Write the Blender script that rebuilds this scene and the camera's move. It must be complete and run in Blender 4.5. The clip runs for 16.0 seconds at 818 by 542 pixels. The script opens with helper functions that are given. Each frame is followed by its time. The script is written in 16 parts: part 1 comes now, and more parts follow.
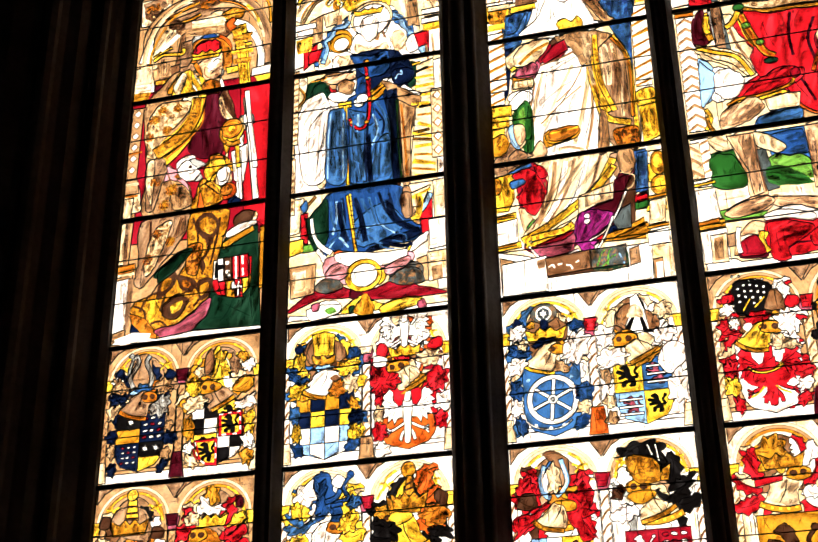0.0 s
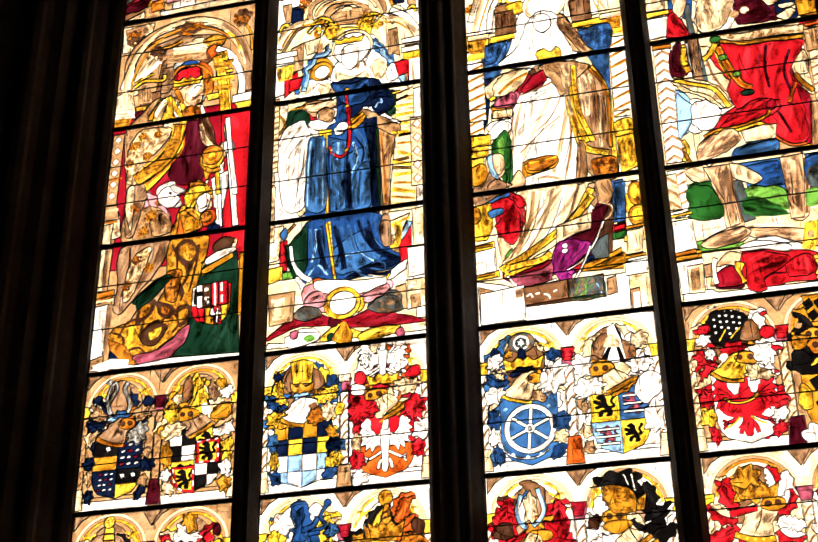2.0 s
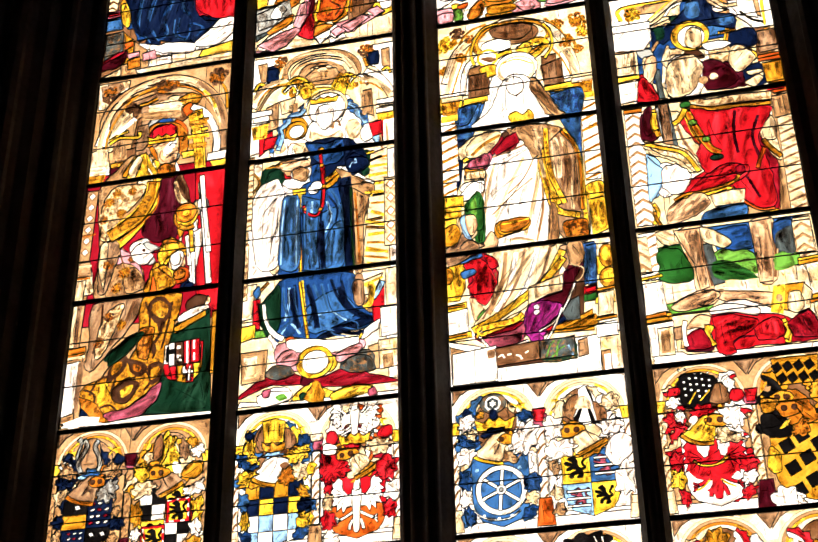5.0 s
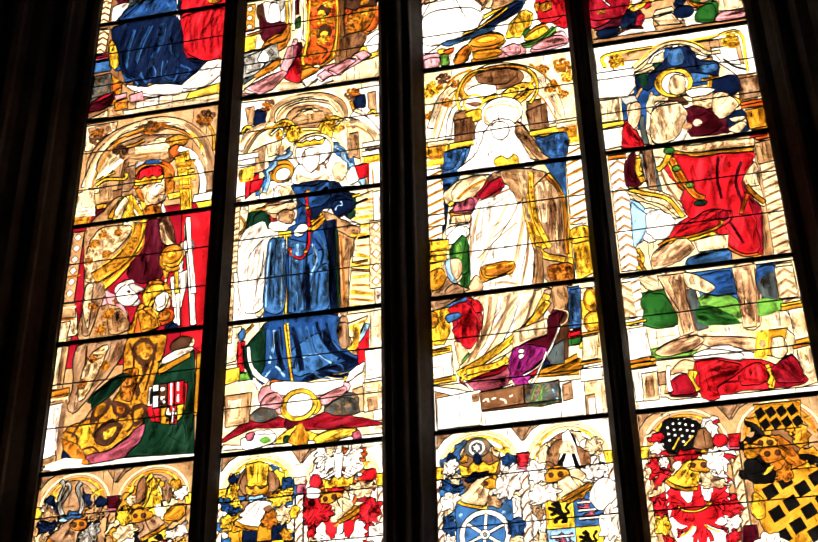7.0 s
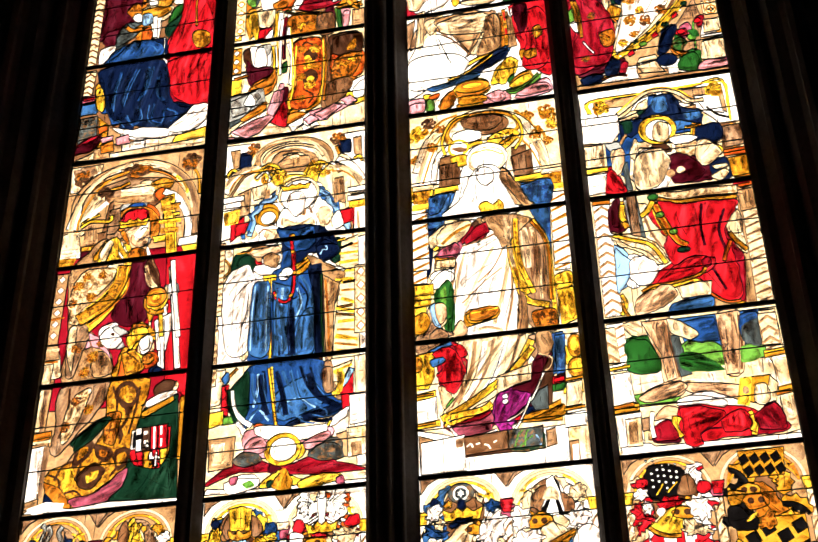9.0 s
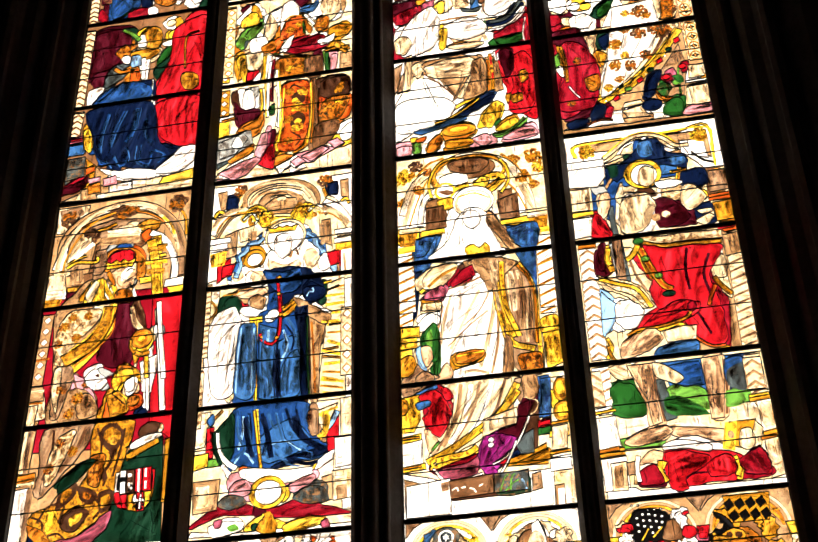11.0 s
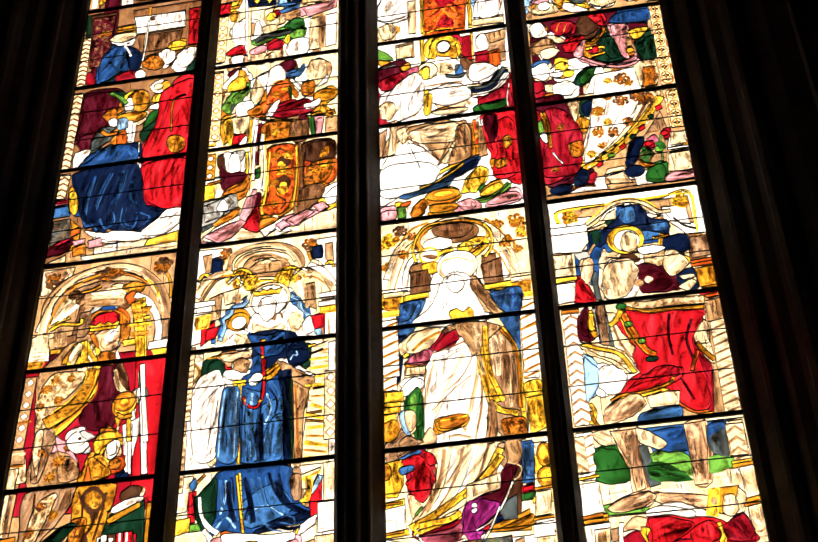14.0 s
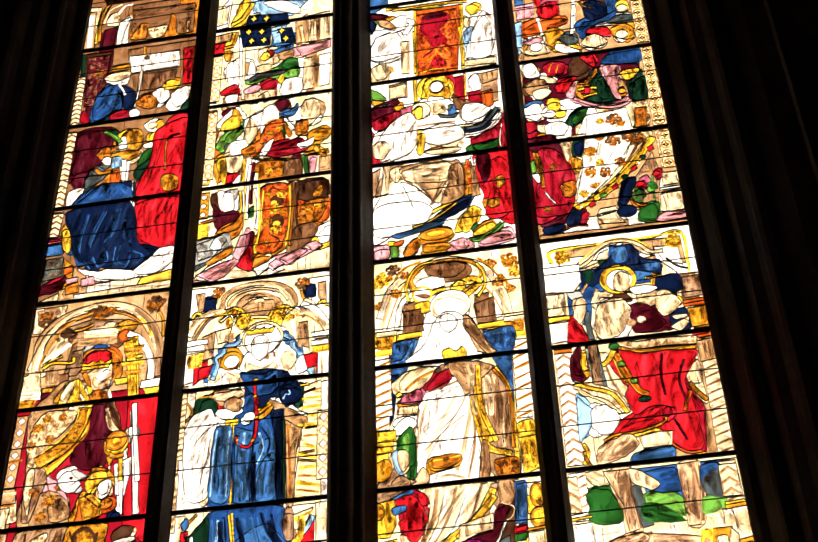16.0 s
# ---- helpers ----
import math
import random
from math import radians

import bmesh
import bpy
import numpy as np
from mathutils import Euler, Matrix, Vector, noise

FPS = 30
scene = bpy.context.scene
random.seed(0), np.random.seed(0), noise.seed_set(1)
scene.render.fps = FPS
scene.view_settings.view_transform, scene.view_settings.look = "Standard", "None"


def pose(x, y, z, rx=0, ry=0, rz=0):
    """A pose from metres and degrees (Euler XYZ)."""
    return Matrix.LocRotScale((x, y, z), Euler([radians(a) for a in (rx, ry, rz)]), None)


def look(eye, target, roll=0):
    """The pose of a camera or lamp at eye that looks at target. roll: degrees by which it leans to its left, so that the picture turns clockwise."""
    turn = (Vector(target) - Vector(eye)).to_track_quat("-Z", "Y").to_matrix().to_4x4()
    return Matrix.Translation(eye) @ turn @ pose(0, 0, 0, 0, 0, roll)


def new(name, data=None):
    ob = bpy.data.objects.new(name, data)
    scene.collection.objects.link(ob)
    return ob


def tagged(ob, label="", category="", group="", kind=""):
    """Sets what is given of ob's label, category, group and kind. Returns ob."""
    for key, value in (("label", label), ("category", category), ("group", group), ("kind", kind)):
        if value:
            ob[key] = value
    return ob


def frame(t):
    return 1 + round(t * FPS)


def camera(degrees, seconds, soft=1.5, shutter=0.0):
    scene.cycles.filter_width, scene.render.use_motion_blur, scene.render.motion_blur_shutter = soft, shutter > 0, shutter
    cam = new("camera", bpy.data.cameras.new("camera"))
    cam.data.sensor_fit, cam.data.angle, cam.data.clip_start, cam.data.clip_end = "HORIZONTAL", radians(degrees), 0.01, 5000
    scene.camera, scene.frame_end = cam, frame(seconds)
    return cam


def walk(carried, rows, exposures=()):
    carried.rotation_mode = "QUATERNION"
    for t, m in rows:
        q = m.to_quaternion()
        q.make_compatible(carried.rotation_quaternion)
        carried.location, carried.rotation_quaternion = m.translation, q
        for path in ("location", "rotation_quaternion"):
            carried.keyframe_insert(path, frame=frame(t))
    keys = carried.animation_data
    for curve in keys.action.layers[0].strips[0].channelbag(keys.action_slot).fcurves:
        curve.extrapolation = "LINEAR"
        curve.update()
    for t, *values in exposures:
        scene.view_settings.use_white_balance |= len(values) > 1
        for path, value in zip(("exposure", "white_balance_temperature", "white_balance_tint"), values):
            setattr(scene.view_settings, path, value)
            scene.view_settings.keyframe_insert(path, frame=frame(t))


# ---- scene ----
cam = camera(34.11, 16.0)
# seconds, place in metres, turn in degrees
ROWS = [
    (0.0, 3.2061, -5.9204, 1.5796, 116.491, 0.812, 15.075),
    (0.5, 3.2169, -5.9267, 1.5879, 116.627, 0.793, 14.861),
    (1.0, 3.2234, -5.9368, 1.5925, 116.829, 0.815, 14.643),
    (1.5, 3.2275, -5.9463, 1.5976, 117.076, 0.815, 14.415),
    (2.0, 3.2324, -5.9584, 1.6085, 117.311, 0.868, 14.220),
    (2.5, 3.2356, -5.9672, 1.6148, 117.616, 0.906, 14.008),
    (3.0, 3.2373, -5.9769, 1.6169, 117.968, 0.928, 13.782),
    (3.5, 3.2349, -5.9865, 1.6235, 118.333, 0.975, 13.534),
    (4.0, 3.2333, -5.9976, 1.6272, 118.709, 1.020, 13.311),
    (6.5, 3.2295, -6.0359, 1.6523, 120.611, 1.064, 12.239),
    (7.0, 3.2320, -6.0416, 1.6509, 121.082, 1.077, 12.075),
    (7.5, 3.2293, -6.0480, 1.6550, 121.532, 1.112, 11.862),
    (8.0, 3.2271, -6.0532, 1.6560, 121.982, 1.137, 11.650),
    (8.5, 3.2305, -6.0577, 1.6590, 122.447, 1.154, 11.473),
    (9.0, 3.2312, -6.0652, 1.6604, 122.820, 1.189, 11.319),
    (11.5, 3.2341, -6.0962, 1.6742, 124.898, 1.338, 10.506),
    (12.0, 3.2345, -6.1048, 1.6738, 125.340, 1.373, 10.361),
    (12.5, 3.2345, -6.1084, 1.6736, 125.786, 1.392, 10.230),
    (13.0, 3.2346, -6.1133, 1.6733, 126.208, 1.424, 10.094),
    (13.5, 3.2326, -6.1188, 1.6811, 126.575, 1.447, 9.968),
    (14.0, 3.2353, -6.1230, 1.6840, 126.970, 1.471, 9.901),
    (14.5, 3.2310, -6.1305, 1.6847, 127.363, 1.516, 9.781),
    (15.0, 3.2284, -6.1349, 1.6893, 127.729, 1.541, 9.680),
    (15.5, 3.2281, -6.1414, 1.6881, 128.126, 1.561, 9.582),
    (16.0, 3.2289, -6.1414, 1.6897, 128.538, 1.596, 9.527),
]
walk(cam, [(t, pose(x, y, z, rx, ry, rz)) for t, x, y, z, rx, ry, rz in ROWS])

# ---- daylight: an overcast sky outside, seen only through the glass of this shaded side of the church ----
SKY = 0.112
world = bpy.data.worlds.new("overcast_sky")
scene.world = world
world.use_nodes = True
wn = world.node_tree.nodes
sky = wn.new("ShaderNodeTexSky")
sky.sky_type, sky.sun_disc = "NISHITA", False
sky.sun_elevation, sky.sun_rotation = radians(50), radians(166)
sky.dust_density, sky.air_density = 6.0, 1.0
haze = wn.new("ShaderNodeHueSaturation")
haze.inputs["Saturation"].default_value = 0.25
world.node_tree.links.new(sky.outputs["Color"], haze.inputs["Color"])
cloud_cover = wn.new("ShaderNodeMix")
cloud_cover.data_type = "RGBA"
cloud_cover.inputs[0].default_value = 0.75
cloud_cover.inputs[7].default_value = (41.0, 38.6, 35.6, 1)
world.node_tree.links.new(haze.outputs["Color"], cloud_cover.inputs[6])
world.node_tree.links.new(cloud_cover.outputs[2], wn["Background"].inputs["Color"])
wn["Background"].inputs["Strength"].default_value = SKY
sun = new("sun", bpy.data.lights.new("sun", "SUN"))
sun.data.energy, sun.data.angle, sun.data.color = 0.6, radians(20), (1.0, 0.95, 0.88)
sun.matrix_world = look((10, -40, 50), (2, 0, 5))
scene.view_settings.exposure = 0.0

# ---- materials ----
TINT = {
    "white": (0.90, 0.88, 0.82), "cream": (0.74, 0.58, 0.34), "tan": (0.39, 0.225, 0.098), "stone": (0.30, 0.172, 0.088),
    "brown": (0.17, 0.075, 0.03), "umber": (0.05, 0.018, 0.008), "yellow": (0.80, 0.52, 0.035), "gold": (0.52, 0.23, 0.014),
    "amber": (0.46, 0.15, 0.012), "orange": (0.52, 0.09, 0.01), "red": (0.47, 0.008, 0.014), "ruby": (0.25, 0.005, 0.013),
    "maroon": (0.055, 0.003, 0.008), "pink": (0.62, 0.28, 0.32), "rose": (0.36, 0.075, 0.12), "magenta": (0.26, 0.015, 0.17),
    "blue": (0.012, 0.052, 0.185), "navy": (0.0028, 0.007, 0.028), "azure": (0.030, 0.105, 0.27), "sky": (0.26, 0.46, 0.72),
    "green": (0.014, 0.085, 0.012), "leaf": (0.11, 0.28, 0.035), "fir": (0.004, 0.022, 0.010), "grey": (0.34, 0.34, 0.31),
    "slate": (0.055, 0.07, 0.07), "black": (0.003, 0.0025, 0.0025), "flesh": (0.70, 0.45, 0.25),
}
COLD = ("blue", "navy", "azure", "sky", "green", "leaf", "fir", "grey", "slate")
MATS = {}


def node(nt, kind, **values):
    n = nt.nodes.new("ShaderNode" + kind)
    for key, value in values.items():
        n.inputs[key].default_value = value
    return n


def ramp(nt, source, lo, hi, a=0.0, b=1.0):
    n = node(nt, "MapRange", **{"From Min": lo, "From Max": hi, "To Min": a, "To Max": b})
    nt.links.new(source, n.inputs["Value"])
    return n.outputs["Result"]


def mix(nt, fac, a, b, blend="MIX"):
    n = nt.nodes.new("ShaderNodeMix")
    n.data_type, n.blend_type = "RGBA", blend
    for value, socket in ((fac, n.inputs[0]), (a, n.inputs[6]), (b, n.inputs[7])):
        if isinstance(value, (int, float, tuple)):
            socket.default_value = value
        else:
            nt.links.new(value, socket)
    return n.outputs[2]


def glass(colour, kind="plain", angle=90):
    """Pot-metal or white glass with fired brown enamel: plain wash, folded drapery, damask, carved stonework."""
    key = (colour, kind, angle)
    if key in MATS:
        return MATS[key]
    m = MATS[key] = bpy.data.materials.new("glass_%s_%s" % (colour, kind))
    m.use_nodes = True
    nt = m.node_tree
    nt.nodes.clear()
    link = nt.links.new
    rgb = TINT[colour]
    coord = node(nt, "TexCoord")
    info = node(nt, "ObjectInfo")
    shift = node(nt, "VectorMath")
    shift.operation = "MULTIPLY_ADD"
    link(info.outputs["Random"], shift.inputs[0])
    shift.inputs[1].default_value = (3.1, 0.0, 4.7)
    link(coord.outputs["Object"], shift.inputs[2])
    turn = node(nt, "Mapping")
    turn.inputs["Rotation"].default_value = (0, radians(angle - 90), 0)
    link(shift.outputs[0], turn.inputs["Vector"])
    stretch = node(nt, "Mapping", Scale=(26.0, 1.0, 3.2) if kind == "drape" else (9.0, 1.0, 7.0))
    link(turn.outputs[0], stretch.inputs["Vector"])
    wash = node(nt, "TexNoise", Scale=1.0, Detail=3.0, Roughness=0.55, Distortion=0.9)
    link(stretch.outputs[0], wash.inputs["Vector"])
    grain = node(nt, "TexNoise", Scale=70.0, Detail=4.0, Roughness=0.65)
    link(shift.outputs[0], grain.inputs["Vector"])
    cloud = node(nt, "TexNoise", Scale=5.0, Detail=2.0)
    link(coord.outputs["Object"], cloud.inputs["Vector"])
    depth = {"plain": 0.30, "drape": 0.40, "damask": 0.35, "stone": 0.30, "clear": 0.10}[kind]
    shade = (0.22, 0.26, 0.34, 1) if colour in COLD else (0.50, 0.33, 0.20, 1)
    if colour in ("red", "ruby", "maroon", "rose", "magenta"):
        shade = (0.30, 0.12, 0.14, 1)
    dark = ramp(nt, wash.outputs["Fac"], 0.62, 0.34, 0.0, depth)
    col = mix(nt, dark, (*rgb, 1), tuple(a * b for a, b in zip(rgb, shade[:3])) + (1,))
    # thin places of the glass, where the light comes through palest
    pale = tuple(min(0.95, c ** (0.72 if colour in COLD else 0.66)) for c in rgb) + (1,)
    col = mix(nt, ramp(nt, wash.outputs["Fac"], 0.50, 0.74, 0.0, {"plain": 0.3, "clear": 0.3}.get(kind, 0.6)), col, pale)
    if kind == "stone":
        stain = node(nt, "TexNoise", Scale=9.0, Detail=2.0, Distortion=1.0)
        link(shift.outputs[0], stain.inputs["Vector"])
        col = mix(nt, ramp(nt, stain.outputs["Fac"], 0.52, 0.70, 0.0, 0.4), col, (0.62, 0.40, 0.10, 1) if colour in ("cream", "white") else (0.34, 0.17, 0.05, 1))
        col = mix(nt, ramp(nt, stain.outputs["Fac"], 0.48, 0.34, 0.0, 0.6), col, (0.90, 0.85, 0.74, 1) if colour in ("cream", "white") else tuple(min(0.9, c * 1.5) for c in rgb) + (1,))
    if kind == "damask":
        flower = node(nt, "TexVoronoi", Scale=20.0, Randomness=0.35)
        link(shift.outputs[0], flower.inputs["Vector"])
        leafy = node(nt, "TexNoise", Scale=46.0, Detail=2.0, Distortion=1.6)
        link(shift.outputs[0], leafy.inputs["Vector"])
        both = node(nt, "Math")
        both.operation = "MULTIPLY_ADD"
        link(flower.outputs["Distance"], both.inputs[0])
        both.inputs[1].default_value = 0.35
        link(leafy.outputs["Fac"], both.inputs[2])
        dye = {"white": (0.34, 0.17, 0.05, 1), "cream": (0.28, 0.14, 0.04, 1), "blue": (0.10, 0.24, 0.50, 1), "azure": (0.008, 0.02, 0.09, 1),
               "red": (0.06, 0.003, 0.004, 1), "orange": (0.14, 0.012, 0.004, 1), "gold": (0.16, 0.06, 0.008, 1), "amber": (0.05, 0.014, 0.004, 1), "yellow": (0.50, 0.24, 0.015, 1)}
        col = mix(nt, ramp(nt, both.outputs[0], 0.62, 0.57), col, dye.get(colour, (0.2, 0.1, 0.04, 1)))
    col = mix(nt, ramp(nt, grain.outputs["Fac"], 0.47, 0.66, 0.0, 0.12 if kind == "clear" else 0.35), col, (0.36, 0.26, 0.18, 1), "MULTIPLY")
    col = mix(nt, ramp(nt, cloud.outputs["Fac"], 0.55, 0.30, 0.0, 0.30 if kind != "clear" else 0.1), col, (0.5, 0.42, 0.34, 1), "MULTIPLY")
    tone = mix(nt, ramp(nt, info.outputs["Random"], 0.0, 1.0, 0.0, 0.25), col, (0.72, 0.66, 0.6, 1), "MULTIPLY")
    # each ray meets two faces of a pane, so a face takes the root of the tint
    root = node(nt, "Gamma", Gamma=0.5)
    link(tone, root.inputs["Color"])
    clear = node(nt, "BsdfTransparent")
    link(root.outputs[0], clear.inputs["Color"])
    gloss = node(nt, "BsdfGlossy", Roughness=0.12)
    bump = node(nt, "Bump", Strength=0.25, Distance=0.002)
    link(grain.outputs["Fac"], bump.inputs["Height"])
    link(bump.outputs[0], gloss.inputs["Normal"])
    body = node(nt, "MixShader", Fac=0.03)
    link(clear.outputs[0], body.inputs[1])
    link(gloss.outputs[0], body.inputs[2])
    link(body.outputs[0], node(nt, "OutputMaterial").inputs["Surface"])
    return m


def solid(name, lo, hi, rough, scale, metal=0.0, bump=0.3):
    m = bpy.data.materials.new(name)
    m.use_nodes = True
    nt = m.node_tree
    b = nt.nodes["Principled BSDF"]
    coord = node(nt, "TexCoord")
    big = node(nt, "TexNoise", Scale=scale * 0.15, Detail=5.0)
    fine = node(nt, "TexNoise", Scale=scale, Detail=6.0, Roughness=0.65)
    nt.links.new(coord.outputs["Object"], big.inputs["Vector"])
    nt.links.new(coord.outputs["Object"], fine.inputs["Vector"])
    col = mix(nt, ramp(nt, big.outputs["Fac"], 0.3, 0.7), (*lo, 1), (*hi, 1))
    col = mix(nt, ramp(nt, fine.outputs["Fac"], 0.45, 0.7, 0, 0.5), col, tuple(c * 0.6 for c in lo) + (1,))
    nt.links.new(col, b.inputs["Base Color"])
    nt.links.new(ramp(nt, fine.outputs["Fac"], 0.3, 0.7, rough - 0.1, rough + 0.1), b.inputs["Roughness"])
    b.inputs["Metallic"].default_value = metal
    b.inputs["Specular IOR Level"].default_value = 0.15
    bp = node(nt, "Bump", Strength=bump, Distance=0.004)
    nt.links.new(fine.outputs["Fac"], bp.inputs["Height"])
    nt.links.new(bp.outputs[0], b.inputs["Normal"])
    return m


STONE = solid("soot_dark_sandstone", (0.080, 0.065, 0.062), (0.125, 0.102, 0.097), 0.8, 30)
PLASTER = solid("dark_ashlar", (0.22, 0.20, 0.18), (0.32, 0.29, 0.26), 0.85, 12)
PAVING = solid("worn_floor_stone", (0.22, 0.20, 0.18), (0.34, 0.31, 0.28), 0.6, 14)
IRON = solid("wrought_iron", (0.02, 0.018, 0.016), (0.04, 0.035, 0.03), 0.55, 60, 0.6)
LEAD = solid("tarnished_lead", (0.035, 0.034, 0.034), (0.07, 0.068, 0.066), 0.6, 90, 0.5)
ENAMEL = solid("fired_black_enamel", (0.012, 0.008, 0.006), (0.03, 0.018, 0.010), 0.5, 120, 0.0, 0.1)


def enamel(name, thick, thin):
    """A translucent fired paint, brown wash or yellow silver stain: densest along the middle of the brush's track, stippled out to its sides."""
    m = bpy.data.materials.new(name)
    m.use_nodes = True
    nt = m.node_tree
    nt.nodes.clear()
    c = node(nt, "TexCoord")
    track = node(nt, "SeparateXYZ")
    nt.links.new(c.outputs["UV"], track.inputs[0])
    side = node(nt, "Math")
    side.operation = "PINGPONG"
    nt.links.new(track.outputs["X"], side.inputs[0])
    side.inputs[1].default_value = 0.5
    end = node(nt, "Math")
    end.operation = "PINGPONG"
    nt.links.new(track.outputs["Y"], end.inputs[0])
    end.inputs[1].default_value = 0.5
    load = node(nt, "Math")
    load.operation = "MULTIPLY"
    nt.links.new(ramp(nt, side.outputs[0], 0.0, 0.5), load.inputs[0])
    nt.links.new(ramp(nt, end.outputs[0], 0.0, 0.22, 0.15, 1.0), load.inputs[1])
    g = node(nt, "TexNoise", Scale=60.0, Detail=4.0, Roughness=0.7)
    nt.links.new(c.outputs["Object"], g.inputs["Vector"])
    stipple = node(nt, "Math")
    stipple.operation = "MULTIPLY"
    nt.links.new(load.outputs[0], stipple.inputs[0])
    nt.links.new(ramp(nt, g.outputs["Fac"], 0.3, 0.7, 1.0, 0.6), stipple.inputs[1])
    t = node(nt, "BsdfTransparent")
    nt.links.new(mix(nt, stipple.outputs[0], (*thin, 1), (*thick, 1)), t.inputs["Color"])
    nt.links.new(t.outputs[0], node(nt, "OutputMaterial").inputs["Surface"])
    return m


WASH = enamel("brown_enamel_wash", (0.25, 0.150, 0.076), (1.0, 1.0, 1.0))
STAIN = enamel("yellow_silver_stain", (0.80, 0.50, 0.06), (1.0, 1.0, 1.0))

# ---- the window's plan: four lights, x along the wall, y = 0 the glass, z up ----
LIGHTS = [(0.000, 0.863), (0.998, 1.859), (2.123, 2.994), (3.123, 4.000)]
BAR0 = 4.40                                   # height of the bar under the saints
BARS = [-1.535, -0.766, 0.0, 0.775, 1.557, 2.326, 3.117, 3.871, 4.644, 5.42]
BOTTOM, TOP = BAR0 + BARS[0], BAR0 + BARS[-1]


def link_mesh(name, verts, faces, material, parent=None, smooth=False):
    me = bpy.data.meshes.new(name)
    me.from_pydata(verts, [], faces)
    me.materials.append(material)
    if smooth:
        me.shade_smooth()
    ob = new(name, me)
    ob.parent = parent
    return ob


def prism(name, outline, z0, z1, material, parent=None):
    """An upright moulding: a closed outline in x, y drawn up from z0 to z1."""
    n = len(outline)
    verts = [(x, y, z) for z in (z0, z1) for x, y in outline]
    faces = [(i, (i + 1) % n, n + (i + 1) % n, n + i) for i in range(n)]
    faces += [tuple(range(n - 1, -1, -1)), tuple(range(n, 2 * n))]
    return link_mesh(name, verts, faces, material, parent)


def roll(cx, cy, r, a0, a1, n=8):
    return [(cx + r * math.cos(radians(a0 + (a1 - a0) * i / n)), cy + r * math.sin(radians(a0 + (a1 - a0) * i / n))) for i in range(n + 1)]


def box(name, x0, x1, y0, y1, z0, z1, material, parent=None):
    return prism(name, [(x0, y0), (x1, y0), (x1, y1), (x0, y1)], z0, z1, material, parent)


def mullion(x0, x1, nose):
    """Moulded stone mullion: glazing shoulders, hollow chamfers and a roll on the inner nose."""
    c, h = (x0 + x1) / 2, (x1 - x0) / 2
    r = h * 0.30
    right = [(c + h, 0.010), (c + h, -0.02), (c + h * 0.92, -0.035)]
    right += [(c + h * 0.80, -0.045 - nose * 0.10), (c + h * 0.66, -0.05 - nose * 0.22), (c + h * 0.62, -0.05 - nose * 0.36)]
    if h > 0.1:
        right += roll(c + h * 0.52, -nose * 0.62, h * 0.16, 60, -100, 6) + [(c + r * 1.1, -nose * 0.74)]
    right += roll(c, -nose + r, r, 10, -90, 6)
    left = [(2 * c - x, y) for x, y in reversed(right[:-1])]
    back = [(c - h * 0.25, 0.07), (c + h * 0.25, 0.07)]
    return prism("mullion", (right + left + back)[::-1], BOTTOM - 0.05, TOP + 0.05, STONE)


for number, (x0, x1, nose) in enumerate([(0.863, 0.998, 0.115), (1.859, 2.123, 0.24), (2.994, 3.123, 0.115)]):
    tagged(mullion(x0, x1, nose), "dark moulded stone mullion between tall stained-glass lights", "mullion", "mullions", "structure")


def jamb(name, x, side):
    """Splayed jamb with two rolls and hollows, running from the glass out to the wall's inner face."""
    p = [(0.16, 0.12), (0.0, 0.010), (0.0, -0.03), (0.03, -0.06), (0.07, -0.075), (0.09, -0.12)]
    p += [(0.155 + 0.045 * math.cos(a), -0.17 + 0.045 * math.sin(a)) for a in [radians(v) for v in (160, 200, 240, 280, 320)]]
    p += [(0.20, -0.24), (0.225, -0.30), (0.28, -0.34)]
    p += [(0.355 + 0.055 * math.cos(a), -0.40 + 0.055 * math.sin(a)) for a in [radians(v) for v in (160, 200, 240, 280, 320)]]
    p += [(0.42, -0.48), (0.50, -0.56), (0.62, -0.62), (0.62, -0.70), (0.9, -0.70), (0.9, 0.12)]
    outline = [(x + side * a, b) for a, b in p]
    return prism(name, outline if side < 0 else outline[::-1], BOTTOM - 0.3, TOP + 0.3, STONE)


tagged(jamb("window_jamb", 0.0, -1), "dark splayed stone window jamb with roll mouldings", "jamb", kind="structure")
tagged(jamb("window_jamb", 4.0, 1), "dark splayed stone window jamb with roll mouldings", "jamb", kind="structure")
X0, X1, Y1, HALL = -9.0, 13.0, -11.0, 13.0
tagged(box("wall_window_west", X0, -0.9, -0.70, 0.12, 0, HALL, PLASTER), "dark stone wall beside the window", "wall", kind="structure")
tagged(box("wall_window_east", 4.9, X1, -0.70, 0.12, 0, HALL, PLASTER), "dark stone wall beside the window", "wall", kind="structure")
tagged(box("wall_under_window", -0.9, 4.9, -0.70, 0.12, 0, BOTTOM - 0.3, PLASTER), "dark stone wall under the window", "wall", kind="structure")
tagged(box("wall_over_window", -0.9, 4.9, -0.70, 0.12, TOP + 0.3, HALL, PLASTER), "dark stone wall over the window", "wall", kind="structure")
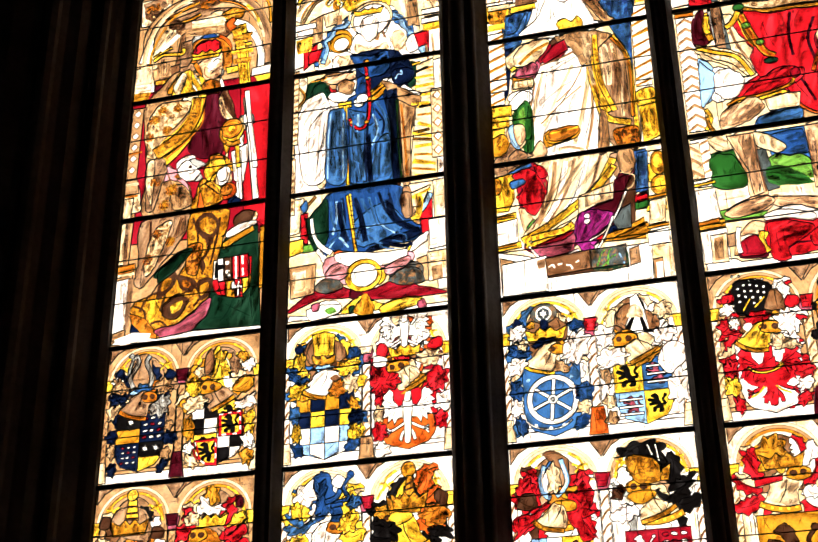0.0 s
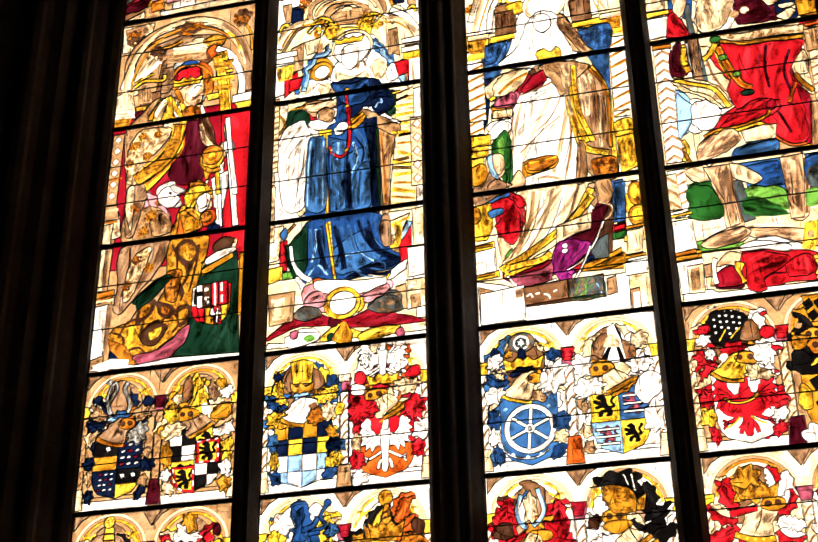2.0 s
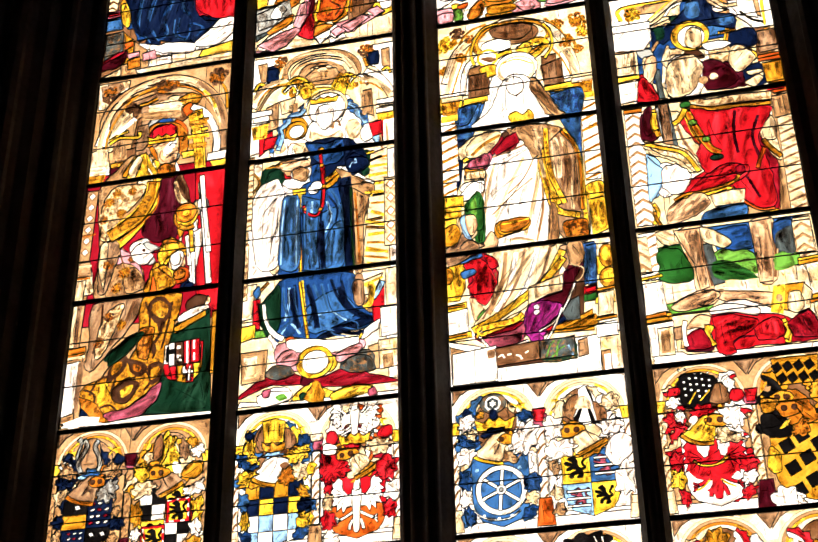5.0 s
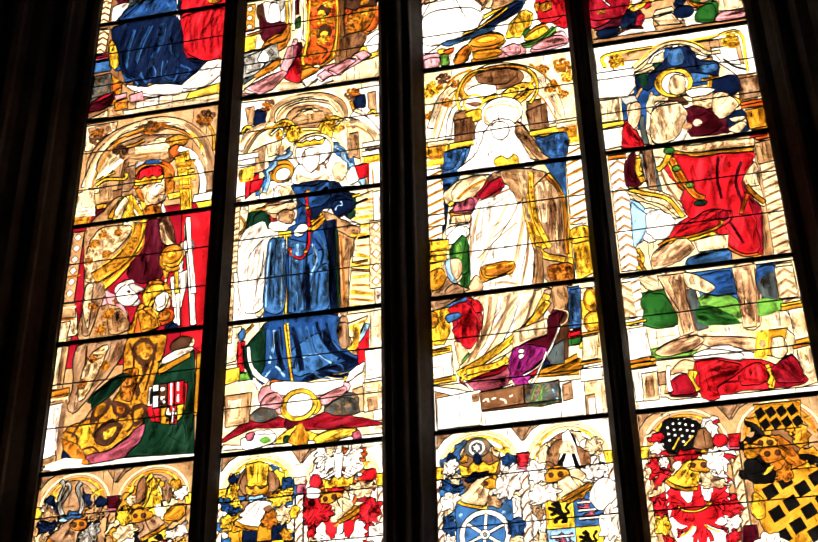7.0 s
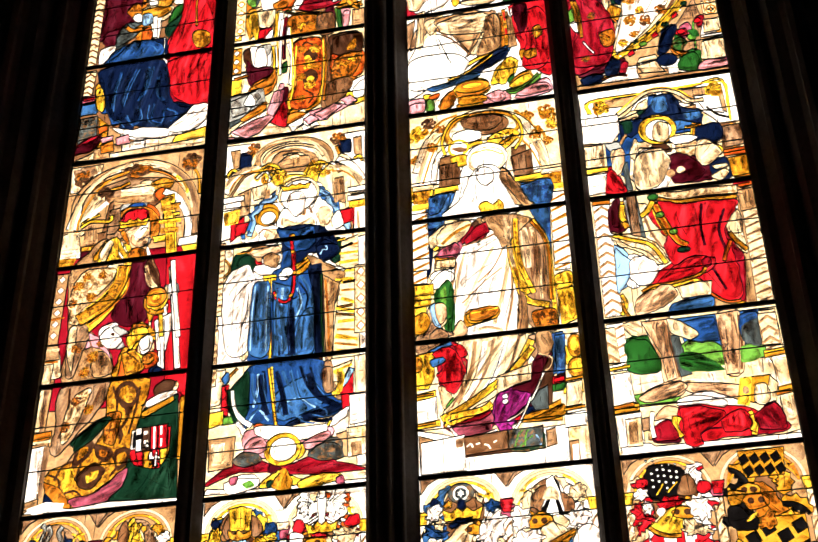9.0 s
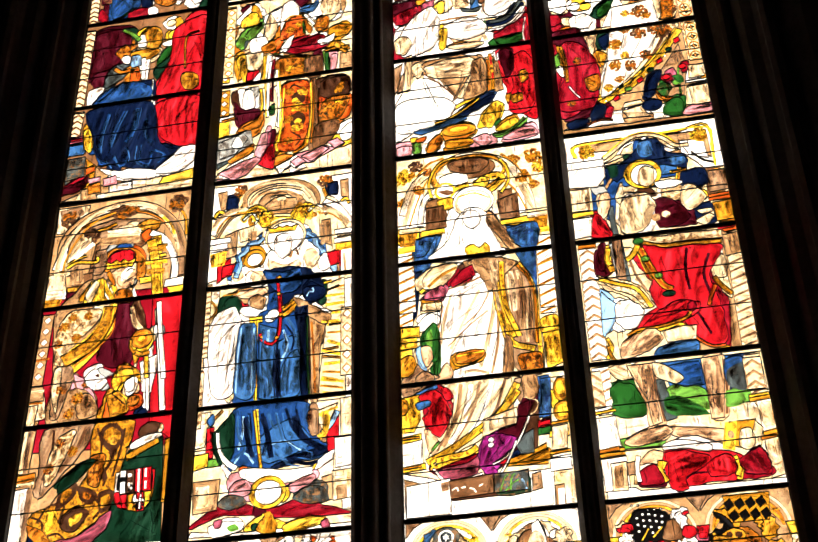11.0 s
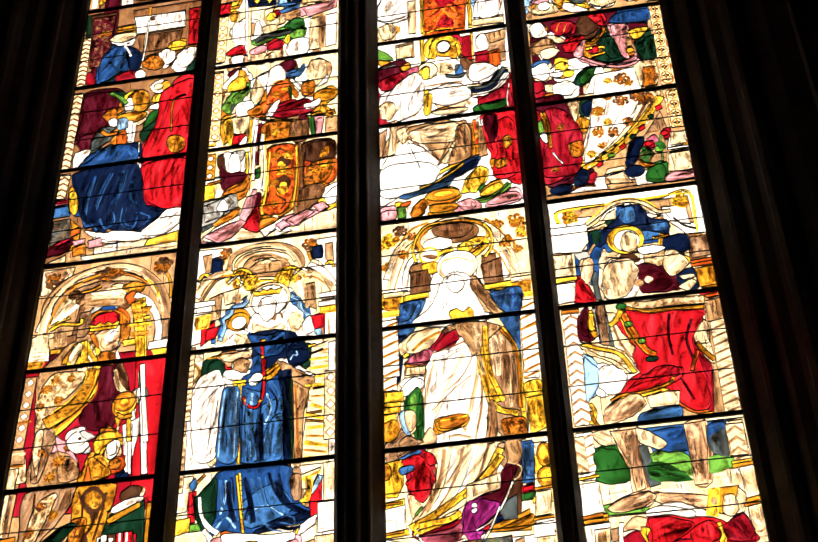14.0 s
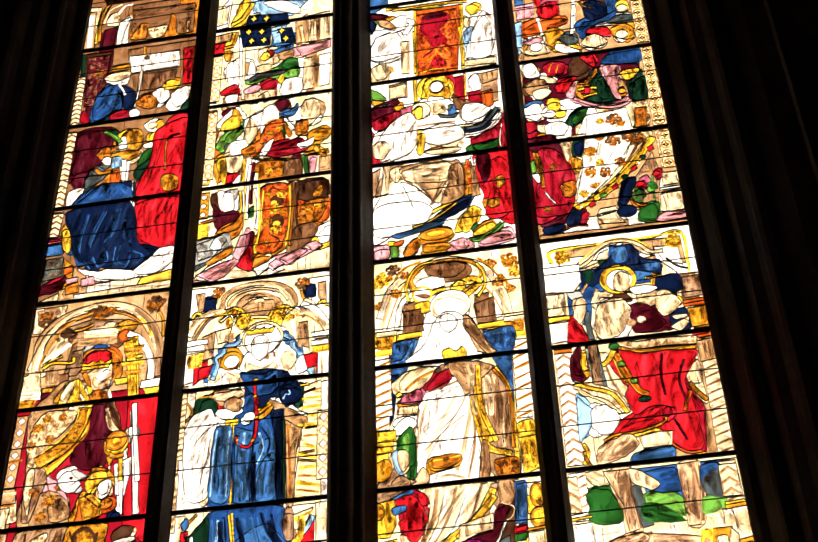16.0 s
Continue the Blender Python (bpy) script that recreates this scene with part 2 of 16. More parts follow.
tagged(box("window_sill", 0.0, 4.0, -0.70, 0.25, BOTTOM - 0.3, BOTTOM - 0.02, STONE), "dark stone window sill", "sill", kind="structure")
tagged(box("window_head", 0.0, 4.0, -0.70, 0.25, TOP + 0.02, TOP + 0.3, STONE), "dark stone window head", "lintel", kind="structure")
tagged(box("wall_west", X0 - 0.4, X0, Y1, 0.12, 0, HALL, PLASTER), "plain dark stone wall", "wall", kind="structure")
tagged(box("wall_east", X1, X1 + 0.4, Y1, 0.12, 0, HALL, PLASTER), "plain dark stone wall", "wall", kind="structure")
tagged(box("wall_south", X0 - 0.4, X1 + 0.4, Y1 - 0.4, Y1, 0, HALL, PLASTER), "plain dark stone wall", "wall", kind="structure")
tagged(box("floor", X0 - 0.4, X1 + 0.4, Y1 - 0.4, 0.12, -0.2, 0, PAVING), "worn stone church floor", "floor", kind="structure")
tagged(box("ceiling", X0 - 0.4, X1 + 0.4, Y1 - 0.4, 0.12, HALL, HALL + 0.3, PLASTER), "plain dark stone vault", "ceiling", kind="structure")
tagged(box("ground", -300, 300, 0.5, 600, -0.4, -0.2, PAVING), "paved ground outside the church", "ground", kind="structure")


def iron_bar(x0, x1, z, h):
    """A forged flat glazing bar with bevelled edges, a little uneven."""
    b, y0, y1 = h * 0.22, -0.012, 0.008
    ring = [(y0, -h / 2 + b), (y0, h / 2 - b), (y0 + b, h / 2), (y1, h / 2), (y1, -h / 2), (y0 + b, -h / 2)]
    n, verts, faces = 9, [], []
    for i in range(n):
        s = i / (n - 1)
        w = (noise.noise((x0 * 3 + s * 4, z * 5, 0)) * 0.0022)
        verts += [(x0 + (x1 - x0) * s, y, z + v + w) for y, v in ring]
    for i in range(n - 1):
        faces += [(i * 6 + k, i * 6 + (k + 1) % 6, (i + 1) * 6 + (k + 1) % 6, (i + 1) * 6 + k) for k in range(6)]
    faces += [tuple(range(5, -1, -1)), tuple(range((n - 1) * 6, n * 6))]
    return verts, faces


for x0, x1 in LIGHTS:
    for z in BARS:
        ob = link_mesh("glazing_bar", *iron_bar(x0 - 0.01, x1 + 0.01, BAR0 + z, 0.024), IRON)
        tagged(ob, "black wrought-iron glazing bar across a light", "glazing bar", "glazing bars")
    for lo, hi in zip(BARS, BARS[1:]):
        for k in (1, 2):
            z = BAR0 + lo + (hi - lo) * k / 3 + noise.noise((x0, lo, k)) * 0.02
            a = noise.noise((x0 * 2, lo, k + 5)) * 0.008
            verts, faces = iron_bar(x0, x1, z, 0.0048)
            ob = link_mesh("saddle_bar", [(x, y * 0.35 - 0.008, v + a * ((x - x0) - 0.43)) for x, y, v in verts], faces, IRON)
            tagged(ob, "thin iron saddle bar tied across leaded glass", "saddle bar", "saddle bars")

# ---- leaded panels: shapes are laid one over the other in centimetres (right from the light's edge, up from the bar), then cut
# ---- into separate panes along every outline, with a lead came in each joint
from mathutils.geometry import delaunay_2d_cdt


def inside(p, q):
    x, y = q
    hit, n = False, len(p)
    j = n - 1
    for i in range(n):
        xi, yi = p[i]
        xj, yj = p[j]
        if (yi > y) != (yj > y) and x < (xj - xi) * (y - yi) / (yj - yi) + xi:
            hit = not hit
        j = i
    return hit


def rounded(p, steps=4, pull=0.43):
    """A closed line through the points, eased at the corners."""
    out, n = [], len(p)
    for i in range(n):
        a, b, c, d = (Vector(p[(i + k) % n]) for k in (-1, 0, 1, 2))
        m0, m1 = (c - a) * pull, (d - b) * pull
        for s in range(steps):
            t = s / steps
            out.append(tuple(b * (2 * t ** 3 - 3 * t * t + 1) + m0 * (t ** 3 - 2 * t * t + t) + c * (3 * t * t - 2 * t ** 3) + m1 * (t ** 3 - t * t)))
    return out


class Panel:
    def __init__(self, light, z0, z1, label):
        self.x0, self.x1 = LIGHTS[light]
        self.z0, self.z1, self.label = BAR0 + z0, BAR0 + z1, label
        self.w, self.h = (self.x1 - self.x0) * 100, (z1 - z0) * 100
        self.shapes, self.strokes, self.washes, self.stains, self.painted = [], [], [], [], set()
        self.leafy = z0 < 0                   # the mantlings of the heraldic rows are cut like foliage

    def add(self, colour, kind, pts):
        angle = 90
        if kind[0] == "~":                    # painted on its pane, with no lead of its own
            kind = kind[1:]
            self.painted.add(len(self.shapes))
        if ":" in kind:
            kind, angle = kind.split(":")
        xs, ys = [p[0] for p in pts], [p[1] for p in pts]
        self.shapes.append((colour, kind, int(angle), pts, (min(xs), max(xs), min(ys), max(ys))))

    def piece(self, colour, kind, *n):
        """A pane with straight leads."""
        self.add(colour, kind, list(zip(n[::2], n[1::2])))

    def soft(self, colour, kind, *n):
        """A pane with flowing leads."""
        pts = rounded(list(zip(n[::2], n[1::2])), 5)
        if self.leafy and kind[:5] == "drape" and kind not in ("drape:50", "drape:130"):
            return self.leaf(colour, kind, pts)
        xs, ys = [q[0] for q in pts], [q[1] for q in pts]
        loose = 0.055 * min(max(xs) - min(xs), max(ys) - min(ys), 16)
        # hand-cut: the outline wanders a little, more on cloth than on small parts
        self.add(colour, kind, [(x + loose * noise.noise((x * 0.33, y * 0.33, 3)) + loose * 0.6 * noise.noise((x * 0.9, y * 0.9, 7)),
                                 y + loose * noise.noise((x * 0.33, y * 0.33, 11)) + loose * 0.6 * noise.noise((x * 0.9, y * 0.9, 17))) for x, y in pts])

    def leaf(self, colour, kind, pts):
        """A curling leaf of mantling: deep pointed lobes round the outline, a vein drawn into each lobe, a pale turned edge."""
        cx, cy = sum(x for x, y in pts) / len(pts), sum(y for x, y in pts) / len(pts)
        rnd, lobes = random.Random(int(cx * 11 + cy * 5)), max(5, min(9, int(len(pts) / 4)))
        start, hand, out = rnd.random(), rnd.choice((-1, 1)), []
        m = len(pts) * 2
        for k in range(m):
            a, b = pts[k // 2], pts[(k // 2 + k % 2) % len(pts)]
            x, y = (a[0] + b[0]) / 2, (a[1] + b[1]) / 2
            f = (k / m * lobes + start) % 1.0
            f = 0.78 + 0.40 * (f / 0.7 if f < 0.7 else (1 - f) / 0.3) ** 0.8
            out.append((cx + (x - cx) * f - hand * (y - cy) * 0.10 * (f - 0.9), cy + (y - cy) * f + hand * (x - cx) * 0.10 * (f - 0.9)))
        self.add(colour, kind, out)
        for k in range(lobes):
            x, y = out[int(((k + 0.7 - start) % lobes) / lobes * m) % m]
            self.ink(0.24, cx + (x - cx) * 0.12 + hand * (y - cy) * 0.14, cy + (y - cy) * 0.12 - hand * (x - cx) * 0.14, cx + (x - cx) * 0.55, cy + (y - cy) * 0.55, cx + (x - cx) * 0.88, cy + (y - cy) * 0.88)
            if k % 2:
                self.wash(1.3, cx + (x - cx) * 0.1, cy + (y - cy) * 0.1, cx + (x - cx) * 0.5 + hand * 0.7, cy + (y - cy) * 0.5, cx + (x - cx) * 0.85, cy + (y - cy) * 0.85)

    def disc(self, colour, kind, x, y, rx, ry=None, n=22, tilt=0):
        ry, c, s = ry or rx, math.cos(radians(tilt)), math.sin(radians(tilt))
        ring = [(rx * math.cos(2 * math.pi * i / n), ry * math.sin(2 * math.pi * i / n)) for i in range(n)]
        self.add(colour, kind, [(x + a * c - b * s, y + a * s + b * c) for a, b in ring])

    def band(self, colour, kind, width, *n):
        """A ribbon, staff or hem of even width along a bent line."""
        p = [Vector(q) for q in zip(n[::2], n[1::2])]
        if len(p) > 2:
            ext = [2 * p[0] - p[1]] + p + [2 * p[-1] - p[-2]]
            q = []
            for a, b, c, d in zip(ext, ext[1:], ext[2:], ext[3:]):
                q += [0.5 * (2 * b + (c - a) * t + (2 * a - 5 * b + 4 * c - d) * t * t + (3 * b - a - 3 * c + d) * t ** 3) for t in (0, 0.25, 0.5, 0.75)]
            p = q + [p[-1]]
        lft, rgt = [], []
        for i, v in enumerate(p):
            d = (p[min(i + 1, len(p) - 1)] - p[max(i - 1, 0)]).normalized()
            o = Vector((-d.y, d.x)) * width / 2
            lft.append(tuple(v + o)), rgt.append(tuple(v - o))
        self.add(colour, kind, lft + rgt[::-1])

    def flow(self, n):
        """A smooth open line through the points."""
        p = [Vector(q) for q in zip(n[::2], n[1::2])]
        if len(p) < 3:
            return [p[0].lerp(p[-1], k / 4) for k in range(5)]
        ext, out = [2 * p[0] - p[1]] + p + [2 * p[-1] - p[-2]], []
        for a, b, c, d in zip(ext, ext[1:], ext[2:], ext[3:]):
            out += [0.5 * (2 * b + (c - a) * t + (2 * a - 5 * b + 4 * c - d) * t * t + (3 * b - a - 3 * c + d) * t ** 3) for t in (0, 0.33, 0.67)]
        return out + [p[-1]]

    def ink(self, width, *n):
        """A painted contour of black enamel."""
        self.strokes.append((width, self.flow(n), (0.0, 1.0)))

    def wash(self, width, *n):
        """A soft stroke of brown enamel, such as a deep fold."""
        self.washes.append((width, self.flow(n), (0.0, 1.0)))

    def top(self, q):
        x, y = q
        for i in range(len(self.shapes) - 1, -1, -1):
            b = self.shapes[i][4]
            if b[0] <= x <= b[1] and b[2] <= y <= b[3] and inside(self.shapes[i][3], q):
                return i
        return -1

    def folds(self):
        """Enamel work: fine contour lines, and soft brown washes that model drapery, flesh and stonework."""
        rnd = random.Random(int(self.x0 * 100 + self.z0 * 10))
        for i, (colour, kind, angle, pts, b) in enumerate(self.shapes):
            area = (b[1] - b[0]) * (b[3] - b[2])
            size = math.sqrt(area)
            if area < 3 or colour == "black":
                continue
            pale = colour in ("white", "cream")
            # washes just inside the lead, wide on the shaded side, narrow on the other
            wide = min(7.0, 0.24 * size + 0.5) * (0.4 if kind == "clear" or colour == "white" else 1.0)
            for shaded in (True, False):
                deep, line, turned = wide * (1.0 if shaded else 0.55), [], 0
                for a, c in zip(pts, pts[1:] + pts[:1]):
                    a, c = Vector(a), Vector(c)
                    d = c - a
                    if d.length < 1e-4:
                        continue
                    steps = max(1, int(d.length / 1.5))
                    for k in range(steps):
                        m = a + d * (k + 0.5) / steps
                        n = Vector((d.y, -d.x)).normalized()
                        left = -1
                        if self.top(tuple(m + n * deep * 0.5)) == i:
                            n, left = -n, 1
                        q = m - n * deep * 0.5
                        if (n.x * 0.75 - n.y * 0.65 > 0.1) == shaded and self.top(tuple(q)) == i:
                            line.append(q)
                            turned = left
                        else:
                            if len(line) > 2:
                                self.washes.append((deep, line, (0.5, 1.0) if turned > 0 else (1.0, 0.5)))
                            line = []
                if len(line) > 2:
                    self.washes.append((deep, line, (0.5, 1.0) if turned > 0 else (1.0, 0.5)))
            if kind == "clear":
                if area > 60:
                    self.brush(rnd, i, 1 + int(area / 160), radians(70), 0.35, (0.12, 0.25), 12, self.strokes)
                    self.brush(rnd, i, 1 + int(area / 160), radians(70), 0.35, (0.8, 2.0), 16, self.washes)
            elif kind == "drape" or kind == "damask":
                thin = 4.5 if colour == "white" else 1.8 if colour == "cream" else 1.0
                self.brush(rnd, i, min(34, int(area / 13 / thin) + 1), radians(angle), 0.16, (1.6, 5.5), 30, self.washes, 0.04)
                if kind == "drape":
                    self.brush(rnd, i, min(16, int(area / 45 / thin) + 1), radians(angle), 0.20, (0.18, 0.36), 22, self.strokes, 0.05)
            elif kind == "stone":
                for turn in (0, math.pi / 2):
                    self.brush(rnd, i, min(24, int(area / (110 if pale else 60)) + 1), math.pi / 2 + turn, 0.04, (0.14, 0.28), 16, self.strokes, 0.02)
                    self.brush(rnd, i, min(20, int(area / (130 if pale else 80)) + 1), math.pi / 2 + turn, 0.04, (1.0, 3.0), 18, self.washes, 0.02)
                self.brush(rnd, i, min(14, int(area / 120)), 0.6, 3.0, (0.8, 2.0), 11, self.stains, 0.4)
                self.brush(rnd, i, min(10, int(area / 110)), math.pi / 2, 0.05, (0.8, 1.8), 16, self.stains, 0.02)
            elif area > 14:
                self.brush(rnd, i, min(8, int(area / 40) + 1), radians(75), 0.6, (0.6, 1.8), 10, self.washes, 0.12)
                self.brush(rnd, i, min(6, int(area / 60)), radians(75), 0.6, (0.15, 0.3), 9, self.strokes, 0.12)

    def joints(self):
        """Upright leads that break the larger fields of stonework and white glass between the saddle bars."""
        rnd = random.Random(int(self.x0 * 31 + self.z0 * 17))
        for row in range(int(self.h / 25.8) + 1):
            for _ in range(3):
                x, line = rnd.uniform(6, self.w - 6), []
                for k in range(26):
                    q = (x + 0.1 * math.sin(k * 0.4), min(row * 25.8 + k, self.h - 0.1))
                    t = self.top(q)
                    if t >= 0 and self.shapes[t][1] in ("stone", "clear", "drape") and self.shapes[t][0] in ("white", "cream", "tan", "stone", "brown"):
                        line.append(Vector(q))
                    else:
                        if len(line) > 5:
                            self.strokes.append((0.42, line, (0.0, 1.0)))
                        line = []
                if len(line) > 5:
                    self.strokes.append((0.42, line, (0.0, 1.0)))

    def brush(self, rnd, i, count, angle, spread, widths, length, into, curl=0.08):
        b = self.shapes[i][4]
        for _ in range(count):
            p = Vector((rnd.uniform(b[0], b[1]), rnd.uniform(b[2], b[3])))
            a, bend, line = angle + rnd.uniform(-spread, spread), rnd.uniform(-curl, curl), []
            for _ in range(rnd.randint(4, length)):
                if self.top(tuple(p)) != i:
                    break
                line.append(p.copy())
                p += Vector((math.cos(a), math.sin(a))) * 1.0
                a += bend
            if len(line) > 3:
                into.append((rnd.uniform(*widths), line, rnd.choice(((0.0, 1.0), (0.0, 1.0), (0.5, 1.0)))))

    def build(self):
        w, h = self.w, self.h
        root = new("stained_glass_panel")
        root.location = (self.x0, 0, self.z0)
        tagged(root, self.label, "stained glass", "stained-glass panels")
        self.folds()
        self.joints()
        verts, edges = [(0, 0), (w, 0), (w, h), (0, h)], [(0, 1), (1, 2), (2, 3), (3, 0)]
        for s in self.shapes:
            n = len(verts)
            verts += [(min(max(x, 0), w), min(max(y, 0), h)) for x, y in s[3]]
            edges += [(n + i, n + (i + 1) % len(s[3])) for i in range(len(s[3]))]
        out = delaunay_2d_cdt([Vector(v) for v in verts], edges, [], 0, 0.02, True)
        pv, faces = out[0], out[2]
        own, sides = {}, {}
        for f in faces:
            c = sum((pv[i] for i in f), Vector((0, 0))) / len(f)
            k = self.top((min(max(c.x, 0.01), w - 0.01), min(max(c.y, 0.01), h - 0.01)))
            own.setdefault(k, []).append(f)
            for a, b in zip(f, f[1:] + f[:1]):
                sides.setdefault((min(a, b), max(a, b)), []).append(k)
        groups = []
        for k, fs in own.items():
            edge_of = {}
            for f in fs:
                for a, b in zip(f, f[1:] + f[:1]):
                    edge_of.setdefault((min(a, b), max(a, b)), []).append(tuple(f))
            left = {tuple(f): f for f in fs}
            while left:
                stack, group = [left.popitem()[1]], []
                while stack:
                    f = stack.pop()
                    group.append(f)
                    for a, b in zip(f, f[1:] + f[:1]):
                        for g in edge_of[(min(a, b), max(a, b))]:
                            if g in left:
                                stack.append(left.pop(g))
                groups.append((k, group))
        ornament = {}
        for k, fs in groups:
            colour, kind, angle = self.shapes[k][:3] if k >= 0 else ("tan", "stone", 90)
            index, mv, mf, rim = {}, [], [], {}
            for f in fs:
                for i in f:
                    if i not in index:
                        index[i] = len(index)
                for a, b in zip(f, f[1:] + f[:1]):
                    if (b, a) in rim:
                        del rim[(b, a)]
                    else:
                        rim[(a, b)] = 1
            n = len(index)
            for y in (-0.002, 0.002):
                mv += [(pv[i].x / 100, y, pv[i].y / 100) for i in index]
            for f in fs:
                g = [index[i] for i in f]
                mf += [tuple(g), tuple(n + i for i in reversed(g))]
            mf += [(index[b], index[a], n + index[a], n + index[b]) for a, b in rim]
            if k in self.painted:
                ov, of = ornament.setdefault((colour, kind, angle), ([], []))
                of += [tuple(i + len(ov) for i in f) for f in mf]
                ov += mv
            else:
                link_mesh("glass_piece", mv, mf, glass(colour, kind, angle), root)
        for (colour, kind, angle), (ov, of) in ornament.items():
            tagged(link_mesh("painted_ornament", ov, of, glass(colour, kind, angle), root), kind="stuff")
        # lead cames: low H-section ridges over each joint
        mv, mf = [], []
        for (a, b), ks in sides.items():
            if len(ks) == 2 and (ks[0] == ks[1] or max(ks) in self.painted):
                continue
            r = 0.0019 if len(ks) == 2 else 0.005
            p, q = (Vector((pv[i].x / 100, 0, pv[i].y / 100)) for i in (a, b))
            d = q - p
            if d.length < 1e-5:
                continue
            d.normalize()
            o, e = Vector((-d.z, 0, d.x)), d * r * 0.5
            n = len(mv)
            for v in (p - e, q + e):
                mv += [v - o * r + Vector((0, -0.003, 0)), v - o * r * 0.5 + Vector((0, -0.0055, 0)), v + o * r * 0.5 + Vector((0, -0.0055, 0)),
                       v + o * r + Vector((0, -0.003, 0)), v + o * r * 0.8 + Vector((0, 0.0045, 0)), v - o * r * 0.8 + Vector((0, 0.0045, 0))]
            mf += [(n + i, n + (i + 1) % 6, n + 6 + (i + 1) % 6, n + 6 + i) for i in range(6)]
        tagged(link_mesh("lead_came", [tuple(v) for v in mv], mf, LEAD, root), kind="stuff")
        for name, material, deep, lines in (("painted_line", ENAMEL, 0.0028, self.strokes), ("painted_wash", WASH, 0.0030, self.washes), ("silver_stain", STAIN, 0.0052, self.stains)):
            mv, mf, uv = [], [], []
            for j, (width, line, across) in enumerate(lines):
                n, m = len(mv), len(line)
                y = -deep - (j * 0.618 % 1) * 0.002 * (name != "painted_line")
                for i, p in enumerate(line):
                    d = line[min(i + 1, m - 1)] - line[max(i - 1, 0)]
                    if d.length < 1e-6:
                        d = Vector((1, 0))
                    o = Vector((-d.y, d.x)).normalized() * width / 2 * (1 - 0.8 * abs(2 * i / max(m - 1, 1) - 1) ** 2)
                    mv += [((p + s * o).x / 100, y, (p + s * o).y / 100) for s in (1, -1)]
                    uv += [(u, i / max(m - 1, 1)) for u in across]
                mf += [(n + 2 * i, n + 2 * i + 1, n + 2 * i + 3, n + 2 * i + 2) for i in range(m - 1)]
            if mv:
                ob = tagged(link_mesh(name, mv, mf, material, root), kind="stuff")
                track = ob.data.uv_layers.new(name="brush_track")
                for corner in ob.data.loops:
                    track.data[corner.index].uv = uv[corner.vertex_index]
        return root

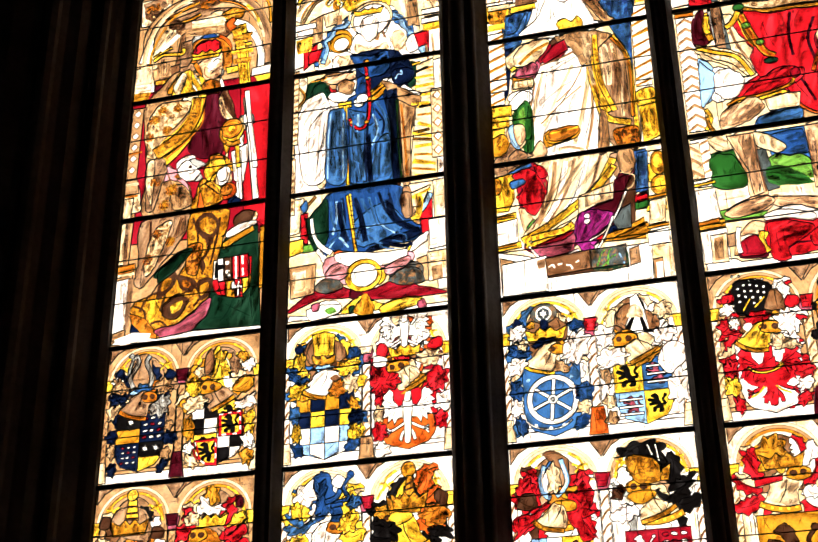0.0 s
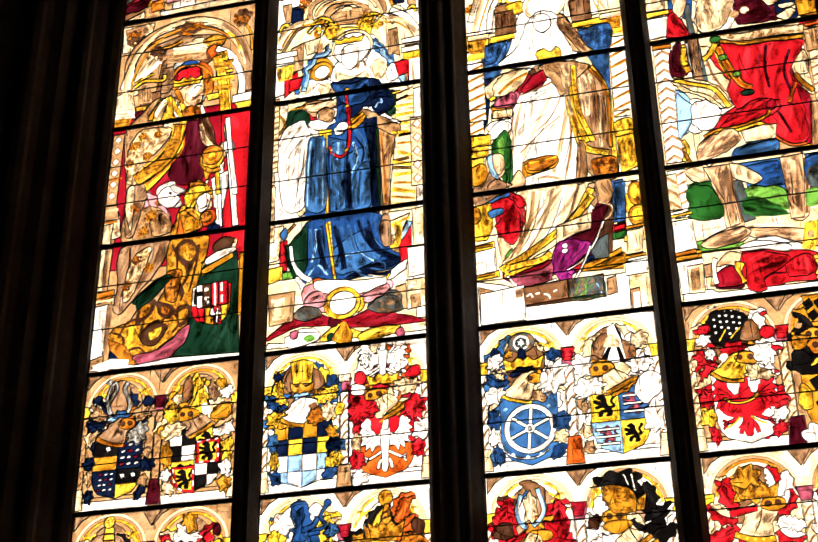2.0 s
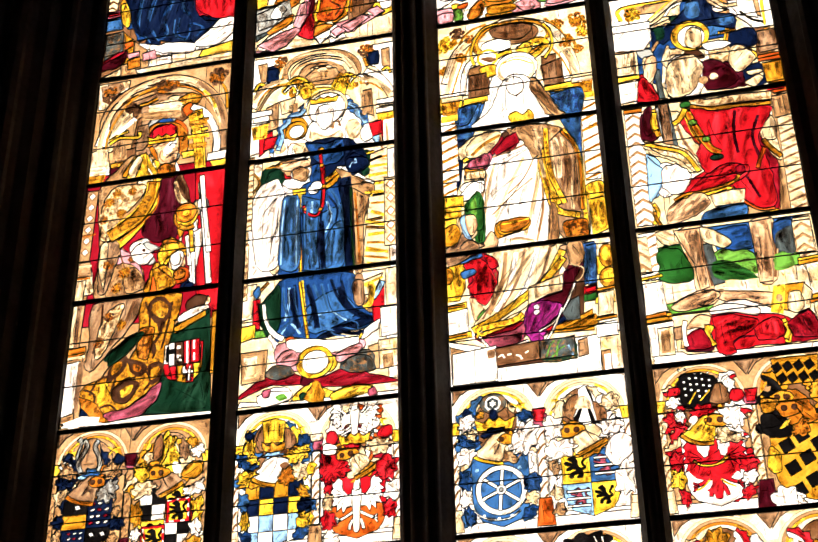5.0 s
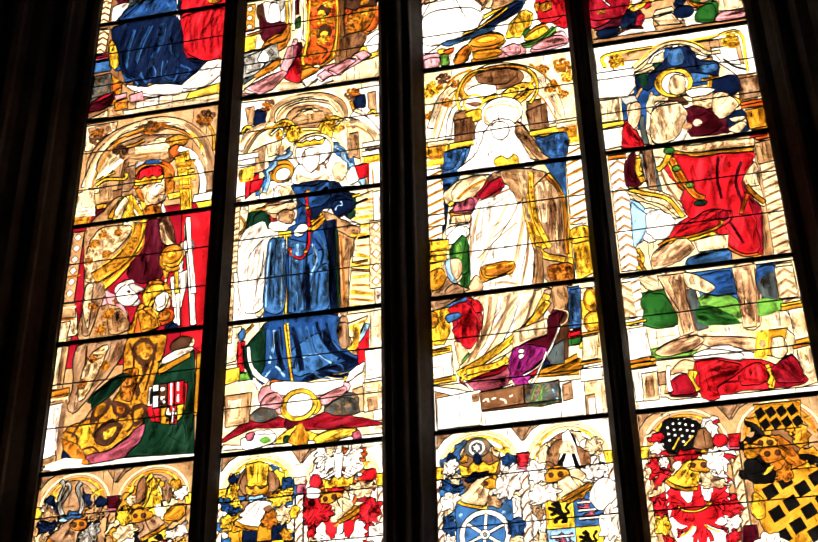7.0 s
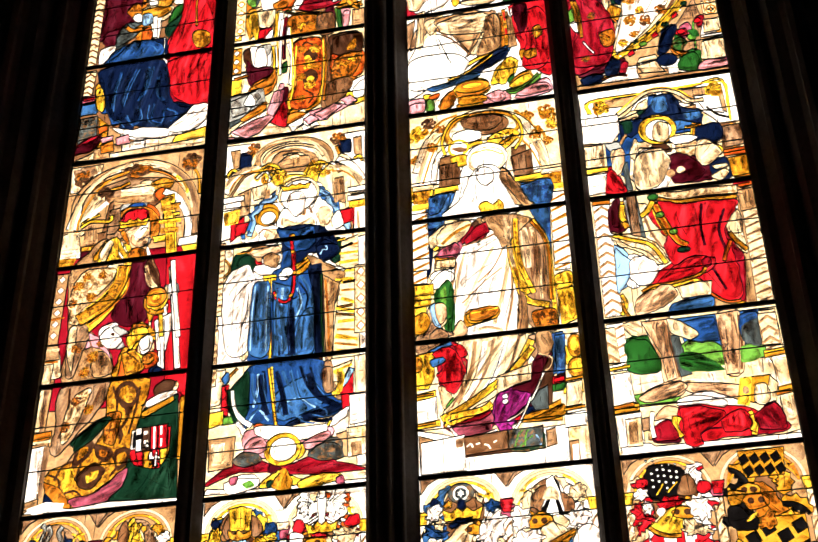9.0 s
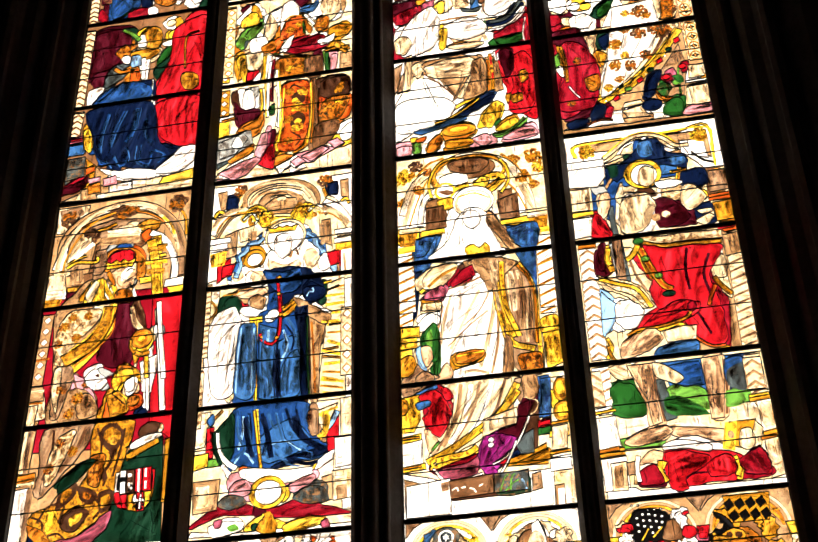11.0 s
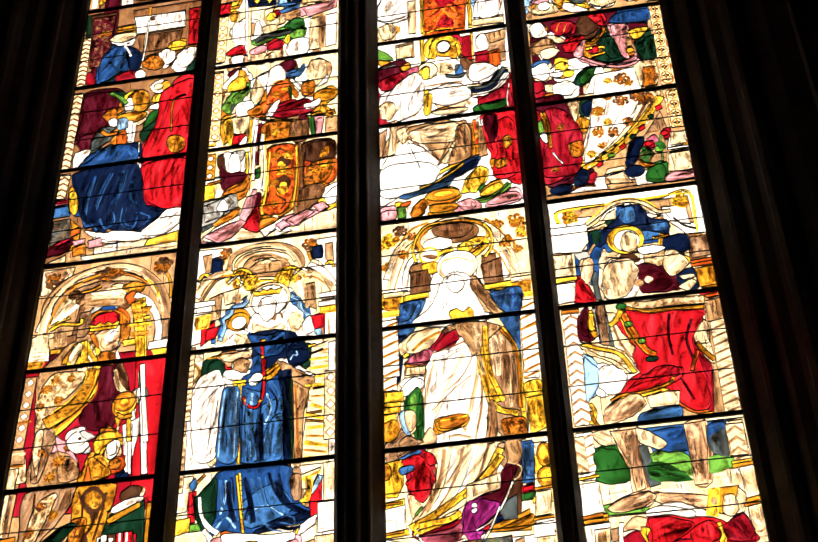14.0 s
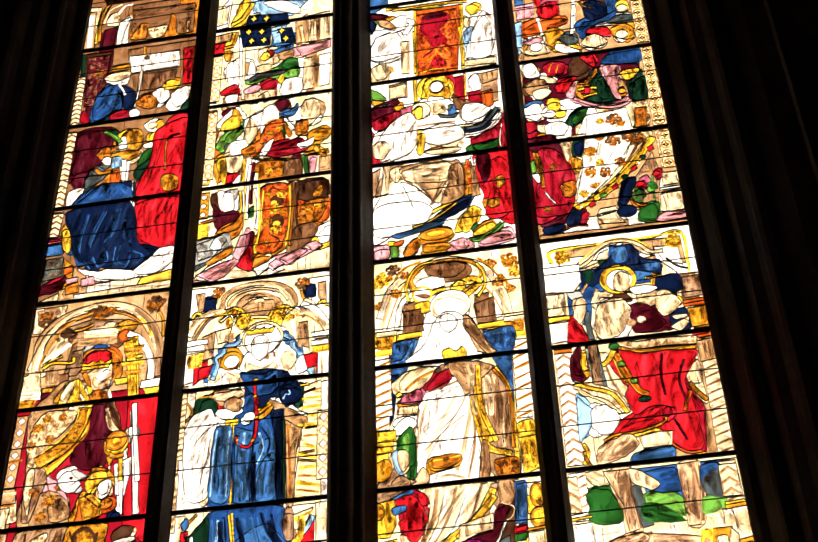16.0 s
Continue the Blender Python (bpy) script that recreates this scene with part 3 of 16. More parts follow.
# ---- heraldic pieces ----
def shield(p, x, y, w, h, fields):
    """A heater shield, whole or quartered; each field is (colour, charge)."""
    def edge(t):
        return w / 2 * (1.0 if t < 0.5 else max(0.0, 1 - ((t - 0.5) / 0.5) ** 2.6) ** 0.45)
    rows = [i / 10 for i in range(11)]

    def half(x0, x1, t0, t1):
        ts = [t0] + [t for t in rows if t0 < t < t1] + [t1]
        lim = lambda v, t: max(-edge(t), min(edge(t), v))
        return [(x + lim(x0, t), y + h / 2 - h * t) for t in ts] + [(x + lim(x1, t), y + h / 2 - h * t) for t in reversed(ts)]
    cells = [(-w / 2, w / 2, 0, 1)] if len(fields) == 1 else [(-w / 2, 0, 0, 0.5), (0, w / 2, 0, 0.5), (-w / 2, 0, 0.5, 1), (0, w / 2, 0.5, 1)]
    for (x0, x1, t0, t1), (colour, charge) in zip(cells, fields):
        p.add(colour, "plain", half(x0, x1, t0, t1))
        kind, _, tone = charge.partition(":")
        cx, cy, cw, ch = x + (x0 + x1) / 2, y + h / 2 - h * (t0 + t1) / 2, x1 - x0, h * (t1 - t0)
        if t0 > 0:
            cx, cy, cw, ch = cx + (cw * 0.08 if cx < x else -cw * 0.08), cy + ch * 0.1, cw * 0.8, ch * 0.8
        if kind == "check":
            n = 2 if len(fields) > 1 else 4
            for i in range(n):
                for j in range(n):
                    if (i + j) % 2:
                        p.add(tone, "plain", half(x0 + (x1 - x0) * i / n, x0 + (x1 - x0) * (i + 1) / n, t0 + (t1 - t0) * j / n, t0 + (t1 - t0) * (j + 1) / n))
        elif kind == "lion":
            lion(p, tone, cx, cy, min(cw, ch) * 0.42)
        elif kind == "star":
            star(p, tone, cx, cy, min(cw, ch) * 0.3, 6)
        elif kind == "bars":
            for i in range(3):
                p.piece(tone, "plain", *[v for q in half(x0 + cw * (0.12 + 0.28 * i), x0 + cw * (0.27 + 0.28 * i), t0 + 0.06, t1 - 0.05) for v in q])
        elif kind == "half":
            p.add(tone, "plain", half(x0, x1, (t0 + t1) / 2, t1))
        elif kind == "drops":
            for i, (a, b) in enumerate([(-0.25, 0.25), (0.2, 0.25), (0, 0), (-0.25, -0.2), (0.2, -0.25)]):
                p.disc(tone, "plain", cx + a * cw, cy + b * ch, cw * 0.09, n=8)
        elif kind == "dots":
            rnd = random.Random(int(x + y))
            for i in range(4):
                for j in range(3):
                    p.disc(tone if (i + j) % 3 else "ruby", "plain", cx + (j - 1) * cw * 0.28 + rnd.uniform(-0.4, 0.4), cy + (i - 1.5) * ch * 0.22, cw * 0.11, cw * 0.065, n=8, tilt=rnd.uniform(-20, 20))
        elif kind == "castle":
            for i in (-0.3, 0, 0.3):
                p.piece(tone, "plain", cx + (i - 0.1) * cw, cy - ch * 0.35, cx + (i + 0.1) * cw, cy - ch * 0.35, cx + (i + 0.08) * cw, cy + ch * 0.32, cx + (i - 0.08) * cw, cy + ch * 0.32)
        elif kind == "bird":
            bird(p, tone, cx, cy, min(cw, ch) * 0.45)


def star(p, colour, x, y, r, n):
    pts = [(x + (r if i % 2 == 0 else r * 0.42) * math.sin(math.pi * i / n), y + (r if i % 2 == 0 else r * 0.42) * math.cos(math.pi * i / n)) for i in range(2 * n)]
    p.add(colour, "clear", pts)


def lion(p, colour, x, y, r):
    """A rampant beast in outline: maned head, two raised paws, two hind legs, tufted tail."""
    q = lambda *v: [c * r + (x if i % 2 == 0 else y) for i, c in enumerate(v)]
    p.band(colour, "plain", 0.15 * r, *q(0.3, -0.25, 0.78, -0.1, 0.55, 0.3, 0.85, 0.75))
    p.disc(colour, "plain", *q(0.85, 0.78), 0.15 * r, n=8)
    p.soft(colour, "plain", *q(-0.3, 0.98, -0.66, 0.72, -0.42, 0.56, -0.3, 0.32, -0.82, 0.46, -0.9, 0.26, -0.36, 0.06, -0.8, -0.04, -0.78, -0.22, -0.18, -0.16,
                               0.0, -0.32, -0.45, -0.5, -0.55, -0.86, -0.28, -0.9, -0.16, -0.66, 0.18, -0.6, 0.1, -0.96, 0.5, -0.95, 0.52, -0.5, 0.36, -0.12, 0.2, 0.2, 0.12, 0.66, -0.06, 0.95))


def bird(p, colour, x, y, r):
    """A displayed eagle: raised wings with separate flight feathers, trunk, head, tail and talons."""
    for s in (-1, 1):
        q = lambda *v: [(x + s * a * r, y + c * r) for a, c in zip(v[::2], v[1::2])]
        p.add(colour, "clear", q(0.10, 0.40, 0.32, 0.30, 0.50, 0.55, 0.52, 0.86, 0.66, 0.98, 0.80, 0.86, 0.94, 0.70, 0.84, 0.60, 1.02, 0.44, 0.86, 0.38, 1.02, 0.16, 0.82, 0.16,
                                 0.92, -0.10, 0.70, -0.02, 0.72, -0.28, 0.54, -0.12, 0.48, -0.36, 0.36, -0.14, 0.14, -0.12))
        for tip in ((0.86, 0.62), (0.88, 0.4), (0.86, 0.16), (0.74, -0.06), (0.56, -0.18)):
            (a, b), (c, d) = q(0.40, 0.30, *tip)
            p.ink(r * 0.035, a, b, c, d)
        p.band(colour, "clear", r * 0.11, *[v for t in q(0.08, -0.3, 0.42, -0.5, 0.62, -0.58) for v in t])
        for a in (-0.14, 0.0, 0.14):
            p.band(colour, "clear", r * 0.06, *[v for t in q(0.6, -0.57, 0.76, -0.62 + a) for v in t])
        p.band(colour, "clear", r * 0.12, *[v for t in q(0.02, -0.5, 0.20, -0.72, 0.26, -0.96) for v in t])
    p.soft(colour, "clear", x - r * 0.17, y + r * 0.5, x + r * 0.17, y + r * 0.5, x + r * 0.13, y - r * 0.4, x + r * 0.10, y - r, x - r * 0.10, y - r, x - r * 0.13, y - r * 0.4)
    p.soft(colour, "clear", x - r * 0.12, y + r * 0.5, x - r * 0.04, y + r * 0.95, x + r * 0.12, y + r * 0.92, x + r * 0.12, y + r * 0.5)
    p.piece("gold", "~plain", x - r * 0.06, y + r * 0.9, x - r * 0.26, y + r * 0.76, x - r * 0.05, y + r * 0.74)


def helm(p, x, y, r, side=1, colour="cream", trim="gold"):
    """A tournament helm leaning forward: domed skull, two-hole grille, bell-shaped neck with a gilt studded rim."""
    q = lambda *v: [c * r * (side if i % 2 == 0 else 0.85) + (x if i % 2 == 0 else y + 1.5) for i, c in enumerate(v)]
    p.soft(colour, "drape:%d" % (50 if side > 0 else 130), *q(-0.35, 0.62, 0.1, 0.95, 0.6, 0.9, 0.8, 0.5, 0.62, 0.12, 0.42, -0.3, 0.4, -0.85, -0.2, -0.8, -0.85, -0.62, -0.62, -0.2, -0.5, 0.2))
    p.band(trim, "plain", r * 0.24, *q(-0.98, -0.62, -0.5, -0.86, 0.0, -0.96, 0.46, -0.92))
    for k in range(5):
        u, v = q(-0.85 + 0.29 * k, -0.72 - 0.2 * math.sin(0.55 * k))
        p.disc("yellow", "~plain", u, v, r * 0.06, n=7)
    p.soft(trim, "plain", *q(0.1, 0.5, 0.2, 0.84, 0.6, 0.95, 0.98, 0.76, 0.94, 0.42, 0.5, 0.28))
    p.disc("umber", "~plain", *q(0.36, 0.62), r * 0.15, r * 0.13, 10)
    p.disc("umber", "~plain", *q(0.72, 0.64), r * 0.13, r * 0.13, 10)
    p.ink(r * 0.05, *q(-0.3, -0.7, 0.0, -0.1, 0.1, 0.5))


def mantle(p, x, y, r, outer, inner, side=1):
    """One side of a torn cloth mantling: curling lobed leaves that show their lining."""
    rnd = random.Random(int(x * 7 + y * 3))
    for k in range(5):
        px, py = x - side * r * 0.45, y + r * (0.75 - 0.36 * k)
        a, bend = radians(78 - 36 * k) + rnd.uniform(-0.2, 0.2), rnd.choice((-1, 1)) * rnd.uniform(0.10, 0.22)
        spine, length = [], r * rnd.uniform(1.0, 1.35)
        for i in range(9):
            spine.append(Vector((px, py)))
            px, py, a = px + side * math.cos(a) * length / 8, py + math.sin(a) * length / 8, a + bend
        sides = ([], [], [])
        for i, v in enumerate(spine):
            t = i / 8
            d = (spine[min(i + 1, 8)] - spine[max(i - 1, 0)]).normalized()
            o = Vector((-d.y, d.x)) * r * 0.34 * (0.35 + 0.65 * math.sin(math.pi * min(1, t * 0.9 + 0.1)))
            lobe = 1.15 if i % 2 else 0.72
            sides[0].append(tuple(v + o * lobe)), sides[1].append(tuple(v)), sides[2].append(tuple(v - o * (1.87 - lobe)))
        slant = "drape:%d" % rnd.choice((30, 60, 120))
        if k % 2:
            p.add(outer, slant, sides[0] + sides[2][::-1])
        else:
            p.add(outer, slant, sides[0] + sides[1][::-1])
            p.add(inner, slant, sides[1] + sides[2][::-1])
        p.ink(0.3, *[c for v in spine[1:-1] for c in v])


def bays(p, y0, y1, ground="brown", left="gold", right="gold", shaft="cream", base="cream"):
    """Two round moulded arches on slim columns over a heraldic row, with gilt rib tracery in their heads."""
    w, m = p.w, p.w / 2
    p.piece(base, "stone", 0, y0, w, y0, w, y1, 0, y1)
    for i, tone in enumerate((left, right)):
        x0, x1 = m * i + 2.5, m * (i + 1) - 2.5
        c, r, s = (x0 + x1) / 2, (x1 - x0) / 2, y1 - 20
        ring = lambda f: [(c + r * f * math.cos(math.pi * k / 14), s + r * 0.95 * f * math.sin(math.pi * k / 14)) for k in range(15)]
        p.add(base, "stone", [(x1, y0 + 8)] + ring(1.0) + [(x0, y0 + 8)])
        for f, colour, wide in ((1.0, "cream", 1.6), (0.92, "tan" if tone in ("gold", "amber") else "cream", 1.5), (0.84, tone, 1.3)):
            p.band(colour, "~plain", wide, *[v for q in ring(f) for v in q])
        for f in (1.04, 0.96, 0.88, 0.80):
            p.ink(0.22, *[v for q in ring(f) for v in q])
        p.add(ground, "stone", [(c + r * 0.62, y0 + 44)] + [(c + r * 0.62 * math.cos(math.pi * k / 12), s - 2 + r * 0.8 * math.sin(math.pi * k / 12)) for k in range(13)] + [(c - r * 0.62, y0 + 44)])
        for sd in (-1, 1):
            rib = lambda *v: [(c + sd * a * r if k % 2 == 0 else s + a * r) for k, a in enumerate(v)]
            gilt = "yellow" if tone != "amber" else "gold"
            p.band(gilt, "~plain", 1.1, *rib(0.86, 0.02, 0.68, 0.30, 0.42, 0.46))
            p.band(gilt, "~plain", 1.1, *rib(0.34, 0.74, 0.60, 0.56, 0.70, 0.24))
            p.band(gilt, "~plain", 1.0, *rib(0.80, 0.42, 0.62, 0.40, 0.48, 0.24))
            p.ink(0.2, *rib(0.82, 0.0, 0.64, 0.26, 0.40, 0.42))
            p.ink(0.2, *rib(0.32, 0.68, 0.55, 0.52, 0.65, 0.22))
        p.piece("stone", "drape", x0 - 1.5, y1 - 1.2, x0 + 7, y1 - 1.2, x0 + 2.5, y1 - 3.8, x0 - 1.5, y1 - 9)
        p.piece("white", "plain", x0, y0 + 1, x1, y0 + 1, x1, y0 + 6, x0, y0 + 6)
    p.piece("stone", "drape", m - 5, y1 - 1.2, m + 5, y1 - 1.2, m, y1 - 9)
    for cx, cw in ((1.6, 3.2), (m, 4.0), (w - 1.6, 3.2)):
        p.piece(shaft, "stone", cx - cw / 2, y0 + 6, cx + cw / 2, y0 + 6, cx + cw / 2, y1 - 22, cx - cw / 2, y1 - 22)
        for k in range(6):
            z = y0 + 12 + k * (y1 - y0 - 38) / 6
            p.band("tan", "~plain", 1.0, cx - cw / 2, z, cx, z + 3.4, cx + cw / 2, z + 5)
        p.piece("rose" if cw > 3.5 else "yellow", "drape", cx - cw * 0.6, y1 - 25, cx + cw * 0.6, y1 - 25, cx + cw * 0.95, y1 - 18.5, cx - cw * 0.95, y1 - 18.5)
        p.ink(0.3, cx - cw * 0.8, y1 - 20.5, cx + cw * 0.8, y1 - 20.5)
        p.piece("rose" if cw > 3.5 else "cream", "plain", cx - cw * 0.9, y0 + 2, cx + cw * 0.9, y0 + 2, cx + cw * 0.6, y0 + 13, cx - cw * 0.6, y0 + 13)
        p.ink(0.3, cx - cw * 0.7, y0 + 9, cx + cw * 0.7, y0 + 9)


def coronet(p, x, y, w, h, colour="yellow"):
    p.piece(colour, "damask", x - w / 2, y - h / 2, x + w / 2, y - h / 2, x + w * 0.62, y + h / 2, x + w * 0.32, y + h * 0.15, x + w * 0.15, y + h * 0.55,
            x, y + h * 0.2, x - w * 0.15, y + h * 0.55, x - w * 0.32, y + h * 0.15, x - w * 0.62, y + h / 2)


def strip(p, x0, y0, x1, y1, w, style, light="yellow", dark="umber"):
    """An upright border or column shaft filled with repeated ornament: twist, chevron, diamond or rosette."""
    a, b = Vector((x0, y0)), Vector((x1, y1))
    d = (b - a).normalized()
    o = Vector((-d.y, d.x)) * w / 2
    at = lambda s, t: tuple(a + d * s + o * t)
    length, n = (b - a).length, max(2, int((b - a).length / w / (0.62 if style in ("twist", "chevron") else 1.05)))
    h = length / n
    p.add(light, "plain", [at(0, -1), at(length, -1), at(length, 1), at(0, 1)])
    for k in range(n):
        s = k * h
        if style == "twist":
            p.add(dark, "~plain", [at(s, 1), at(s + h * 0.22, 1), at(min(length, s + h * 0.85), -1), at(min(length, s + h * 0.6), -1)])
        elif style == "chevron":
            p.add(dark, "~plain", [at(s, 1), at(s + h * 0.28, 1), at(min(length, s + h * 0.85), 0), at(s + h * 0.28, -1), at(s, -1), at(s + h * 0.55, 0)])
        elif style == "diamond":
            p.add(dark, "~plain", [at(s + h * 0.08, 0), at(s + h * 0.5, 0.85), at(s + h * 0.92, 0), at(s + h * 0.5, -0.85)])
            p.add("white", "~clear", [at(s + h * 0.25, 0), at(s + h * 0.5, 0.5), at(s + h * 0.75, 0), at(s + h * 0.5, -0.5)])
        else:
            c = at(s + h * 0.5, 0)
            p.disc(dark, "~plain", c[0], c[1], w * 0.46, h * 0.46, 14)
            p.disc(light, "~plain", c[0], c[1], w * 0.36, h * 0.36, 12)
            star(p, dark, c[0], c[1], w * 0.28, 4)


def goldstar(p, x, y, r):
    star(p, "yellow", x, y, r, 6)


def acanthus(p, x, y, r, colour="yellow"):
    """A carved leaf rosette: curling lobes round a boss, drawn with enamel veins."""
    rnd = random.Random(int(x * 13 + y * 7))
    turn, hand = rnd.uniform(0, 6), rnd.choice((-1, 1))
    shade = {"yellow": "gold", "brown": "umber", "amber": "brown", "gold": "amber"}.get(colour, "brown")
    for k in range(7):
        a = turn + k * 0.9 + rnd.uniform(-0.15, 0.15)
        f = rnd.uniform(0.8, 1.15)
        pts = []
        for d, e in ((0.1, 0.0), (0.55, 0.16), (0.9, 0.5), (0.8, 0.95)):
            pts += [x + r * f * d * math.cos(a + hand * e), y + r * f * d * math.sin(a + hand * e)]
        p.band(colour if k % 3 else shade, "~drape:%d" % rnd.choice((30, 90, 150)), r * 0.36, *pts)
        p.ink(r * 0.07, *pts)
        p.ink(r * 0.06, *[v + (r * 0.15 * hand if i % 2 else r * 0.12) for i, v in enumerate(pts)])
    p.disc(colour, "~plain", x, y, r * 0.24, n=10)
    p.ink(r * 0.06, x - r * 0.2, y, x, y + r * 0.2, x + r * 0.2, y)


# ---- the panels, light by light ----
p = Panel(0, 0.000, 2.326, "stained-glass panel of a bishop in white damask cope on ruby ground")
p.piece("tan", "stone", -6.1, 248.7, 86.8, 236.1, 89.0, 148.3, -4.6, 155.2)
p.piece("ruby", "plain", -2.1, 161.4, 86.6, 161.7, 86.4, 57.9, 1.2, 62.0)
p.piece("red", "plain", 67.3, 156.0, 86.2, 157.0, 86.2, 61.1, 72.9, 72.4)
p.piece("maroon", "plain", 13.6, 167.2, 36.0, 171.1, 34.6, 153.0, 13.6, 152.5)
p.piece("cream", "stone", -0.4, 229.7, 20.8, 229.7, 19.4, 219.9, 7.0, 210.2, 1.2, 210.4)
acanthus(p, 8.9, 220.1, 6.2, "brown")
acanthus(p, 77.7, 223.3, 6.0, "brown")
p.band("gold", "plain", 1.7, 78.7, 218.4, 83.1, 210.6, 84.6, 197.2)
p.band("tan", "stone", 3.4, 5.5, 185.3, 6.0, 204.5, 13.1, 216.3, 24.2, 223.1, 39.0, 226.5, 50.8, 226.5, 64.6, 220.9, 77.1, 208.1, 83.7, 191.6, 85.1, 180.1)
p.band("cream", "stone", 2.0, 7.8, 186.1, 8.4, 203.7, 15.0, 214.3, 27.1, 221.0, 40.3, 223.1, 52.8, 222.5, 65.6, 216.3, 76.3, 204.4, 81.9, 190.0)
p.band("amber", "plain", 1.4, 9.7, 189.6, 10.5, 203.0, 17.2, 212.4, 30.1, 218.1, 41.3, 219.7, 54.8, 219.0, 66.9, 212.2, 76.0, 200.2, 80.0, 189.6)
p.piece("stone", "drape:10", 22.6, 212.3, 38.9, 216.6, 61.9, 212.7, 65.3, 203.5, 52.6, 205.7, 31.3, 202.2)
p.piece("brown", "drape", 28.0, 198.9, 33.0, 201.9, 52.6, 205.7, 60.6, 195.4, 53.9, 190.1, 40.9, 196.0, 35.9, 186.1, 33.4, 171.5, 24.6, 171.0)
acanthus(p, 39.7, 222.4, 6.1, "brown")
acanthus(p, 47.9, 221.4, 5.4, "amber")
acanthus(p, 24.7, 205.3, 5.1, "brown")
p.band("gold", "plain", 2.4, 26.3, 208.5, 33.9, 210.0, 39.7, 212.5)
p.soft("cream", "plain", 46.1, 211.4, 52.0, 212.8, 57.9, 205.5, 52.8, 202.5, 49.3, 204.6)
p.soft("gold", "damask", 53.2, 209.4, 60.2, 212.9, 67.4, 209.8, 66.2, 204.5, 56.6, 204.6)
p.soft("orange", "drape", 56.2, 202.0, 60.8, 205.8, 63.0, 198.9, 59.3, 195.7)
p.soft("cream", "drape:60", 10.4, 189.5, 16.0, 204.8, 22.8, 209.9, 24.4, 201.0, 18.0, 186.7, 13.0, 177.7, 9.4, 180.9)
p.piece("white", "drape:60", 1.7, 184.0, 6.3, 201.7, 10.3, 201.8, 10.3, 190.3, 8.6, 182.2)
p.band("yellow", "plain", 1.7, 11.4, 186.3, 16.4, 189.3, 22.8, 191.3)
p.piece("cream", "drape", 0.2, 179.7, 10.2, 181.9, 12.9, 167.3, 0.5, 167.0)
p.piece("white", "stone", -0.4, 166.0, 12.9, 167.6, 13.6, 161.6, -0.0, 160.4)
p.piece("brown", "drape", 16.4, 177.2, 30.7, 178.7, 29.7, 169.1, 16.1, 168.3)
p.piece("gold", "damask", 13.3, 169.4, 28.0, 170.1, 27.4, 166.1, 13.7, 166.0)
p.piece("stone", "stone", 79.8, 182.0, 84.6, 182.0, 85.5, 168.9, 81.4, 168.4)
p.band("white", "clear", 4.3, 62.0, 202.5, 69.6, 197.8, 76.2, 187.2, 79.3, 175.4, 79.1, 164.3)
p.piece("white", "stone", 74.2, 166.6, 85.6, 167.7, 85.3, 161.5, 73.6, 161.2)
p.piece("yellow", "drape", 75.5, 161.2, 85.6, 161.5, 85.4, 156.1, 77.8, 156.2)
p.band("yellow", "damask", 5.0, 66.5, 199.4, 68.6, 180.9, 71.1, 156.5)
p.band("yellow", "damask", 2.6, 62.8, 184.0, 73.2, 184.6)
p.band("gold", "plain", 1.7, 62.9, 191.6, 73.3, 191.8)
strip(p, 3.2, 98.9, 4.3, 151.7, 7.0, "diamond", "tan", "stone")
p.piece("tan", "stone", -0.4, 90.4, 8.6, 91.2, 7.7, 78.1, -0.2, 77.1)
p.disc("orange", "plain", 47.7, 182.0, 13.5, 14.0)
p.soft("grey", "clear", 40.5, 179.0, 51.3, 181.8, 55.8, 178.4, 57.2, 170.0, 54.8, 164.5, 46.4, 164.7, 41.1, 172.9)
p.ink(0.49, 44.9, 173.4, 49.1, 169.8, 54.4, 168.2)
p.soft("tan", "damask", 8.1, 152.2, 17.3, 163.6, 26.7, 172.9, 41.8, 168.3, 45.7, 151.3, 37.3, 129.7, 24.8, 113.4, 38.8, 96.2, 41.5, 78.0, 12.9, 78.7, 12.9, 104.1, 10.5, 124.4)
p.band("yellow", "damask", 6.6, 40.3, 167.5, 45.0, 151.4, 40.7, 133.4, 30.2, 118.9, 22.4, 111.7)
p.soft("cream", "stone", 29.1, 150.2, 37.1, 159.9, 41.3, 166.6, 41.1, 152.0, 27.2, 146.8)
p.soft("maroon", "drape", 45.7, 151.3, 53.5, 156.6, 58.3, 149.4, 60.7, 124.2, 57.4, 111.6, 45.7, 111.2, 37.4, 118.5, 43.2, 136.6)
p.soft("umber", "damask", 54.7, 149.9, 58.5, 154.8, 63.4, 145.0, 64.8, 135.9, 58.5, 135.1)
p.soft("pink", "plain", 23.4, 108.8, 32.0, 104.9, 39.4, 93.1, 42.0, 79.6, 29.8, 79.2, 20.6, 92.3)
p.soft("tan", "damask", 18.6, 95.9, 30.7, 99.3, 39.7, 89.8, 41.6, 77.7, 20.0, 78.5)
p.soft("stone", "drape:70", 12.7, 75.1, 41.8, 75.7, 37.2, 60.8, 27.2, 47.8, 16.7, 35.1, 11.1, 36.9, 12.3, 51.1)
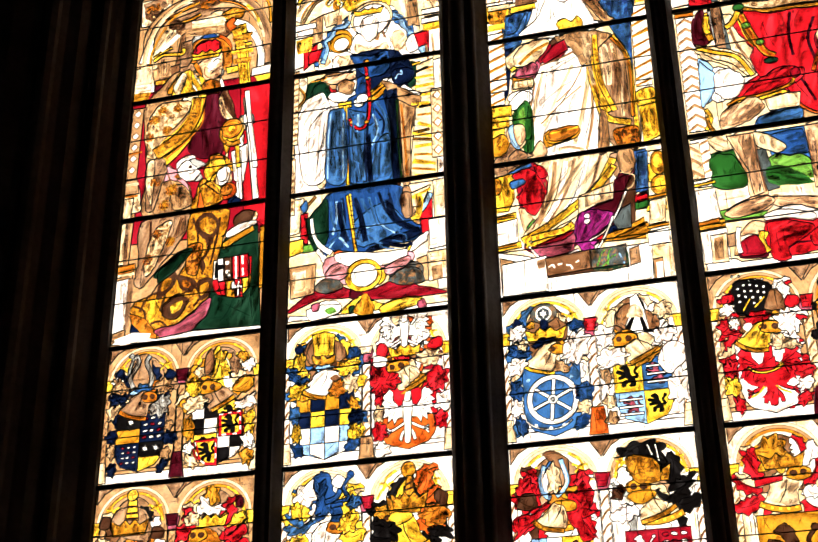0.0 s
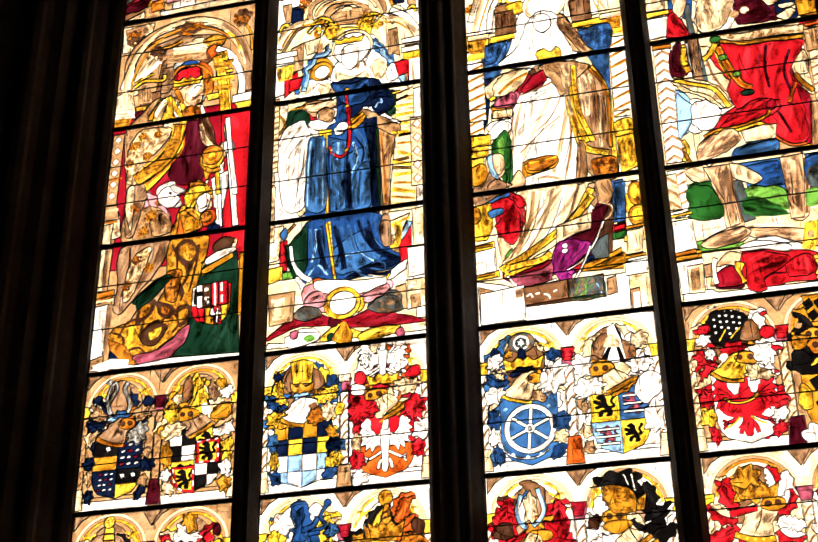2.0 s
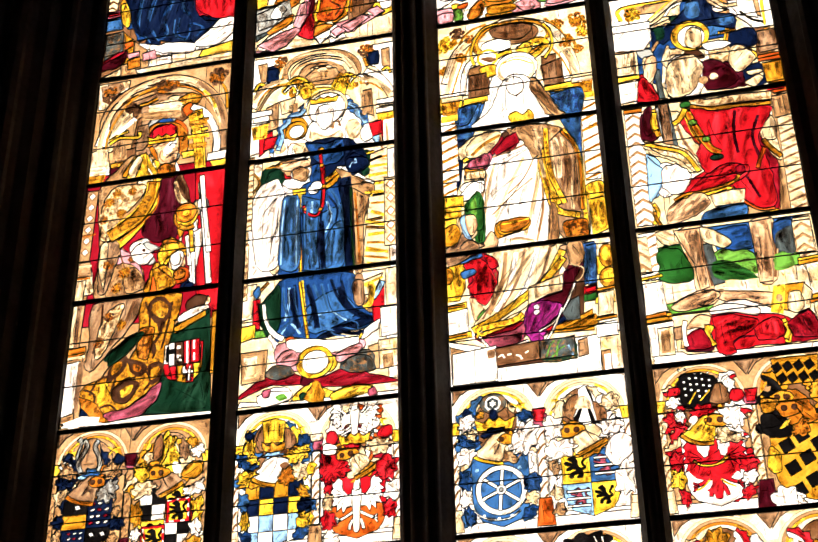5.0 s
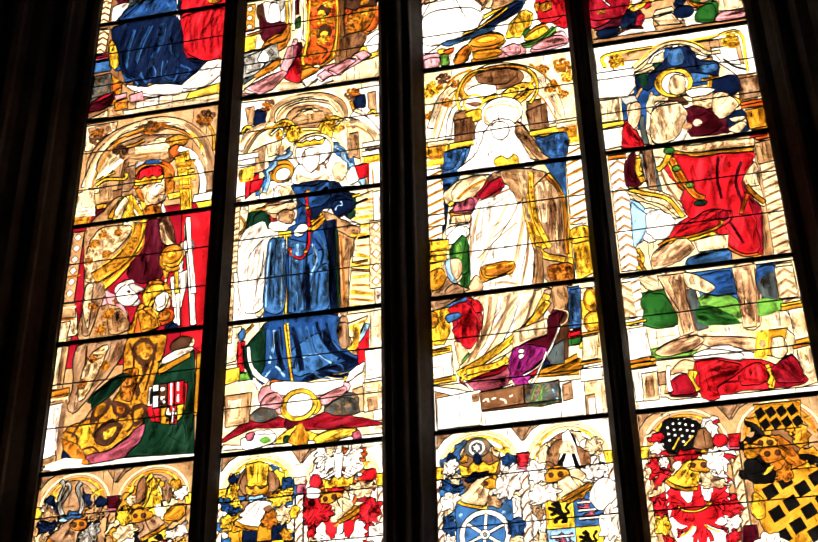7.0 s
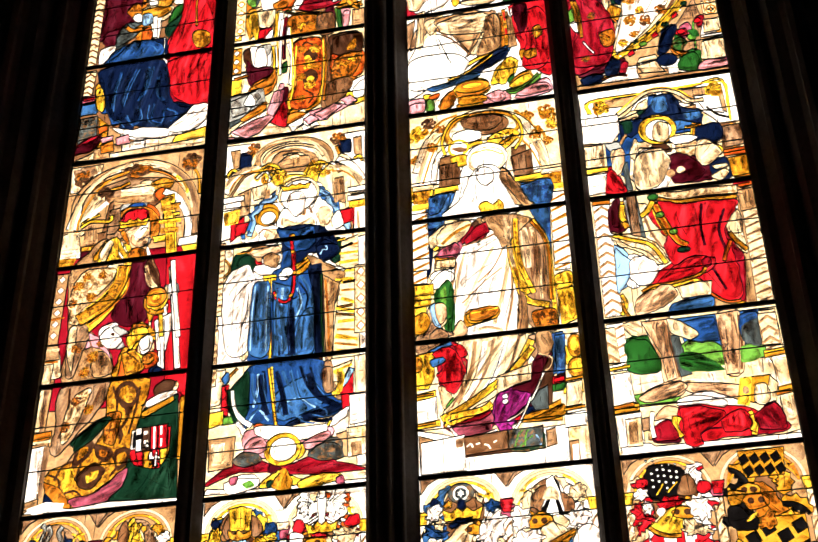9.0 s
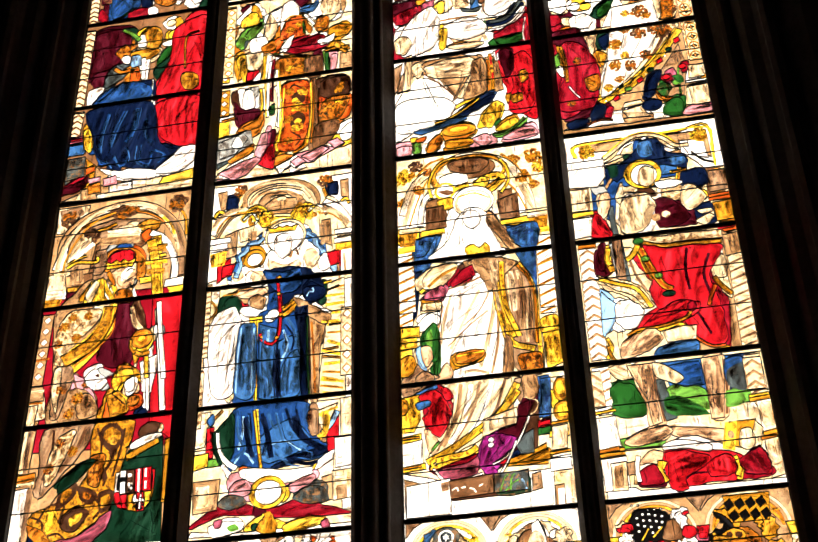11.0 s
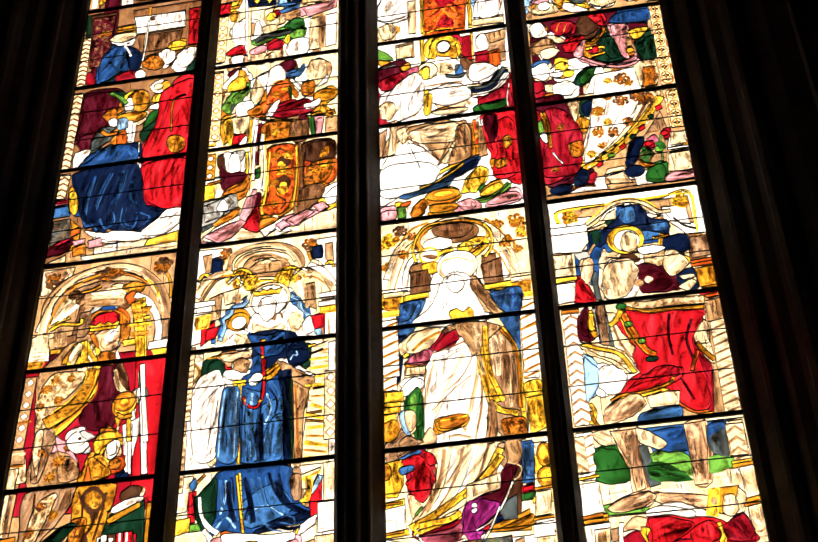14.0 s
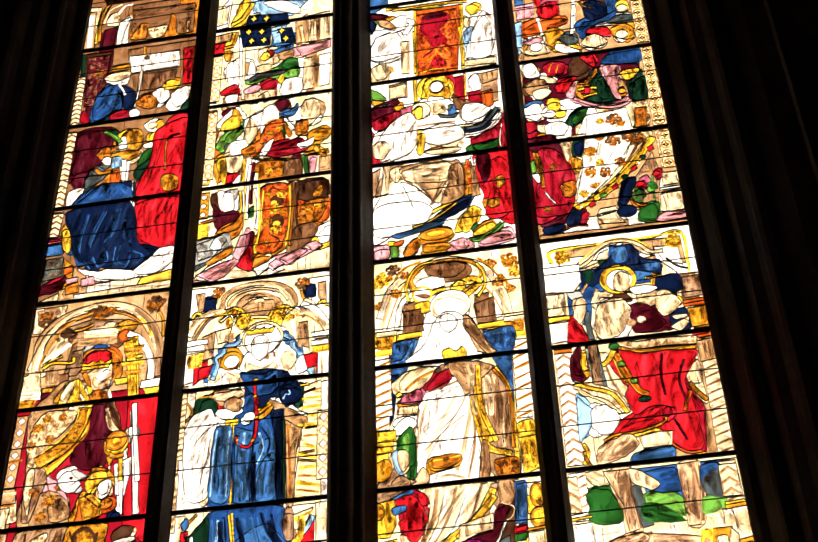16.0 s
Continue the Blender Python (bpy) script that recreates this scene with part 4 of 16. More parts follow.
p.soft("tan", "drape:50", 23.2, 31.3, 37.7, 48.1, 41.4, 41.5, 29.5, 27.5, 20.9, 25.4)
p.band("brown", "~plain", 1.0, 10.4, 138.6, 21.5, 154.9, 24.2, 160.0)
p.band("brown", "~plain", 0.9, 29.9, 77.9, 30.3, 91.0, 25.7, 105.1)
p.band("cream", "clear", 2.9, 70.8, 146.8, 75.3, 111.8, 79.3, 79.0)
p.band("white", "clear", 3.5, 69.3, 122.3, 69.3, 102.5, 69.6, 79.9)
p.band("cream", "clear", 1.6, 61.8, 115.5, 60.9, 107.0)
p.soft("yellow", "damask", 48.6, 106.7, 55.5, 112.6, 64.0, 106.6, 66.6, 97.5, 58.7, 104.0, 51.1, 99.6)
p.soft("flesh", "plain", 56.0, 100.3, 62.9, 102.0, 65.4, 93.7, 61.2, 89.6, 55.4, 93.0)
p.soft("gold", "damask", 47.0, 97.1, 54.8, 92.4, 59.3, 89.8, 59.0, 80.0, 42.0, 78.9, 44.4, 89.1)
p.soft("navy", "plain", 64.8, 83.2, 67.7, 84.1, 69.3, 79.3, 63.3, 79.1)
p.soft("gold", "damask", 41.8, 75.7, 64.3, 74.8, 61.6, 57.2, 59.4, 41.8, 56.9, 24.4, 45.5, 15.5, 27.1, 3.3, 11.3, 16.8, 12.5, 25.8, 31.9, 32.7, 41.0, 47.7)
p.soft("umber", "plain", 29.5, 22.7, 38.4, 27.7, 42.7, 20.0, 37.0, 12.9, 29.7, 15.5)
p.band("umber", "~plain", 1.2, 18.0, 74.5, 18.2, 59.9, 15.0, 44.6)
p.band("brown", "~plain", 1.5, 36.4, 74.4, 33.1, 62.9, 24.2, 48.2)
p.soft("fir", "plain", 22.0, 40.6, 35.7, 52.8, 39.5, 50.4, 30.6, 39.0)
p.piece("fir", "drape:70", 62.8, 57.1, 81.6, 63.6, 85.4, 2.4, 47.1, 5.3, 55.5, 24.0, 60.1, 49.8)
p.soft("cream", "damask", 60.9, 58.6, 70.7, 62.4, 79.5, 71.5, 81.0, 66.9, 73.7, 61.4)
p.piece("gold", "plain", 82.9, 61.5, 86.1, 62.4, 85.8, 24.8, 83.5, 24.5)
p.band("umber", "~plain", 1.2, 43.3, 72.9, 46.7, 62.8, 46.7, 50.2, 45.3, 41.0)
p.band("umber", "~plain", 1.2, 59.2, 70.9, 57.9, 58.3, 55.1, 43.0)
p.band("umber", "~plain", 1.2, 15.6, 20.0, 20.5, 28.5, 29.4, 29.0, 27.6, 18.7)
p.band("umber", "~plain", 1.2, 40.3, 26.3, 44.4, 31.9, 50.4, 25.2, 46.9, 19.0)
p.band("umber", "~plain", 1.2, 22.5, 11.8, 28.3, 12.6, 33.5, 7.6)
p.band("umber", "~plain", 1.2, 47.9, 50.0, 51.5, 43.4, 50.4, 37.4)
p.band("umber", "~plain", 1.2, 12.2, 23.4, 18.0, 20.3, 19.3, 14.2)
shield(p, 68.0, 33.0, 22.0, 23.0, [("white", "bars:black"), ("red", "castle:white"), ("red", "drops:gold"), ("gold", "bird:white")])
p.soft("amber", "drape:40", 9.8, 19.4, 18.6, 15.5, 25.4, 7.6, 26.6, 2.2, 19.4, 4.1, 12.5, 11.9)
p.soft("rose", "drape:30", 24.8, 7.7, 40.2, 10.8, 55.8, 23.4, 55.5, 14.4, 45.2, 4.3, 32.6, 1.0)
p.soft("navy", "plain", 11.8, 12.9, 19.5, 3.5, 12.2, 5.5)
p.piece("white", "clear", -0.3, 2.1, 6.7, 7.2, 26.5, 2.8, 47.2, 4.7, 85.7, 3.0, 86.2, -0.5)
p.piece("tan", "stone", 0.3, 75.7, 7.4, 75.8, 6.3, 46.2, 0.2, 44.4)
p.piece("amber", "plain", 0.1, 47.2, 10.2, 48.9, 10.1, 45.1, 0.1, 42.5)
p.piece("tan", "stone", -0.1, 41.9, 9.7, 43.3, 7.9, 6.5, 0.6, 4.3)
p.piece("stone", "stone", 31.3, 200.6, 44.4, 200.7, 41.8, 174.6, 34.8, 169.7, 28.5, 173.5)
p.soft("grey", "plain", 35.1, 186.8, 35.3, 195.1, 40.7, 198.9, 51.5, 195.8, 51.2, 192.8, 42.0, 193.3, 38.4, 186.3)
p.soft("blue", "plain", 39.5, 193.0, 43.5, 196.9, 49.5, 196.1, 51.2, 192.8, 45.4, 192.1)
p.soft("amber", "drape:80", 34.9, 178.6, 34.8, 189.1, 39.4, 193.7, 53.2, 192.5, 59.9, 184.0, 61.7, 174.1, 58.5, 167.9, 55.6, 171.2, 54.4, 181.8, 49.3, 187.0, 40.4, 186.0, 39.0, 176.5)
p.soft("ruby", "plain", 36.5, 181.3, 37.4, 188.7, 42.8, 192.5, 51.4, 191.2, 53.9, 186.3, 46.5, 183.6, 40.3, 181.5)
p.soft("flesh", "drape:30", 40.3, 176.3, 45.6, 180.0, 54.3, 182.5, 55.8, 175.6, 55.7, 170.5, 54.9, 166.2, 51.4, 163.8, 45.1, 163.9, 42.4, 170.1)
p.soft("white", "~drape:30", 46.3, 174.7, 52.0, 180.6, 54.1, 178.8, 52.7, 174.6, 50.0, 170.5, 46.9, 169.5)
p.band("slate", "~drape", 0.6, 48.4, 167.8, 51.3, 170.4, 55.2, 169.8)
p.band("slate", "~drape", 0.7, 49.3, 175.8, 51.7, 177.7, 54.4, 176.6)
p.band("tan", "~drape", 0.7, 44.5, 173.5, 44.5, 168.4, 47.5, 165.0)
p.soft("amber", "plain", 37.1, 176.0, 39.6, 177.2, 43.1, 169.3, 42.9, 166.4, 39.8, 170.5)
p.piece("gold", "drape:60", 21.9, 161.3, 27.6, 170.7, 30.6, 172.5, 30.0, 158.0, 21.7, 158.4)
p.piece("white", "drape:60", 30.6, 157.9, 30.2, 170.3, 35.0, 172.6, 39.4, 168.3, 41.7, 155.7)
p.band("yellow", "damask", 2.9, 35.1, 171.9, 38.7, 164.1, 43.4, 156.9)
p.band("gold", "plain", 1.6, 30.5, 168.1, 35.9, 161.6, 39.8, 156.0)
p.soft("white", "clear", 54.3, 160.5, 55.2, 164.0, 58.0, 156.4, 54.9, 156.1)
p.piece("yellow", "stone", 57.6, 170.2, 65.9, 170.5, 66.3, 166.1, 58.8, 165.7)
p.band("white", "clear", 3.5, 71.8, 147.4, 75.6, 113.9, 79.8, 79.4)
p.soft("grey", "drape:20", 67.9, 133.9, 71.5, 135.6, 75.8, 135.0, 77.0, 129.3, 73.4, 128.4, 70.6, 126.0)
p.soft("cream", "drape", 66.1, 128.7, 69.1, 134.5, 71.9, 125.9, 68.9, 124.9)
p.disc("yellow", "damask", 63.9, 126.2, 6.8, 8.3)
p.soft("gold", "plain", 58.6, 118.7, 61.5, 120.4, 62.8, 114.2, 60.7, 111.8)
p.soft("umber", "damask", 55.3, 146.8, 58.9, 148.4, 64.2, 140.0, 65.5, 133.6, 60.9, 136.2)
p.band("cream", "~clear", 0.9, 55.2, 145.4, 57.7, 137.4, 63.8, 132.4)
p.piece("white", "drape:85", 63.7, 112.1, 73.5, 116.2, 74.4, 107.4, 72.0, 91.4, 66.5, 92.7)
p.piece("white", "clear", 66.7, 111.7, 69.7, 112.0, 72.0, 80.3, 70.3, 80.1)
p.soft("white", "drape:20", 30.6, 109.5, 34.9, 113.6, 39.7, 114.4, 42.4, 112.0, 37.5, 108.0, 33.8, 103.8)
p.soft("grey", "clear", 35.9, 106.2, 38.4, 110.5, 41.9, 111.4, 48.5, 107.3, 48.2, 105.4, 44.0, 104.6, 47.9, 98.2, 43.9, 96.1, 38.6, 100.0)
p.ink(0.40, 43.4, 104.6, 41.4, 101.6)
p.soft("gold", "plain", 50.2, 103.8, 50.5, 110.4, 54.0, 111.9, 60.3, 109.8, 64.6, 104.0, 63.7, 101.5, 57.6, 106.8, 54.2, 105.3, 52.7, 98.3, 51.4, 99.1)
p.soft("amber", "damask", 51.1, 111.0, 54.0, 111.9, 59.7, 109.9, 60.5, 107.8, 54.5, 107.9, 51.7, 106.3)
p.soft("yellow", "drape:50", 49.5, 99.3, 52.7, 102.8, 54.8, 105.2, 56.1, 99.8, 53.7, 94.9)
p.soft("white", "drape", 55.8, 97.2, 56.3, 103.1, 59.1, 104.7, 63.0, 102.2, 64.1, 98.2, 62.3, 92.6, 58.3, 91.1)
p.band("tan", "~drape", 0.6, 60.8, 100.5, 62.9, 98.3, 61.9, 95.8)
p.soft("yellow", "damask", 48.1, 91.7, 51.8, 95.8, 59.3, 88.4, 55.2, 82.5, 49.6, 85.1)
p.soft("orange", "drape:60", 45.9, 86.2, 47.6, 91.1, 55.2, 82.5, 54.5, 78.8, 45.7, 78.6)
p.soft("orange", "damask", 59.4, 87.1, 61.2, 92.1, 66.0, 91.5, 68.4, 86.7, 66.4, 83.1, 61.2, 81.8)
p.soft("navy", "plain", 65.1, 79.5, 68.3, 82.3, 70.9, 80.1, 70.0, 77.7)
p.soft("cream", "damask", 11.3, 139.2, 13.5, 145.2, 18.8, 152.3, 37.3, 150.6, 33.1, 139.9, 23.8, 130.7, 19.7, 120.9, 19.2, 116.3, 12.1, 117.8)
p.soft("stone", "drape:70", 13.7, 88.6, 12.1, 106.4, 15.7, 114.7, 22.4, 115.2, 25.4, 107.5, 22.7, 97.3, 18.4, 81.7, 14.2, 82.2)
p.soft("cream", "drape:60", 12.8, 98.5, 12.9, 113.0, 17.0, 114.5, 17.6, 102.5, 17.3, 85.0)
p.soft("tan", "damask", 28.5, 90.8, 33.1, 96.0, 39.1, 92.1, 42.2, 82.1, 31.2, 80.2)
p.band("yellow", "damask", 5.4, 42.5, 149.2, 42.3, 136.6, 34.2, 127.3, 21.5, 117.3)
p.band("amber", "~plain", 1.0, 45.3, 146.7, 45.0, 134.8, 37.0, 124.9, 24.4, 114.3)
p.band("cream", "~plain", 3.4, 6.2, 165.9, 5.2, 186.7, 9.3, 203.1, 18.2, 217.0, 32.8, 225.3, 47.9, 226.3, 61.7, 221.2, 74.1, 206.4, 81.6, 187.9)
p.band("gold", "~plain", 1.4, 9.1, 180.3, 9.6, 189.7, 14.5, 202.2, 22.9, 214.2, 34.9, 220.5, 46.6, 221.8)
p.ink(0.3, 3.7, 185.0, 6.1, 201.8, 15.0, 215.7, 29.4, 225.9, 46.1, 229.0, 63.2, 223.3)
p.ink(0.3, 8.2, 176.0, 8.2, 189.9, 13.3, 204.3, 22.0, 216.3, 34.7, 222.5, 48.1, 223.9, 61.9, 217.3, 71.7, 203.0)
p.ink(0.25, 11.0, 181.9, 11.5, 190.5, 16.5, 201.8, 25.1, 212.6, 36.7, 218.2)
p.band("yellow", "~plain", 1.8, 68.8, 213.2, 74.8, 206.3, 77.1, 198.9)
p.band("stone", "~plain", 2.6, 65.0, 220.6, 75.7, 208.0, 81.3, 193.6, 83.2, 182.0)
p.ink(0.3, 62.9, 218.2, 72.4, 206.7, 78.8, 192.2, 80.6, 180.6)
p.piece("stone", "~drape", 1.1, 228.2, 15.4, 229.4, 17.7, 223.0, 6.8, 219.2, 3.2, 220.7)
acanthus(p, 8.5, 222.8, 4.5, "amber")
acanthus(p, 43.3, 220.9, 5.5, "amber")
acanthus(p, 23.4, 208.3, 4.5, "brown")
acanthus(p, 77.3, 220.5, 5, "amber")
p.piece("cream", "~stone", 34.2, 208.2, 49.0, 211.2, 56.0, 206.0, 54.8, 199.3, 34.8, 200.3)
p.piece("tan", "~stone", 29.5, 203.2, 54.6, 201.6, 56.6, 195.9, 31.0, 197.2)
p.ink(0.3, 29.5, 203.2, 44.5, 203.5, 56.2, 202.9)
p.ink(0.3, 31.0, 197.2, 45.0, 196.5, 56.6, 196.7)
p.piece("stone", "drape", 35.2, 194.5, 36.9, 181.0, 33.4, 176.0, 28.4, 176.1, 28.6, 193.8)
p.piece("tan", "~drape", 13.4, 185.2, 21.8, 187.5, 23.3, 171.1, 14.7, 171.1)
p.ink(0.4, 16.1, 184.7, 17.3, 171.4)
p.ink(0.4, 19.3, 186.0, 20.6, 171.6)
p.band("yellow", "plain", 2.4, 11.2, 183.7, 17.5, 187.1, 29.3, 185.7, 30.0, 189.8)
p.band("white", "~clear", 3.2, 15.5, 190.5, 21.2, 195.2, 26.4, 200.0)
p.piece("cream", "~stone", 0.3, 168.8, 12.6, 168.5, 12.1, 162.7, 0.2, 162.5)
p.piece("gold", "~drape", 0.2, 162.5, 11.5, 162.1, 8.9, 155.2, 0.3, 155.9)
p.ink(0.4, 0.5, 159.5, 9.8, 159.4)
p.band("yellow", "damask", 5.6, 62.8, 197.0, 66.3, 183.2, 68.6, 166.1, 69.7, 156.8)
p.piece("gold", "~damask", 61.2, 191.7, 72.3, 191.5, 72.5, 187.7, 61.4, 187.8)
p.piece("yellow", "~damask", 59.8, 181.7, 74.1, 181.4, 74.3, 178.4, 60.0, 178.7)
p.piece("gold", "~damask", 61.5, 175.5, 73.2, 174.9, 72.8, 171.3, 62.4, 171.6)
p.ink(0.3, 64.4, 193.0, 69.1, 156.9)
p.ink(0.3, 62.3, 183.9, 73.4, 183.8)
p.soft("red", "plain", 38.9, 189.3, 47.0, 192.4, 52.1, 189.5, 52.0, 182.0, 40.3, 180.4)
coronet(p, 44.7, 182.2, 16, 6, "yellow")
p.soft("amber", "damask", 43.7, 161.3, 49.0, 164.0, 54.8, 160.1, 54.5, 154.0, 45.5, 154.1)
p.band("cream", "~drape", 2.2, 55.4, 150.2, 58.7, 139.7, 64.9, 132.3)
p.band("umber", "~plain", 2.6, 57.2, 152.8, 59.8, 146.6, 63.5, 138.9)
p.band("gold", "damask", 8.4, 42.4, 152.4, 40.1, 140.3, 34.0, 128.9, 24.9, 122.6, 17.3, 118.2)
p.band("yellow", "~plain", 1.0, 44.4, 151.4, 42.8, 138.8, 36.0, 127.1, 25.7, 120.4)
p.band("yellow", "~plain", 1.0, 38.5, 152.4, 36.8, 141.9, 30.4, 133.0, 19.0, 124.2)
p.ink(0.3, 40.3, 149.9, 34.6, 141.2, 39.7, 136.8, 29.8, 132.4, 34.1, 127.1, 23.1, 125.3, 27.6, 121.1)
p.ink(0.3, 36.4, 146.2, 41.1, 140.1, 31.8, 136.3, 36.4, 130.2, 24.3, 129.7)
p.piece("yellow", "damask", 27.8, 171.4, 35.5, 173.8, 38.2, 156.8, 34.5, 153.8, 24.5, 156.9)
p.ink(0.3, 29.2, 167.5, 36.9, 157.0)
p.ink(0.3, 36.6, 168.8, 27.6, 158.6)
p.soft("cream", "drape:70", 25.3, 162.6, 30.4, 172.1, 33.3, 168.6, 29.1, 156.1)
p.disc("amber", "damask", 63.3, 127.7, 6.5)
p.disc("gold", "~plain", 63.3, 127.7, 4.9)
p.disc("amber", "~plain", 63.3, 127.7, 3.4)
p.disc("yellow", "~plain", 63.3, 127.7, 2.0)
p.band("gold", "damask", 3.0, 59.4, 119.6, 63.9, 117.1, 68.9, 118.1)
p.band("gold", "plain", 1.6, 56.9, 128.0, 57.3, 122.4, 60.1, 118.4)
p.band("yellow", "damask", 2.6, 67.1, 116.0, 67.9, 108.0, 68.7, 101.1)
p.soft("white", "drape:20", 70.4, 135.3, 74.1, 136.4, 76.2, 131.9, 74.5, 127.9, 70.7, 129.3)
p.band("white", "clear", 3.0, 71.6, 151.8, 73.5, 134.8, 76.5, 115.2, 78.6, 99.6)
p.ink(0.3, 70.4, 151.3, 72.7, 133.1, 75.3, 113.6)
p.disc("umber", "~damask", 8.7, 150.9, 1.2)
p.soft("cream", "drape:100", 7.1, 101.9, 11.4, 84.4, 6.6, 81.7, -2.9, 81.4, -3.3, 100.0)
p.piece("tan", "drape", -5.3, 103.7, 7.5, 103.5, 9.1, 94.1, -4.2, 94.0)
p.band("cream", "~plain", 2.0, -4.3, 100.8, 8.5, 100.6)
p.band("amber", "~plain", 1.2, -3.5, 93.2, 8.6, 92.8)
p.piece("cream", "drape", -3.3, 91.5, 6.2, 91.8, 5.3, 78.6, -3.2, 79.1)
p.piece("cream", "drape", -2.2, 75.7, 4.7, 76.0, 3.7, 49.6, -2.5, 49.7)
p.piece("stone", "~drape", 2.8, 75.6, 5.3, 76.0, 5.0, 49.4, 3.1, 49.6)
p.band("amber", "drape", 3.6, -0.3, 46.9, 10.7, 48.0)
p.band("cream", "~plain", 1.8, -0.5, 43.1, 10.5, 43.6)
p.piece("white", "drape", -2.0, 40.2, 8.3, 41.0, 7.3, 10.3, -2.4, 8.4)
p.piece("stone", "~drape", 7.2, 40.2, 10.8, 40.7, 9.7, 10.9, 7.4, 10.0)
p.soft("umber", "~plain", 46.3, 72.8, 51.3, 75.4, 57.7, 71.2, 59.1, 64.5, 56.4, 59.1, 53.9, 52.5, 51.4, 57.6, 47.0, 63.0, 45.0, 69.1)
p.soft("gold", "~damask", 48.0, 70.6, 51.5, 72.7, 56.6, 69.4, 57.0, 64.2, 54.1, 61.4, 51.0, 63.1, 47.7, 66.1)
p.soft("amber", "damask", 41.5, 55.7, 49.7, 56.2, 49.2, 46.8, 47.5, 37.6, 41.3, 39.9)
p.band("umber", "~plain", 1.6, 54.9, 58.7, 53.1, 51.0, 49.9, 45.1, 50.9, 40.3)
p.soft("umber", "~plain", 28.9, 43.1, 35.9, 39.7, 34.4, 32.4, 28.8, 27.5, 24.5, 25.0, 26.1, 34.1)
p.soft("gold", "~damask", 29.3, 38.4, 33.1, 36.9, 31.7, 32.8, 27.7, 30.2, 27.3, 34.6)
p.soft("umber", "~plain", 35.9, 39.1, 43.1, 36.6, 47.9, 31.9, 43.8, 27.2, 38.4, 31.0)
p.soft("amber", "~damask", 39.2, 35.5, 44.2, 33.7, 43.5, 30.6, 40.2, 31.7)
p.soft("umber", "~plain", 30.9, 21.1, 35.0, 25.2, 40.9, 26.0, 44.2, 22.6, 40.2, 17.0, 34.0, 13.2)
p.soft("yellow", "~damask", 33.4, 20.2, 36.7, 22.9, 40.3, 23.1, 39.5, 18.9, 34.9, 16.4)
p.soft("umber", "~plain", 47.9, 32.9, 53.7, 35.2, 57.4, 32.6, 55.1, 24.3, 50.2, 22.5)
p.soft("gold", "~damask", 49.8, 30.5, 53.3, 32.5, 55.2, 30.4, 53.2, 25.7, 50.3, 24.9)
p.soft("yellow", "~damask", 18.6, 24.2, 25.0, 26.5, 26.6, 18.6, 22.1, 13.1)
p.ink(0.5, 22.7, 28.3, 31.7, 11.9)
p.ink(0.5, 26.6, 18.6, 37.0, 26.5, 48.2, 28.2)
p.soft("umber", "plain", 67.0, 68.3, 72.2, 73.1, 78.3, 72.2, 78.0, 66.7, 69.7, 63.7)
p.soft("white", "drape:20", 63.3, 60.8, 69.7, 64.7, 79.2, 66.2, 80.0, 62.9, 65.6, 57.2)
p.piece("gold", "plain", 61.3, 54.6, 65.6, 57.2, 78.8, 63.1, 79.6, 59.8, 62.1, 50.7)
p.soft("cream", "damask", 16.8, 57.4, 21.8, 69.7, 30.8, 73.4, 27.4, 59.2, 21.2, 44.1, 16.9, 41.5)
p.soft("fir", "drape:60", 25.8, 43.5, 37.2, 53.1, 44.7, 53.7, 35.0, 42.3, 25.0, 35.8)
p.ink(0.3, 63.7, 18.7, 72.8, 13.0, 81.9, 7.5)
p.ink(0.3, 69.9, 22.4, 67.0, 13.7, 61.6, 6.9)
p.wash(2.5, 66.2, 47.7, 65.8, 32.1, 63.6, 20.2)
p.wash(2.5, 76.6, 49.4, 78.1, 33.7, 77.6, 21.5)
p.piece("white", "plain", 59.2, 45.4, 62.5, 45.6, 63.4, 31.8, 60.2, 31.6)
p.piece("black", "~plain", 59.5, 41.6, 62.7, 41.8, 62.9, 38.7, 59.7, 38.5)
p.piece("umber", "plain", 62.8, 45.6, 67.3, 45.6, 68.1, 31.8, 63.7, 31.8)
p.piece("white", "~clear", 63.8, 43.3, 66.2, 43.3, 66.3, 41.4, 64.0, 41.1)
p.piece("white", "~clear", 64.2, 37.9, 66.6, 37.9, 66.7, 35.7, 64.4, 35.4)
p.piece("red", "plain", 67.6, 45.6, 71.4, 46.0, 72.2, 32.6, 68.4, 32.1)
p.piece("white", "~clear", 69.1, 45.4, 70.2, 45.6, 71.1, 32.1, 69.9, 31.9)
p.piece("red", "plain", 71.7, 46.0, 76.7, 46.3, 77.6, 32.2, 72.5, 32.2)
p.piece("white", "~clear", 72.9, 45.5, 74.1, 45.7, 74.4, 40.3, 73.2, 40.2)
p.piece("white", "~clear", 73.4, 38.0, 74.6, 38.1, 74.8, 33.5, 73.7, 33.3)
p.piece("red", "plain", 60.2, 31.3, 64.3, 31.4, 65.2, 23.0, 62.5, 23.4)
p.piece("gold", "plain", 64.6, 31.4, 69.4, 31.4, 70.3, 20.9, 65.5, 22.1)
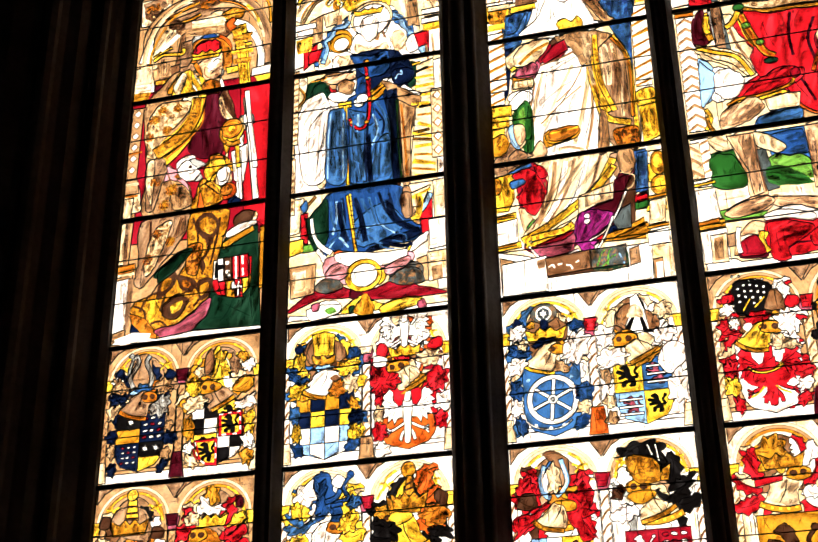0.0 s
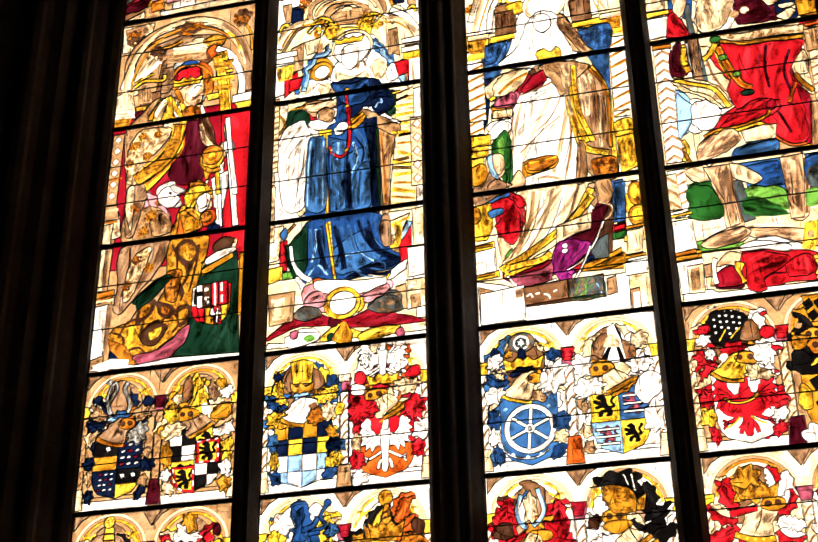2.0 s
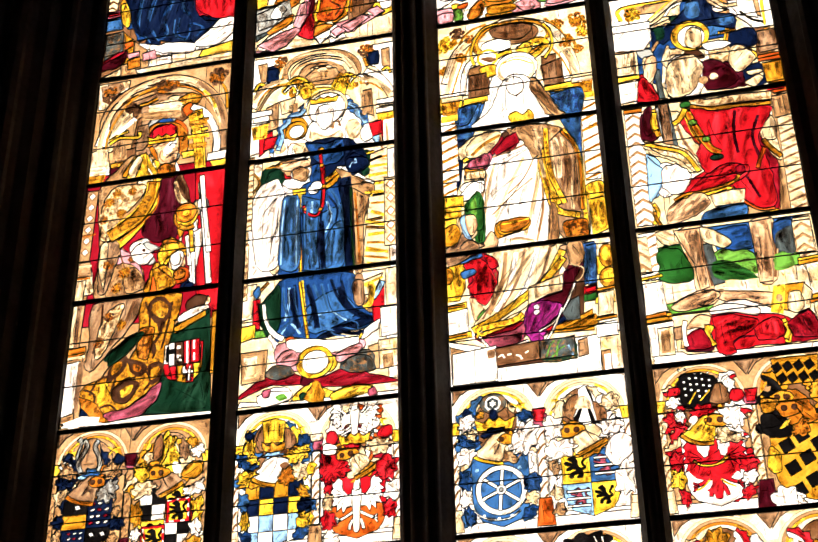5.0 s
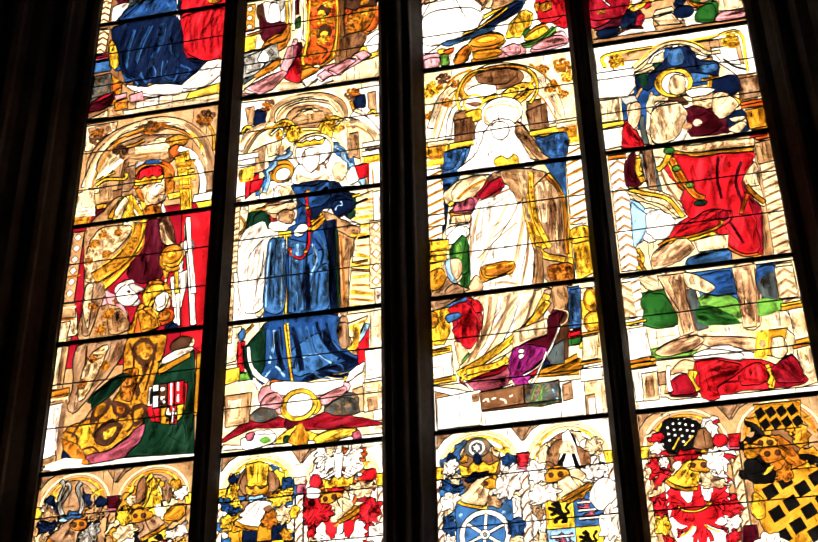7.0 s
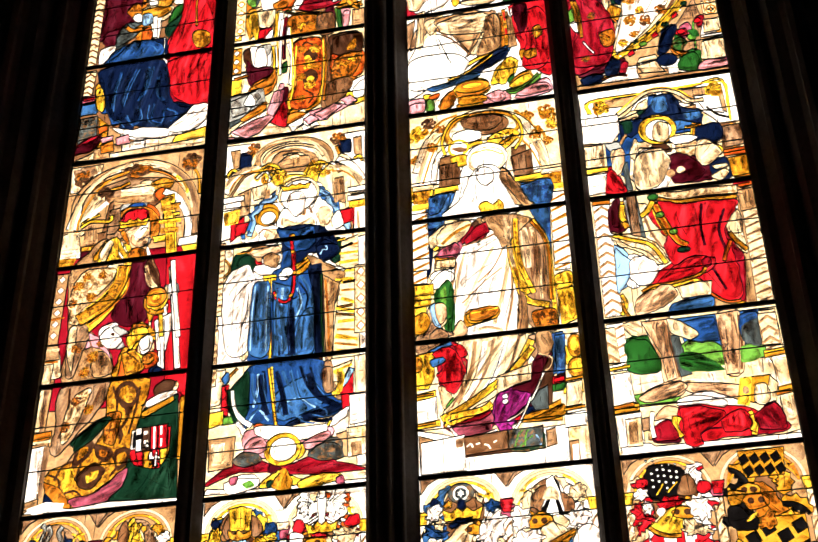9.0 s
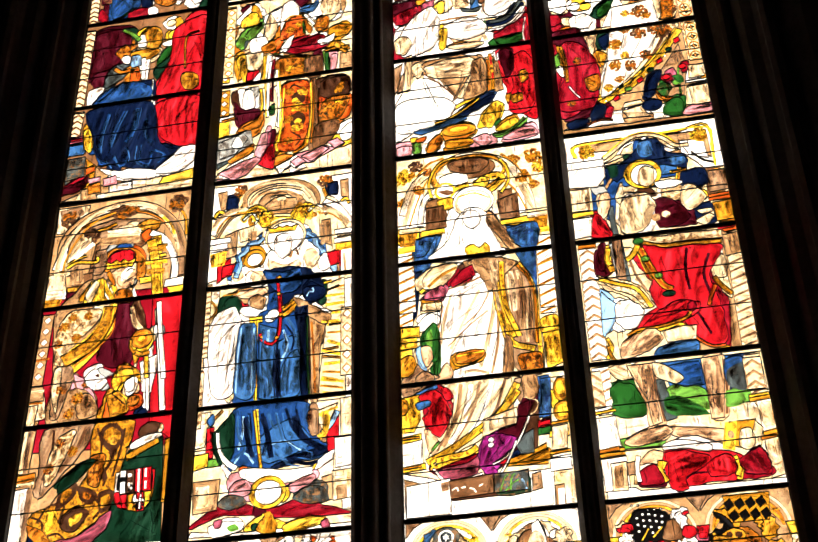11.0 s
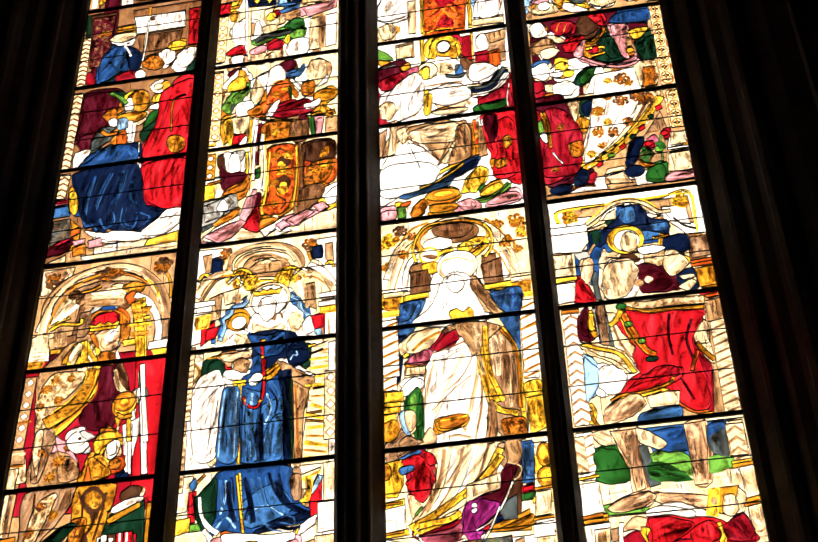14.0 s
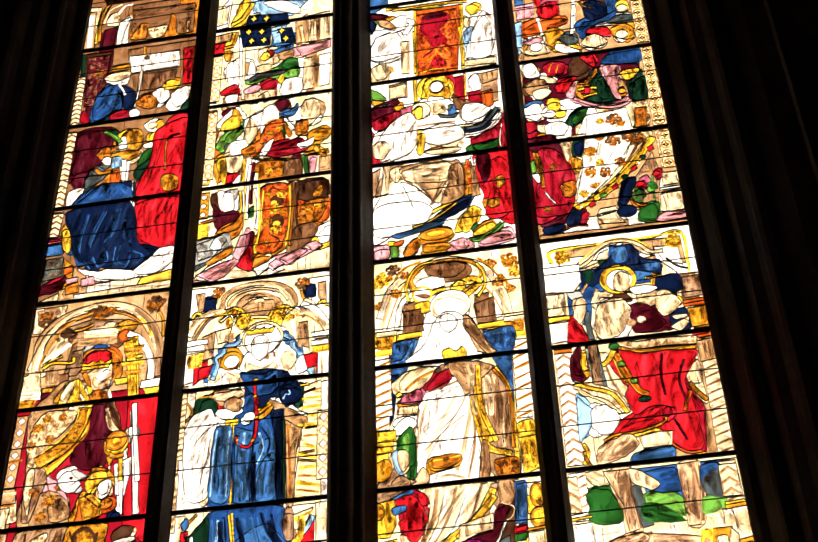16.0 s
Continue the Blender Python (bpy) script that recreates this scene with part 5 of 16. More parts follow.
p.piece("red", "plain", 69.6, 31.7, 73.5, 31.8, 74.7, 20.9, 70.6, 20.8)
bird(p, "white", 72.0, 26.4, 4.6)
p.piece("yellow", "plain", 73.8, 31.7, 77.9, 32.1, 77.4, 25.2, 74.6, 21.9)
star(p, "white", 66.2, 34.6, 2.2, 6)
p.piece("white", "~clear", 1.9, 4.9, 12.7, 8.1, 23.3, 6.3, 22.2, 2.5, 5.9, 1.4)
p.band("amber", "~plain", 1.2, -4.6, 120.9, 8.9, 121.6)
p.soft("cream", "~damask", 9.8, 129.2, 14.0, 142.8, 21.1, 147.0, 28.0, 142.2, 24.2, 130.4, 16.9, 122.8)
acanthus(p, 15.1, 141.9, 3.2, "gold")
acanthus(p, 23.3, 133.4, 3.0, "gold")
acanthus(p, 12.9, 130.5, 2.8, "amber")
acanthus(p, 19.5, 147.3, 2.8, "gold")
acanthus(p, 29.2, 147.4, 2.6, "gold")
acanthus(p, 19.0, 100.1, 3.2, "amber")
acanthus(p, 29.0, 93.5, 3.4, "gold")
acanthus(p, 33.1, 101.4, 2.6, "amber")
acanthus(p, 25.2, 84.1, 3.0, "gold")
acanthus(p, 22.2, 66.4, 3.0, "amber")
acanthus(p, 30.4, 60.4, 3.0, "gold")
acanthus(p, 17.5, 50.9, 3.0, "amber")
p.wash(4, 14.0, 109.4, 11.6, 94.4, 12.8, 82.5)
p.wash(3, 22.9, 109.8, 18.4, 96.8, 17.4, 83.5)
p.wash(3, 32.8, 68.2, 27.7, 56.0, 21.2, 44.1)
p.wash(3, 24.8, 70.9, 20.0, 57.0, 15.0, 44.9)
p.ink(0.3, 27.7, 73.8, 24.3, 59.6, 16.5, 44.7)
p.soft("white", "drape:20", 32.0, 106.6, 37.0, 111.0, 42.1, 106.8, 45.6, 102.2, 42.8, 97.2, 38.1, 97.2, 33.7, 101.3)
p.ink(0.35, 36.3, 107.7, 42.3, 104.1)
p.ink(0.35, 36.0, 104.3, 41.9, 100.7)
p.disc("umber", "~plain", 39.6, 106.5, 1.0)
p.soft("yellow", "damask", 48.0, 102.5, 51.4, 108.1, 58.2, 108.4, 61.7, 103.1, 55.1, 99.8, 50.8, 95.4)
p.soft("white", "plain", 56.6, 101.2, 61.1, 103.2, 62.2, 95.3, 58.6, 93.5, 55.9, 97.3)
p.disc("amber", "damask", 62.1, 87.7, 3.6, 3.4)
p.piece("gold", "damask", 45.7, 92.8, 52.3, 95.1, 57.4, 89.4, 59.5, 80.8, 49.9, 78.2)
p.band("umber", "~plain", 0.8, 48.7, 94.0, 57.6, 86.0)
p.build()

p = Panel(1, 0.000, 2.326, "stained-glass panel of a crowned figure in a blue robe")
p.piece("cream", "stone", -15.3, 246.7, 88.1, 231.8, 87.0, -5.8, -1.6, 0.8)
p.piece("white", "clear", -0.0, 229.8, 17.1, 229.1, 17.0, 214.9, 0.2, 206.1)
p.piece("white", "clear", 68.9, 226.9, 86.1, 227.4, 85.9, 191.5, 81.6, 199.8, 75.3, 210.5, 69.6, 213.5)
p.piece("tan", "stone", 2.8, 225.3, 8.7, 225.8, 9.3, 212.3, 5.5, 210.7)
p.piece("tan", "stone", 78.5, 222.8, 83.6, 223.5, 84.1, 206.3, 79.1, 211.0)
p.soft("navy", "plain", 8.9, 221.1, 12.1, 222.9, 16.1, 220.6, 16.5, 212.7, 12.6, 211.8, 10.1, 210.3, 10.5, 216.1)
p.soft("navy", "plain", 69.6, 221.3, 72.8, 222.3, 77.2, 221.9, 77.2, 212.9, 71.5, 213.1, 70.2, 215.7)
acanthus(p, 17.2, 225.1, 4.6, "amber")
acanthus(p, 69.9, 224.0, 4.8, "amber")
p.band("gold", "plain", 2.0, 17.1, 221.2, 18.4, 212.3)
p.band("gold", "plain", 1.9, 68.3, 218.4, 70.3, 211.8)
p.band("white", "stone", 4.2, 0.9, 193.7, 6.8, 205.0, 16.2, 211.2)
p.band("tan", "plain", 1.6, 2.8, 188.5, 11.0, 203.5, 17.9, 207.7)
p.band("white", "stone", 4.1, 69.0, 208.9, 78.5, 201.9, 85.3, 190.8)
p.band("tan", "plain", 1.6, 67.5, 206.1, 77.8, 197.8, 83.4, 186.7)
p.band("tan", "stone", 3.2, 21.0, 211.1, 20.1, 217.5, 23.8, 223.6, 33.4, 227.4, 43.1, 228.0, 54.5, 225.2, 62.6, 218.6, 65.2, 210.4, 62.7, 204.6)
p.band("cream", "plain", 1.9, 24.3, 211.3, 24.4, 216.8, 30.3, 222.4, 43.2, 224.0, 56.2, 219.4, 60.7, 212.7)
p.soft("tan", "drape:10", 28.1, 212.2, 32.1, 218.9, 43.3, 220.1, 54.6, 215.3, 57.0, 209.5, 47.5, 205.7, 37.3, 204.4, 30.8, 207.1)
p.soft("cream", "drape:10", 35.7, 216.7, 46.6, 217.5, 49.9, 212.7, 42.0, 210.6)
p.disc("brown", "plain", 42.8, 215.5, 2.9, 1.4)
acanthus(p, 26.1, 204.8, 7.1, "yellow")
acanthus(p, 32.9, 203.6, 5.8, "yellow")
acanthus(p, 53.9, 203.1, 6.3, "yellow")
acanthus(p, 60.9, 201.9, 5.4, "yellow")
p.band("white", "plain", 1.6, 19.5, 202.1, 25.1, 206.5, 28.4, 202.1, 27.3, 198.5)
p.band("white", "plain", 1.6, 59.6, 202.1, 63.3, 206.8, 68.4, 204.0, 70.3, 198.7)
p.band("yellow", "plain", 2.3, 1.5, 205.9, 4.2, 210.9, 7.6, 208.8, 5.1, 205.3)
p.band("yellow", "plain", 1.9, 79.1, 207.1, 82.3, 208.9, 84.1, 204.7)
p.piece("tan", "drape", 9.0, 192.4, 16.8, 195.6, 16.7, 176.8, 9.8, 175.7)
p.piece("cream", "drape", 17.2, 195.6, 27.0, 197.7, 25.1, 187.4, 18.8, 186.2)
p.piece("tan", "drape", 67.5, 194.6, 72.9, 195.2, 74.2, 175.6, 68.6, 178.7)
p.piece("white", "clear", -0.6, 190.9, 12.9, 191.0, 13.0, 187.2, -1.0, 186.5)
p.piece("white", "clear", 75.4, 186.5, 85.9, 187.0, 86.2, 183.2, 76.0, 183.4)
p.piece("gold", "damask", 77.2, 181.7, 85.3, 181.9, 85.5, 173.7, 78.5, 174.1)
p.piece("white", "clear", -0.8, 183.4, 6.8, 183.7, 6.7, 161.5, -1.1, 159.8)
p.piece("white", "clear", 77.9, 173.5, 85.8, 172.9, 86.3, 156.1, 78.5, 156.7)
p.piece("red", "plain", 5.5, 172.0, 13.6, 175.9, 14.0, 165.5, 5.9, 158.7)
p.piece("red", "plain", 69.9, 169.7, 79.4, 174.0, 79.4, 158.7, 69.3, 158.1)
p.soft("white", "clear", 13.1, 157.6, 16.9, 171.2, 25.2, 184.8, 35.1, 193.3, 56.5, 194.6, 66.1, 178.0, 76.0, 163.6, 79.1, 157.3, 63.2, 157.7, 38.7, 152.9)
p.soft("azure", "plain", 13.0, 159.8, 11.5, 164.8, 14.6, 166.8, 13.1, 170.7, 16.9, 172.4, 16.0, 176.9, 19.8, 177.8, 19.6, 182.3, 23.4, 183.2, 24.5, 186.8, 29.0, 186.8, 31.4, 190.2, 35.2, 188.8, 34.1, 184.4, 30.3, 182.8, 28.5, 180.1, 24.2, 178.6, 23.7, 175.0, 20.6, 173.2, 20.2, 168.9, 17.7, 166.3, 17.3, 161.3)
p.soft("azure", "plain", 57.2, 189.6, 61.6, 188.8, 62.9, 184.1, 66.7, 180.5, 70.4, 176.9, 70.5, 172.5, 72.9, 169.2, 76.6, 164.9, 79.1, 158.7, 76.6, 156.2, 73.0, 159.7, 70.5, 164.4, 66.8, 168.0, 66.1, 173.9, 62.4, 178.3, 58.6, 182.6)
p.soft("sky", "plain", 70.5, 164.4, 74.2, 165.3, 77.9, 158.9, 75.4, 157.1)
p.disc("white", "clear", 44.2, 184.3, 12.9, 14.1)
p.soft("yellow", "damask", 34.1, 195.8, 36.1, 200.8, 43.8, 201.4, 53.3, 197.8, 54.1, 190.1, 44.0, 190.3)
p.soft("white", "clear", 33.7, 164.5, 36.8, 177.3, 52.2, 174.8, 57.0, 162.3, 46.2, 161.1)
p.band("cream", "~drape", 1.3, 32.6, 182.4, 33.8, 194.7, 43.8, 199.8, 54.1, 192.4, 56.2, 178.5)
p.ink(0.45, 37.5, 199.0, 38.3, 192.8)
p.ink(0.45, 41.3, 199.9, 41.7, 193.3)
p.ink(0.45, 47.0, 198.9, 46.8, 192.5)
p.ink(0.44, 50.8, 196.7, 50.0, 191.2)
p.soft("tan", "~drape", 47.9, 183.6, 51.2, 179.4, 50.1, 170.7, 46.9, 174.1)
p.soft("cream", "~drape:40", 57.5, 173.1, 63.0, 175.9, 66.8, 168.0, 63.2, 161.3, 58.8, 163.4)
p.soft("cream", "~drape", 63.1, 166.4, 69.9, 171.5, 74.2, 168.6, 71.7, 161.7, 65.6, 160.5)
p.soft("cream", "~drape:20", 37.0, 171.3, 46.1, 166.2, 54.4, 169.2, 55.8, 163.2, 44.7, 162.0, 35.9, 165.6)
p.ink(0.47, 34.3, 178.4, 36.4, 171.4, 37.2, 164.7)
p.ink(0.47, 54.3, 178.1, 56.9, 171.0, 57.6, 162.9)
p.ink(0.46, 63.2, 160.9, 66.2, 167.3, 71.7, 170.8)
p.ink(0.43, 68.1, 163.4, 70.5, 167.4, 74.2, 169.0)
p.ink(0.44, 38.2, 171.9, 45.8, 167.0, 52.6, 170.3)
p.disc("gold", "plain", 27.5, 174.3, 7.3, 8.5)
p.soft("white", "clear", 14.4, 156.7, 19.5, 168.2, 33.7, 166.0, 37.4, 156.0, 26.4, 152.6)
p.soft("cream", "~drape", 14.7, 163.9, 19.6, 166.8, 22.3, 161.2, 16.9, 157.7)
p.soft("cream", "~drape:60", 26.6, 163.5, 34.1, 163.7, 35.5, 157.0, 28.2, 154.9)
p.ink(0.47, 19.6, 167.1, 23.6, 161.8, 22.6, 155.4)
p.ink(0.47, 24.0, 166.1, 26.1, 159.9, 25.1, 153.6)
p.soft("blue", "plain", 33.5, 163.5, 37.2, 164.0, 37.3, 159.2, 34.5, 160.4)
p.piece("cream", "stone", -0.8, 154.0, 8.3, 153.6, 5.5, 77.9, -1.0, 76.8)
p.band("gold", "plain", 1.3, 1.0, 150.1, 7.1, 140.6, 1.3, 132.3)
p.soft("fir", "plain", 8.6, 148.2, 17.8, 150.7, 19.5, 138.0, 9.3, 134.0)
p.soft("fir", "plain", 66.3, 150.7, 71.8, 151.3, 72.4, 139.1, 67.0, 135.8)
p.piece("cream", "plain", 71.8, 149.8, 81.5, 152.6, 86.1, 74.3, 66.4, 74.4, 70.2, 112.0)
p.band("gold", "~plain", 1.2, 71.8, 145.6, 81.5, 146.9)
p.band("yellow", "~plain", 1.8, 70.7, 135.2, 82.0, 135.6)
p.band("yellow", "~plain", 1.5, 71.3, 129.6, 82.6, 129.2)
p.band("gold", "~plain", 1.2, 71.9, 116.8, 82.3, 116.3)
p.band("yellow", "~plain", 1.8, 70.8, 104.5, 82.2, 101.5)
p.band("gold", "~plain", 1.2, 69.7, 92.1, 81.9, 90.4)
p.band("gold", "~plain", 1.2, 68.6, 83.7, 81.3, 80.7)
p.band("yellow", "~plain", 1.5, 70.9, 141.1, 81.5, 141.3)
p.band("yellow", "~plain", 1.5, 71.9, 121.9, 82.0, 123.1)
p.band("yellow", "~plain", 1.8, 72.0, 111.7, 82.5, 106.8)
p.band("yellow", "~plain", 1.8, 70.3, 96.9, 81.9, 96.9)
p.band("yellow", "~plain", 1.5, 69.2, 88.9, 81.3, 84.6)
p.band("yellow", "~plain", 1.7, 69.8, 79.1, 81.3, 76.9)
p.piece("white", "stone", 81.5, 151.2, 85.7, 151.9, 86.1, 75.0, 82.4, 74.8)
p.soft("white", "drape:60", 1.8, 123.9, 14.8, 133.1, 28.2, 137.4, 27.2, 114.8, 23.6, 97.8, 20.8, 78.5, 1.3, 79.4, 1.6, 104.8)
p.ink(0.77, 8.0, 115.8, 15.7, 126.7, 26.5, 133.5)
p.ink(0.60, 14.1, 83.2, 16.2, 102.8, 22.9, 122.2)
p.soft("tan", "drape:20", 16.5, 151.3, 26.4, 153.4, 36.3, 150.4, 37.9, 140.2, 28.7, 138.8, 19.9, 143.6)
p.soft("white", "clear", 20.7, 140.0, 34.5, 140.7, 37.4, 136.1, 30.2, 132.9, 23.4, 134.7)
p.soft("navy", "drape", 37.2, 164.0, 57.0, 163.0, 63.8, 157.6, 66.4, 143.6, 63.5, 133.5, 39.3, 133.7, 37.6, 148.0)
p.soft("blue", "drape", 30.2, 131.5, 39.2, 137.2, 63.4, 136.3, 62.6, 106.3, 61.7, 76.3, 20.8, 78.5, 21.8, 98.7, 24.2, 113.5)
p.soft("azure", "drape", 35.5, 106.8, 51.7, 118.0, 57.7, 117.2, 57.7, 78.8, 37.9, 78.2)
p.soft("blue", "drape", 21.0, 75.2, 61.8, 74.4, 64.2, 57.6, 74.5, 46.5, 68.9, 41.0, 53.2, 39.3, 41.9, 37.0, 24.7, 40.3, 18.1, 35.6, 20.9, 50.0)
p.soft("azure", "drape:60", 35.7, 55.0, 52.7, 65.4, 64.3, 51.4, 55.9, 44.8, 39.0, 40.7)
p.soft("navy", "drape:10", 53.1, 43.0, 73.4, 47.2, 72.3, 43.7, 56.0, 39.0, 41.9, 37.0)
p.band("navy", "~drape", 1.8, 39.7, 116.4, 42.0, 99.2, 42.5, 79.5)
p.band("azure", "~drape", 3.0, 48.7, 118.5, 47.9, 101.7, 49.5, 81.8)
p.band("navy", "~drape", 1.5, 33.0, 120.8, 34.2, 100.3, 35.5, 79.1)
p.band("azure", "~drape", 1.8, 45.4, 132.8, 51.6, 124.9, 54.7, 114.2)
p.band("sky", "~drape", 1.5, 26.4, 70.3, 26.3, 59.3, 24.3, 50.2)
p.band("azure", "~drape", 1.7, 39.8, 70.2, 44.2, 60.2, 50.1, 53.2, 61.5, 47.1)
p.band("sky", "~drape", 1.1, 41.5, 51.1, 50.1, 52.6, 58.7, 46.0)
p.band("navy", "~drape", 1.7, 49.7, 72.1, 54.5, 58.9, 64.3, 48.3)
p.band("azure", "~drape", 1.4, 33.1, 46.0, 41.6, 49.3, 47.4, 42.7, 56.0, 40.8)
p.band("navy", "~drape", 1.8, 29.3, 71.6, 30.9, 58.7, 29.1, 46.5)
p.band("navy", "~drape", 2.0, 36.6, 70.6, 40.2, 57.5, 38.3, 45.4)
p.band("sky", "~drape", 1.2, 21.8, 41.2, 27.3, 48.3, 33.3, 41.4)
p.band("navy", "~drape", 1.4, 55.5, 70.7, 58.5, 58.4, 62.0, 52.9)
p.soft("navy", "drape", 56.6, 147.9, 65.1, 156.6, 70.0, 147.3, 63.4, 141.9)
p.soft("white", "drape:20", 52.4, 143.6, 59.7, 144.6, 63.4, 139.8, 73.1, 130.0, 69.5, 127.1, 61.0, 136.7)
p.soft("stone", "drape", 62.3, 133.7, 70.1, 127.7, 70.8, 115.3, 66.7, 102.4, 66.4, 76.3, 62.9, 75.2, 61.4, 103.1)
p.soft("stone", "drape", 62.9, 72.0, 67.0, 72.4, 68.8, 60.2, 73.4, 50.3, 70.0, 50.1, 64.2, 57.6)
p.band("gold", "plain", 3.3, 43.9, 130.2, 51.4, 135.3, 53.1, 141.4)
p.disc("white", "clear", 39.0, 131.3, 3.3, 3.4)
p.piece("yellow", "plain", 26.5, 132.8, 34.4, 133.0, 34.5, 128.8, 27.3, 128.5)
p.band("yellow", "~plain", 2.1, 30.9, 129.3, 31.0, 107.4, 32.6, 79.2)
p.band("yellow", "~plain", 2.1, 33.3, 73.6, 35.1, 55.1, 37.4, 37.5)
p.ink(0.49, 29.5, 126.4, 32.5, 126.3)
p.ink(0.49, 29.6, 123.3, 32.6, 123.2)
p.ink(0.49, 29.7, 120.2, 32.7, 120.1)
p.ink(0.49, 29.8, 117.1, 32.8, 117.0)
p.ink(0.48, 29.9, 114.0, 32.9, 113.9)
p.ink(0.48, 30.0, 111.0, 33.0, 110.9)
p.ink(0.48, 30.1, 107.9, 33.1, 107.8)
p.ink(0.48, 30.2, 104.9, 33.2, 104.8)
p.ink(0.48, 30.3, 101.8, 33.3, 101.8)
p.ink(0.48, 30.4, 98.8, 33.4, 98.7)
p.ink(0.48, 30.5, 95.8, 33.5, 95.7)
p.ink(0.48, 30.6, 92.8, 33.6, 92.8)
p.ink(0.48, 30.7, 89.9, 33.7, 89.8)
p.ink(0.47, 30.8, 86.9, 33.8, 86.8)
p.ink(0.47, 30.9, 83.9, 33.9, 83.9)
p.ink(0.47, 31.0, 81.0, 34.0, 80.9)
p.ink(0.47, 32.5, 71.8, 35.7, 71.7)
p.ink(0.47, 32.9, 68.9, 36.1, 68.8)
p.ink(0.47, 33.3, 66.0, 36.5, 65.9)
p.ink(0.47, 33.4, 63.1, 36.6, 63.0)
p.ink(0.46, 33.8, 60.2, 37.0, 60.1)
p.ink(0.46, 34.2, 57.4, 37.3, 57.3)
p.ink(0.46, 34.5, 54.5, 37.7, 54.4)
p.ink(0.46, 34.9, 51.7, 38.1, 51.6)
p.ink(0.46, 35.3, 48.8, 38.5, 48.7)
p.ink(0.46, 35.4, 46.0, 38.5, 46.0)
p.ink(0.46, 35.8, 43.2, 38.9, 43.2)
p.ink(0.46, 36.1, 40.4, 39.3, 40.4)
p.band("red", "plain", 2.2, 41.3, 162.6, 44.1, 147.0, 44.6, 125.9, 42.1, 116.7, 37.4, 115.0, 33.6, 120.7)
p.soft("fir", "plain", 8.9, 58.3, 14.9, 67.0, 21.1, 72.0, 22.0, 50.4, 18.3, 43.5, 12.2, 50.4)
p.soft("white", "clear", 9.0, 67.8, 12.2, 50.1, 23.8, 34.3, 20.5, 32.9, 10.5, 50.3)
p.band("gold", "plain", 1.5, 7.8, 68.0, 14.5, 75.1)
p.piece("cream", "stone", -0.3, 74.8, 8.0, 75.0, 5.6, 54.0, -0.8, 53.2)
p.piece("red", "damask", 6.2, 65.0, 10.3, 65.7, 10.6, 47.2, 6.6, 46.1)
p.piece("leaf", "plain", 7.2, 46.1, 14.7, 46.7, 15.5, 42.0, 7.4, 41.7)
p.soft("azure", "plain", 5.9, 69.8, 9.3, 73.5, 10.4, 68.3, 7.9, 66.0)
p.piece("red", "plain", 71.0, 61.1, 79.0, 67.0, 79.0, 44.7, 73.4, 42.9)
p.band("sky", "plain", 2.8, 78.4, 67.1, 74.5, 59.5, 69.9, 55.0)
p.piece("cream", "plain", 67.0, 68.6, 78.4, 72.2, 72.8, 59.7, 66.5, 60.5)
p.band("yellow", "~plain", 1.4, 67.6, 66.0, 78.4, 69.6)
p.piece("yellow", "plain", -1.1, 49.5, 8.1, 50.3, 8.0, 42.3, -1.2, 40.3)
p.piece("cream", "stone", 79.6, 74.6, 86.1, 75.0, 86.2, 42.6, 80.1, 41.8)
p.piece("white", "stone", 79.5, 39.8, 86.5, 40.1, 86.6, 10.0, 81.1, 10.6)
p.piece("tan", "stone", 70.1, 29.5, 78.4, 31.5, 79.5, 16.6, 71.3, 16.0)
p.soft("white", "clear", 68.6, 40.2, 76.2, 44.4, 75.6, 39.0, 67.3, 34.0, 58.9, 30.8)
p.band("yellow", "plain", 1.4, 67.2, 38.2, 64.5, 33.1)
p.soft("pink", "drape:10", 19.5, 28.8, 21.4, 37.0, 33.4, 37.4, 53.3, 31.4, 65.9, 34.8, 67.9, 29.1, 56.8, 23.3, 36.8, 19.6, 24.9, 22.2)
p.disc("orange", "plain", 27.7, 38.7, 2.6, 1.9)
p.soft("slate", "damask", 55.7, 22.8, 67.3, 28.0, 73.4, 24.3, 71.3, 15.7, 58.6, 15.4)
p.soft("yellow", "plain", 45.6, 25.8, 52.3, 26.8, 53.5, 20.7, 49.1, 17.7)
p.soft("ruby", "drape:10", -0.3, 7.3, 11.6, 17.2, 25.5, 21.5, 39.8, 14.6, 59.1, 18.9, 71.3, 14.0, 86.3, 8.3, 64.7, 8.3, 42.7, 10.2, 19.1, 13.4)
p.soft("maroon", "plain", 35.5, 18.0, 40.3, 14.5, 42.7, 10.2, 34.3, 11.7)
p.soft("white", "clear", 12.8, 3.6, 17.5, 11.2, 26.5, 11.4, 29.5, 6.4, 24.6, 2.9)
p.soft("yellow", "drape:10", 29.5, 4.1, 37.1, 11.4, 42.6, 12.5, 47.1, 8.5, 54.9, 6.0, 67.5, 8.6, 72.4, 6.3, 62.1, 0.6, 42.9, 0.9)
p.disc("fir", "plain", 35.6, 5.2, 2.2, 2.2)
p.piece("white", "clear", -0.3, 2.7, 1.5, 6.0, 20.7, 3.3, 86.5, 3.1, 86.5, -0.9)
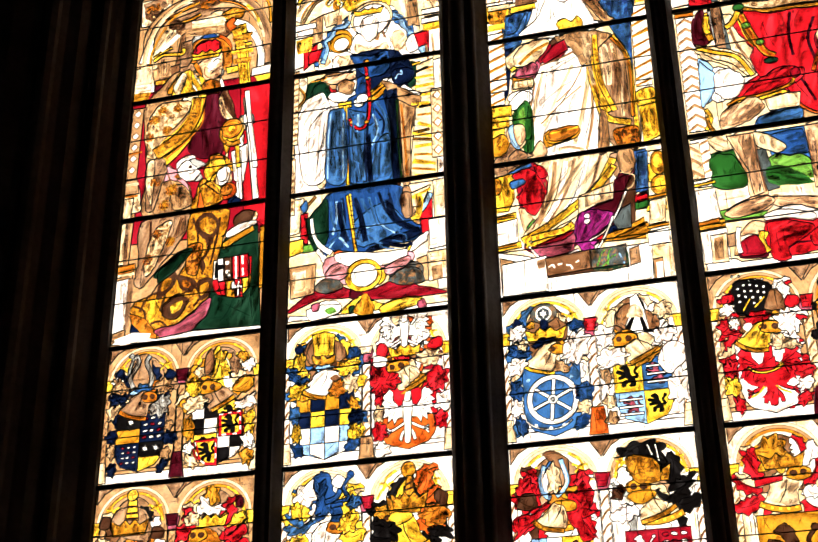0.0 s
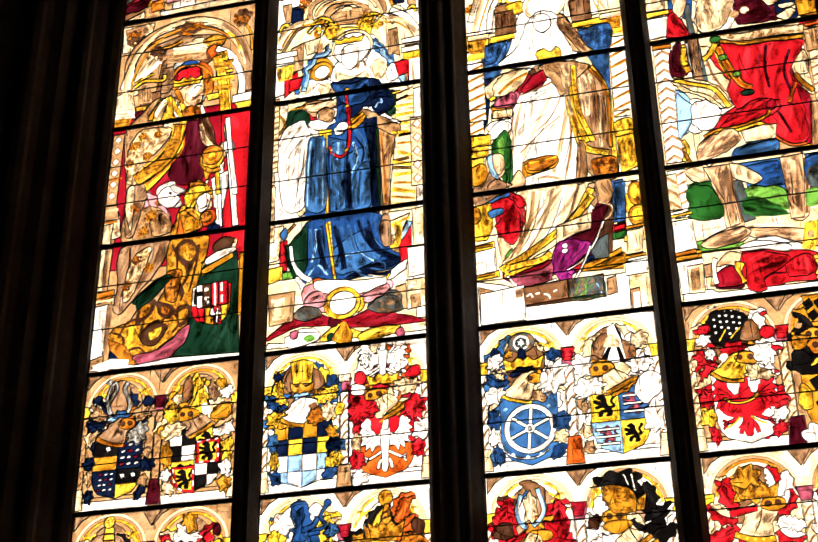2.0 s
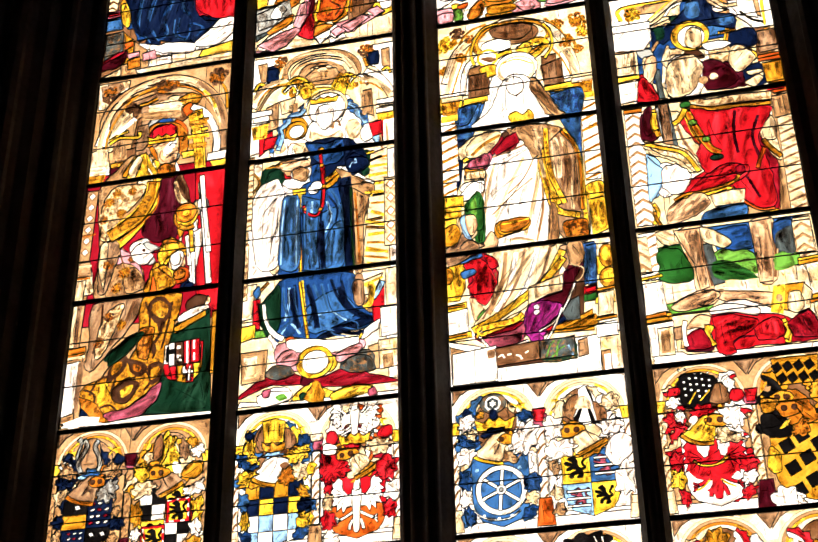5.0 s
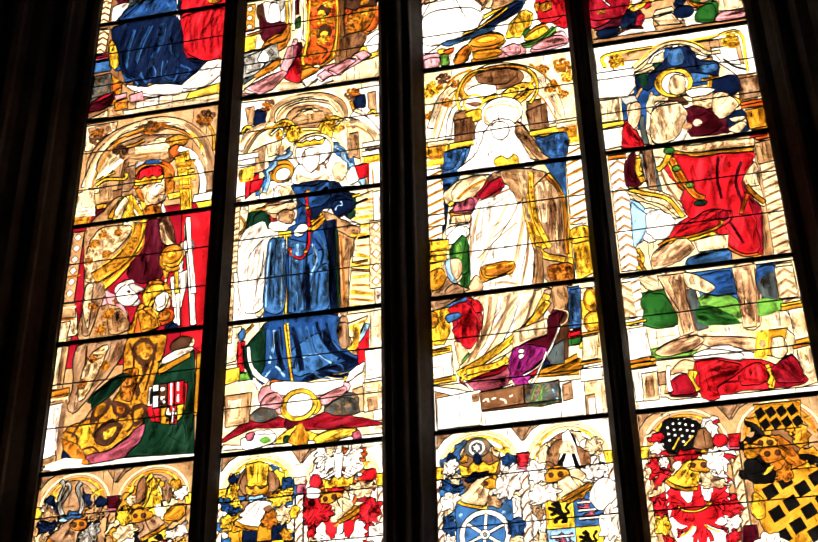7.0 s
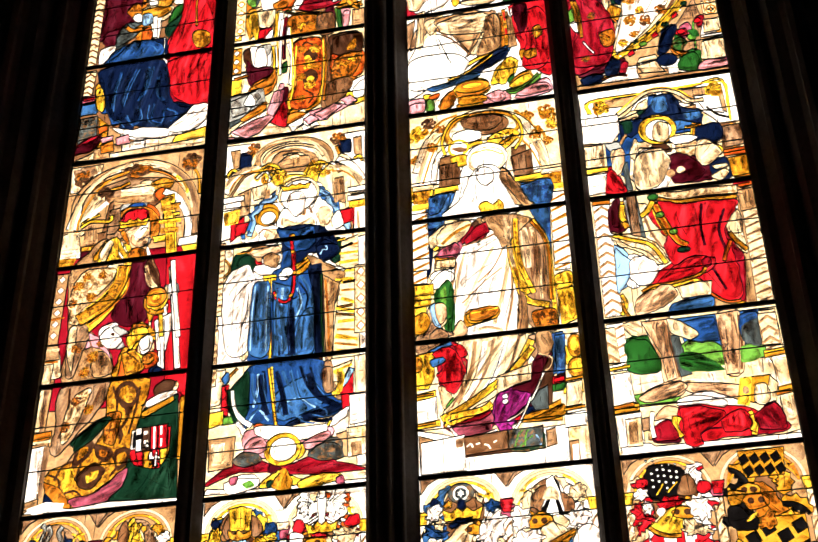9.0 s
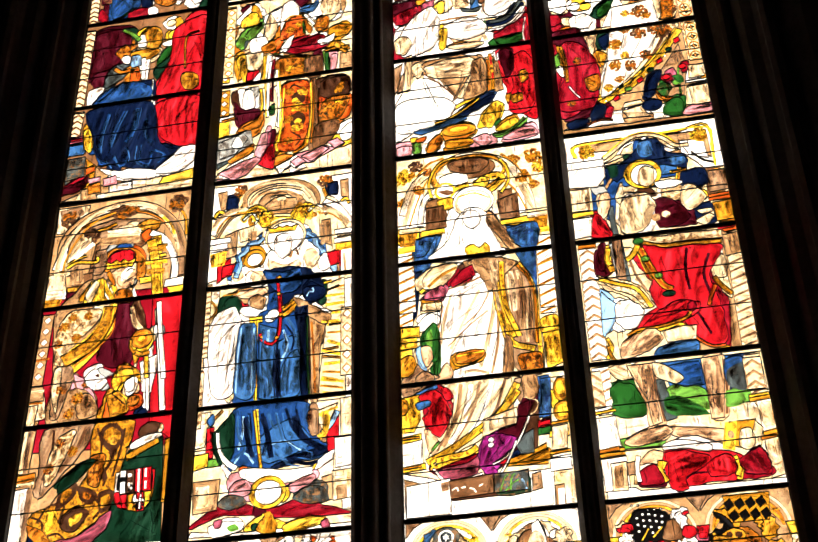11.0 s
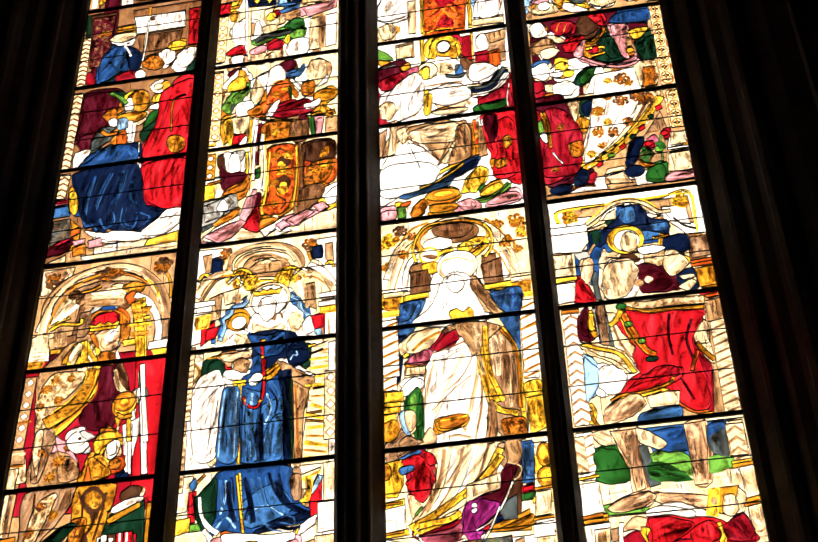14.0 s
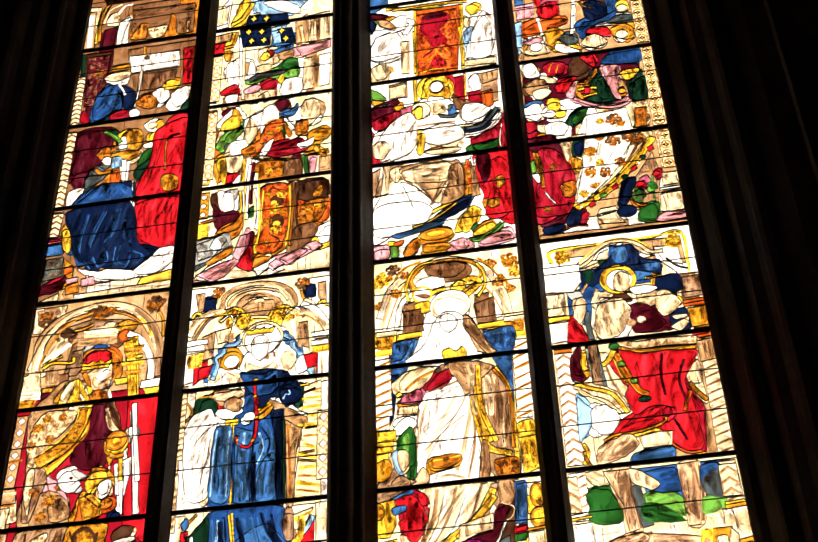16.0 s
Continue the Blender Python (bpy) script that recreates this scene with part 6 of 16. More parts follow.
p.piece("azure", "drape:92", 32.8, 127.7, 43.2, 123.4, 41.8, 105.9, 41.4, 78.3, 34.3, 79.9)
p.band("sky", "~drape", 1.5, 38.3, 123.4, 38.2, 106.4, 40.1, 83.0)
p.band("navy", "~drape", 1.2, 35.3, 123.9, 35.3, 103.5, 37.8, 80.1)
p.band("navy", "~drape", 1.2, 43.9, 119.2, 43.2, 99.0, 44.9, 79.2)
p.soft("azure", "drape:60", 45.7, 92.1, 49.6, 104.8, 55.4, 108.0, 58.0, 97.0, 57.0, 80.8, 49.5, 77.9, 45.4, 79.1)
p.band("navy", "~drape", 1.2, 47.9, 125.4, 52.9, 116.5, 51.9, 107.8)
p.band("sky", "~drape", 1.2, 46.8, 122.2, 49.4, 111.6, 46.1, 102.0)
p.soft("navy", "drape:85", 52.6, 135.2, 59.2, 134.2, 61.3, 116.6, 61.0, 90.0, 58.8, 77.3, 56.9, 90.6, 56.5, 113.9)
p.soft("blue", "drape:40", 34.8, 162.2, 44.7, 161.3, 55.2, 162.6, 56.5, 152.2, 52.4, 147.2, 45.0, 146.9, 39.4, 151.3)
p.soft("blue", "drape:60", 37.7, 147.3, 43.8, 147.1, 42.8, 136.6, 36.7, 136.9)
p.soft("navy", "drape:60", 57.9, 141.4, 59.6, 150.3, 63.3, 151.9, 69.4, 146.7, 68.8, 141.8, 62.2, 137.2)
p.soft("white", "drape:120", 54.9, 142.5, 57.9, 144.2, 61.6, 136.6, 71.9, 132.3, 74.3, 129.1, 68.3, 127.2, 61.7, 132.4, 57.4, 137.2)
p.soft("tan", "drape:80", 66.5, 127.5, 71.9, 125.3, 68.4, 108.8, 67.5, 76.2, 64.0, 76.6, 62.6, 103.0, 61.1, 130.4)
p.soft("umber", "drape:85", 58.1, 130.9, 61.1, 131.1, 62.6, 103.0, 62.3, 76.9, 60.0, 77.2, 60.2, 103.3)
p.soft("flesh", "drape:20", 17.8, 151.1, 26.4, 151.9, 34.4, 152.1, 37.0, 148.1, 31.5, 146.8, 22.3, 146.1)
p.soft("white", "drape:20", 25.5, 142.1, 26.6, 146.2, 36.4, 146.8, 37.2, 141.0, 31.2, 137.7)
p.band("red", "plain", 1.9, 20.5, 145.0, 22.5, 141.8, 25.6, 141.4)
p.band("yellow", "damask", 2.7, 45.3, 136.3, 49.5, 138.4, 53.1, 142.1)
p.band("amber", "plain", 0.9, 73.1, 121.7, 81.4, 122.2)
p.band("gold", "plain", 1.2, 69.6, 106.0, 78.4, 106.7)
p.band("gold", "plain", 1.2, 69.1, 102.1, 79.6, 99.9)
p.band("yellow", "plain", 1.8, 69.4, 150.2, 74.2, 150.9)
p.band("gold", "plain", 0.9, 70.0, 144.5, 78.5, 147.4)
p.band("stone", "~drape", 1.3, 53.5, 189.5, 52.4, 178.4, 54.4, 172.2)
p.band("stone", "~drape", 0.9, 22.9, 161.9, 25.9, 165.0, 31.0, 162.0)
p.band("stone", "~drape", 0.9, 63.2, 162.0, 66.2, 165.1, 71.1, 165.1)
p.soft("cream", "drape", 15.3, 96.2, 17.1, 109.4, 20.1, 82.5, 15.4, 81.1)
p.band("cream", "~plain", 2.2, 15.8, 210.7, 20.0, 221.5, 29.0, 227.5, 43.5, 227.7, 55.4, 222.2, 62.7, 211.5, 63.6, 201.4)
p.ink(0.3, 18.1, 210.3, 22.0, 219.5, 30.3, 224.9, 43.5, 225.0, 54.1, 220.1, 60.5, 210.4)
p.band("tan", "~plain", 1.5, 23.5, 213.1, 29.1, 219.7, 42.6, 220.9, 52.9, 215.7, 56.7, 208.1)
p.ink(0.3, 21.6, 211.9, 27.8, 221.5, 43.2, 223.1, 55.4, 216.7, 59.2, 206.0)
p.piece("tan", "stone", 32.5, 211.3, 38.2, 216.3, 51.6, 214.4, 53.2, 208.7, 48.5, 202.8, 36.4, 204.4)
p.ink(0.3, 33.1, 211.9, 42.1, 213.2, 52.9, 210.3)
p.ink(0.3, 35.1, 208.1, 42.7, 209.3, 51.6, 206.8)
p.disc("cream", "~plain", 42.7, 214.7, 3.0, 1.6)
p.ink(0.25, 35.6, 215.3, 39.4, 217.6, 45.2, 217.2, 50.0, 214.0)
p.band("yellow", "plain", 2.2, 22.9, 209.3, 27.7, 211.5, 32.6, 208.2, 34.2, 202.5, 31.1, 200.9, 28.1, 205.2)
p.band("yellow", "plain", 2.2, 63.6, 205.2, 58.6, 208.4, 54.2, 206.3, 52.3, 200.6, 55.5, 197.7, 58.0, 201.0)
p.soft("yellow", "damask", 29.5, 201.6, 32.6, 207.4, 36.5, 202.1, 35.9, 195.4, 31.2, 195.6)
p.soft("yellow", "damask", 50.1, 195.7, 52.3, 204.7, 57.3, 201.1, 56.4, 192.6)
acanthus(p, 35.2, 201.6, 4, "yellow")
acanthus(p, 54.2, 205.5, 4, "yellow")
p.piece("navy", "plain", 9.0, 220.9, 15.5, 220.8, 16.4, 210.6, 13.2, 209.7, 8.6, 212.1)
p.piece("navy", "plain", 70.6, 221.4, 76.9, 222.4, 77.5, 213.1, 71.8, 212.7)
p.band("cream", "~plain", 3.0, 1.4, 197.4, 4.4, 204.5, 11.6, 210.0, 21.3, 210.4)
p.band("gold", "~plain", 1.0, 3.4, 195.5, 6.4, 201.8, 13.3, 207.4, 21.7, 208.0)
p.band("cream", "~plain", 3.0, 64.9, 203.4, 73.6, 201.7, 81.3, 194.2, 84.6, 187.2)
p.band("gold", "~plain", 1.0, 65.5, 200.3, 73.0, 198.8, 79.7, 192.3)
p.ink(0.3, 0.7, 199.5, 4.3, 207.6, 12.5, 212.9)
p.ink(0.3, 67.4, 205.2, 76.8, 202.6, 84.7, 192.1)
p.piece("tan", "~drape", 25.2, 192.9, 28.4, 193.1, 28.6, 183.0, 25.5, 181.7)
p.piece("tan", "~drape", 66.7, 192.5, 69.2, 192.8, 69.7, 177.2, 67.3, 176.9)
p.ink(0.3, 23.3, 191.4, 24.3, 178.2)
p.ink(0.3, 72.0, 195.2, 72.8, 176.6)
p.piece("white", "stone", 75.3, 180.5, 85.1, 180.9, 85.7, 177.1, 75.3, 176.9)
p.piece("yellow", "~damask", 75.9, 176.7, 85.7, 177.1, 85.6, 172.0, 76.4, 171.5)
p.piece("white", "stone", -0.1, 186.4, 10.7, 187.4, 11.5, 182.0, -0.6, 181.3)
p.piece("yellow", "~damask", 0.7, 180.3, 10.9, 181.4, 10.0, 171.3, 1.8, 170.5)
p.ink(0.4, 2.7, 180.0, 3.6, 170.9)
p.ink(0.4, 5.9, 180.1, 6.5, 171.1)
p.band("tan", "~plain", 1.2, 77.0, 168.5, 78.7, 152.1)
p.band("cream", "~plain", 1.6, 81.3, 169.6, 82.3, 151.5)
strip(p, 0.3, 158.8, 0.4, 109.7, 6, "twist", "cream", "tan")
strip(p, 83.2, 132.1, 83.1, 88.5, 7, "diamond", "cream", "tan")
strip(p, -1.1, 101.5, -0.8, 65.4, 7, "twist", "cream", "tan")
p.band("sky", "plain", 3.0, 17.2, 161.2, 19.4, 169.9, 18.0, 175.7, 22.4, 178.6, 24.2, 183.8, 29.8, 184.6, 32.9, 187.7)
p.band("azure", "~plain", 1.2, 16.2, 163.2, 18.2, 171.2, 17.4, 176.5, 21.1, 180.3, 23.5, 185.0, 29.2, 186.2)
p.band("sky", "plain", 3.0, 58.6, 187.4, 63.6, 183.8, 64.2, 178.9, 67.9, 174.6, 70.9, 167.8)
p.band("azure", "~plain", 1.2, 61.1, 186.2, 65.4, 182.4, 66.7, 177.0, 70.9, 172.6)
p.disc("gold", "plain", 27.8, 173.2, 6.6)
p.disc("white", "clear", 28.2, 172.4, 4.6)
p.disc("cream", "plain", 46.1, 187.1, 12.5, 12.0)
p.disc("white", "clear", 46.1, 186.0, 11.0)
coronet(p, 44.2, 192.3, 15, 4.5, "yellow")
p.soft("white", "drape", 39.9, 186.4, 45.5, 189.1, 50.2, 184.5, 49.4, 174.3, 44.4, 170.9, 40.0, 176.8)
p.ink(0.3, 45.5, 184.6, 43.7, 178.3, 45.6, 174.3)
p.soft("white", "clear", 67.9, 170.2, 71.9, 170.9, 74.9, 166.0, 72.7, 160.3, 68.4, 158.6, 66.0, 164.0)
p.ink(0.3, 69.7, 168.1, 67.8, 161.2)
p.ink(0.3, 72.1, 167.3, 70.9, 160.3)
p.piece("red", "plain", 70.9, 171.1, 78.3, 171.9, 78.8, 162.8, 73.3, 161.3)
p.piece("red", "plain", 8.7, 170.7, 16.9, 171.5, 14.6, 163.5, 8.4, 162.1)
p.soft("navy", "plain", 57.5, 147.7, 64.1, 149.4, 70.8, 146.1, 68.6, 139.8, 61.1, 138.7, 58.1, 142.0)
p.band("sky", "~plain", 1.0, 59.6, 142.4, 61.1, 145.7, 63.5, 145.3, 62.9, 148.2)
p.band("gold", "plain", 2.2, 46.0, 135.0, 50.5, 138.4, 54.4, 141.2)
p.soft("tan", "drape:60", 52.0, 142.7, 58.1, 140.6, 64.1, 135.4, 74.5, 127.4, 70.0, 122.3, 61.7, 128.8, 55.1, 136.2)
p.ink(0.4, 61.1, 135.9, 72.5, 128.4)
p.band("red", "plain", 1.9, 42.1, 158.6, 43.5, 145.9, 44.9, 128.2, 43.8, 118.1, 40.2, 113.6, 34.8, 116.8, 33.5, 121.5)
p.disc("gold", "plain", 43.3, 157.7, 1.4)
p.disc("gold", "plain", 43.4, 146.6, 1.3)
p.disc("gold", "plain", 44.8, 132.4, 1.3)
p.disc("gold", "plain", 34.7, 118.9, 1.3)
p.disc("gold", "plain", 43.2, 117.5, 1.3)
p.disc("white", "clear", 40.6, 133.1, 3.4)
p.soft("tan", "drape:40", 26.0, 145.4, 31.1, 148.0, 36.1, 144.4, 33.8, 137.7, 27.6, 139.8)
p.soft("fir", "plain", 12.0, 146.0, 18.1, 148.5, 22.0, 142.5, 19.1, 136.0, 11.7, 136.5)
p.band("gold", "~plain", 1.0, 10.3, 149.9, 17.5, 150.4, 19.9, 151.8)
p.band("gold", "plain", 1.7, 30.3, 130.6, 30.9, 113.4, 32.2, 93.1, 32.7, 79.9)
p.band("yellow", "~plain", 0.7, 30.3, 130.6, 30.9, 113.4, 32.2, 93.1, 32.7, 79.9)
p.band("gold", "plain", 1.7, 32.3, 72.9, 34.0, 60.5, 35.9, 47.7, 37.5, 37.6)
p.band("yellow", "~plain", 0.7, 32.3, 72.9, 34.0, 60.5, 35.9, 47.7, 37.5, 37.6)
p.band("azure", "~drape", 3.0, 37.8, 112.3, 39.9, 95.2, 41.3, 80.3)
p.band("azure", "~drape", 1.2, 35.3, 122.9, 36.0, 99.1, 37.1, 82.5)
p.band("azure", "~drape", 4.0, 50.8, 103.5, 48.8, 90.5, 50.0, 80.6)
p.band("navy", "~drape", 3.0, 43.9, 109.6, 44.6, 94.5, 45.4, 79.6)
p.band("navy", "~drape", 5.0, 58.1, 136.4, 59.3, 108.8, 60.5, 79.0)
p.wash(5, 55.7, 129.9, 57.0, 102.5, 57.6, 79.4)
p.band("azure", "~plain", 1.6, 23.2, 70.9, 24.1, 58.7, 28.1, 50.3, 23.8, 46.2, 20.4, 43.6)
p.band("azure", "~plain", 0.9, 29.1, 70.7, 30.5, 57.8, 33.1, 48.1)
p.band("azure", "~plain", 0.9, 40.8, 69.7, 44.4, 57.4, 48.3, 46.0, 51.2, 39.4, 58.3, 37.0)
p.band("azure", "~plain", 0.8, 48.1, 69.6, 50.2, 58.2, 53.1, 51.5, 61.1, 45.8, 64.5, 43.8, 63.9, 40.2, 56.8, 42.4)
p.band("azure", "~plain", 0.8, 36.7, 53.8, 41.0, 53.2, 38.8, 47.3, 42.6, 40.6)
p.band("azure", "~plain", 1.6, 44.3, 70.1, 47.3, 58.6, 49.7, 48.9)
p.band("navy", "~plain", 2.6, 27.7, 69.3, 28.8, 58.1, 32.5, 45.0)
p.band("navy", "~plain", 3.0, 37.3, 68.0, 40.4, 56.4, 42.6, 43.7)
p.band("navy", "~plain", 3.5, 54.8, 67.0, 57.7, 55.6, 66.8, 48.1, 72.4, 45.2)
p.band("navy", "~plain", 2.0, 51.2, 42.5, 61.1, 38.1, 68.1, 38.7)
p.wash(4, 46.9, 40.0, 61.1, 38.7, 72.4, 42.7)
p.ink(0.4, 24.9, 73.0, 26.4, 59.0, 23.8, 49.3)
p.ink(0.4, 46.6, 68.2, 49.6, 55.1, 55.4, 43.5)
p.band("green", "plain", 0.9, 60.5, 129.0, 61.1, 101.9, 62.5, 78.7)
p.band("amber", "~plain", 1.2, 62.9, 125.2, 64.6, 101.3, 65.7, 79.8)
p.ink(0.3, 66.5, 131.5, 76.1, 132.6)
p.ink(0.3, 65.9, 121.3, 76.5, 120.9)
p.ink(0.3, 66.4, 111.0, 77.0, 108.7)
p.ink(0.3, 67.0, 100.9, 76.9, 98.7)
p.band("yellow", "~plain", 1.6, 68.6, 124.3, 78.9, 123.9)
p.band("yellow", "~plain", 1.6, 68.8, 105.6, 78.7, 103.1)
p.band("yellow", "~plain", 1.6, 68.7, 87.5, 77.9, 85.4)
p.soft("stone", "drape", 62.2, 69.1, 67.4, 68.4, 67.9, 55.7, 64.5, 53.7, 62.2, 59.6)
p.band("yellow", "~drape", 3.4, 69.1, 66.5, 72.5, 64.5, 71.3, 55.2, 68.2, 52.5)
p.band("white", "clear", 3.0, 11.7, 62.0, 13.8, 50.7, 18.1, 43.9, 24.0, 39.4)
p.band("fir", "plain", 2.2, 10.2, 62.2, 11.4, 52.6, 15.3, 42.7)
p.soft("white", "clear", 25.5, 38.3, 35.5, 38.5, 49.8, 36.0, 65.3, 35.7, 61.1, 29.0, 41.4, 28.6, 28.5, 32.7)
p.disc("yellow", "damask", 41.4, 24.0, 10.0, 9.4)
p.disc("white", "clear", 41.7, 24.0, 7.2, 6.8)
p.soft("pink", "drape:30", 22.8, 31.0, 29.9, 32.5, 32.9, 25.1, 24.5, 22.3, 20.1, 25.2)
p.soft("pink", "drape:20", 52.7, 27.1, 65.3, 32.1, 66.1, 27.8, 55.5, 22.2)
p.soft("slate", "damask", 55.0, 19.3, 63.9, 25.6, 71.7, 23.1, 73.5, 16.1, 63.9, 15.2)
p.soft("slate", "damask", 14.5, 19.9, 20.1, 24.6, 28.7, 22.6, 29.7, 18.0, 20.4, 16.2)
p.soft("yellow", "drape:10", 50.0, 4.3, 58.3, 8.0, 69.3, 7.8, 72.6, 4.5, 63.8, 2.1, 52.8, 0.5)
p.soft("gold", "drape", 36.1, 3.9, 40.2, 10.8, 43.0, 11.9, 47.2, 5.5, 44.5, 0.0)
p.soft("gold", "~drape", 40.2, 12.3, 43.0, 13.4, 44.4, 9.7, 41.1, 8.9)
p.soft("white", "clear", 10.7, 7.9, 19.1, 9.8, 29.0, 8.6, 27.7, 4.1, 13.7, 1.6)
p.soft("leaf", "~plain", 20.6, 6.7, 24.8, 8.2, 27.1, 5.3, 22.7, 4.1)
p.soft("rose", "plain", 13.4, 10.5, 17.7, 11.2, 16.9, 7.1, 14.1, 6.9)
p.soft("rose", "plain", 69.9, 4.8, 73.5, 6.1, 74.8, 1.9, 70.9, 1.2)
p.soft("white", "drape:65", 3.3, 128.1, 7.6, 137.9, 16.8, 141.7, 21.7, 132.1, 20.6, 115.0, 19.3, 85.2, 8.6, 84.1, 4.2, 104.1)
p.wash(2.4, 12.4, 133.6, 10.0, 113.3, 10.2, 89.8)
p.wash(2.4, 18.0, 132.7, 15.6, 109.0, 15.4, 85.7)
p.ink(0.3, 15.4, 134.9, 12.6, 109.5, 13.3, 86.0)
p.ink(0.3, 20.2, 128.8, 17.7, 108.7, 18.4, 85.3)
p.ink(0.3, 7.9, 129.1, 6.4, 110.5)
p.soft("azure", "drape:85", 21.2, 126.9, 27.8, 129.3, 31.0, 125.3, 31.8, 83.3, 20.5, 83.3, 20.0, 101.6)
p.wash(2.2, 23.6, 126.5, 23.0, 104.5, 22.9, 84.6)
p.wash(2.2, 27.9, 125.8, 27.8, 103.7, 28.2, 83.8)
p.ink(0.3, 25.5, 126.2, 25.4, 104.1, 25.3, 83.6)
p.band("sky", "~drape", 1.0, 22.4, 126.7, 21.1, 108.2, 21.1, 84.9)
p.band("sky", "~drape", 0.9, 29.8, 125.5, 29.5, 106.8, 30.0, 83.6)
p.piece("tan", "stone", 0.5, 33.9, 15.5, 34.4, 14.6, 16.9, 1.8, 15.5)
p.piece("cream", "~stone", 2.3, 31.2, 9.8, 31.4, 9.7, 19.3, 3.4, 18.3)
p.piece("white", "stone", 76.7, 51.4, 86.0, 51.6, 86.2, 34.7, 77.3, 34.1)
p.piece("cream", "stone", 75.6, 32.5, 86.2, 32.9, 86.5, 16.8, 76.3, 15.7)
p.ink(0.3, 76.4, 27.0, 86.1, 27.5)
p.piece("tan", "~drape", 77.8, 23.8, 83.3, 24.3, 83.7, 16.6, 78.2, 16.1)
p.build()

p = Panel(2, 0.000, 2.326, "stained-glass panel of a white-robed figure holding a golden bowl")
p.piece("cream", "stone", -1.9, 245.6, 92.2, 231.6, 89.0, -2.9, -1.9, -1.3)
p.piece("white", "clear", 4.8, 200.4, 15.8, 206.9, 17.9, 180.2, 5.1, 179.4)
acanthus(p, 5.6, 218.8, 5.6, "yellow")
acanthus(p, 12.0, 224.7, 4.3, "brown")
acanthus(p, 3.8, 199.1, 3.7, "gold")
p.band("gold", "~damask", 1.5, 12.4, 217.2, 19.5, 225.6, 29.0, 228.6)
p.band("gold", "~damask", 1.5, 62.8, 226.2, 71.3, 216.1, 74.6, 204.0)
p.band("gold", "~plain", 1.8, 74.0, 211.7, 77.4, 208.8, 79.3, 203.1)
acanthus(p, 81.3, 221.2, 5.4, "gold")
acanthus(p, 83.7, 213.0, 4.1, "yellow")
acanthus(p, 69.8, 221.0, 3.9, "gold")
acanthus(p, 74.3, 208.6, 3.6, "gold")
p.band("cream", "stone", 4.9, 3.6, 190.1, 11.3, 211.5, 28.8, 223.9, 44.5, 228.1, 65.4, 219.1, 75.9, 198.0, 78.2, 180.9)
p.disc("gold", "damask", 43.4, 214.2, 23.5, 14.8)
p.disc("cream", "stone", 43.5, 215.0, 19.9, 11.8)
p.disc("brown", "stone", 46.4, 218.3, 12.7, 7.4)
p.soft("white", "clear", 25.9, 214.3, 40.8, 216.3, 41.7, 205.3, 29.4, 202.9)
p.band("yellow", "damask", 3.6, 46.4, 206.8, 57.3, 211.7, 62.9, 208.4, 55.1, 200.6, 49.2, 202.5)
p.band("yellow", "damask", 4.2, 27.6, 196.4, 34.6, 203.5, 42.7, 206.7)
p.piece("brown", "stone", 17.3, 198.2, 30.9, 201.2, 29.2, 177.5, 16.6, 177.5)
p.piece("brown", "stone", 59.2, 199.1, 67.7, 199.9, 67.2, 175.5, 60.1, 175.2)
p.piece("white", "clear", 70.1, 200.2, 74.3, 200.2, 74.7, 181.5, 69.3, 181.0)
p.band("white", "stone", 3.6, 13.4, 180.9, 16.1, 198.5, 24.4, 206.1)
p.piece("yellow", "damask", 13.2, 176.5, 26.8, 177.9, 26.0, 172.9, 13.1, 172.2)
p.piece("yellow", "plain", 59.6, 176.8, 73.8, 177.3, 74.1, 172.8, 60.5, 172.9)
p.piece("yellow", "plain", 0.3, 180.2, 13.4, 180.2, 12.1, 169.4, 0.1, 170.0)
p.piece("azure", "damask", 8.5, 170.7, 26.0, 172.9, 19.3, 154.5, 11.0, 134.8, 8.1, 118.1, 7.1, 142.4)
p.piece("azure", "damask", 59.4, 173.9, 74.1, 172.8, 78.0, 155.6, 76.4, 114.6, 72.2, 140.8, 64.3, 159.7)
p.piece("navy", "plain", 8.5, 149.2, 13.8, 150.1, 10.0, 121.2, 6.9, 114.9)
strip(p, 3.7, 114.4, 4.3, 169.3, 8.1, "twist", "white", "gold")
strip(p, 81.6, 112.5, 82.6, 159.1, 8.3, "twist", "white", "gold")
p.disc("white", "clear", 42.5, 190.8, 13.7, 14.0)
p.soft("white", "clear", 24.0, 166.4, 30.9, 189.1, 39.8, 197.3, 51.0, 192.3, 56.7, 177.3, 64.2, 157.2, 46.3, 151.6, 18.8, 156.1)
p.ink(0.48, 39.5, 191.3, 37.2, 169.6, 39.8, 161.9)
p.ink(0.48, 31.7, 185.2, 26.1, 160.6)
p.soft("stone", "drape:120", 50.2, 188.7, 57.5, 181.5, 70.0, 157.7, 61.3, 157.7, 53.5, 174.1)
p.soft("white", "drape:70", 17.4, 151.3, 53.4, 148.4, 56.7, 114.2, 60.4, 87.4, 53.1, 76.9, 19.8, 77.7, 17.6, 93.5, 22.9, 119.3, 19.8, 136.9)
p.ink(0.57, 52.4, 131.8, 38.3, 110.3, 26.3, 98.8)
p.ink(0.43, 42.5, 136.8, 24.8, 129.2)
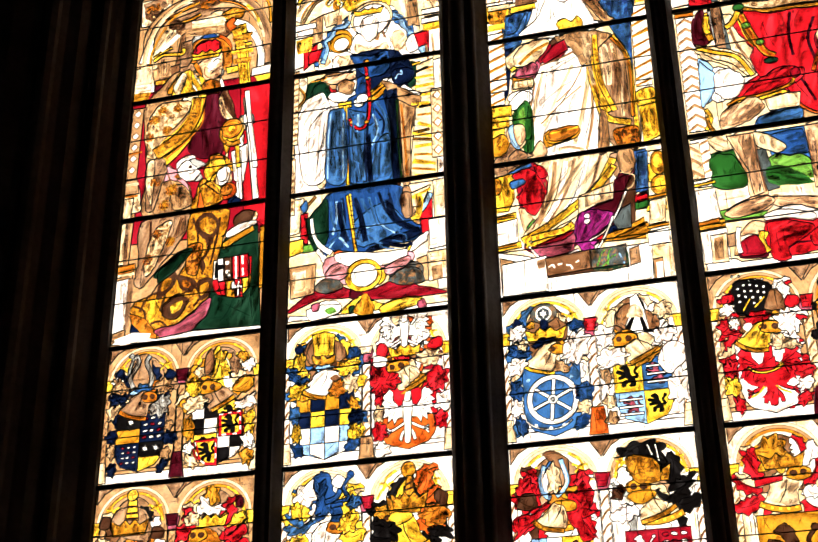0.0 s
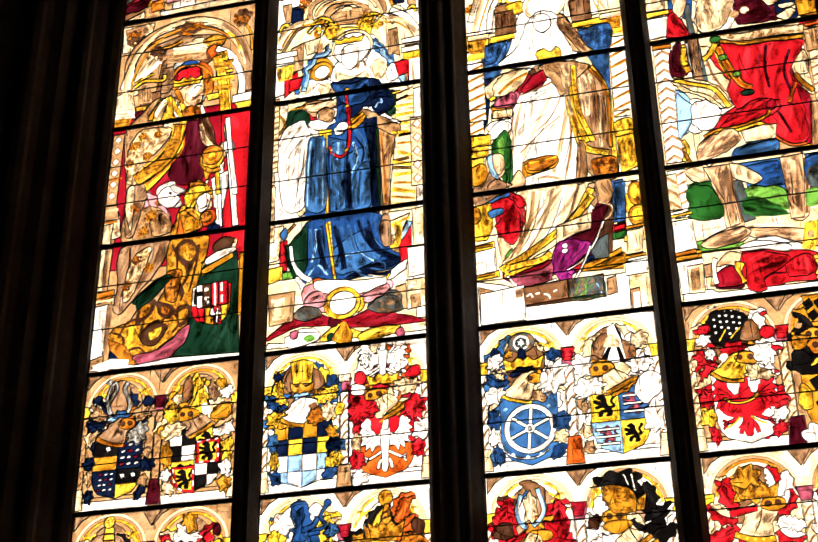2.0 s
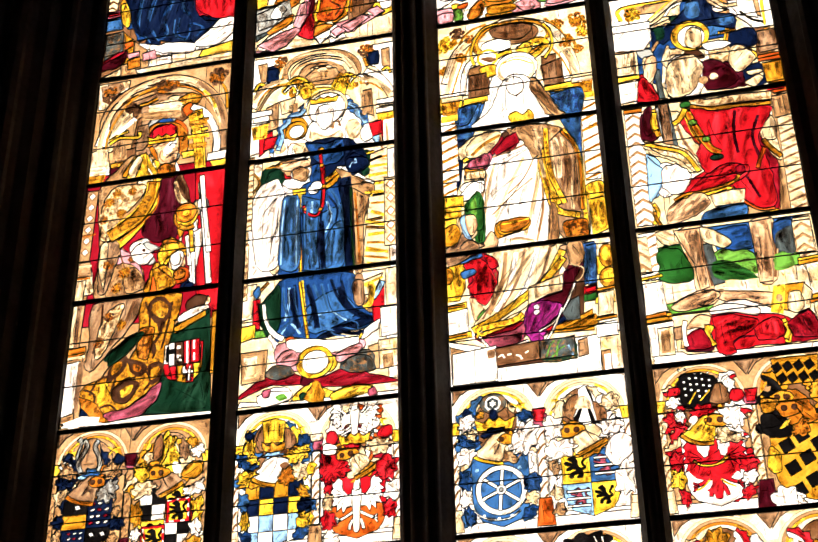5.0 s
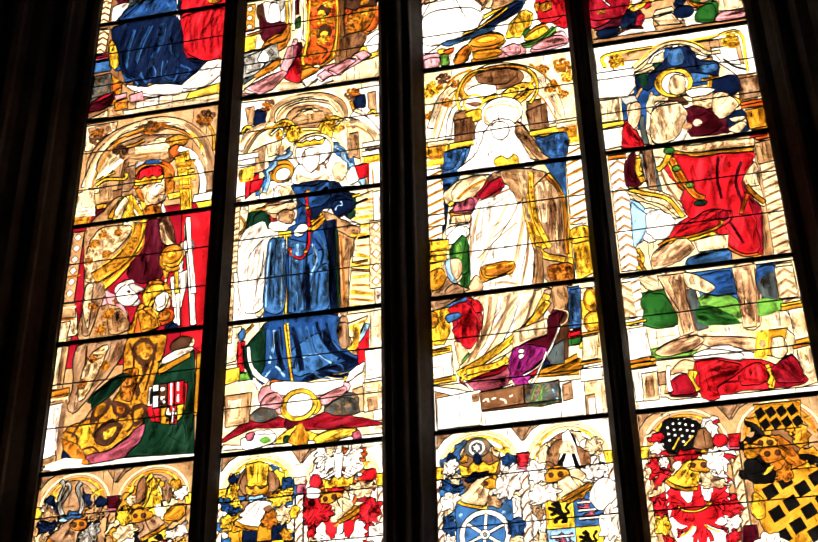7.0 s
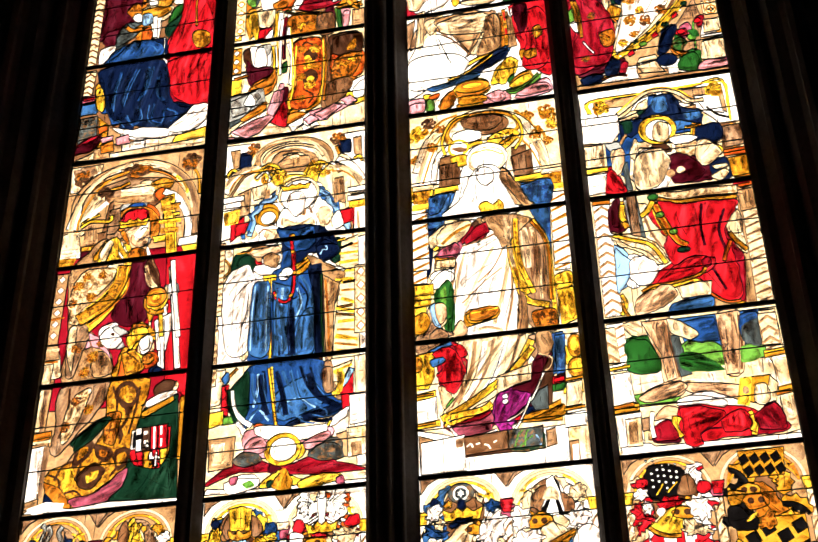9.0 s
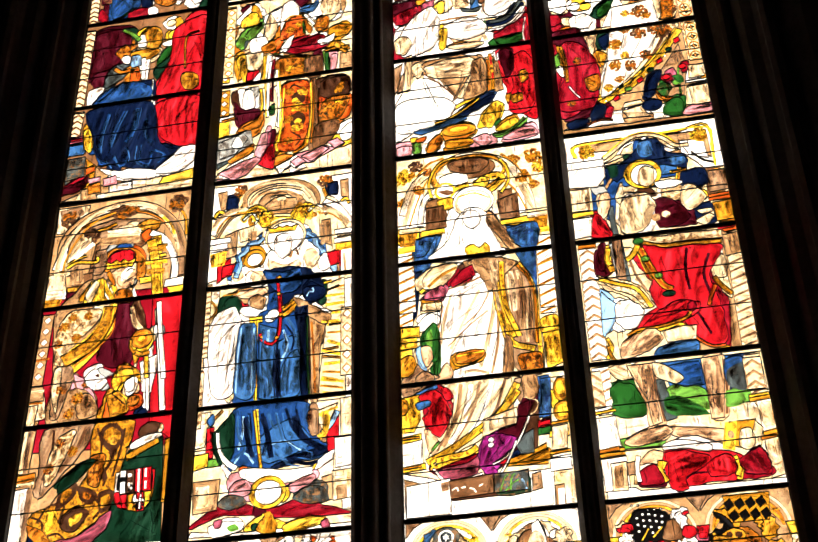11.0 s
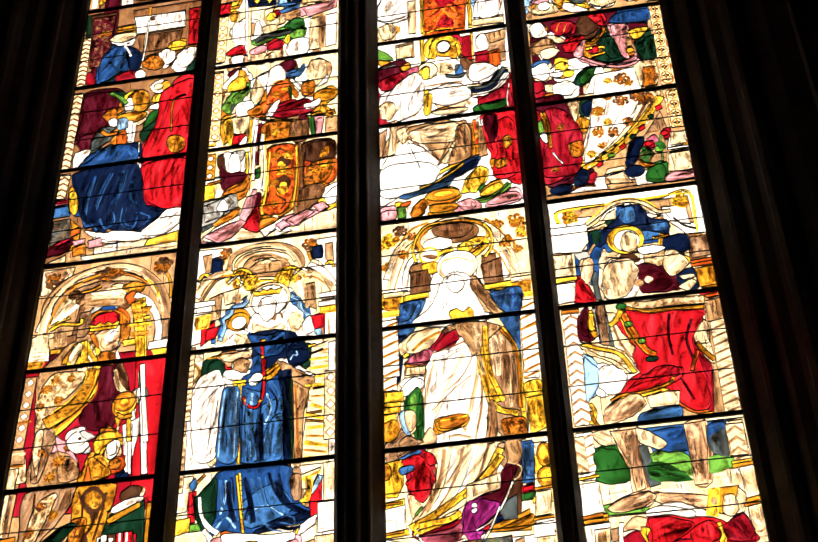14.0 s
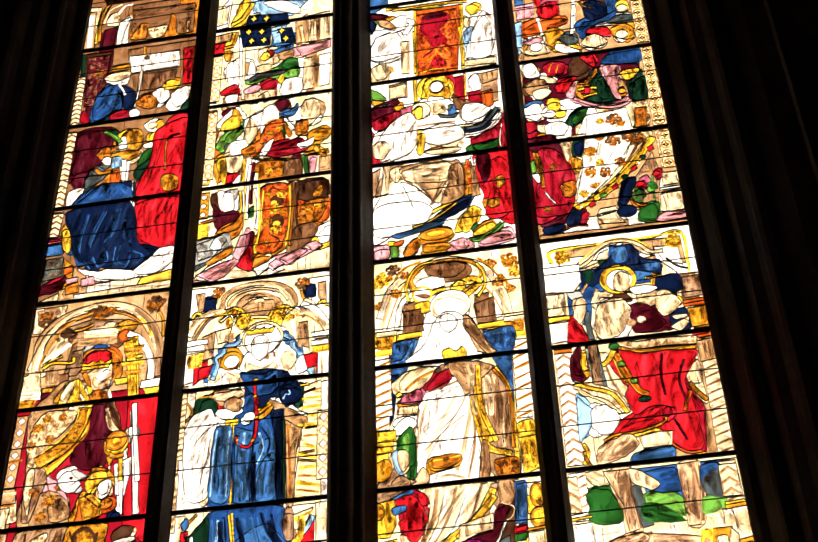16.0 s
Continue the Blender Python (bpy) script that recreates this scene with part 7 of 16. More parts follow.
p.ink(0.50, 56.1, 114.3, 51.5, 95.2, 46.4, 79.8)
p.ink(0.43, 52.8, 138.7, 33.7, 134.7)
p.band("cream", "~drape", 2.3, 53.6, 128.2, 50.1, 108.5, 43.0, 83.4)
p.band("cream", "~drape", 1.7, 45.2, 132.9, 35.6, 114.0, 27.7, 96.9)
p.band("tan", "~drape", 1.4, 54.4, 114.5, 53.4, 98.1, 49.1, 79.4)
p.band("cream", "~drape", 1.7, 29.3, 132.0, 24.1, 112.4, 21.0, 93.0)
p.band("tan", "~drape", 1.2, 24.6, 125.1, 20.4, 106.2)
p.band("cream", "~drape", 1.7, 33.9, 81.5, 39.6, 82.3, 47.7, 79.6)
p.ink(0.47, 17.1, 140.8, 21.5, 119.5, 18.4, 99.9)
p.ink(0.44, 54.7, 101.2, 56.6, 88.0, 53.7, 77.5)
p.soft("cream", "drape:40", 8.9, 143.5, 19.8, 151.6, 33.1, 150.9, 24.7, 142.4, 13.3, 134.4)
p.band("yellow", "damask", 2.6, 11.9, 135.3, 22.4, 142.8, 32.1, 149.7)
p.soft("ruby", "plain", 27.0, 139.9, 35.1, 149.9, 41.2, 144.7, 36.9, 139.8, 28.0, 137.0)
p.soft("umber", "plain", 33.9, 150.1, 38.1, 151.5, 40.8, 146.9, 36.1, 146.2)
p.soft("tan", "drape:30", 37.6, 153.0, 55.2, 153.7, 57.7, 148.4, 45.9, 143.9, 40.2, 147.0)
p.soft("rose", "drape:30", 13.2, 132.4, 24.6, 139.6, 28.0, 136.3, 23.6, 128.0, 13.1, 128.9)
p.soft("cream", "plain", 12.5, 127.0, 23.0, 129.5, 23.3, 122.6, 12.9, 121.4)
p.soft("white", "clear", 9.3, 117.9, 12.9, 121.4, 22.7, 121.3, 20.7, 114.2, 12.6, 114.0)
p.soft("stone", "drape:100", 53.3, 147.7, 66.5, 149.0, 74.6, 135.2, 76.2, 104.7, 76.2, 77.2, 64.7, 77.9, 57.4, 91.7, 55.5, 114.4)
p.band("brown", "~drape", 1.1, 63.2, 144.0, 64.6, 123.1, 65.5, 96.4)
p.band("cream", "~drape", 1.7, 66.6, 142.7, 69.1, 122.4, 69.4, 95.8)
p.band("brown", "~drape", 1.1, 72.7, 132.1, 72.8, 111.8, 72.7, 95.4)
p.band("cream", "~drape", 1.4, 60.7, 140.9, 61.0, 120.3, 62.1, 103.4)
p.band("yellow", "damask", 3.7, 57.0, 146.4, 54.4, 131.5, 56.1, 114.3, 60.6, 97.1, 72.9, 91.4)
p.band("yellow", "damask", 2.6, 67.5, 147.5, 74.4, 131.8, 75.6, 104.7, 75.7, 78.9)
p.soft("amber", "damask", 63.8, 88.2, 75.5, 89.1, 75.7, 78.3, 65.3, 78.4)
p.soft("gold", "plain", 27.1, 90.2, 30.1, 94.3, 45.2, 93.4, 46.1, 89.4, 41.5, 86.2, 32.7, 84.9, 27.9, 83.6)
p.soft("flesh", "plain", 19.3, 78.4, 24.7, 88.6, 28.5, 83.5, 27.7, 79.2)
p.soft("green", "drape", 11.1, 104.2, 16.1, 113.5, 20.0, 110.3, 22.4, 99.3, 21.8, 84.5, 17.2, 83.2, 14.8, 93.9)
p.soft("flesh", "plain", 8.1, 98.7, 15.0, 100.4, 18.0, 89.5, 13.3, 84.3, 8.3, 88.3)
p.soft("stone", "drape:30", 0.7, 80.3, 7.8, 90.3, 17.2, 83.2, 21.0, 80.1, 2.9, 77.4)
p.piece("yellow", "damask", -0.2, 99.3, 7.0, 99.9, 6.5, 85.3, 0.8, 81.6)
p.soft("yellow", "damask", 77.1, 109.2, 85.6, 111.2, 85.9, 101.3, 77.5, 100.5)
p.piece("yellow", "damask", 77.5, 100.5, 86.4, 101.2, 86.8, 81.1, 78.4, 77.9)
p.soft("ruby", "drape", 10.1, 74.5, 19.8, 78.3, 27.1, 66.6, 26.1, 56.8, 17.4, 44.5, 12.2, 53.0, 11.5, 65.5)
p.band("azure", "plain", 2.5, 0.4, 66.4, 8.4, 71.6, 19.7, 75.2)
p.soft("stone", "drape:20", 0.6, 76.5, 16.4, 77.5, 8.4, 72.2, 2.1, 69.9)
p.piece("yellow", "damask", -0.4, 70.2, 10.0, 71.4, 10.1, 56.4, 6.6, 49.5, 0.5, 49.6)
p.soft("flesh", "plain", 12.1, 50.0, 17.5, 47.5, 19.3, 38.5, 14.3, 37.0)
p.soft("leaf", "plain", 15.5, 38.7, 19.5, 43.0, 19.2, 37.0, 16.5, 35.5)
p.soft("cream", "drape:65", 24.2, 75.8, 62.4, 75.7, 63.9, 67.3, 51.3, 48.7, 40.0, 40.4, 21.2, 33.2, 13.2, 34.2, 24.6, 48.4, 28.2, 66.5)
p.ink(0.55, 36.4, 74.8, 31.2, 53.7, 20.9, 36.8)
p.ink(0.55, 48.8, 74.7, 40.6, 52.5, 29.0, 37.3)
p.ink(0.44, 55.6, 73.8, 48.9, 54.5)
p.band("tan", "~drape", 2.2, 32.2, 74.7, 29.4, 57.0, 21.5, 39.7)
p.band("stone", "~drape", 1.6, 42.5, 75.2, 36.8, 56.0, 25.0, 37.8)
p.band("white", "~clear", 2.5, 37.7, 74.0, 33.1, 53.4, 25.1, 40.8)
p.band("white", "~clear", 2.5, 48.8, 75.0, 42.4, 55.3, 34.8, 44.1)
p.band("stone", "~drape", 1.6, 55.7, 74.7, 49.7, 57.4, 40.8, 46.4)
p.band("brown", "~drape", 1.1, 26.4, 63.6, 24.1, 48.5, 18.2, 37.1)
p.soft("stone", "drape", 60.6, 74.6, 72.4, 71.2, 72.3, 63.7, 65.4, 58.4, 61.4, 62.1)
p.band("yellow", "damask", 4.1, 62.1, 71.9, 53.2, 57.0, 39.8, 46.5, 24.9, 36.9, 13.0, 31.2)
p.soft("tan", "damask", 47.5, 54.0, 58.1, 62.5, 58.4, 50.2, 48.3, 44.8)
p.soft("maroon", "drape:60", 64.7, 63.5, 71.9, 65.0, 67.7, 46.0, 56.3, 27.8, 45.7, 24.3, 47.9, 38.8, 57.1, 47.3)
p.soft("umber", "plain", 64.8, 49.4, 72.1, 60.6, 69.2, 30.9, 63.8, 29.8)
p.soft("ruby", "drape:20", 13.5, 28.2, 24.6, 30.4, 40.1, 33.3, 41.3, 26.0, 28.7, 20.5, 18.1, 23.5)
p.band("yellow", "damask", 2.4, 14.5, 27.5, 27.4, 31.3, 39.7, 35.1)
p.soft("magenta", "drape:60", 41.0, 39.7, 51.0, 45.1, 53.5, 33.4, 49.7, 25.0, 44.6, 18.7, 39.8, 27.4)
p.piece("azure", "damask", 72.6, 74.3, 78.7, 74.7, 77.9, 52.5, 71.7, 49.7)
p.piece("red", "plain", 71.1, 48.5, 77.6, 49.5, 77.5, 44.7, 70.8, 44.4)
p.piece("green", "plain", 70.8, 44.4, 77.5, 44.7, 77.4, 40.5, 70.5, 40.2)
p.piece("gold", "drape:10", 52.7, 29.4, 66.1, 31.9, 74.3, 35.6, 74.4, 23.8, 51.3, 24.8)
p.disc("red", "plain", 52.5, 27.0, 2.4, 2.1)
p.piece("navy", "plain", 56.0, 31.9, 62.1, 34.7, 62.9, 31.1, 56.3, 28.9)
p.piece("cream", "stone", 79.0, 72.8, 87.2, 72.9, 86.7, 21.8, 76.8, 21.8)
p.piece("yellow", "damask", 79.0, 65.9, 87.2, 61.7, 84.8, 52.8, 78.6, 55.2)
p.piece("yellow", "plain", 76.4, 41.9, 86.0, 42.4, 86.2, 38.2, 76.1, 38.3)
p.piece("yellow", "plain", -1.8, 46.9, 10.4, 48.4, 10.3, 44.7, -1.3, 43.2)
p.piece("white", "stone", -0.8, 43.1, 10.8, 44.7, 10.8, 29.1, -0.1, 27.4)
p.piece("yellow", "plain", -0.6, 29.9, 12.0, 31.3, 12.4, 27.7, -0.1, 26.8)
p.piece("cream", "stone", 75.8, 21.9, 87.2, 21.7, 86.8, 1.2, 76.1, 1.3)
p.piece("white", "clear", -0.1, 26.3, 12.7, 23.0, 24.1, 18.7, 65.2, 20.8, 76.8, 21.2, 76.0, 0.8, 0.3, 0.8)
p.piece("umber", "plain", 23.2, 17.1, 64.3, 22.1, 64.9, 9.4, 23.9, 8.9)
p.soft("fir", "damask", 46.7, 19.0, 62.6, 20.6, 63.9, 9.8, 48.7, 9.5)
p.piece("stone", "stone", 65.6, 19.1, 70.4, 20.2, 70.7, 11.0, 65.4, 9.9)
p.piece("tan", "stone", 0.9, 23.2, 20.0, 15.7, 20.5, 3.1, 1.4, 2.3)
p.piece("blue", "damask", 9.2, 172.1, 23.7, 173.3, 19.4, 156.7, 8.6, 154.8)
p.soft("tan", "drape:125", 49.5, 186.6, 53.1, 186.7, 60.7, 175.8, 70.1, 158.4, 67.0, 156.7, 57.4, 160.5, 51.0, 172.4)
p.soft("ruby", "drape:150", 32.1, 137.7, 36.0, 144.1, 41.3, 146.1, 42.2, 141.7, 37.9, 137.5)
p.piece("gold", "drape", 12.6, 131.1, 23.1, 130.2, 22.9, 125.4, 12.4, 123.6)
p.band("stone", "~drape", 1.2, 28.0, 135.6, 39.7, 138.6, 48.6, 142.1)
p.band("tan", "~drape", 0.8, 35.4, 110.7, 44.5, 119.4, 50.9, 132.0)
p.band("tan", "~drape", 0.8, 26.3, 98.8, 38.3, 110.3, 49.0, 118.7)
p.band("yellow", "damask", 3.4, 57.0, 146.4, 55.3, 127.9, 58.7, 110.6, 63.0, 100.0)
p.band("amber", "~plain", 0.9, 56.4, 145.1, 54.1, 128.1, 57.6, 110.7)
p.band("brown", "~drape", 1.1, 67.3, 136.4, 67.2, 119.3, 64.6, 106.4)
p.soft("tan", "drape:95", 58.0, 100.8, 61.1, 97.0, 60.3, 77.9, 54.7, 76.7)
p.band("brown", "~drape", 1.1, 57.3, 107.4, 58.5, 90.9, 55.8, 76.6)
p.soft("gold", "drape:10", 28.8, 91.9, 43.0, 93.1, 45.2, 93.4, 41.5, 87.5, 33.0, 85.5, 29.2, 87.3)
p.soft("green", "drape:95", 19.7, 103.0, 21.8, 99.4, 20.0, 83.4, 18.4, 84.3)
p.band("cream", "~plain", 2.6, 4.3, 182.9, 8.8, 198.7, 15.6, 216.2, 26.7, 225.4)
p.band("gold", "~plain", 1.0, 7.2, 181.6, 11.7, 197.0, 18.5, 213.0, 28.0, 221.7)
p.ink(0.3, 2.5, 184.0, 6.7, 200.2, 13.5, 218.6, 22.3, 229.1)
p.ink(0.3, 10.2, 181.8, 13.8, 195.1, 20.5, 209.5)
p.band("cream", "~plain", 2.6, 64.5, 211.8, 73.0, 198.8, 78.2, 183.1, 79.8, 173.8)
p.band("gold", "~plain", 1.0, 62.5, 207.7, 70.0, 197.2, 74.8, 183.8)
p.ink(0.3, 66.8, 214.4, 75.5, 200.2, 80.6, 183.4)
acanthus(p, 2.4, 216.3, 4.0, "yellow")
acanthus(p, 13.1, 207.2, 3.5, "gold")
acanthus(p, 73.6, 206.2, 3.5, "gold")
acanthus(p, 80.6, 201.0, 3.0, "gold")
acanthus(p, 18.8, 219.4, 3.0, "amber")
p.band("yellow", "plain", 1.7, 20.9, 200.0, 19.3, 209.8, 22.8, 220.5, 28.3, 226.3, 36.0, 227.7)
p.band("yellow", "plain", 1.7, 61.2, 197.5, 65.9, 205.9, 65.4, 215.4, 61.7, 223.0)
p.band("yellow", "~plain", 1.3, 45.2, 203.8, 51.5, 208.8, 59.0, 209.2, 63.8, 213.9)
p.disc("yellow", "~plain", 28.7, 204.1, 6.3)
p.disc("white", "~clear", 28.7, 204.1, 4.8)
p.soft("brown", "~drape", 24.2, 204.3, 30.2, 204.5, 34.0, 202.3, 30.0, 200.8)
p.soft("brown", "drape", 31.2, 224.5, 40.5, 226.4, 51.0, 225.3, 55.3, 221.3, 51.0, 215.4, 41.3, 214.7, 32.4, 218.5)
p.wash(3, 32.6, 222.3, 41.6, 219.6, 53.7, 220.1)
p.soft("yellow", "damask", 45.4, 206.3, 50.1, 211.0, 55.4, 209.2, 52.7, 203.7, 47.2, 202.6)
p.soft("yellow", "damask", 23.9, 197.6, 31.4, 199.0, 35.7, 194.5, 31.0, 190.2, 25.1, 192.1)
p.piece("brown", "drape", 17.6, 193.2, 27.6, 193.9, 28.9, 178.2, 17.8, 176.7)
p.ink(0.4, 20.9, 193.0, 20.8, 176.9)
p.ink(0.4, 24.6, 193.7, 24.7, 177.2)
p.piece("brown", "drape", 58.4, 192.5, 70.5, 196.4, 70.9, 178.1, 59.8, 178.8)
p.ink(0.4, 62.6, 193.5, 63.3, 178.8)
p.ink(0.4, 66.8, 194.2, 67.4, 178.7)
p.piece("yellow", "plain", 14.0, 177.4, 27.4, 177.8, 27.8, 174.1, 13.8, 173.1)
p.piece("yellow", "plain", 59.8, 178.0, 76.7, 179.1, 77.0, 174.7, 59.5, 174.5)
p.piece("cream", "stone", 1.2, 180.6, 13.2, 180.5, 13.0, 176.9, 1.0, 177.0)
p.piece("gold", "~damask", 1.0, 177.0, 11.8, 176.4, 9.7, 168.1, 1.4, 168.2)
p.piece("yellow", "~plain", 0.7, 167.6, 10.3, 168.0, 10.1, 163.7, 0.6, 163.3)
p.ink(0.4, 3.4, 176.5, 3.8, 168.5)
p.ink(0.4, 7.0, 176.6, 7.3, 168.5)
p.piece("cream", "stone", 75.1, 180.8, 87.9, 181.2, 87.6, 177.7, 74.9, 177.3)
p.piece("gold", "~damask", 75.4, 177.2, 86.5, 177.9, 85.8, 170.1, 76.6, 169.8)
p.piece("yellow", "~plain", 76.0, 169.9, 86.9, 169.9, 86.6, 166.4, 76.3, 166.3)
strip(p, 4.5, 123.0, 4.1, 161.3, 10, "twist", "white", "gold")
strip(p, 82.8, 116.3, 83.5, 164.2, 10, "twist", "white", "gold")
p.soft("azure", "damask", 11.6, 171.3, 21.2, 172.4, 16.2, 160.8, 10.3, 160.1)
p.soft("azure", "damask", 62.8, 171.7, 79.8, 173.8, 79.0, 158.0, 69.9, 157.9, 64.7, 166.0)
p.disc("white", "clear", 44.9, 194.1, 12.0, 11.0)
p.disc("cream", "~plain", 44.8, 192.7, 11.0, 9.6)
p.disc("white", "~clear", 44.9, 193.4, 9.4, 8.4)
p.band("yellow", "~plain", 0.8, 35.9, 198.2, 45.3, 200.0, 53.9, 195.3)
p.soft("white", "clear", 28.3, 167.5, 33.5, 181.0, 39.9, 188.9, 45.8, 189.5, 51.5, 185.5, 53.6, 173.5, 58.3, 156.6, 40.9, 156.3, 17.5, 157.0)
p.soft("white", "drape", 38.2, 185.5, 42.8, 188.3, 47.9, 184.7, 47.5, 177.5, 42.6, 174.9, 38.7, 179.2)
p.ink(0.25, 34.8, 177.1, 32.1, 166.8)
p.ink(0.25, 41.8, 172.1, 37.0, 164.1)
p.ink(0.25, 38.7, 169.1, 44.3, 165.2, 50.3, 167.6)
p.soft("yellow", "damask", 38.3, 161.4, 42.8, 164.1, 46.4, 161.3, 50.1, 164.1, 52.7, 160.1, 51.0, 155.5, 40.9, 156.3)
p.soft("tan", "drape:125", 53.3, 186.2, 59.6, 175.9, 65.9, 162.2, 69.3, 158.0, 63.5, 157.4, 57.6, 167.3, 51.6, 177.5)
p.ink(0.3, 54.2, 181.3, 60.6, 168.6, 67.1, 158.8)
p.soft("tan", "drape:100", 40.7, 152.8, 55.2, 153.6, 66.3, 148.1, 57.0, 137.7, 50.8, 131.3, 45.8, 142.5, 39.9, 149.4)
p.ink(0.3, 42.0, 150.8, 54.5, 143.3)
p.ink(0.3, 46.4, 150.7, 57.6, 147.3)
p.soft("cream", "drape:20", 14.0, 143.6, 20.2, 151.3, 32.0, 152.6, 33.1, 147.2, 25.4, 138.1, 15.2, 137.5)
p.band("gold", "~damask", 1.8, 16.7, 138.6, 24.3, 145.3, 33.3, 149.6)
p.piece("ruby", "plain", 28.9, 139.3, 36.1, 147.7, 42.0, 150.1, 43.6, 142.9, 35.6, 138.8, 30.5, 136.2)
p.soft("rose", "drape:70", 15.1, 134.8, 24.0, 138.4, 26.7, 135.5, 24.4, 129.7, 14.9, 129.7)
p.piece("cream", "damask", 13.4, 128.2, 24.3, 128.1, 23.2, 122.5, 12.6, 123.3)
p.soft("white", "clear", 10.0, 115.3, 17.4, 121.4, 23.0, 118.1, 19.8, 112.0, 11.2, 110.1)
p.band("gold", "plain", 3.0, 58.4, 149.6, 58.0, 135.8, 59.1, 120.4, 62.0, 109.9, 65.4, 100.2)
p.band("yellow", "~plain", 2.0, 58.4, 149.6, 58.0, 135.8, 59.1, 120.4, 62.0, 109.9, 65.4, 100.2)
p.disc("amber", "~plain", 58.1, 146.1, 0.7)
p.disc("amber", "~plain", 58.0, 140.3, 0.7)
p.disc("amber", "~plain", 58.4, 133.4, 0.7)
p.disc("amber", "~plain", 58.9, 125.8, 0.7)
p.disc("amber", "~plain", 60.3, 117.5, 0.7)
p.disc("amber", "~plain", 62.8, 109.1, 0.7)
p.band("gold", "plain", 1.8, 66.7, 146.3, 72.5, 136.7, 75.1, 124.3, 74.8, 107.8, 74.3, 94.8)
p.band("amber", "~plain", 0.8, 66.7, 146.3, 72.5, 136.7, 75.1, 124.3, 74.8, 107.8, 74.3, 94.8)
p.band("cream", "~drape", 2.2, 54.6, 145.0, 54.2, 131.4, 55.6, 117.7)
p.band("cream", "~drape", 2.4, 63.0, 142.8, 64.3, 129.6, 63.9, 116.2)
p.band("tan", "~drape", 2.6, 68.4, 139.1, 69.3, 122.0, 67.0, 102.5)
p.band("tan", "~drape", 2.2, 72.9, 131.5, 72.7, 114.7, 70.8, 98.6)
p.ink(0.3, 67.4, 141.0, 68.2, 122.2, 66.0, 101.0)
p.ink(0.3, 71.5, 135.1, 71.6, 114.9, 69.2, 98.9)
p.ink(0.25, 27.5, 122.4, 42.6, 136.8, 51.4, 140.4)
p.ink(0.25, 33.5, 103.1, 50.0, 118.6, 56.3, 127.6)
p.wash(2, 27.7, 125.8, 39.5, 133.3, 51.3, 138.7)
p.wash(2, 23.9, 108.0, 35.8, 117.7, 47.5, 124.1)
p.soft("green", "plain", 14.0, 109.6, 18.0, 114.6, 20.7, 112.8, 22.1, 106.6, 20.2, 90.6, 14.2, 93.1, 12.2, 101.0)
p.soft("leaf", "~plain", 14.8, 107.8, 17.8, 110.7, 17.9, 100.7, 15.4, 96.2)
p.band("yellow", "damask", 7.0, 0.6, 110.2, 11.2, 110.1)
p.band("yellow", "damask", 7.0, 0.3, 103.5, 9.5, 103.4)
p.ink(0.4, 0.5, 107.5, 11.1, 107.8)
p.soft("gold", "drape:60", -0.0, 93.7, 6.3, 96.0, 8.9, 89.1, 5.3, 83.2, -0.4, 83.4)
p.soft("sky", "plain", 8.7, 98.9, 12.2, 101.0, 14.1, 91.5, 14.4, 85.0, 10.3, 88.9)
p.soft("flesh", "plain", 11.6, 100.1, 16.5, 100.3, 18.1, 93.5, 15.0, 87.5, 12.4, 91.1)
p.soft("amber", "drape:10", 30.2, 92.9, 37.3, 95.0, 45.6, 94.3, 44.8, 89.9, 38.2, 87.1, 30.7, 87.6)
p.band("yellow", "~plain", 1.0, 31.0, 92.1, 38.3, 92.9, 45.6, 93.6)
p.soft("stone", "drape:30", 8.6, 82.0, 13.0, 85.2, 18.4, 81.2, 15.4, 76.9, 9.0, 77.5)
p.band("yellow", "damask", 3.8, 62.3, 67.5, 56.4, 60.4, 48.2, 51.1, 41.9, 45.0)
p.disc("gold", "~plain", 61.1, 65.8, 0.9)
p.disc("gold", "~plain", 57.6, 61.4, 0.9)
p.disc("gold", "~plain", 52.8, 55.9, 0.9)
p.piece("cream", "drape", 42.9, 52.5, 51.2, 55.0, 60.8, 57.6, 60.9, 48.4, 51.9, 46.6, 42.2, 42.0)
p.wash(3, 46.9, 51.9, 47.2, 44.3)
p.wash(3, 53.8, 54.0, 54.4, 47.2)
p.soft("tan", "drape:100", 64.9, 75.6, 71.7, 76.1, 73.0, 66.5, 69.1, 60.9, 64.8, 64.1)
p.band("cream", "~plain", 0.8, 64.7, 63.1, 71.7, 59.9, 70.4, 54.6, 67.6, 52.6)
p.piece("maroon", "plain", 61.7, 59.0, 67.7, 61.1, 66.5, 52.1, 60.8, 40.8, 56.4, 35.5, 48.8, 41.0, 50.5, 45.3, 60.0, 47.6)
p.soft("magenta", "drape:60", 42.8, 41.9, 50.4, 43.8, 59.4, 39.5, 53.5, 31.4, 46.5, 26.5, 48.9, 22.3, 44.8, 19.9, 39.9, 25.9, 40.7, 34.7)
p.band("white", "clear", 1.3, 67.1, 52.6, 63.1, 43.5, 58.3, 35.2, 53.4, 30.0, 46.5, 26.5)
p.band("white", "clear", 1.3, 59.3, 38.7, 54.6, 28.3, 49.3, 20.2, 45.5, 18.7)
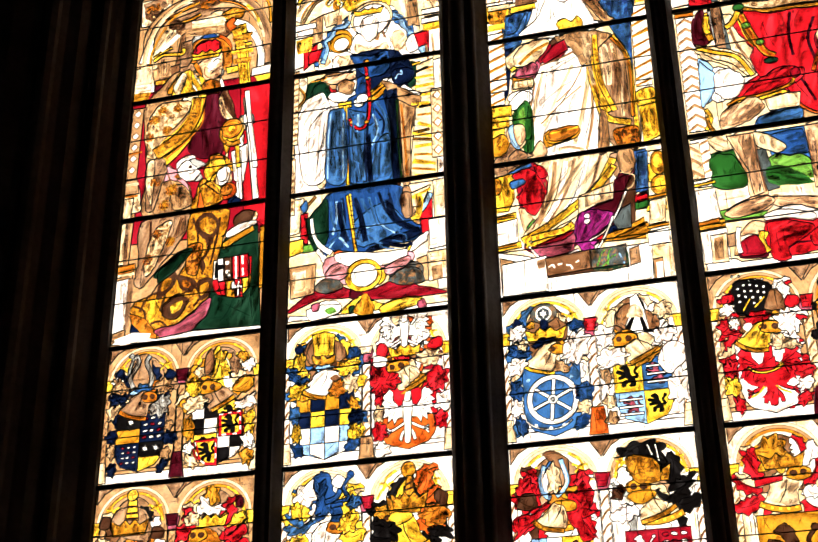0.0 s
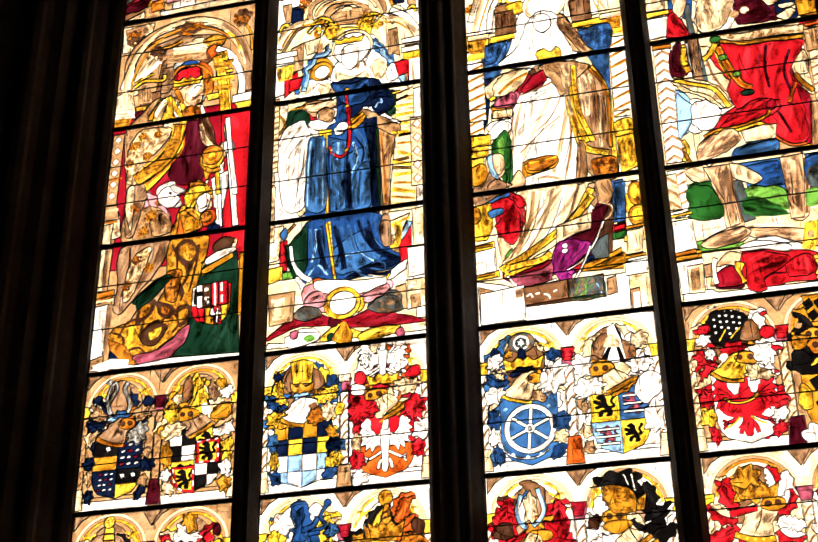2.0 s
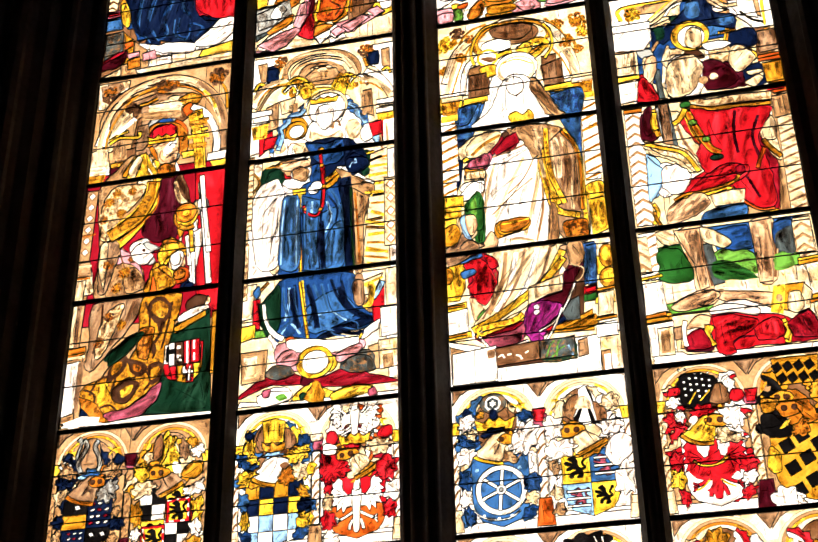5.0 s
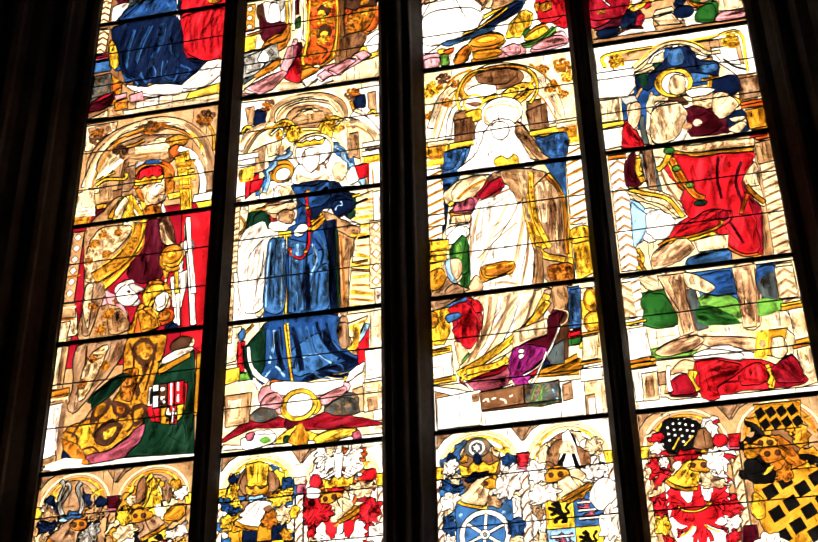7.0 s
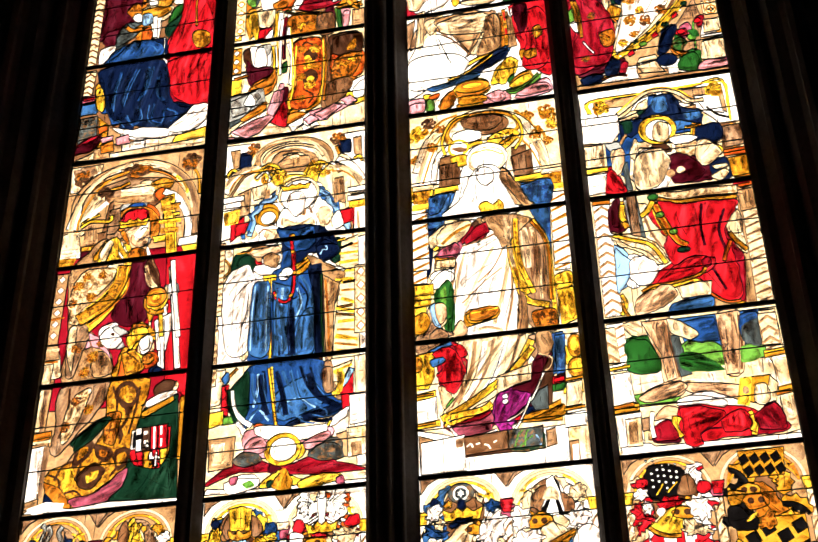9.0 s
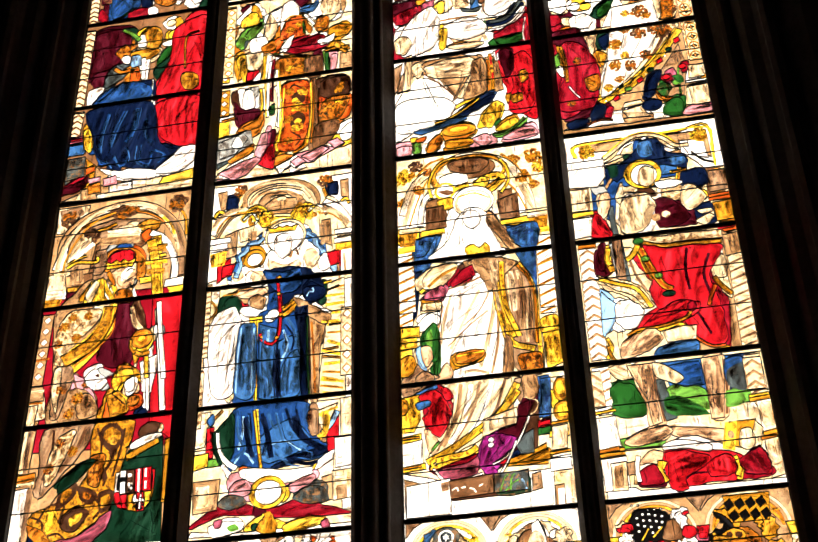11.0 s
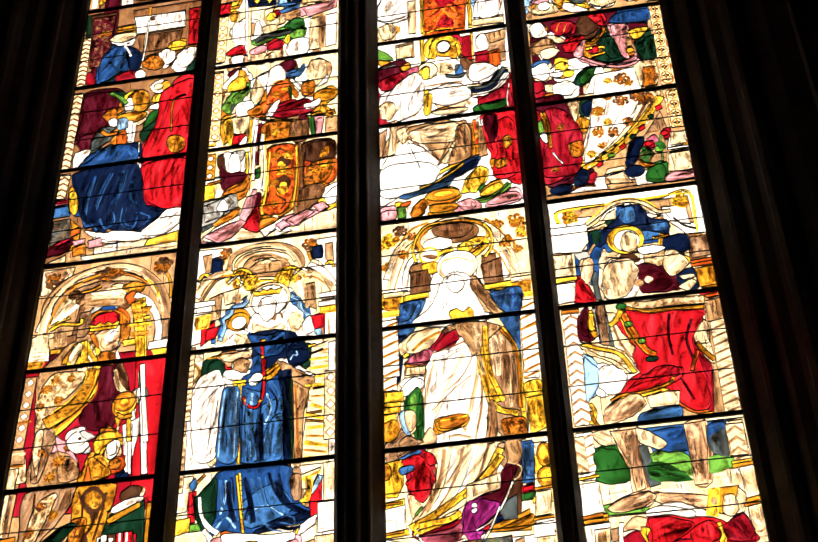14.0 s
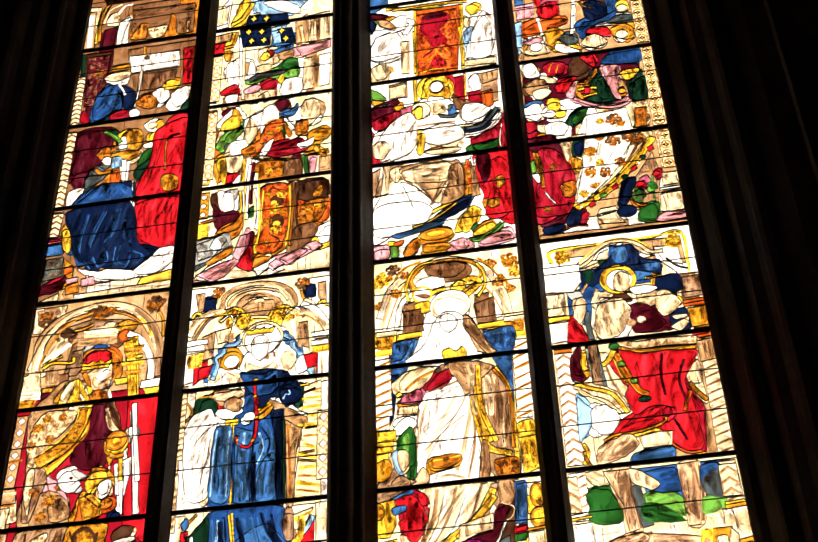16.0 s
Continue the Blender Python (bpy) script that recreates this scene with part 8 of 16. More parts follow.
p.disc("white", "clear", 46.4, 40.5, 1.6)
p.disc("white", "clear", 46.2, 37.5, 1.6)
p.band("yellow", "damask", 3.6, 17.4, 31.9, 25.6, 33.1, 33.7, 34.1, 39.2, 37.3)
p.disc("gold", "~plain", 20.7, 32.0, 0.9)
p.disc("gold", "~plain", 25.0, 32.6, 0.9)
p.disc("gold", "~plain", 29.3, 33.2, 0.9)
p.disc("gold", "~plain", 33.7, 34.4, 0.9)
p.soft("rose", "drape:20", 17.1, 26.0, 25.3, 27.8, 34.8, 29.5, 39.5, 32.4, 38.3, 22.5, 30.2, 20.7, 20.9, 21.0)
p.band("white", "clear", 1.4, 15.9, 27.6, 22.2, 20.0, 32.9, 20.3, 40.9, 22.2)
p.band("yellow", "~plain", 1.4, 19.4, 28.0, 16.2, 29.0, 14.7, 31.6, 17.5, 33.3)
p.soft("red", "drape:80", 9.5, 69.8, 18.0, 73.3, 23.3, 67.8, 26.4, 59.5, 25.3, 53.5, 20.2, 45.0, 15.5, 48.8, 10.9, 57.1, 14.7, 61.2)
p.soft("red", "drape", 20.9, 75.1, 26.3, 72.0, 27.9, 67.1, 24.0, 66.1)
p.wash(3, 14.9, 65.9, 17.2, 56.2, 19.6, 48.2)
p.soft("azure", "plain", 8.0, 66.3, 15.0, 67.4, 15.7, 64.2, 9.2, 62.0)
p.piece("slate", "plain", 59.0, 35.1, 63.5, 42.0, 68.5, 44.3, 67.9, 30.9, 61.3, 30.3)
p.piece("azure", "damask", 74.1, 72.6, 79.5, 73.3, 78.0, 50.4, 73.5, 49.6)
p.piece("red", "plain", 72.0, 47.7, 77.3, 48.7, 77.1, 45.7, 71.8, 45.3)
p.piece("green", "plain", 72.2, 44.0, 77.0, 45.1, 76.7, 41.0, 72.4, 40.4)
p.soft("gold", "drape:20", 58.4, 26.3, 65.1, 28.4, 75.4, 32.8, 75.4, 26.4, 59.5, 24.4)
p.disc("gold", "damask", 84.2, 65.5, 4.0, 7.0)
p.disc("yellow", "~plain", 83.7, 66.5, 2.4, 4.0)
p.disc("gold", "damask", 84.3, 52.6, 5.0, 6.0)
p.disc("yellow", "~plain", 83.8, 53.2, 3.0, 3.6)
p.band("gold", "plain", 1.6, 77.6, 46.0, 86.6, 46.8)
p.piece("cream", "stone", 78.0, 44.4, 86.0, 45.1, 84.7, 31.6, 76.8, 30.9)
p.band("gold", "plain", 1.6, 75.6, 29.3, 86.1, 30.2)
p.piece("white", "clear", 75.4, 26.9, 85.9, 27.9, 86.1, 19.7, 75.3, 19.4)
p.piece("tan", "drape", 76.6, 11.7, 81.3, 12.2, 81.3, 0.9, 76.6, 0.3)
p.piece("white", "~clear", 78.0, 9.8, 81.1, 10.0, 80.8, 0.9, 77.7, 0.7)
p.piece("white", "clear", 1.8, 19.1, 24.4, 21.4, 24.4, 1.7, 1.6, 1.7)
p.piece("stone", "~drape", 19.5, 19.2, 23.8, 19.8, 23.5, 14.8, 19.8, 14.4)
p.disc("gold", "damask", 1.0, 64.8, 3.0, 5.0)
p.disc("yellow", "~plain", 0.2, 52.5, 2.4, 3.5)
p.band("gold", "plain", 1.4, -2.2, 46.0, 9.4, 46.3)
p.band("gold", "plain", 1.4, -2.2, 29.1, 9.8, 29.9)
p.piece("brown", "plain", 23.8, 19.8, 46.2, 21.5, 46.0, 11.1, 24.3, 9.8)
p.band("white", "~clear", 0.9, 25.1, 14.6, 27.3, 15.8, 28.3, 13.9)
p.band("white", "~clear", 0.9, 29.9, 15.5, 32.1, 15.8)
p.band("white", "~clear", 0.9, 34.1, 14.9, 36.2, 14.1, 37.1, 12.2)
p.band("white", "~clear", 0.9, 38.9, 15.5, 40.6, 16.4)
p.piece("slate", "damask", 46.7, 21.4, 64.0, 21.5, 63.7, 11.1, 46.5, 11.0)
p.band("leaf", "~plain", 0.8, 49.4, 11.5, 51.7, 18.4, 54.0, 20.5)
p.band("leaf", "~plain", 0.8, 54.6, 11.7, 55.4, 18.5, 57.2, 20.6)
p.band("leaf", "~plain", 0.8, 52.0, 11.4, 56.2, 15.5, 59.0, 16.9)
p.band("sky", "~plain", 0.8, 60.5, 17.3, 61.8, 13.6, 62.7, 11.2)
p.ink(0.3, 38.8, 120.5, 26.7, 107.5, 22.1, 100.0)
p.ink(0.3, 48.8, 79.7, 35.6, 65.9, 21.0, 49.5)
p.ink(0.3, 52.7, 77.5, 40.8, 62.0, 31.8, 48.0)
p.wash(3, 49.9, 76.3, 38.1, 62.4, 27.8, 48.5)
p.wash(3, 56.7, 75.3, 49.1, 63.9, 41.8, 55.7)
p.wash(2, 41.4, 71.3, 31.0, 57.3, 23.5, 44.6)
p.ink(0.3, 58.0, 75.1, 52.0, 66.6, 46.0, 58.2)
p.band("cream", "~drape", 1.6, 45.6, 73.8, 36.6, 59.6, 30.6, 51.2)
p.build()

p = Panel(3, 0.000, 2.326, "stained-glass panel of a giant in a red tunic wading")
p.piece("cream", "stone", -1.6, 250.4, 89.6, 236.2, 89.8, -0.6, -0.7, -1.3)
p.piece("white", "clear", 0.3, 230.9, 87.7, 231.9, 89.3, 196.1, 77.7, 194.5, 72.9, 201.0, 60.3, 214.8, 18.9, 213.0, 20.5, 199.4, 0.9, 195.4)
p.piece("tan", "stone", 8.1, 223.9, 35.0, 224.2, 29.5, 214.8, 9.9, 212.0)
p.piece("tan", "stone", 55.5, 223.4, 81.3, 223.8, 81.8, 203.1, 66.0, 213.7)
p.piece("white", "clear", 10.5, 218.0, 26.8, 217.3, 21.4, 208.7, 10.6, 206.5)
p.piece("white", "clear", 65.0, 217.7, 78.7, 217.4, 80.0, 202.7, 69.7, 206.9)
p.band("yellow", "plain", 1.5, 5.2, 215.2, 6.3, 224.2, 35.1, 225.0, 66.0, 225.2)
p.band("yellow", "plain", 1.4, 66.0, 225.2, 82.3, 226.7, 82.8, 198.4)
p.band("yellow", "plain", 0.8, 71.1, 208.9, 76.0, 202.7, 82.3, 199.3)
acanthus(p, 12.3, 218.4, 5.0, "yellow")
acanthus(p, 76.2, 220.2, 4.8, "yellow")
p.piece("blue", "drape:40", 33.8, 214.0, 38.6, 215.0, 40.1, 222.5, 47.7, 221.8, 47.8, 213.3, 51.3, 213.4, 56.5, 207.9, 64.0, 210.2, 67.8, 202.0, 60.9, 197.6, 68.8, 192.4, 75.8, 191.2, 74.7, 184.0, 68.0, 186.3, 62.0, 184.5, 48.0, 187.0, 31.1, 190.0, 26.4, 187.2, 23.2, 165.9, 12.1, 175.0, 12.3, 191.5, 19.9, 193.9, 20.9, 208.8, 28.6, 207.3)
p.band("cream", "stone", 2.6, 20.4, 210.0, 26.3, 212.7, 32.1, 220.1, 37.8, 223.3, 44.5, 224.3)
p.band("cream", "stone", 2.6, 48.3, 224.4, 55.1, 219.6, 60.3, 214.8, 64.8, 213.5)
p.piece("navy", "plain", 21.2, 206.8, 27.7, 207.1, 26.6, 196.4, 21.3, 193.3)
p.disc("fir", "plain", 24.1, 206.3, 2.6, 1.9)
p.disc("fir", "plain", 34.7, 211.2, 2.3, 1.9)
p.piece("azure", "plain", 51.5, 202.7, 61.6, 203.1, 62.3, 195.5, 52.5, 195.1)
p.piece("cream", "stone", 33.7, 218.3, 39.0, 220.7, 38.9, 212.7, 30.8, 213.4)
p.piece("tan", "stone", 54.4, 209.8, 65.7, 211.8, 65.3, 208.5, 55.2, 207.0)
p.piece("cream", "stone", 20.7, 207.7, 32.4, 211.6, 33.2, 208.4, 21.7, 206.0)
p.band("tan", "plain", 2.0, 19.3, 188.4, 24.6, 196.8, 32.2, 200.3, 29.6, 208.3)
p.soft("umber", "plain", 32.3, 188.3, 37.5, 190.3, 45.2, 187.1, 47.9, 181.1, 36.6, 183.1)
p.soft("cream", "drape:20", 47.5, 192.2, 60.3, 192.9, 63.3, 189.7, 56.6, 186.9, 48.1, 187.3)
p.soft("maroon", "drape:150", 46.6, 175.5, 54.0, 177.8, 64.6, 172.4, 68.1, 163.5, 66.3, 158.5, 50.2, 159.5, 53.6, 167.8)
p.soft("yellow", "plain", 70.4, 183.3, 76.0, 179.0, 74.2, 174.3, 71.0, 175.9)
p.band("yellow", "plain", 1.7, 58.4, 182.9, 60.6, 191.3, 63.0, 200.6)
p.band("yellow", "plain", 1.7, 57.3, 196.4, 67.1, 196.8)
p.soft("navy", "plain", 67.1, 168.3, 75.9, 172.5, 78.7, 163.5, 77.4, 158.0, 69.6, 158.0)
p.soft("cream", "plain", 67.6, 159.7, 73.5, 165.8, 77.5, 166.2, 76.3, 162.1, 71.3, 158.4)
p.soft("cream", "plain", 68.2, 167.8, 76.1, 168.2, 76.3, 165.7, 70.6, 164.9)
p.soft("white", "drape:50", 27.4, 178.2, 31.9, 184.7, 40.6, 184.6, 46.9, 178.0, 49.5, 171.4, 52.7, 168.0, 51.2, 162.9, 45.4, 165.7, 42.2, 162.6, 40.1, 157.7, 27.4, 157.3, 25.5, 165.5)
p.soft("cream", "drape", 23.2, 165.9, 26.5, 161.8, 25.2, 157.7, 22.4, 158.2)
p.soft("grey", "clear", 12.1, 192.7, 19.7, 192.4, 20.9, 187.4, 14.7, 186.6)
p.soft("cream", "drape:60", 25.2, 183.7, 29.2, 193.7, 31.1, 190.0, 36.9, 190.4, 37.8, 185.5, 30.6, 186.0, 27.4, 178.2)
p.soft("red", "drape:110", 10.2, 173.2, 15.6, 175.1, 20.7, 158.5, 8.7, 158.3)
p.band("slate", "plain", 3.1, 21.9, 177.7, 22.0, 167.5, 22.9, 158.1)
p.piece("brown", "drape", 76.8, 196.2, 88.4, 195.9, 88.0, 176.9, 75.7, 177.3)
p.band("gold", "plain", 2.2, 82.9, 195.4, 82.3, 177.9)
p.piece("cream", "plain", 85.2, 195.7, 88.1, 195.9, 87.9, 177.6, 85.3, 177.4)
p.piece("orange", "plain", 75.6, 176.6, 88.4, 177.2, 88.0, 172.9, 75.7, 172.9)
p.piece("amber", "drape", 77.7, 171.5, 87.8, 171.9, 87.8, 157.6, 79.0, 157.8)
p.piece("tan", "drape", -0.0, 194.5, 11.1, 194.0, 10.5, 176.7, 0.7, 176.6)
strip(p, 5.7, 79.8, 6.0, 151.4, 9.0, "chevron", "white", "tan")
p.piece("amber", "plain", 1.4, 153.9, 11.1, 153.7, 10.8, 150.9, 1.1, 151.1)
p.piece("tan", "drape", 78.9, 150.1, 87.9, 151.3, 87.3, 77.6, 72.7, 77.2)
strip(p, 82.6, 77.3, 84.4, 149.8, 8.3, "twist", "cream", "stone")
p.piece("orange", "plain", 78.6, 155.0, 87.4, 154.9, 87.4, 151.4, 78.5, 150.8)
p.soft("sky", "plain", 10.2, 123.5, 17.8, 116.3, 17.7, 101.1, 11.1, 95.6, 10.1, 106.2)
p.soft("maroon", "drape", 10.0, 148.3, 18.1, 150.4, 19.2, 134.3, 9.4, 131.8)
p.soft("cream", "drape:50", 22.2, 146.3, 31.8, 146.8, 39.8, 121.6, 36.3, 115.4, 26.3, 123.7, 24.7, 134.1)
p.band("slate", "plain", 7.2, 21.9, 153.7, 22.8, 141.3, 24.2, 124.0)
p.band("gold", "plain", 3.3, 18.7, 151.0, 16.1, 142.4, 18.6, 133.7)
p.soft("cream", "drape:150", 9.7, 129.0, 22.5, 127.0, 35.7, 118.9, 36.4, 111.4, 33.2, 108.0, 22.9, 117.5, 13.5, 123.0)
p.soft("white", "drape:70", 17.8, 116.9, 31.7, 108.9, 27.4, 100.3, 20.4, 95.5, 14.2, 99.0)
p.soft("red", "drape:150", 29.3, 144.4, 40.8, 147.4, 76.3, 139.4, 72.7, 123.1, 75.5, 106.1, 73.0, 79.0, 61.4, 82.5, 50.4, 94.4, 26.1, 93.4, 27.4, 100.3, 44.9, 114.1, 36.2, 127.5)
p.soft("ruby", "drape:110", 59.5, 125.2, 75.0, 129.4, 76.1, 106.0, 72.7, 80.9, 62.7, 84.3, 59.4, 105.3)
p.soft("cream", "drape:60", 71.0, 126.0, 75.2, 136.2, 78.0, 122.2, 78.6, 108.9, 73.9, 112.9)
p.soft("tan", "damask", 31.2, 146.2, 37.7, 149.3, 47.4, 150.5, 79.8, 152.0, 78.8, 141.8, 57.1, 144.0, 38.1, 143.0)
p.band("yellow", "damask", 2.4, 25.0, 93.6, 39.1, 94.1, 50.5, 95.6, 61.4, 82.5, 72.4, 78.5)
p.soft("azure", "plain", 34.9, 81.9, 43.3, 85.2, 58.3, 86.2, 60.0, 79.6, 36.3, 76.7)
p.band("yellow", "damask", 2.1, 10.8, 92.4, 12.9, 86.4, 10.0, 79.8)
p.soft("tan", "plain", 57.9, 83.7, 67.3, 79.8, 67.4, 76.7, 58.0, 76.8)
p.piece("azure", "drape:10", 36.5, 74.2, 86.8, 74.5, 79.1, 46.4, 39.7, 57.7)
p.piece("navy", "plain", 70.7, 74.3, 77.5, 74.6, 76.5, 58.8, 68.5, 53.2)
p.soft("green", "plain", 9.9, 64.2, 17.1, 66.3, 24.3, 64.7, 28.6, 48.3, 10.2, 47.1)
p.soft("leaf", "plain", 37.0, 57.5, 47.1, 62.2, 57.4, 54.7, 58.1, 45.6, 36.7, 46.7)
p.soft("leaf", "plain", 66.8, 52.3, 78.8, 53.7, 78.1, 46.6, 66.3, 45.8)
p.soft("cream", "drape:140", 10.0, 74.8, 21.3, 75.7, 21.4, 67.0, 15.0, 66.6, 11.1, 70.2)
p.piece("cream", "stone", 8.6, 47.3, 79.1, 46.4, 86.1, 28.0, 8.9, 28.9)
p.piece("leaf", "plain", 10.7, 33.1, 36.8, 36.0, 32.1, 27.2, 12.6, 27.3)
p.soft("flesh", "drape:100", 20.6, 73.9, 34.0, 75.2, 32.8, 61.1, 35.0, 37.4, 27.1, 36.0, 25.1, 53.6)
p.band("slate", "plain", 5.7, 34.0, 64.6, 35.8, 52.2, 38.0, 41.1)
p.soft("flesh", "plain", 14.3, 32.9, 26.8, 38.4, 37.5, 37.1, 34.1, 30.5, 18.5, 28.9)
p.soft("flesh", "drape:170", 36.0, 37.3, 64.3, 32.5, 64.8, 26.0, 50.8, 26.6, 36.4, 33.1)
p.soft("flesh", "drape:95", 57.7, 74.9, 68.2, 75.3, 68.5, 59.9, 65.9, 39.9, 57.7, 39.2, 58.9, 61.2)
p.piece("cream", "stone", 78.4, 73.9, 87.3, 74.5, 88.5, 42.2, 88.7, 5.6, 81.1, 4.3, 80.7, 40.3)
strip(p, 82.7, 49.8, 82.2, 73.3, 8.4, "twist", "cream", "stone")
p.piece("gold", "plain", 77.0, 49.1, 87.8, 50.0, 87.8, 47.1, 77.1, 46.1)
p.piece("gold", "plain", 80.8, 29.2, 89.5, 30.4, 89.3, 26.4, 80.7, 25.2)
p.band("tan", "~drape", 1.6, 23.6, 72.2, 25.4, 56.6, 29.4, 38.1)
p.band("brown", "~drape", 1.0, 33.3, 74.0, 32.3, 61.8, 34.3, 40.4)
p.band("brown", "~drape", 1.5, 68.3, 72.2, 67.5, 57.0, 65.1, 41.2)
p.piece("gold", "plain", 65.4, 36.4, 78.5, 36.5, 72.4, 20.5, 61.6, 24.7)
p.piece("cream", "plain", 77.9, 36.0, 81.2, 31.5, 78.7, 22.0, 73.0, 21.0)
p.soft("white", "drape:20", 32.8, 28.3, 46.4, 31.3, 60.6, 24.8, 62.4, 20.0, 47.9, 24.1, 35.3, 24.5)
p.soft("flesh", "plain", 18.8, 18.5, 25.2, 25.2, 32.1, 23.2, 30.8, 17.0, 24.4, 18.4)
p.soft("red", "drape:60", 30.9, 22.2, 37.9, 24.8, 67.2, 18.9, 68.0, 5.3, 50.2, 5.1, 37.8, 1.6, 31.9, 6.1)
p.band("maroon", "~drape", 1.0, 37.8, 5.5, 43.5, 10.4, 51.0, 10.6)
p.soft("ruby", "drape:60", 68.2, 15.4, 77.6, 21.6, 82.2, 10.8, 81.9, 5.9, 67.6, 5.3)
p.band("yellow", "damask", 2.7, 31.5, 18.7, 28.8, 13.3, 30.5, 6.9)
p.band("yellow", "damask", 2.7, 65.1, 18.0, 67.0, 11.0, 65.5, 5.0)
p.soft("maroon", "drape:60", 17.6, 8.9, 27.8, 13.4, 30.8, 5.7, 19.3, 5.9)
p.band("cream", "damask", 1.8, 17.5, 16.3, 16.0, 8.0)
p.piece("white", "clear", 1.7, 7.4, 15.8, 6.3, 18.1, 4.4, 88.8, 3.9, 88.7, 0.1, 1.5, 0.7)
strip(p, 6.5, 47.6, 5.5, 75.4, 8.8, "twist", "white", "tan")
p.piece("gold", "plain", -0.8, 27.8, 12.8, 28.5, 12.8, 24.4, -0.7, 23.7)
p.piece("white", "stone", 0.6, 46.0, 10.1, 46.5, 11.3, 29.2, 0.3, 28.2)
p.piece("white", "stone", 0.3, 23.0, 13.3, 23.7, 13.3, 6.6, 1.0, 5.2)
p.piece("stone", "stone", 12.8, 19.8, 17.5, 20.4, 17.2, 13.5, 13.0, 12.9)
p.soft("white", "drape:60", 27.1, 165.2, 27.0, 174.6, 31.4, 182.6, 40.8, 183.9, 46.3, 177.8, 53.0, 167.9, 51.3, 163.2, 45.6, 162.8, 42.0, 157.0, 27.4, 157.3)
p.soft("cream", "drape:70", 15.6, 186.9, 20.9, 186.7, 22.4, 179.8, 19.0, 169.5, 16.5, 167.0, 14.4, 180.4)
p.piece("grey", "drape", 18.3, 152.5, 25.2, 152.8, 25.9, 134.6, 19.7, 134.2)
p.piece("yellow", "damask", 16.0, 151.5, 18.3, 151.8, 18.4, 137.2, 15.4, 140.4)
p.band("amber", "damask", 3.3, 34.2, 147.8, 38.3, 131.3, 47.5, 117.7)
p.band("yellow", "~plain", 0.6, 32.4, 146.7, 36.5, 130.2, 45.2, 116.7)
p.band("stone", "~drape", 1.4, 28.3, 140.4, 30.4, 129.8, 35.1, 118.9)
p.band("yellow", "~plain", 1.2, 6.6, 214.8, 6.3, 223.4, 25.6, 224.8, 55.4, 225.8, 82.3, 225.3, 82.7, 212.1, 82.8, 197.0)
p.ink(0.3, 1.4, 229.4, 32.1, 229.5, 62.0, 230.8, 86.9, 230.7)
p.ink(0.3, 7.9, 212.6, 7.8, 220.8, 25.3, 222.2)
acanthus(p, 12.4, 219.1, 4.5, "yellow")
acanthus(p, 76.8, 221.0, 5.0, "yellow")
p.band("cream", "drape", 2.6, 21.3, 212.1, 29.3, 218.3, 37.5, 224.5, 48.0, 225.7, 56.4, 221.7, 62.8, 215.1, 70.0, 214.5)
p.band("yellow", "~plain", 0.9, 21.4, 213.6, 28.9, 219.9, 37.7, 226.5, 48.2, 227.6, 57.5, 223.5, 63.1, 217.4)
p.ink(0.3, 21.6, 210.1, 29.4, 216.0, 37.8, 222.1, 47.7, 223.4, 55.8, 219.5)
p.piece("white", "clear", 0.4, 212.1, 21.3, 212.1, 21.3, 198.8, 16.2, 192.2, 0.2, 193.9)
p.soft("navy", "drape", 24.6, 202.0, 32.6, 208.1, 40.9, 216.1, 43.6, 221.4, 53.4, 221.5, 57.9, 211.1, 67.6, 207.4, 66.3, 198.2, 52.4, 202.6, 34.5, 198.3, 26.7, 194.1)
p.soft("azure", "~drape", 41.4, 219.9, 48.8, 220.5, 49.1, 210.8, 42.3, 210.1)
p.soft("fir", "~plain", 23.6, 206.0, 28.1, 207.0, 28.7, 199.3, 24.2, 197.9)
p.soft("azure", "~drape", 58.8, 207.1, 66.2, 207.6, 66.3, 201.9, 59.5, 201.3)
p.disc("yellow", "damask", 42.2, 197.7, 10.6)
p.disc("white", "clear", 42.7, 196.8, 7.4, 7.8)
p.soft("cream", "drape", 39.8, 199.2, 43.8, 203.4, 48.6, 199.5, 47.4, 190.4, 42.6, 188.6, 38.9, 191.9)
p.ink(0.25, 41.2, 196.3, 43.1, 193.0)
p.soft("navy", "plain", 63.0, 195.0, 76.1, 196.4, 76.5, 185.2, 67.3, 184.3, 60.9, 189.8)
p.band("gold", "plain", 1.4, 63.0, 198.8, 61.2, 189.8, 58.4, 182.2)
p.band("gold", "plain", 1.4, 58.5, 195.8, 66.7, 197.0)
p.disc("cream", "damask", 57.0, 182.4, 6.6)
p.ink(0.3, 51.6, 184.8, 56.9, 181.0, 63.6, 182.7)
p.soft("cream", "drape:40", 63.2, 185.7, 68.9, 185.5, 74.8, 177.1, 69.5, 170.1, 63.6, 168.2, 60.4, 175.3)
p.soft("white", "clear", 48.0, 190.3, 56.8, 191.3, 63.6, 188.6, 58.9, 185.7, 50.3, 185.8)
p.soft("maroon", "drape:20", 46.4, 177.7, 52.4, 179.6, 61.3, 171.5, 64.4, 163.8, 58.2, 159.5, 47.0, 159.6, 45.9, 168.7)
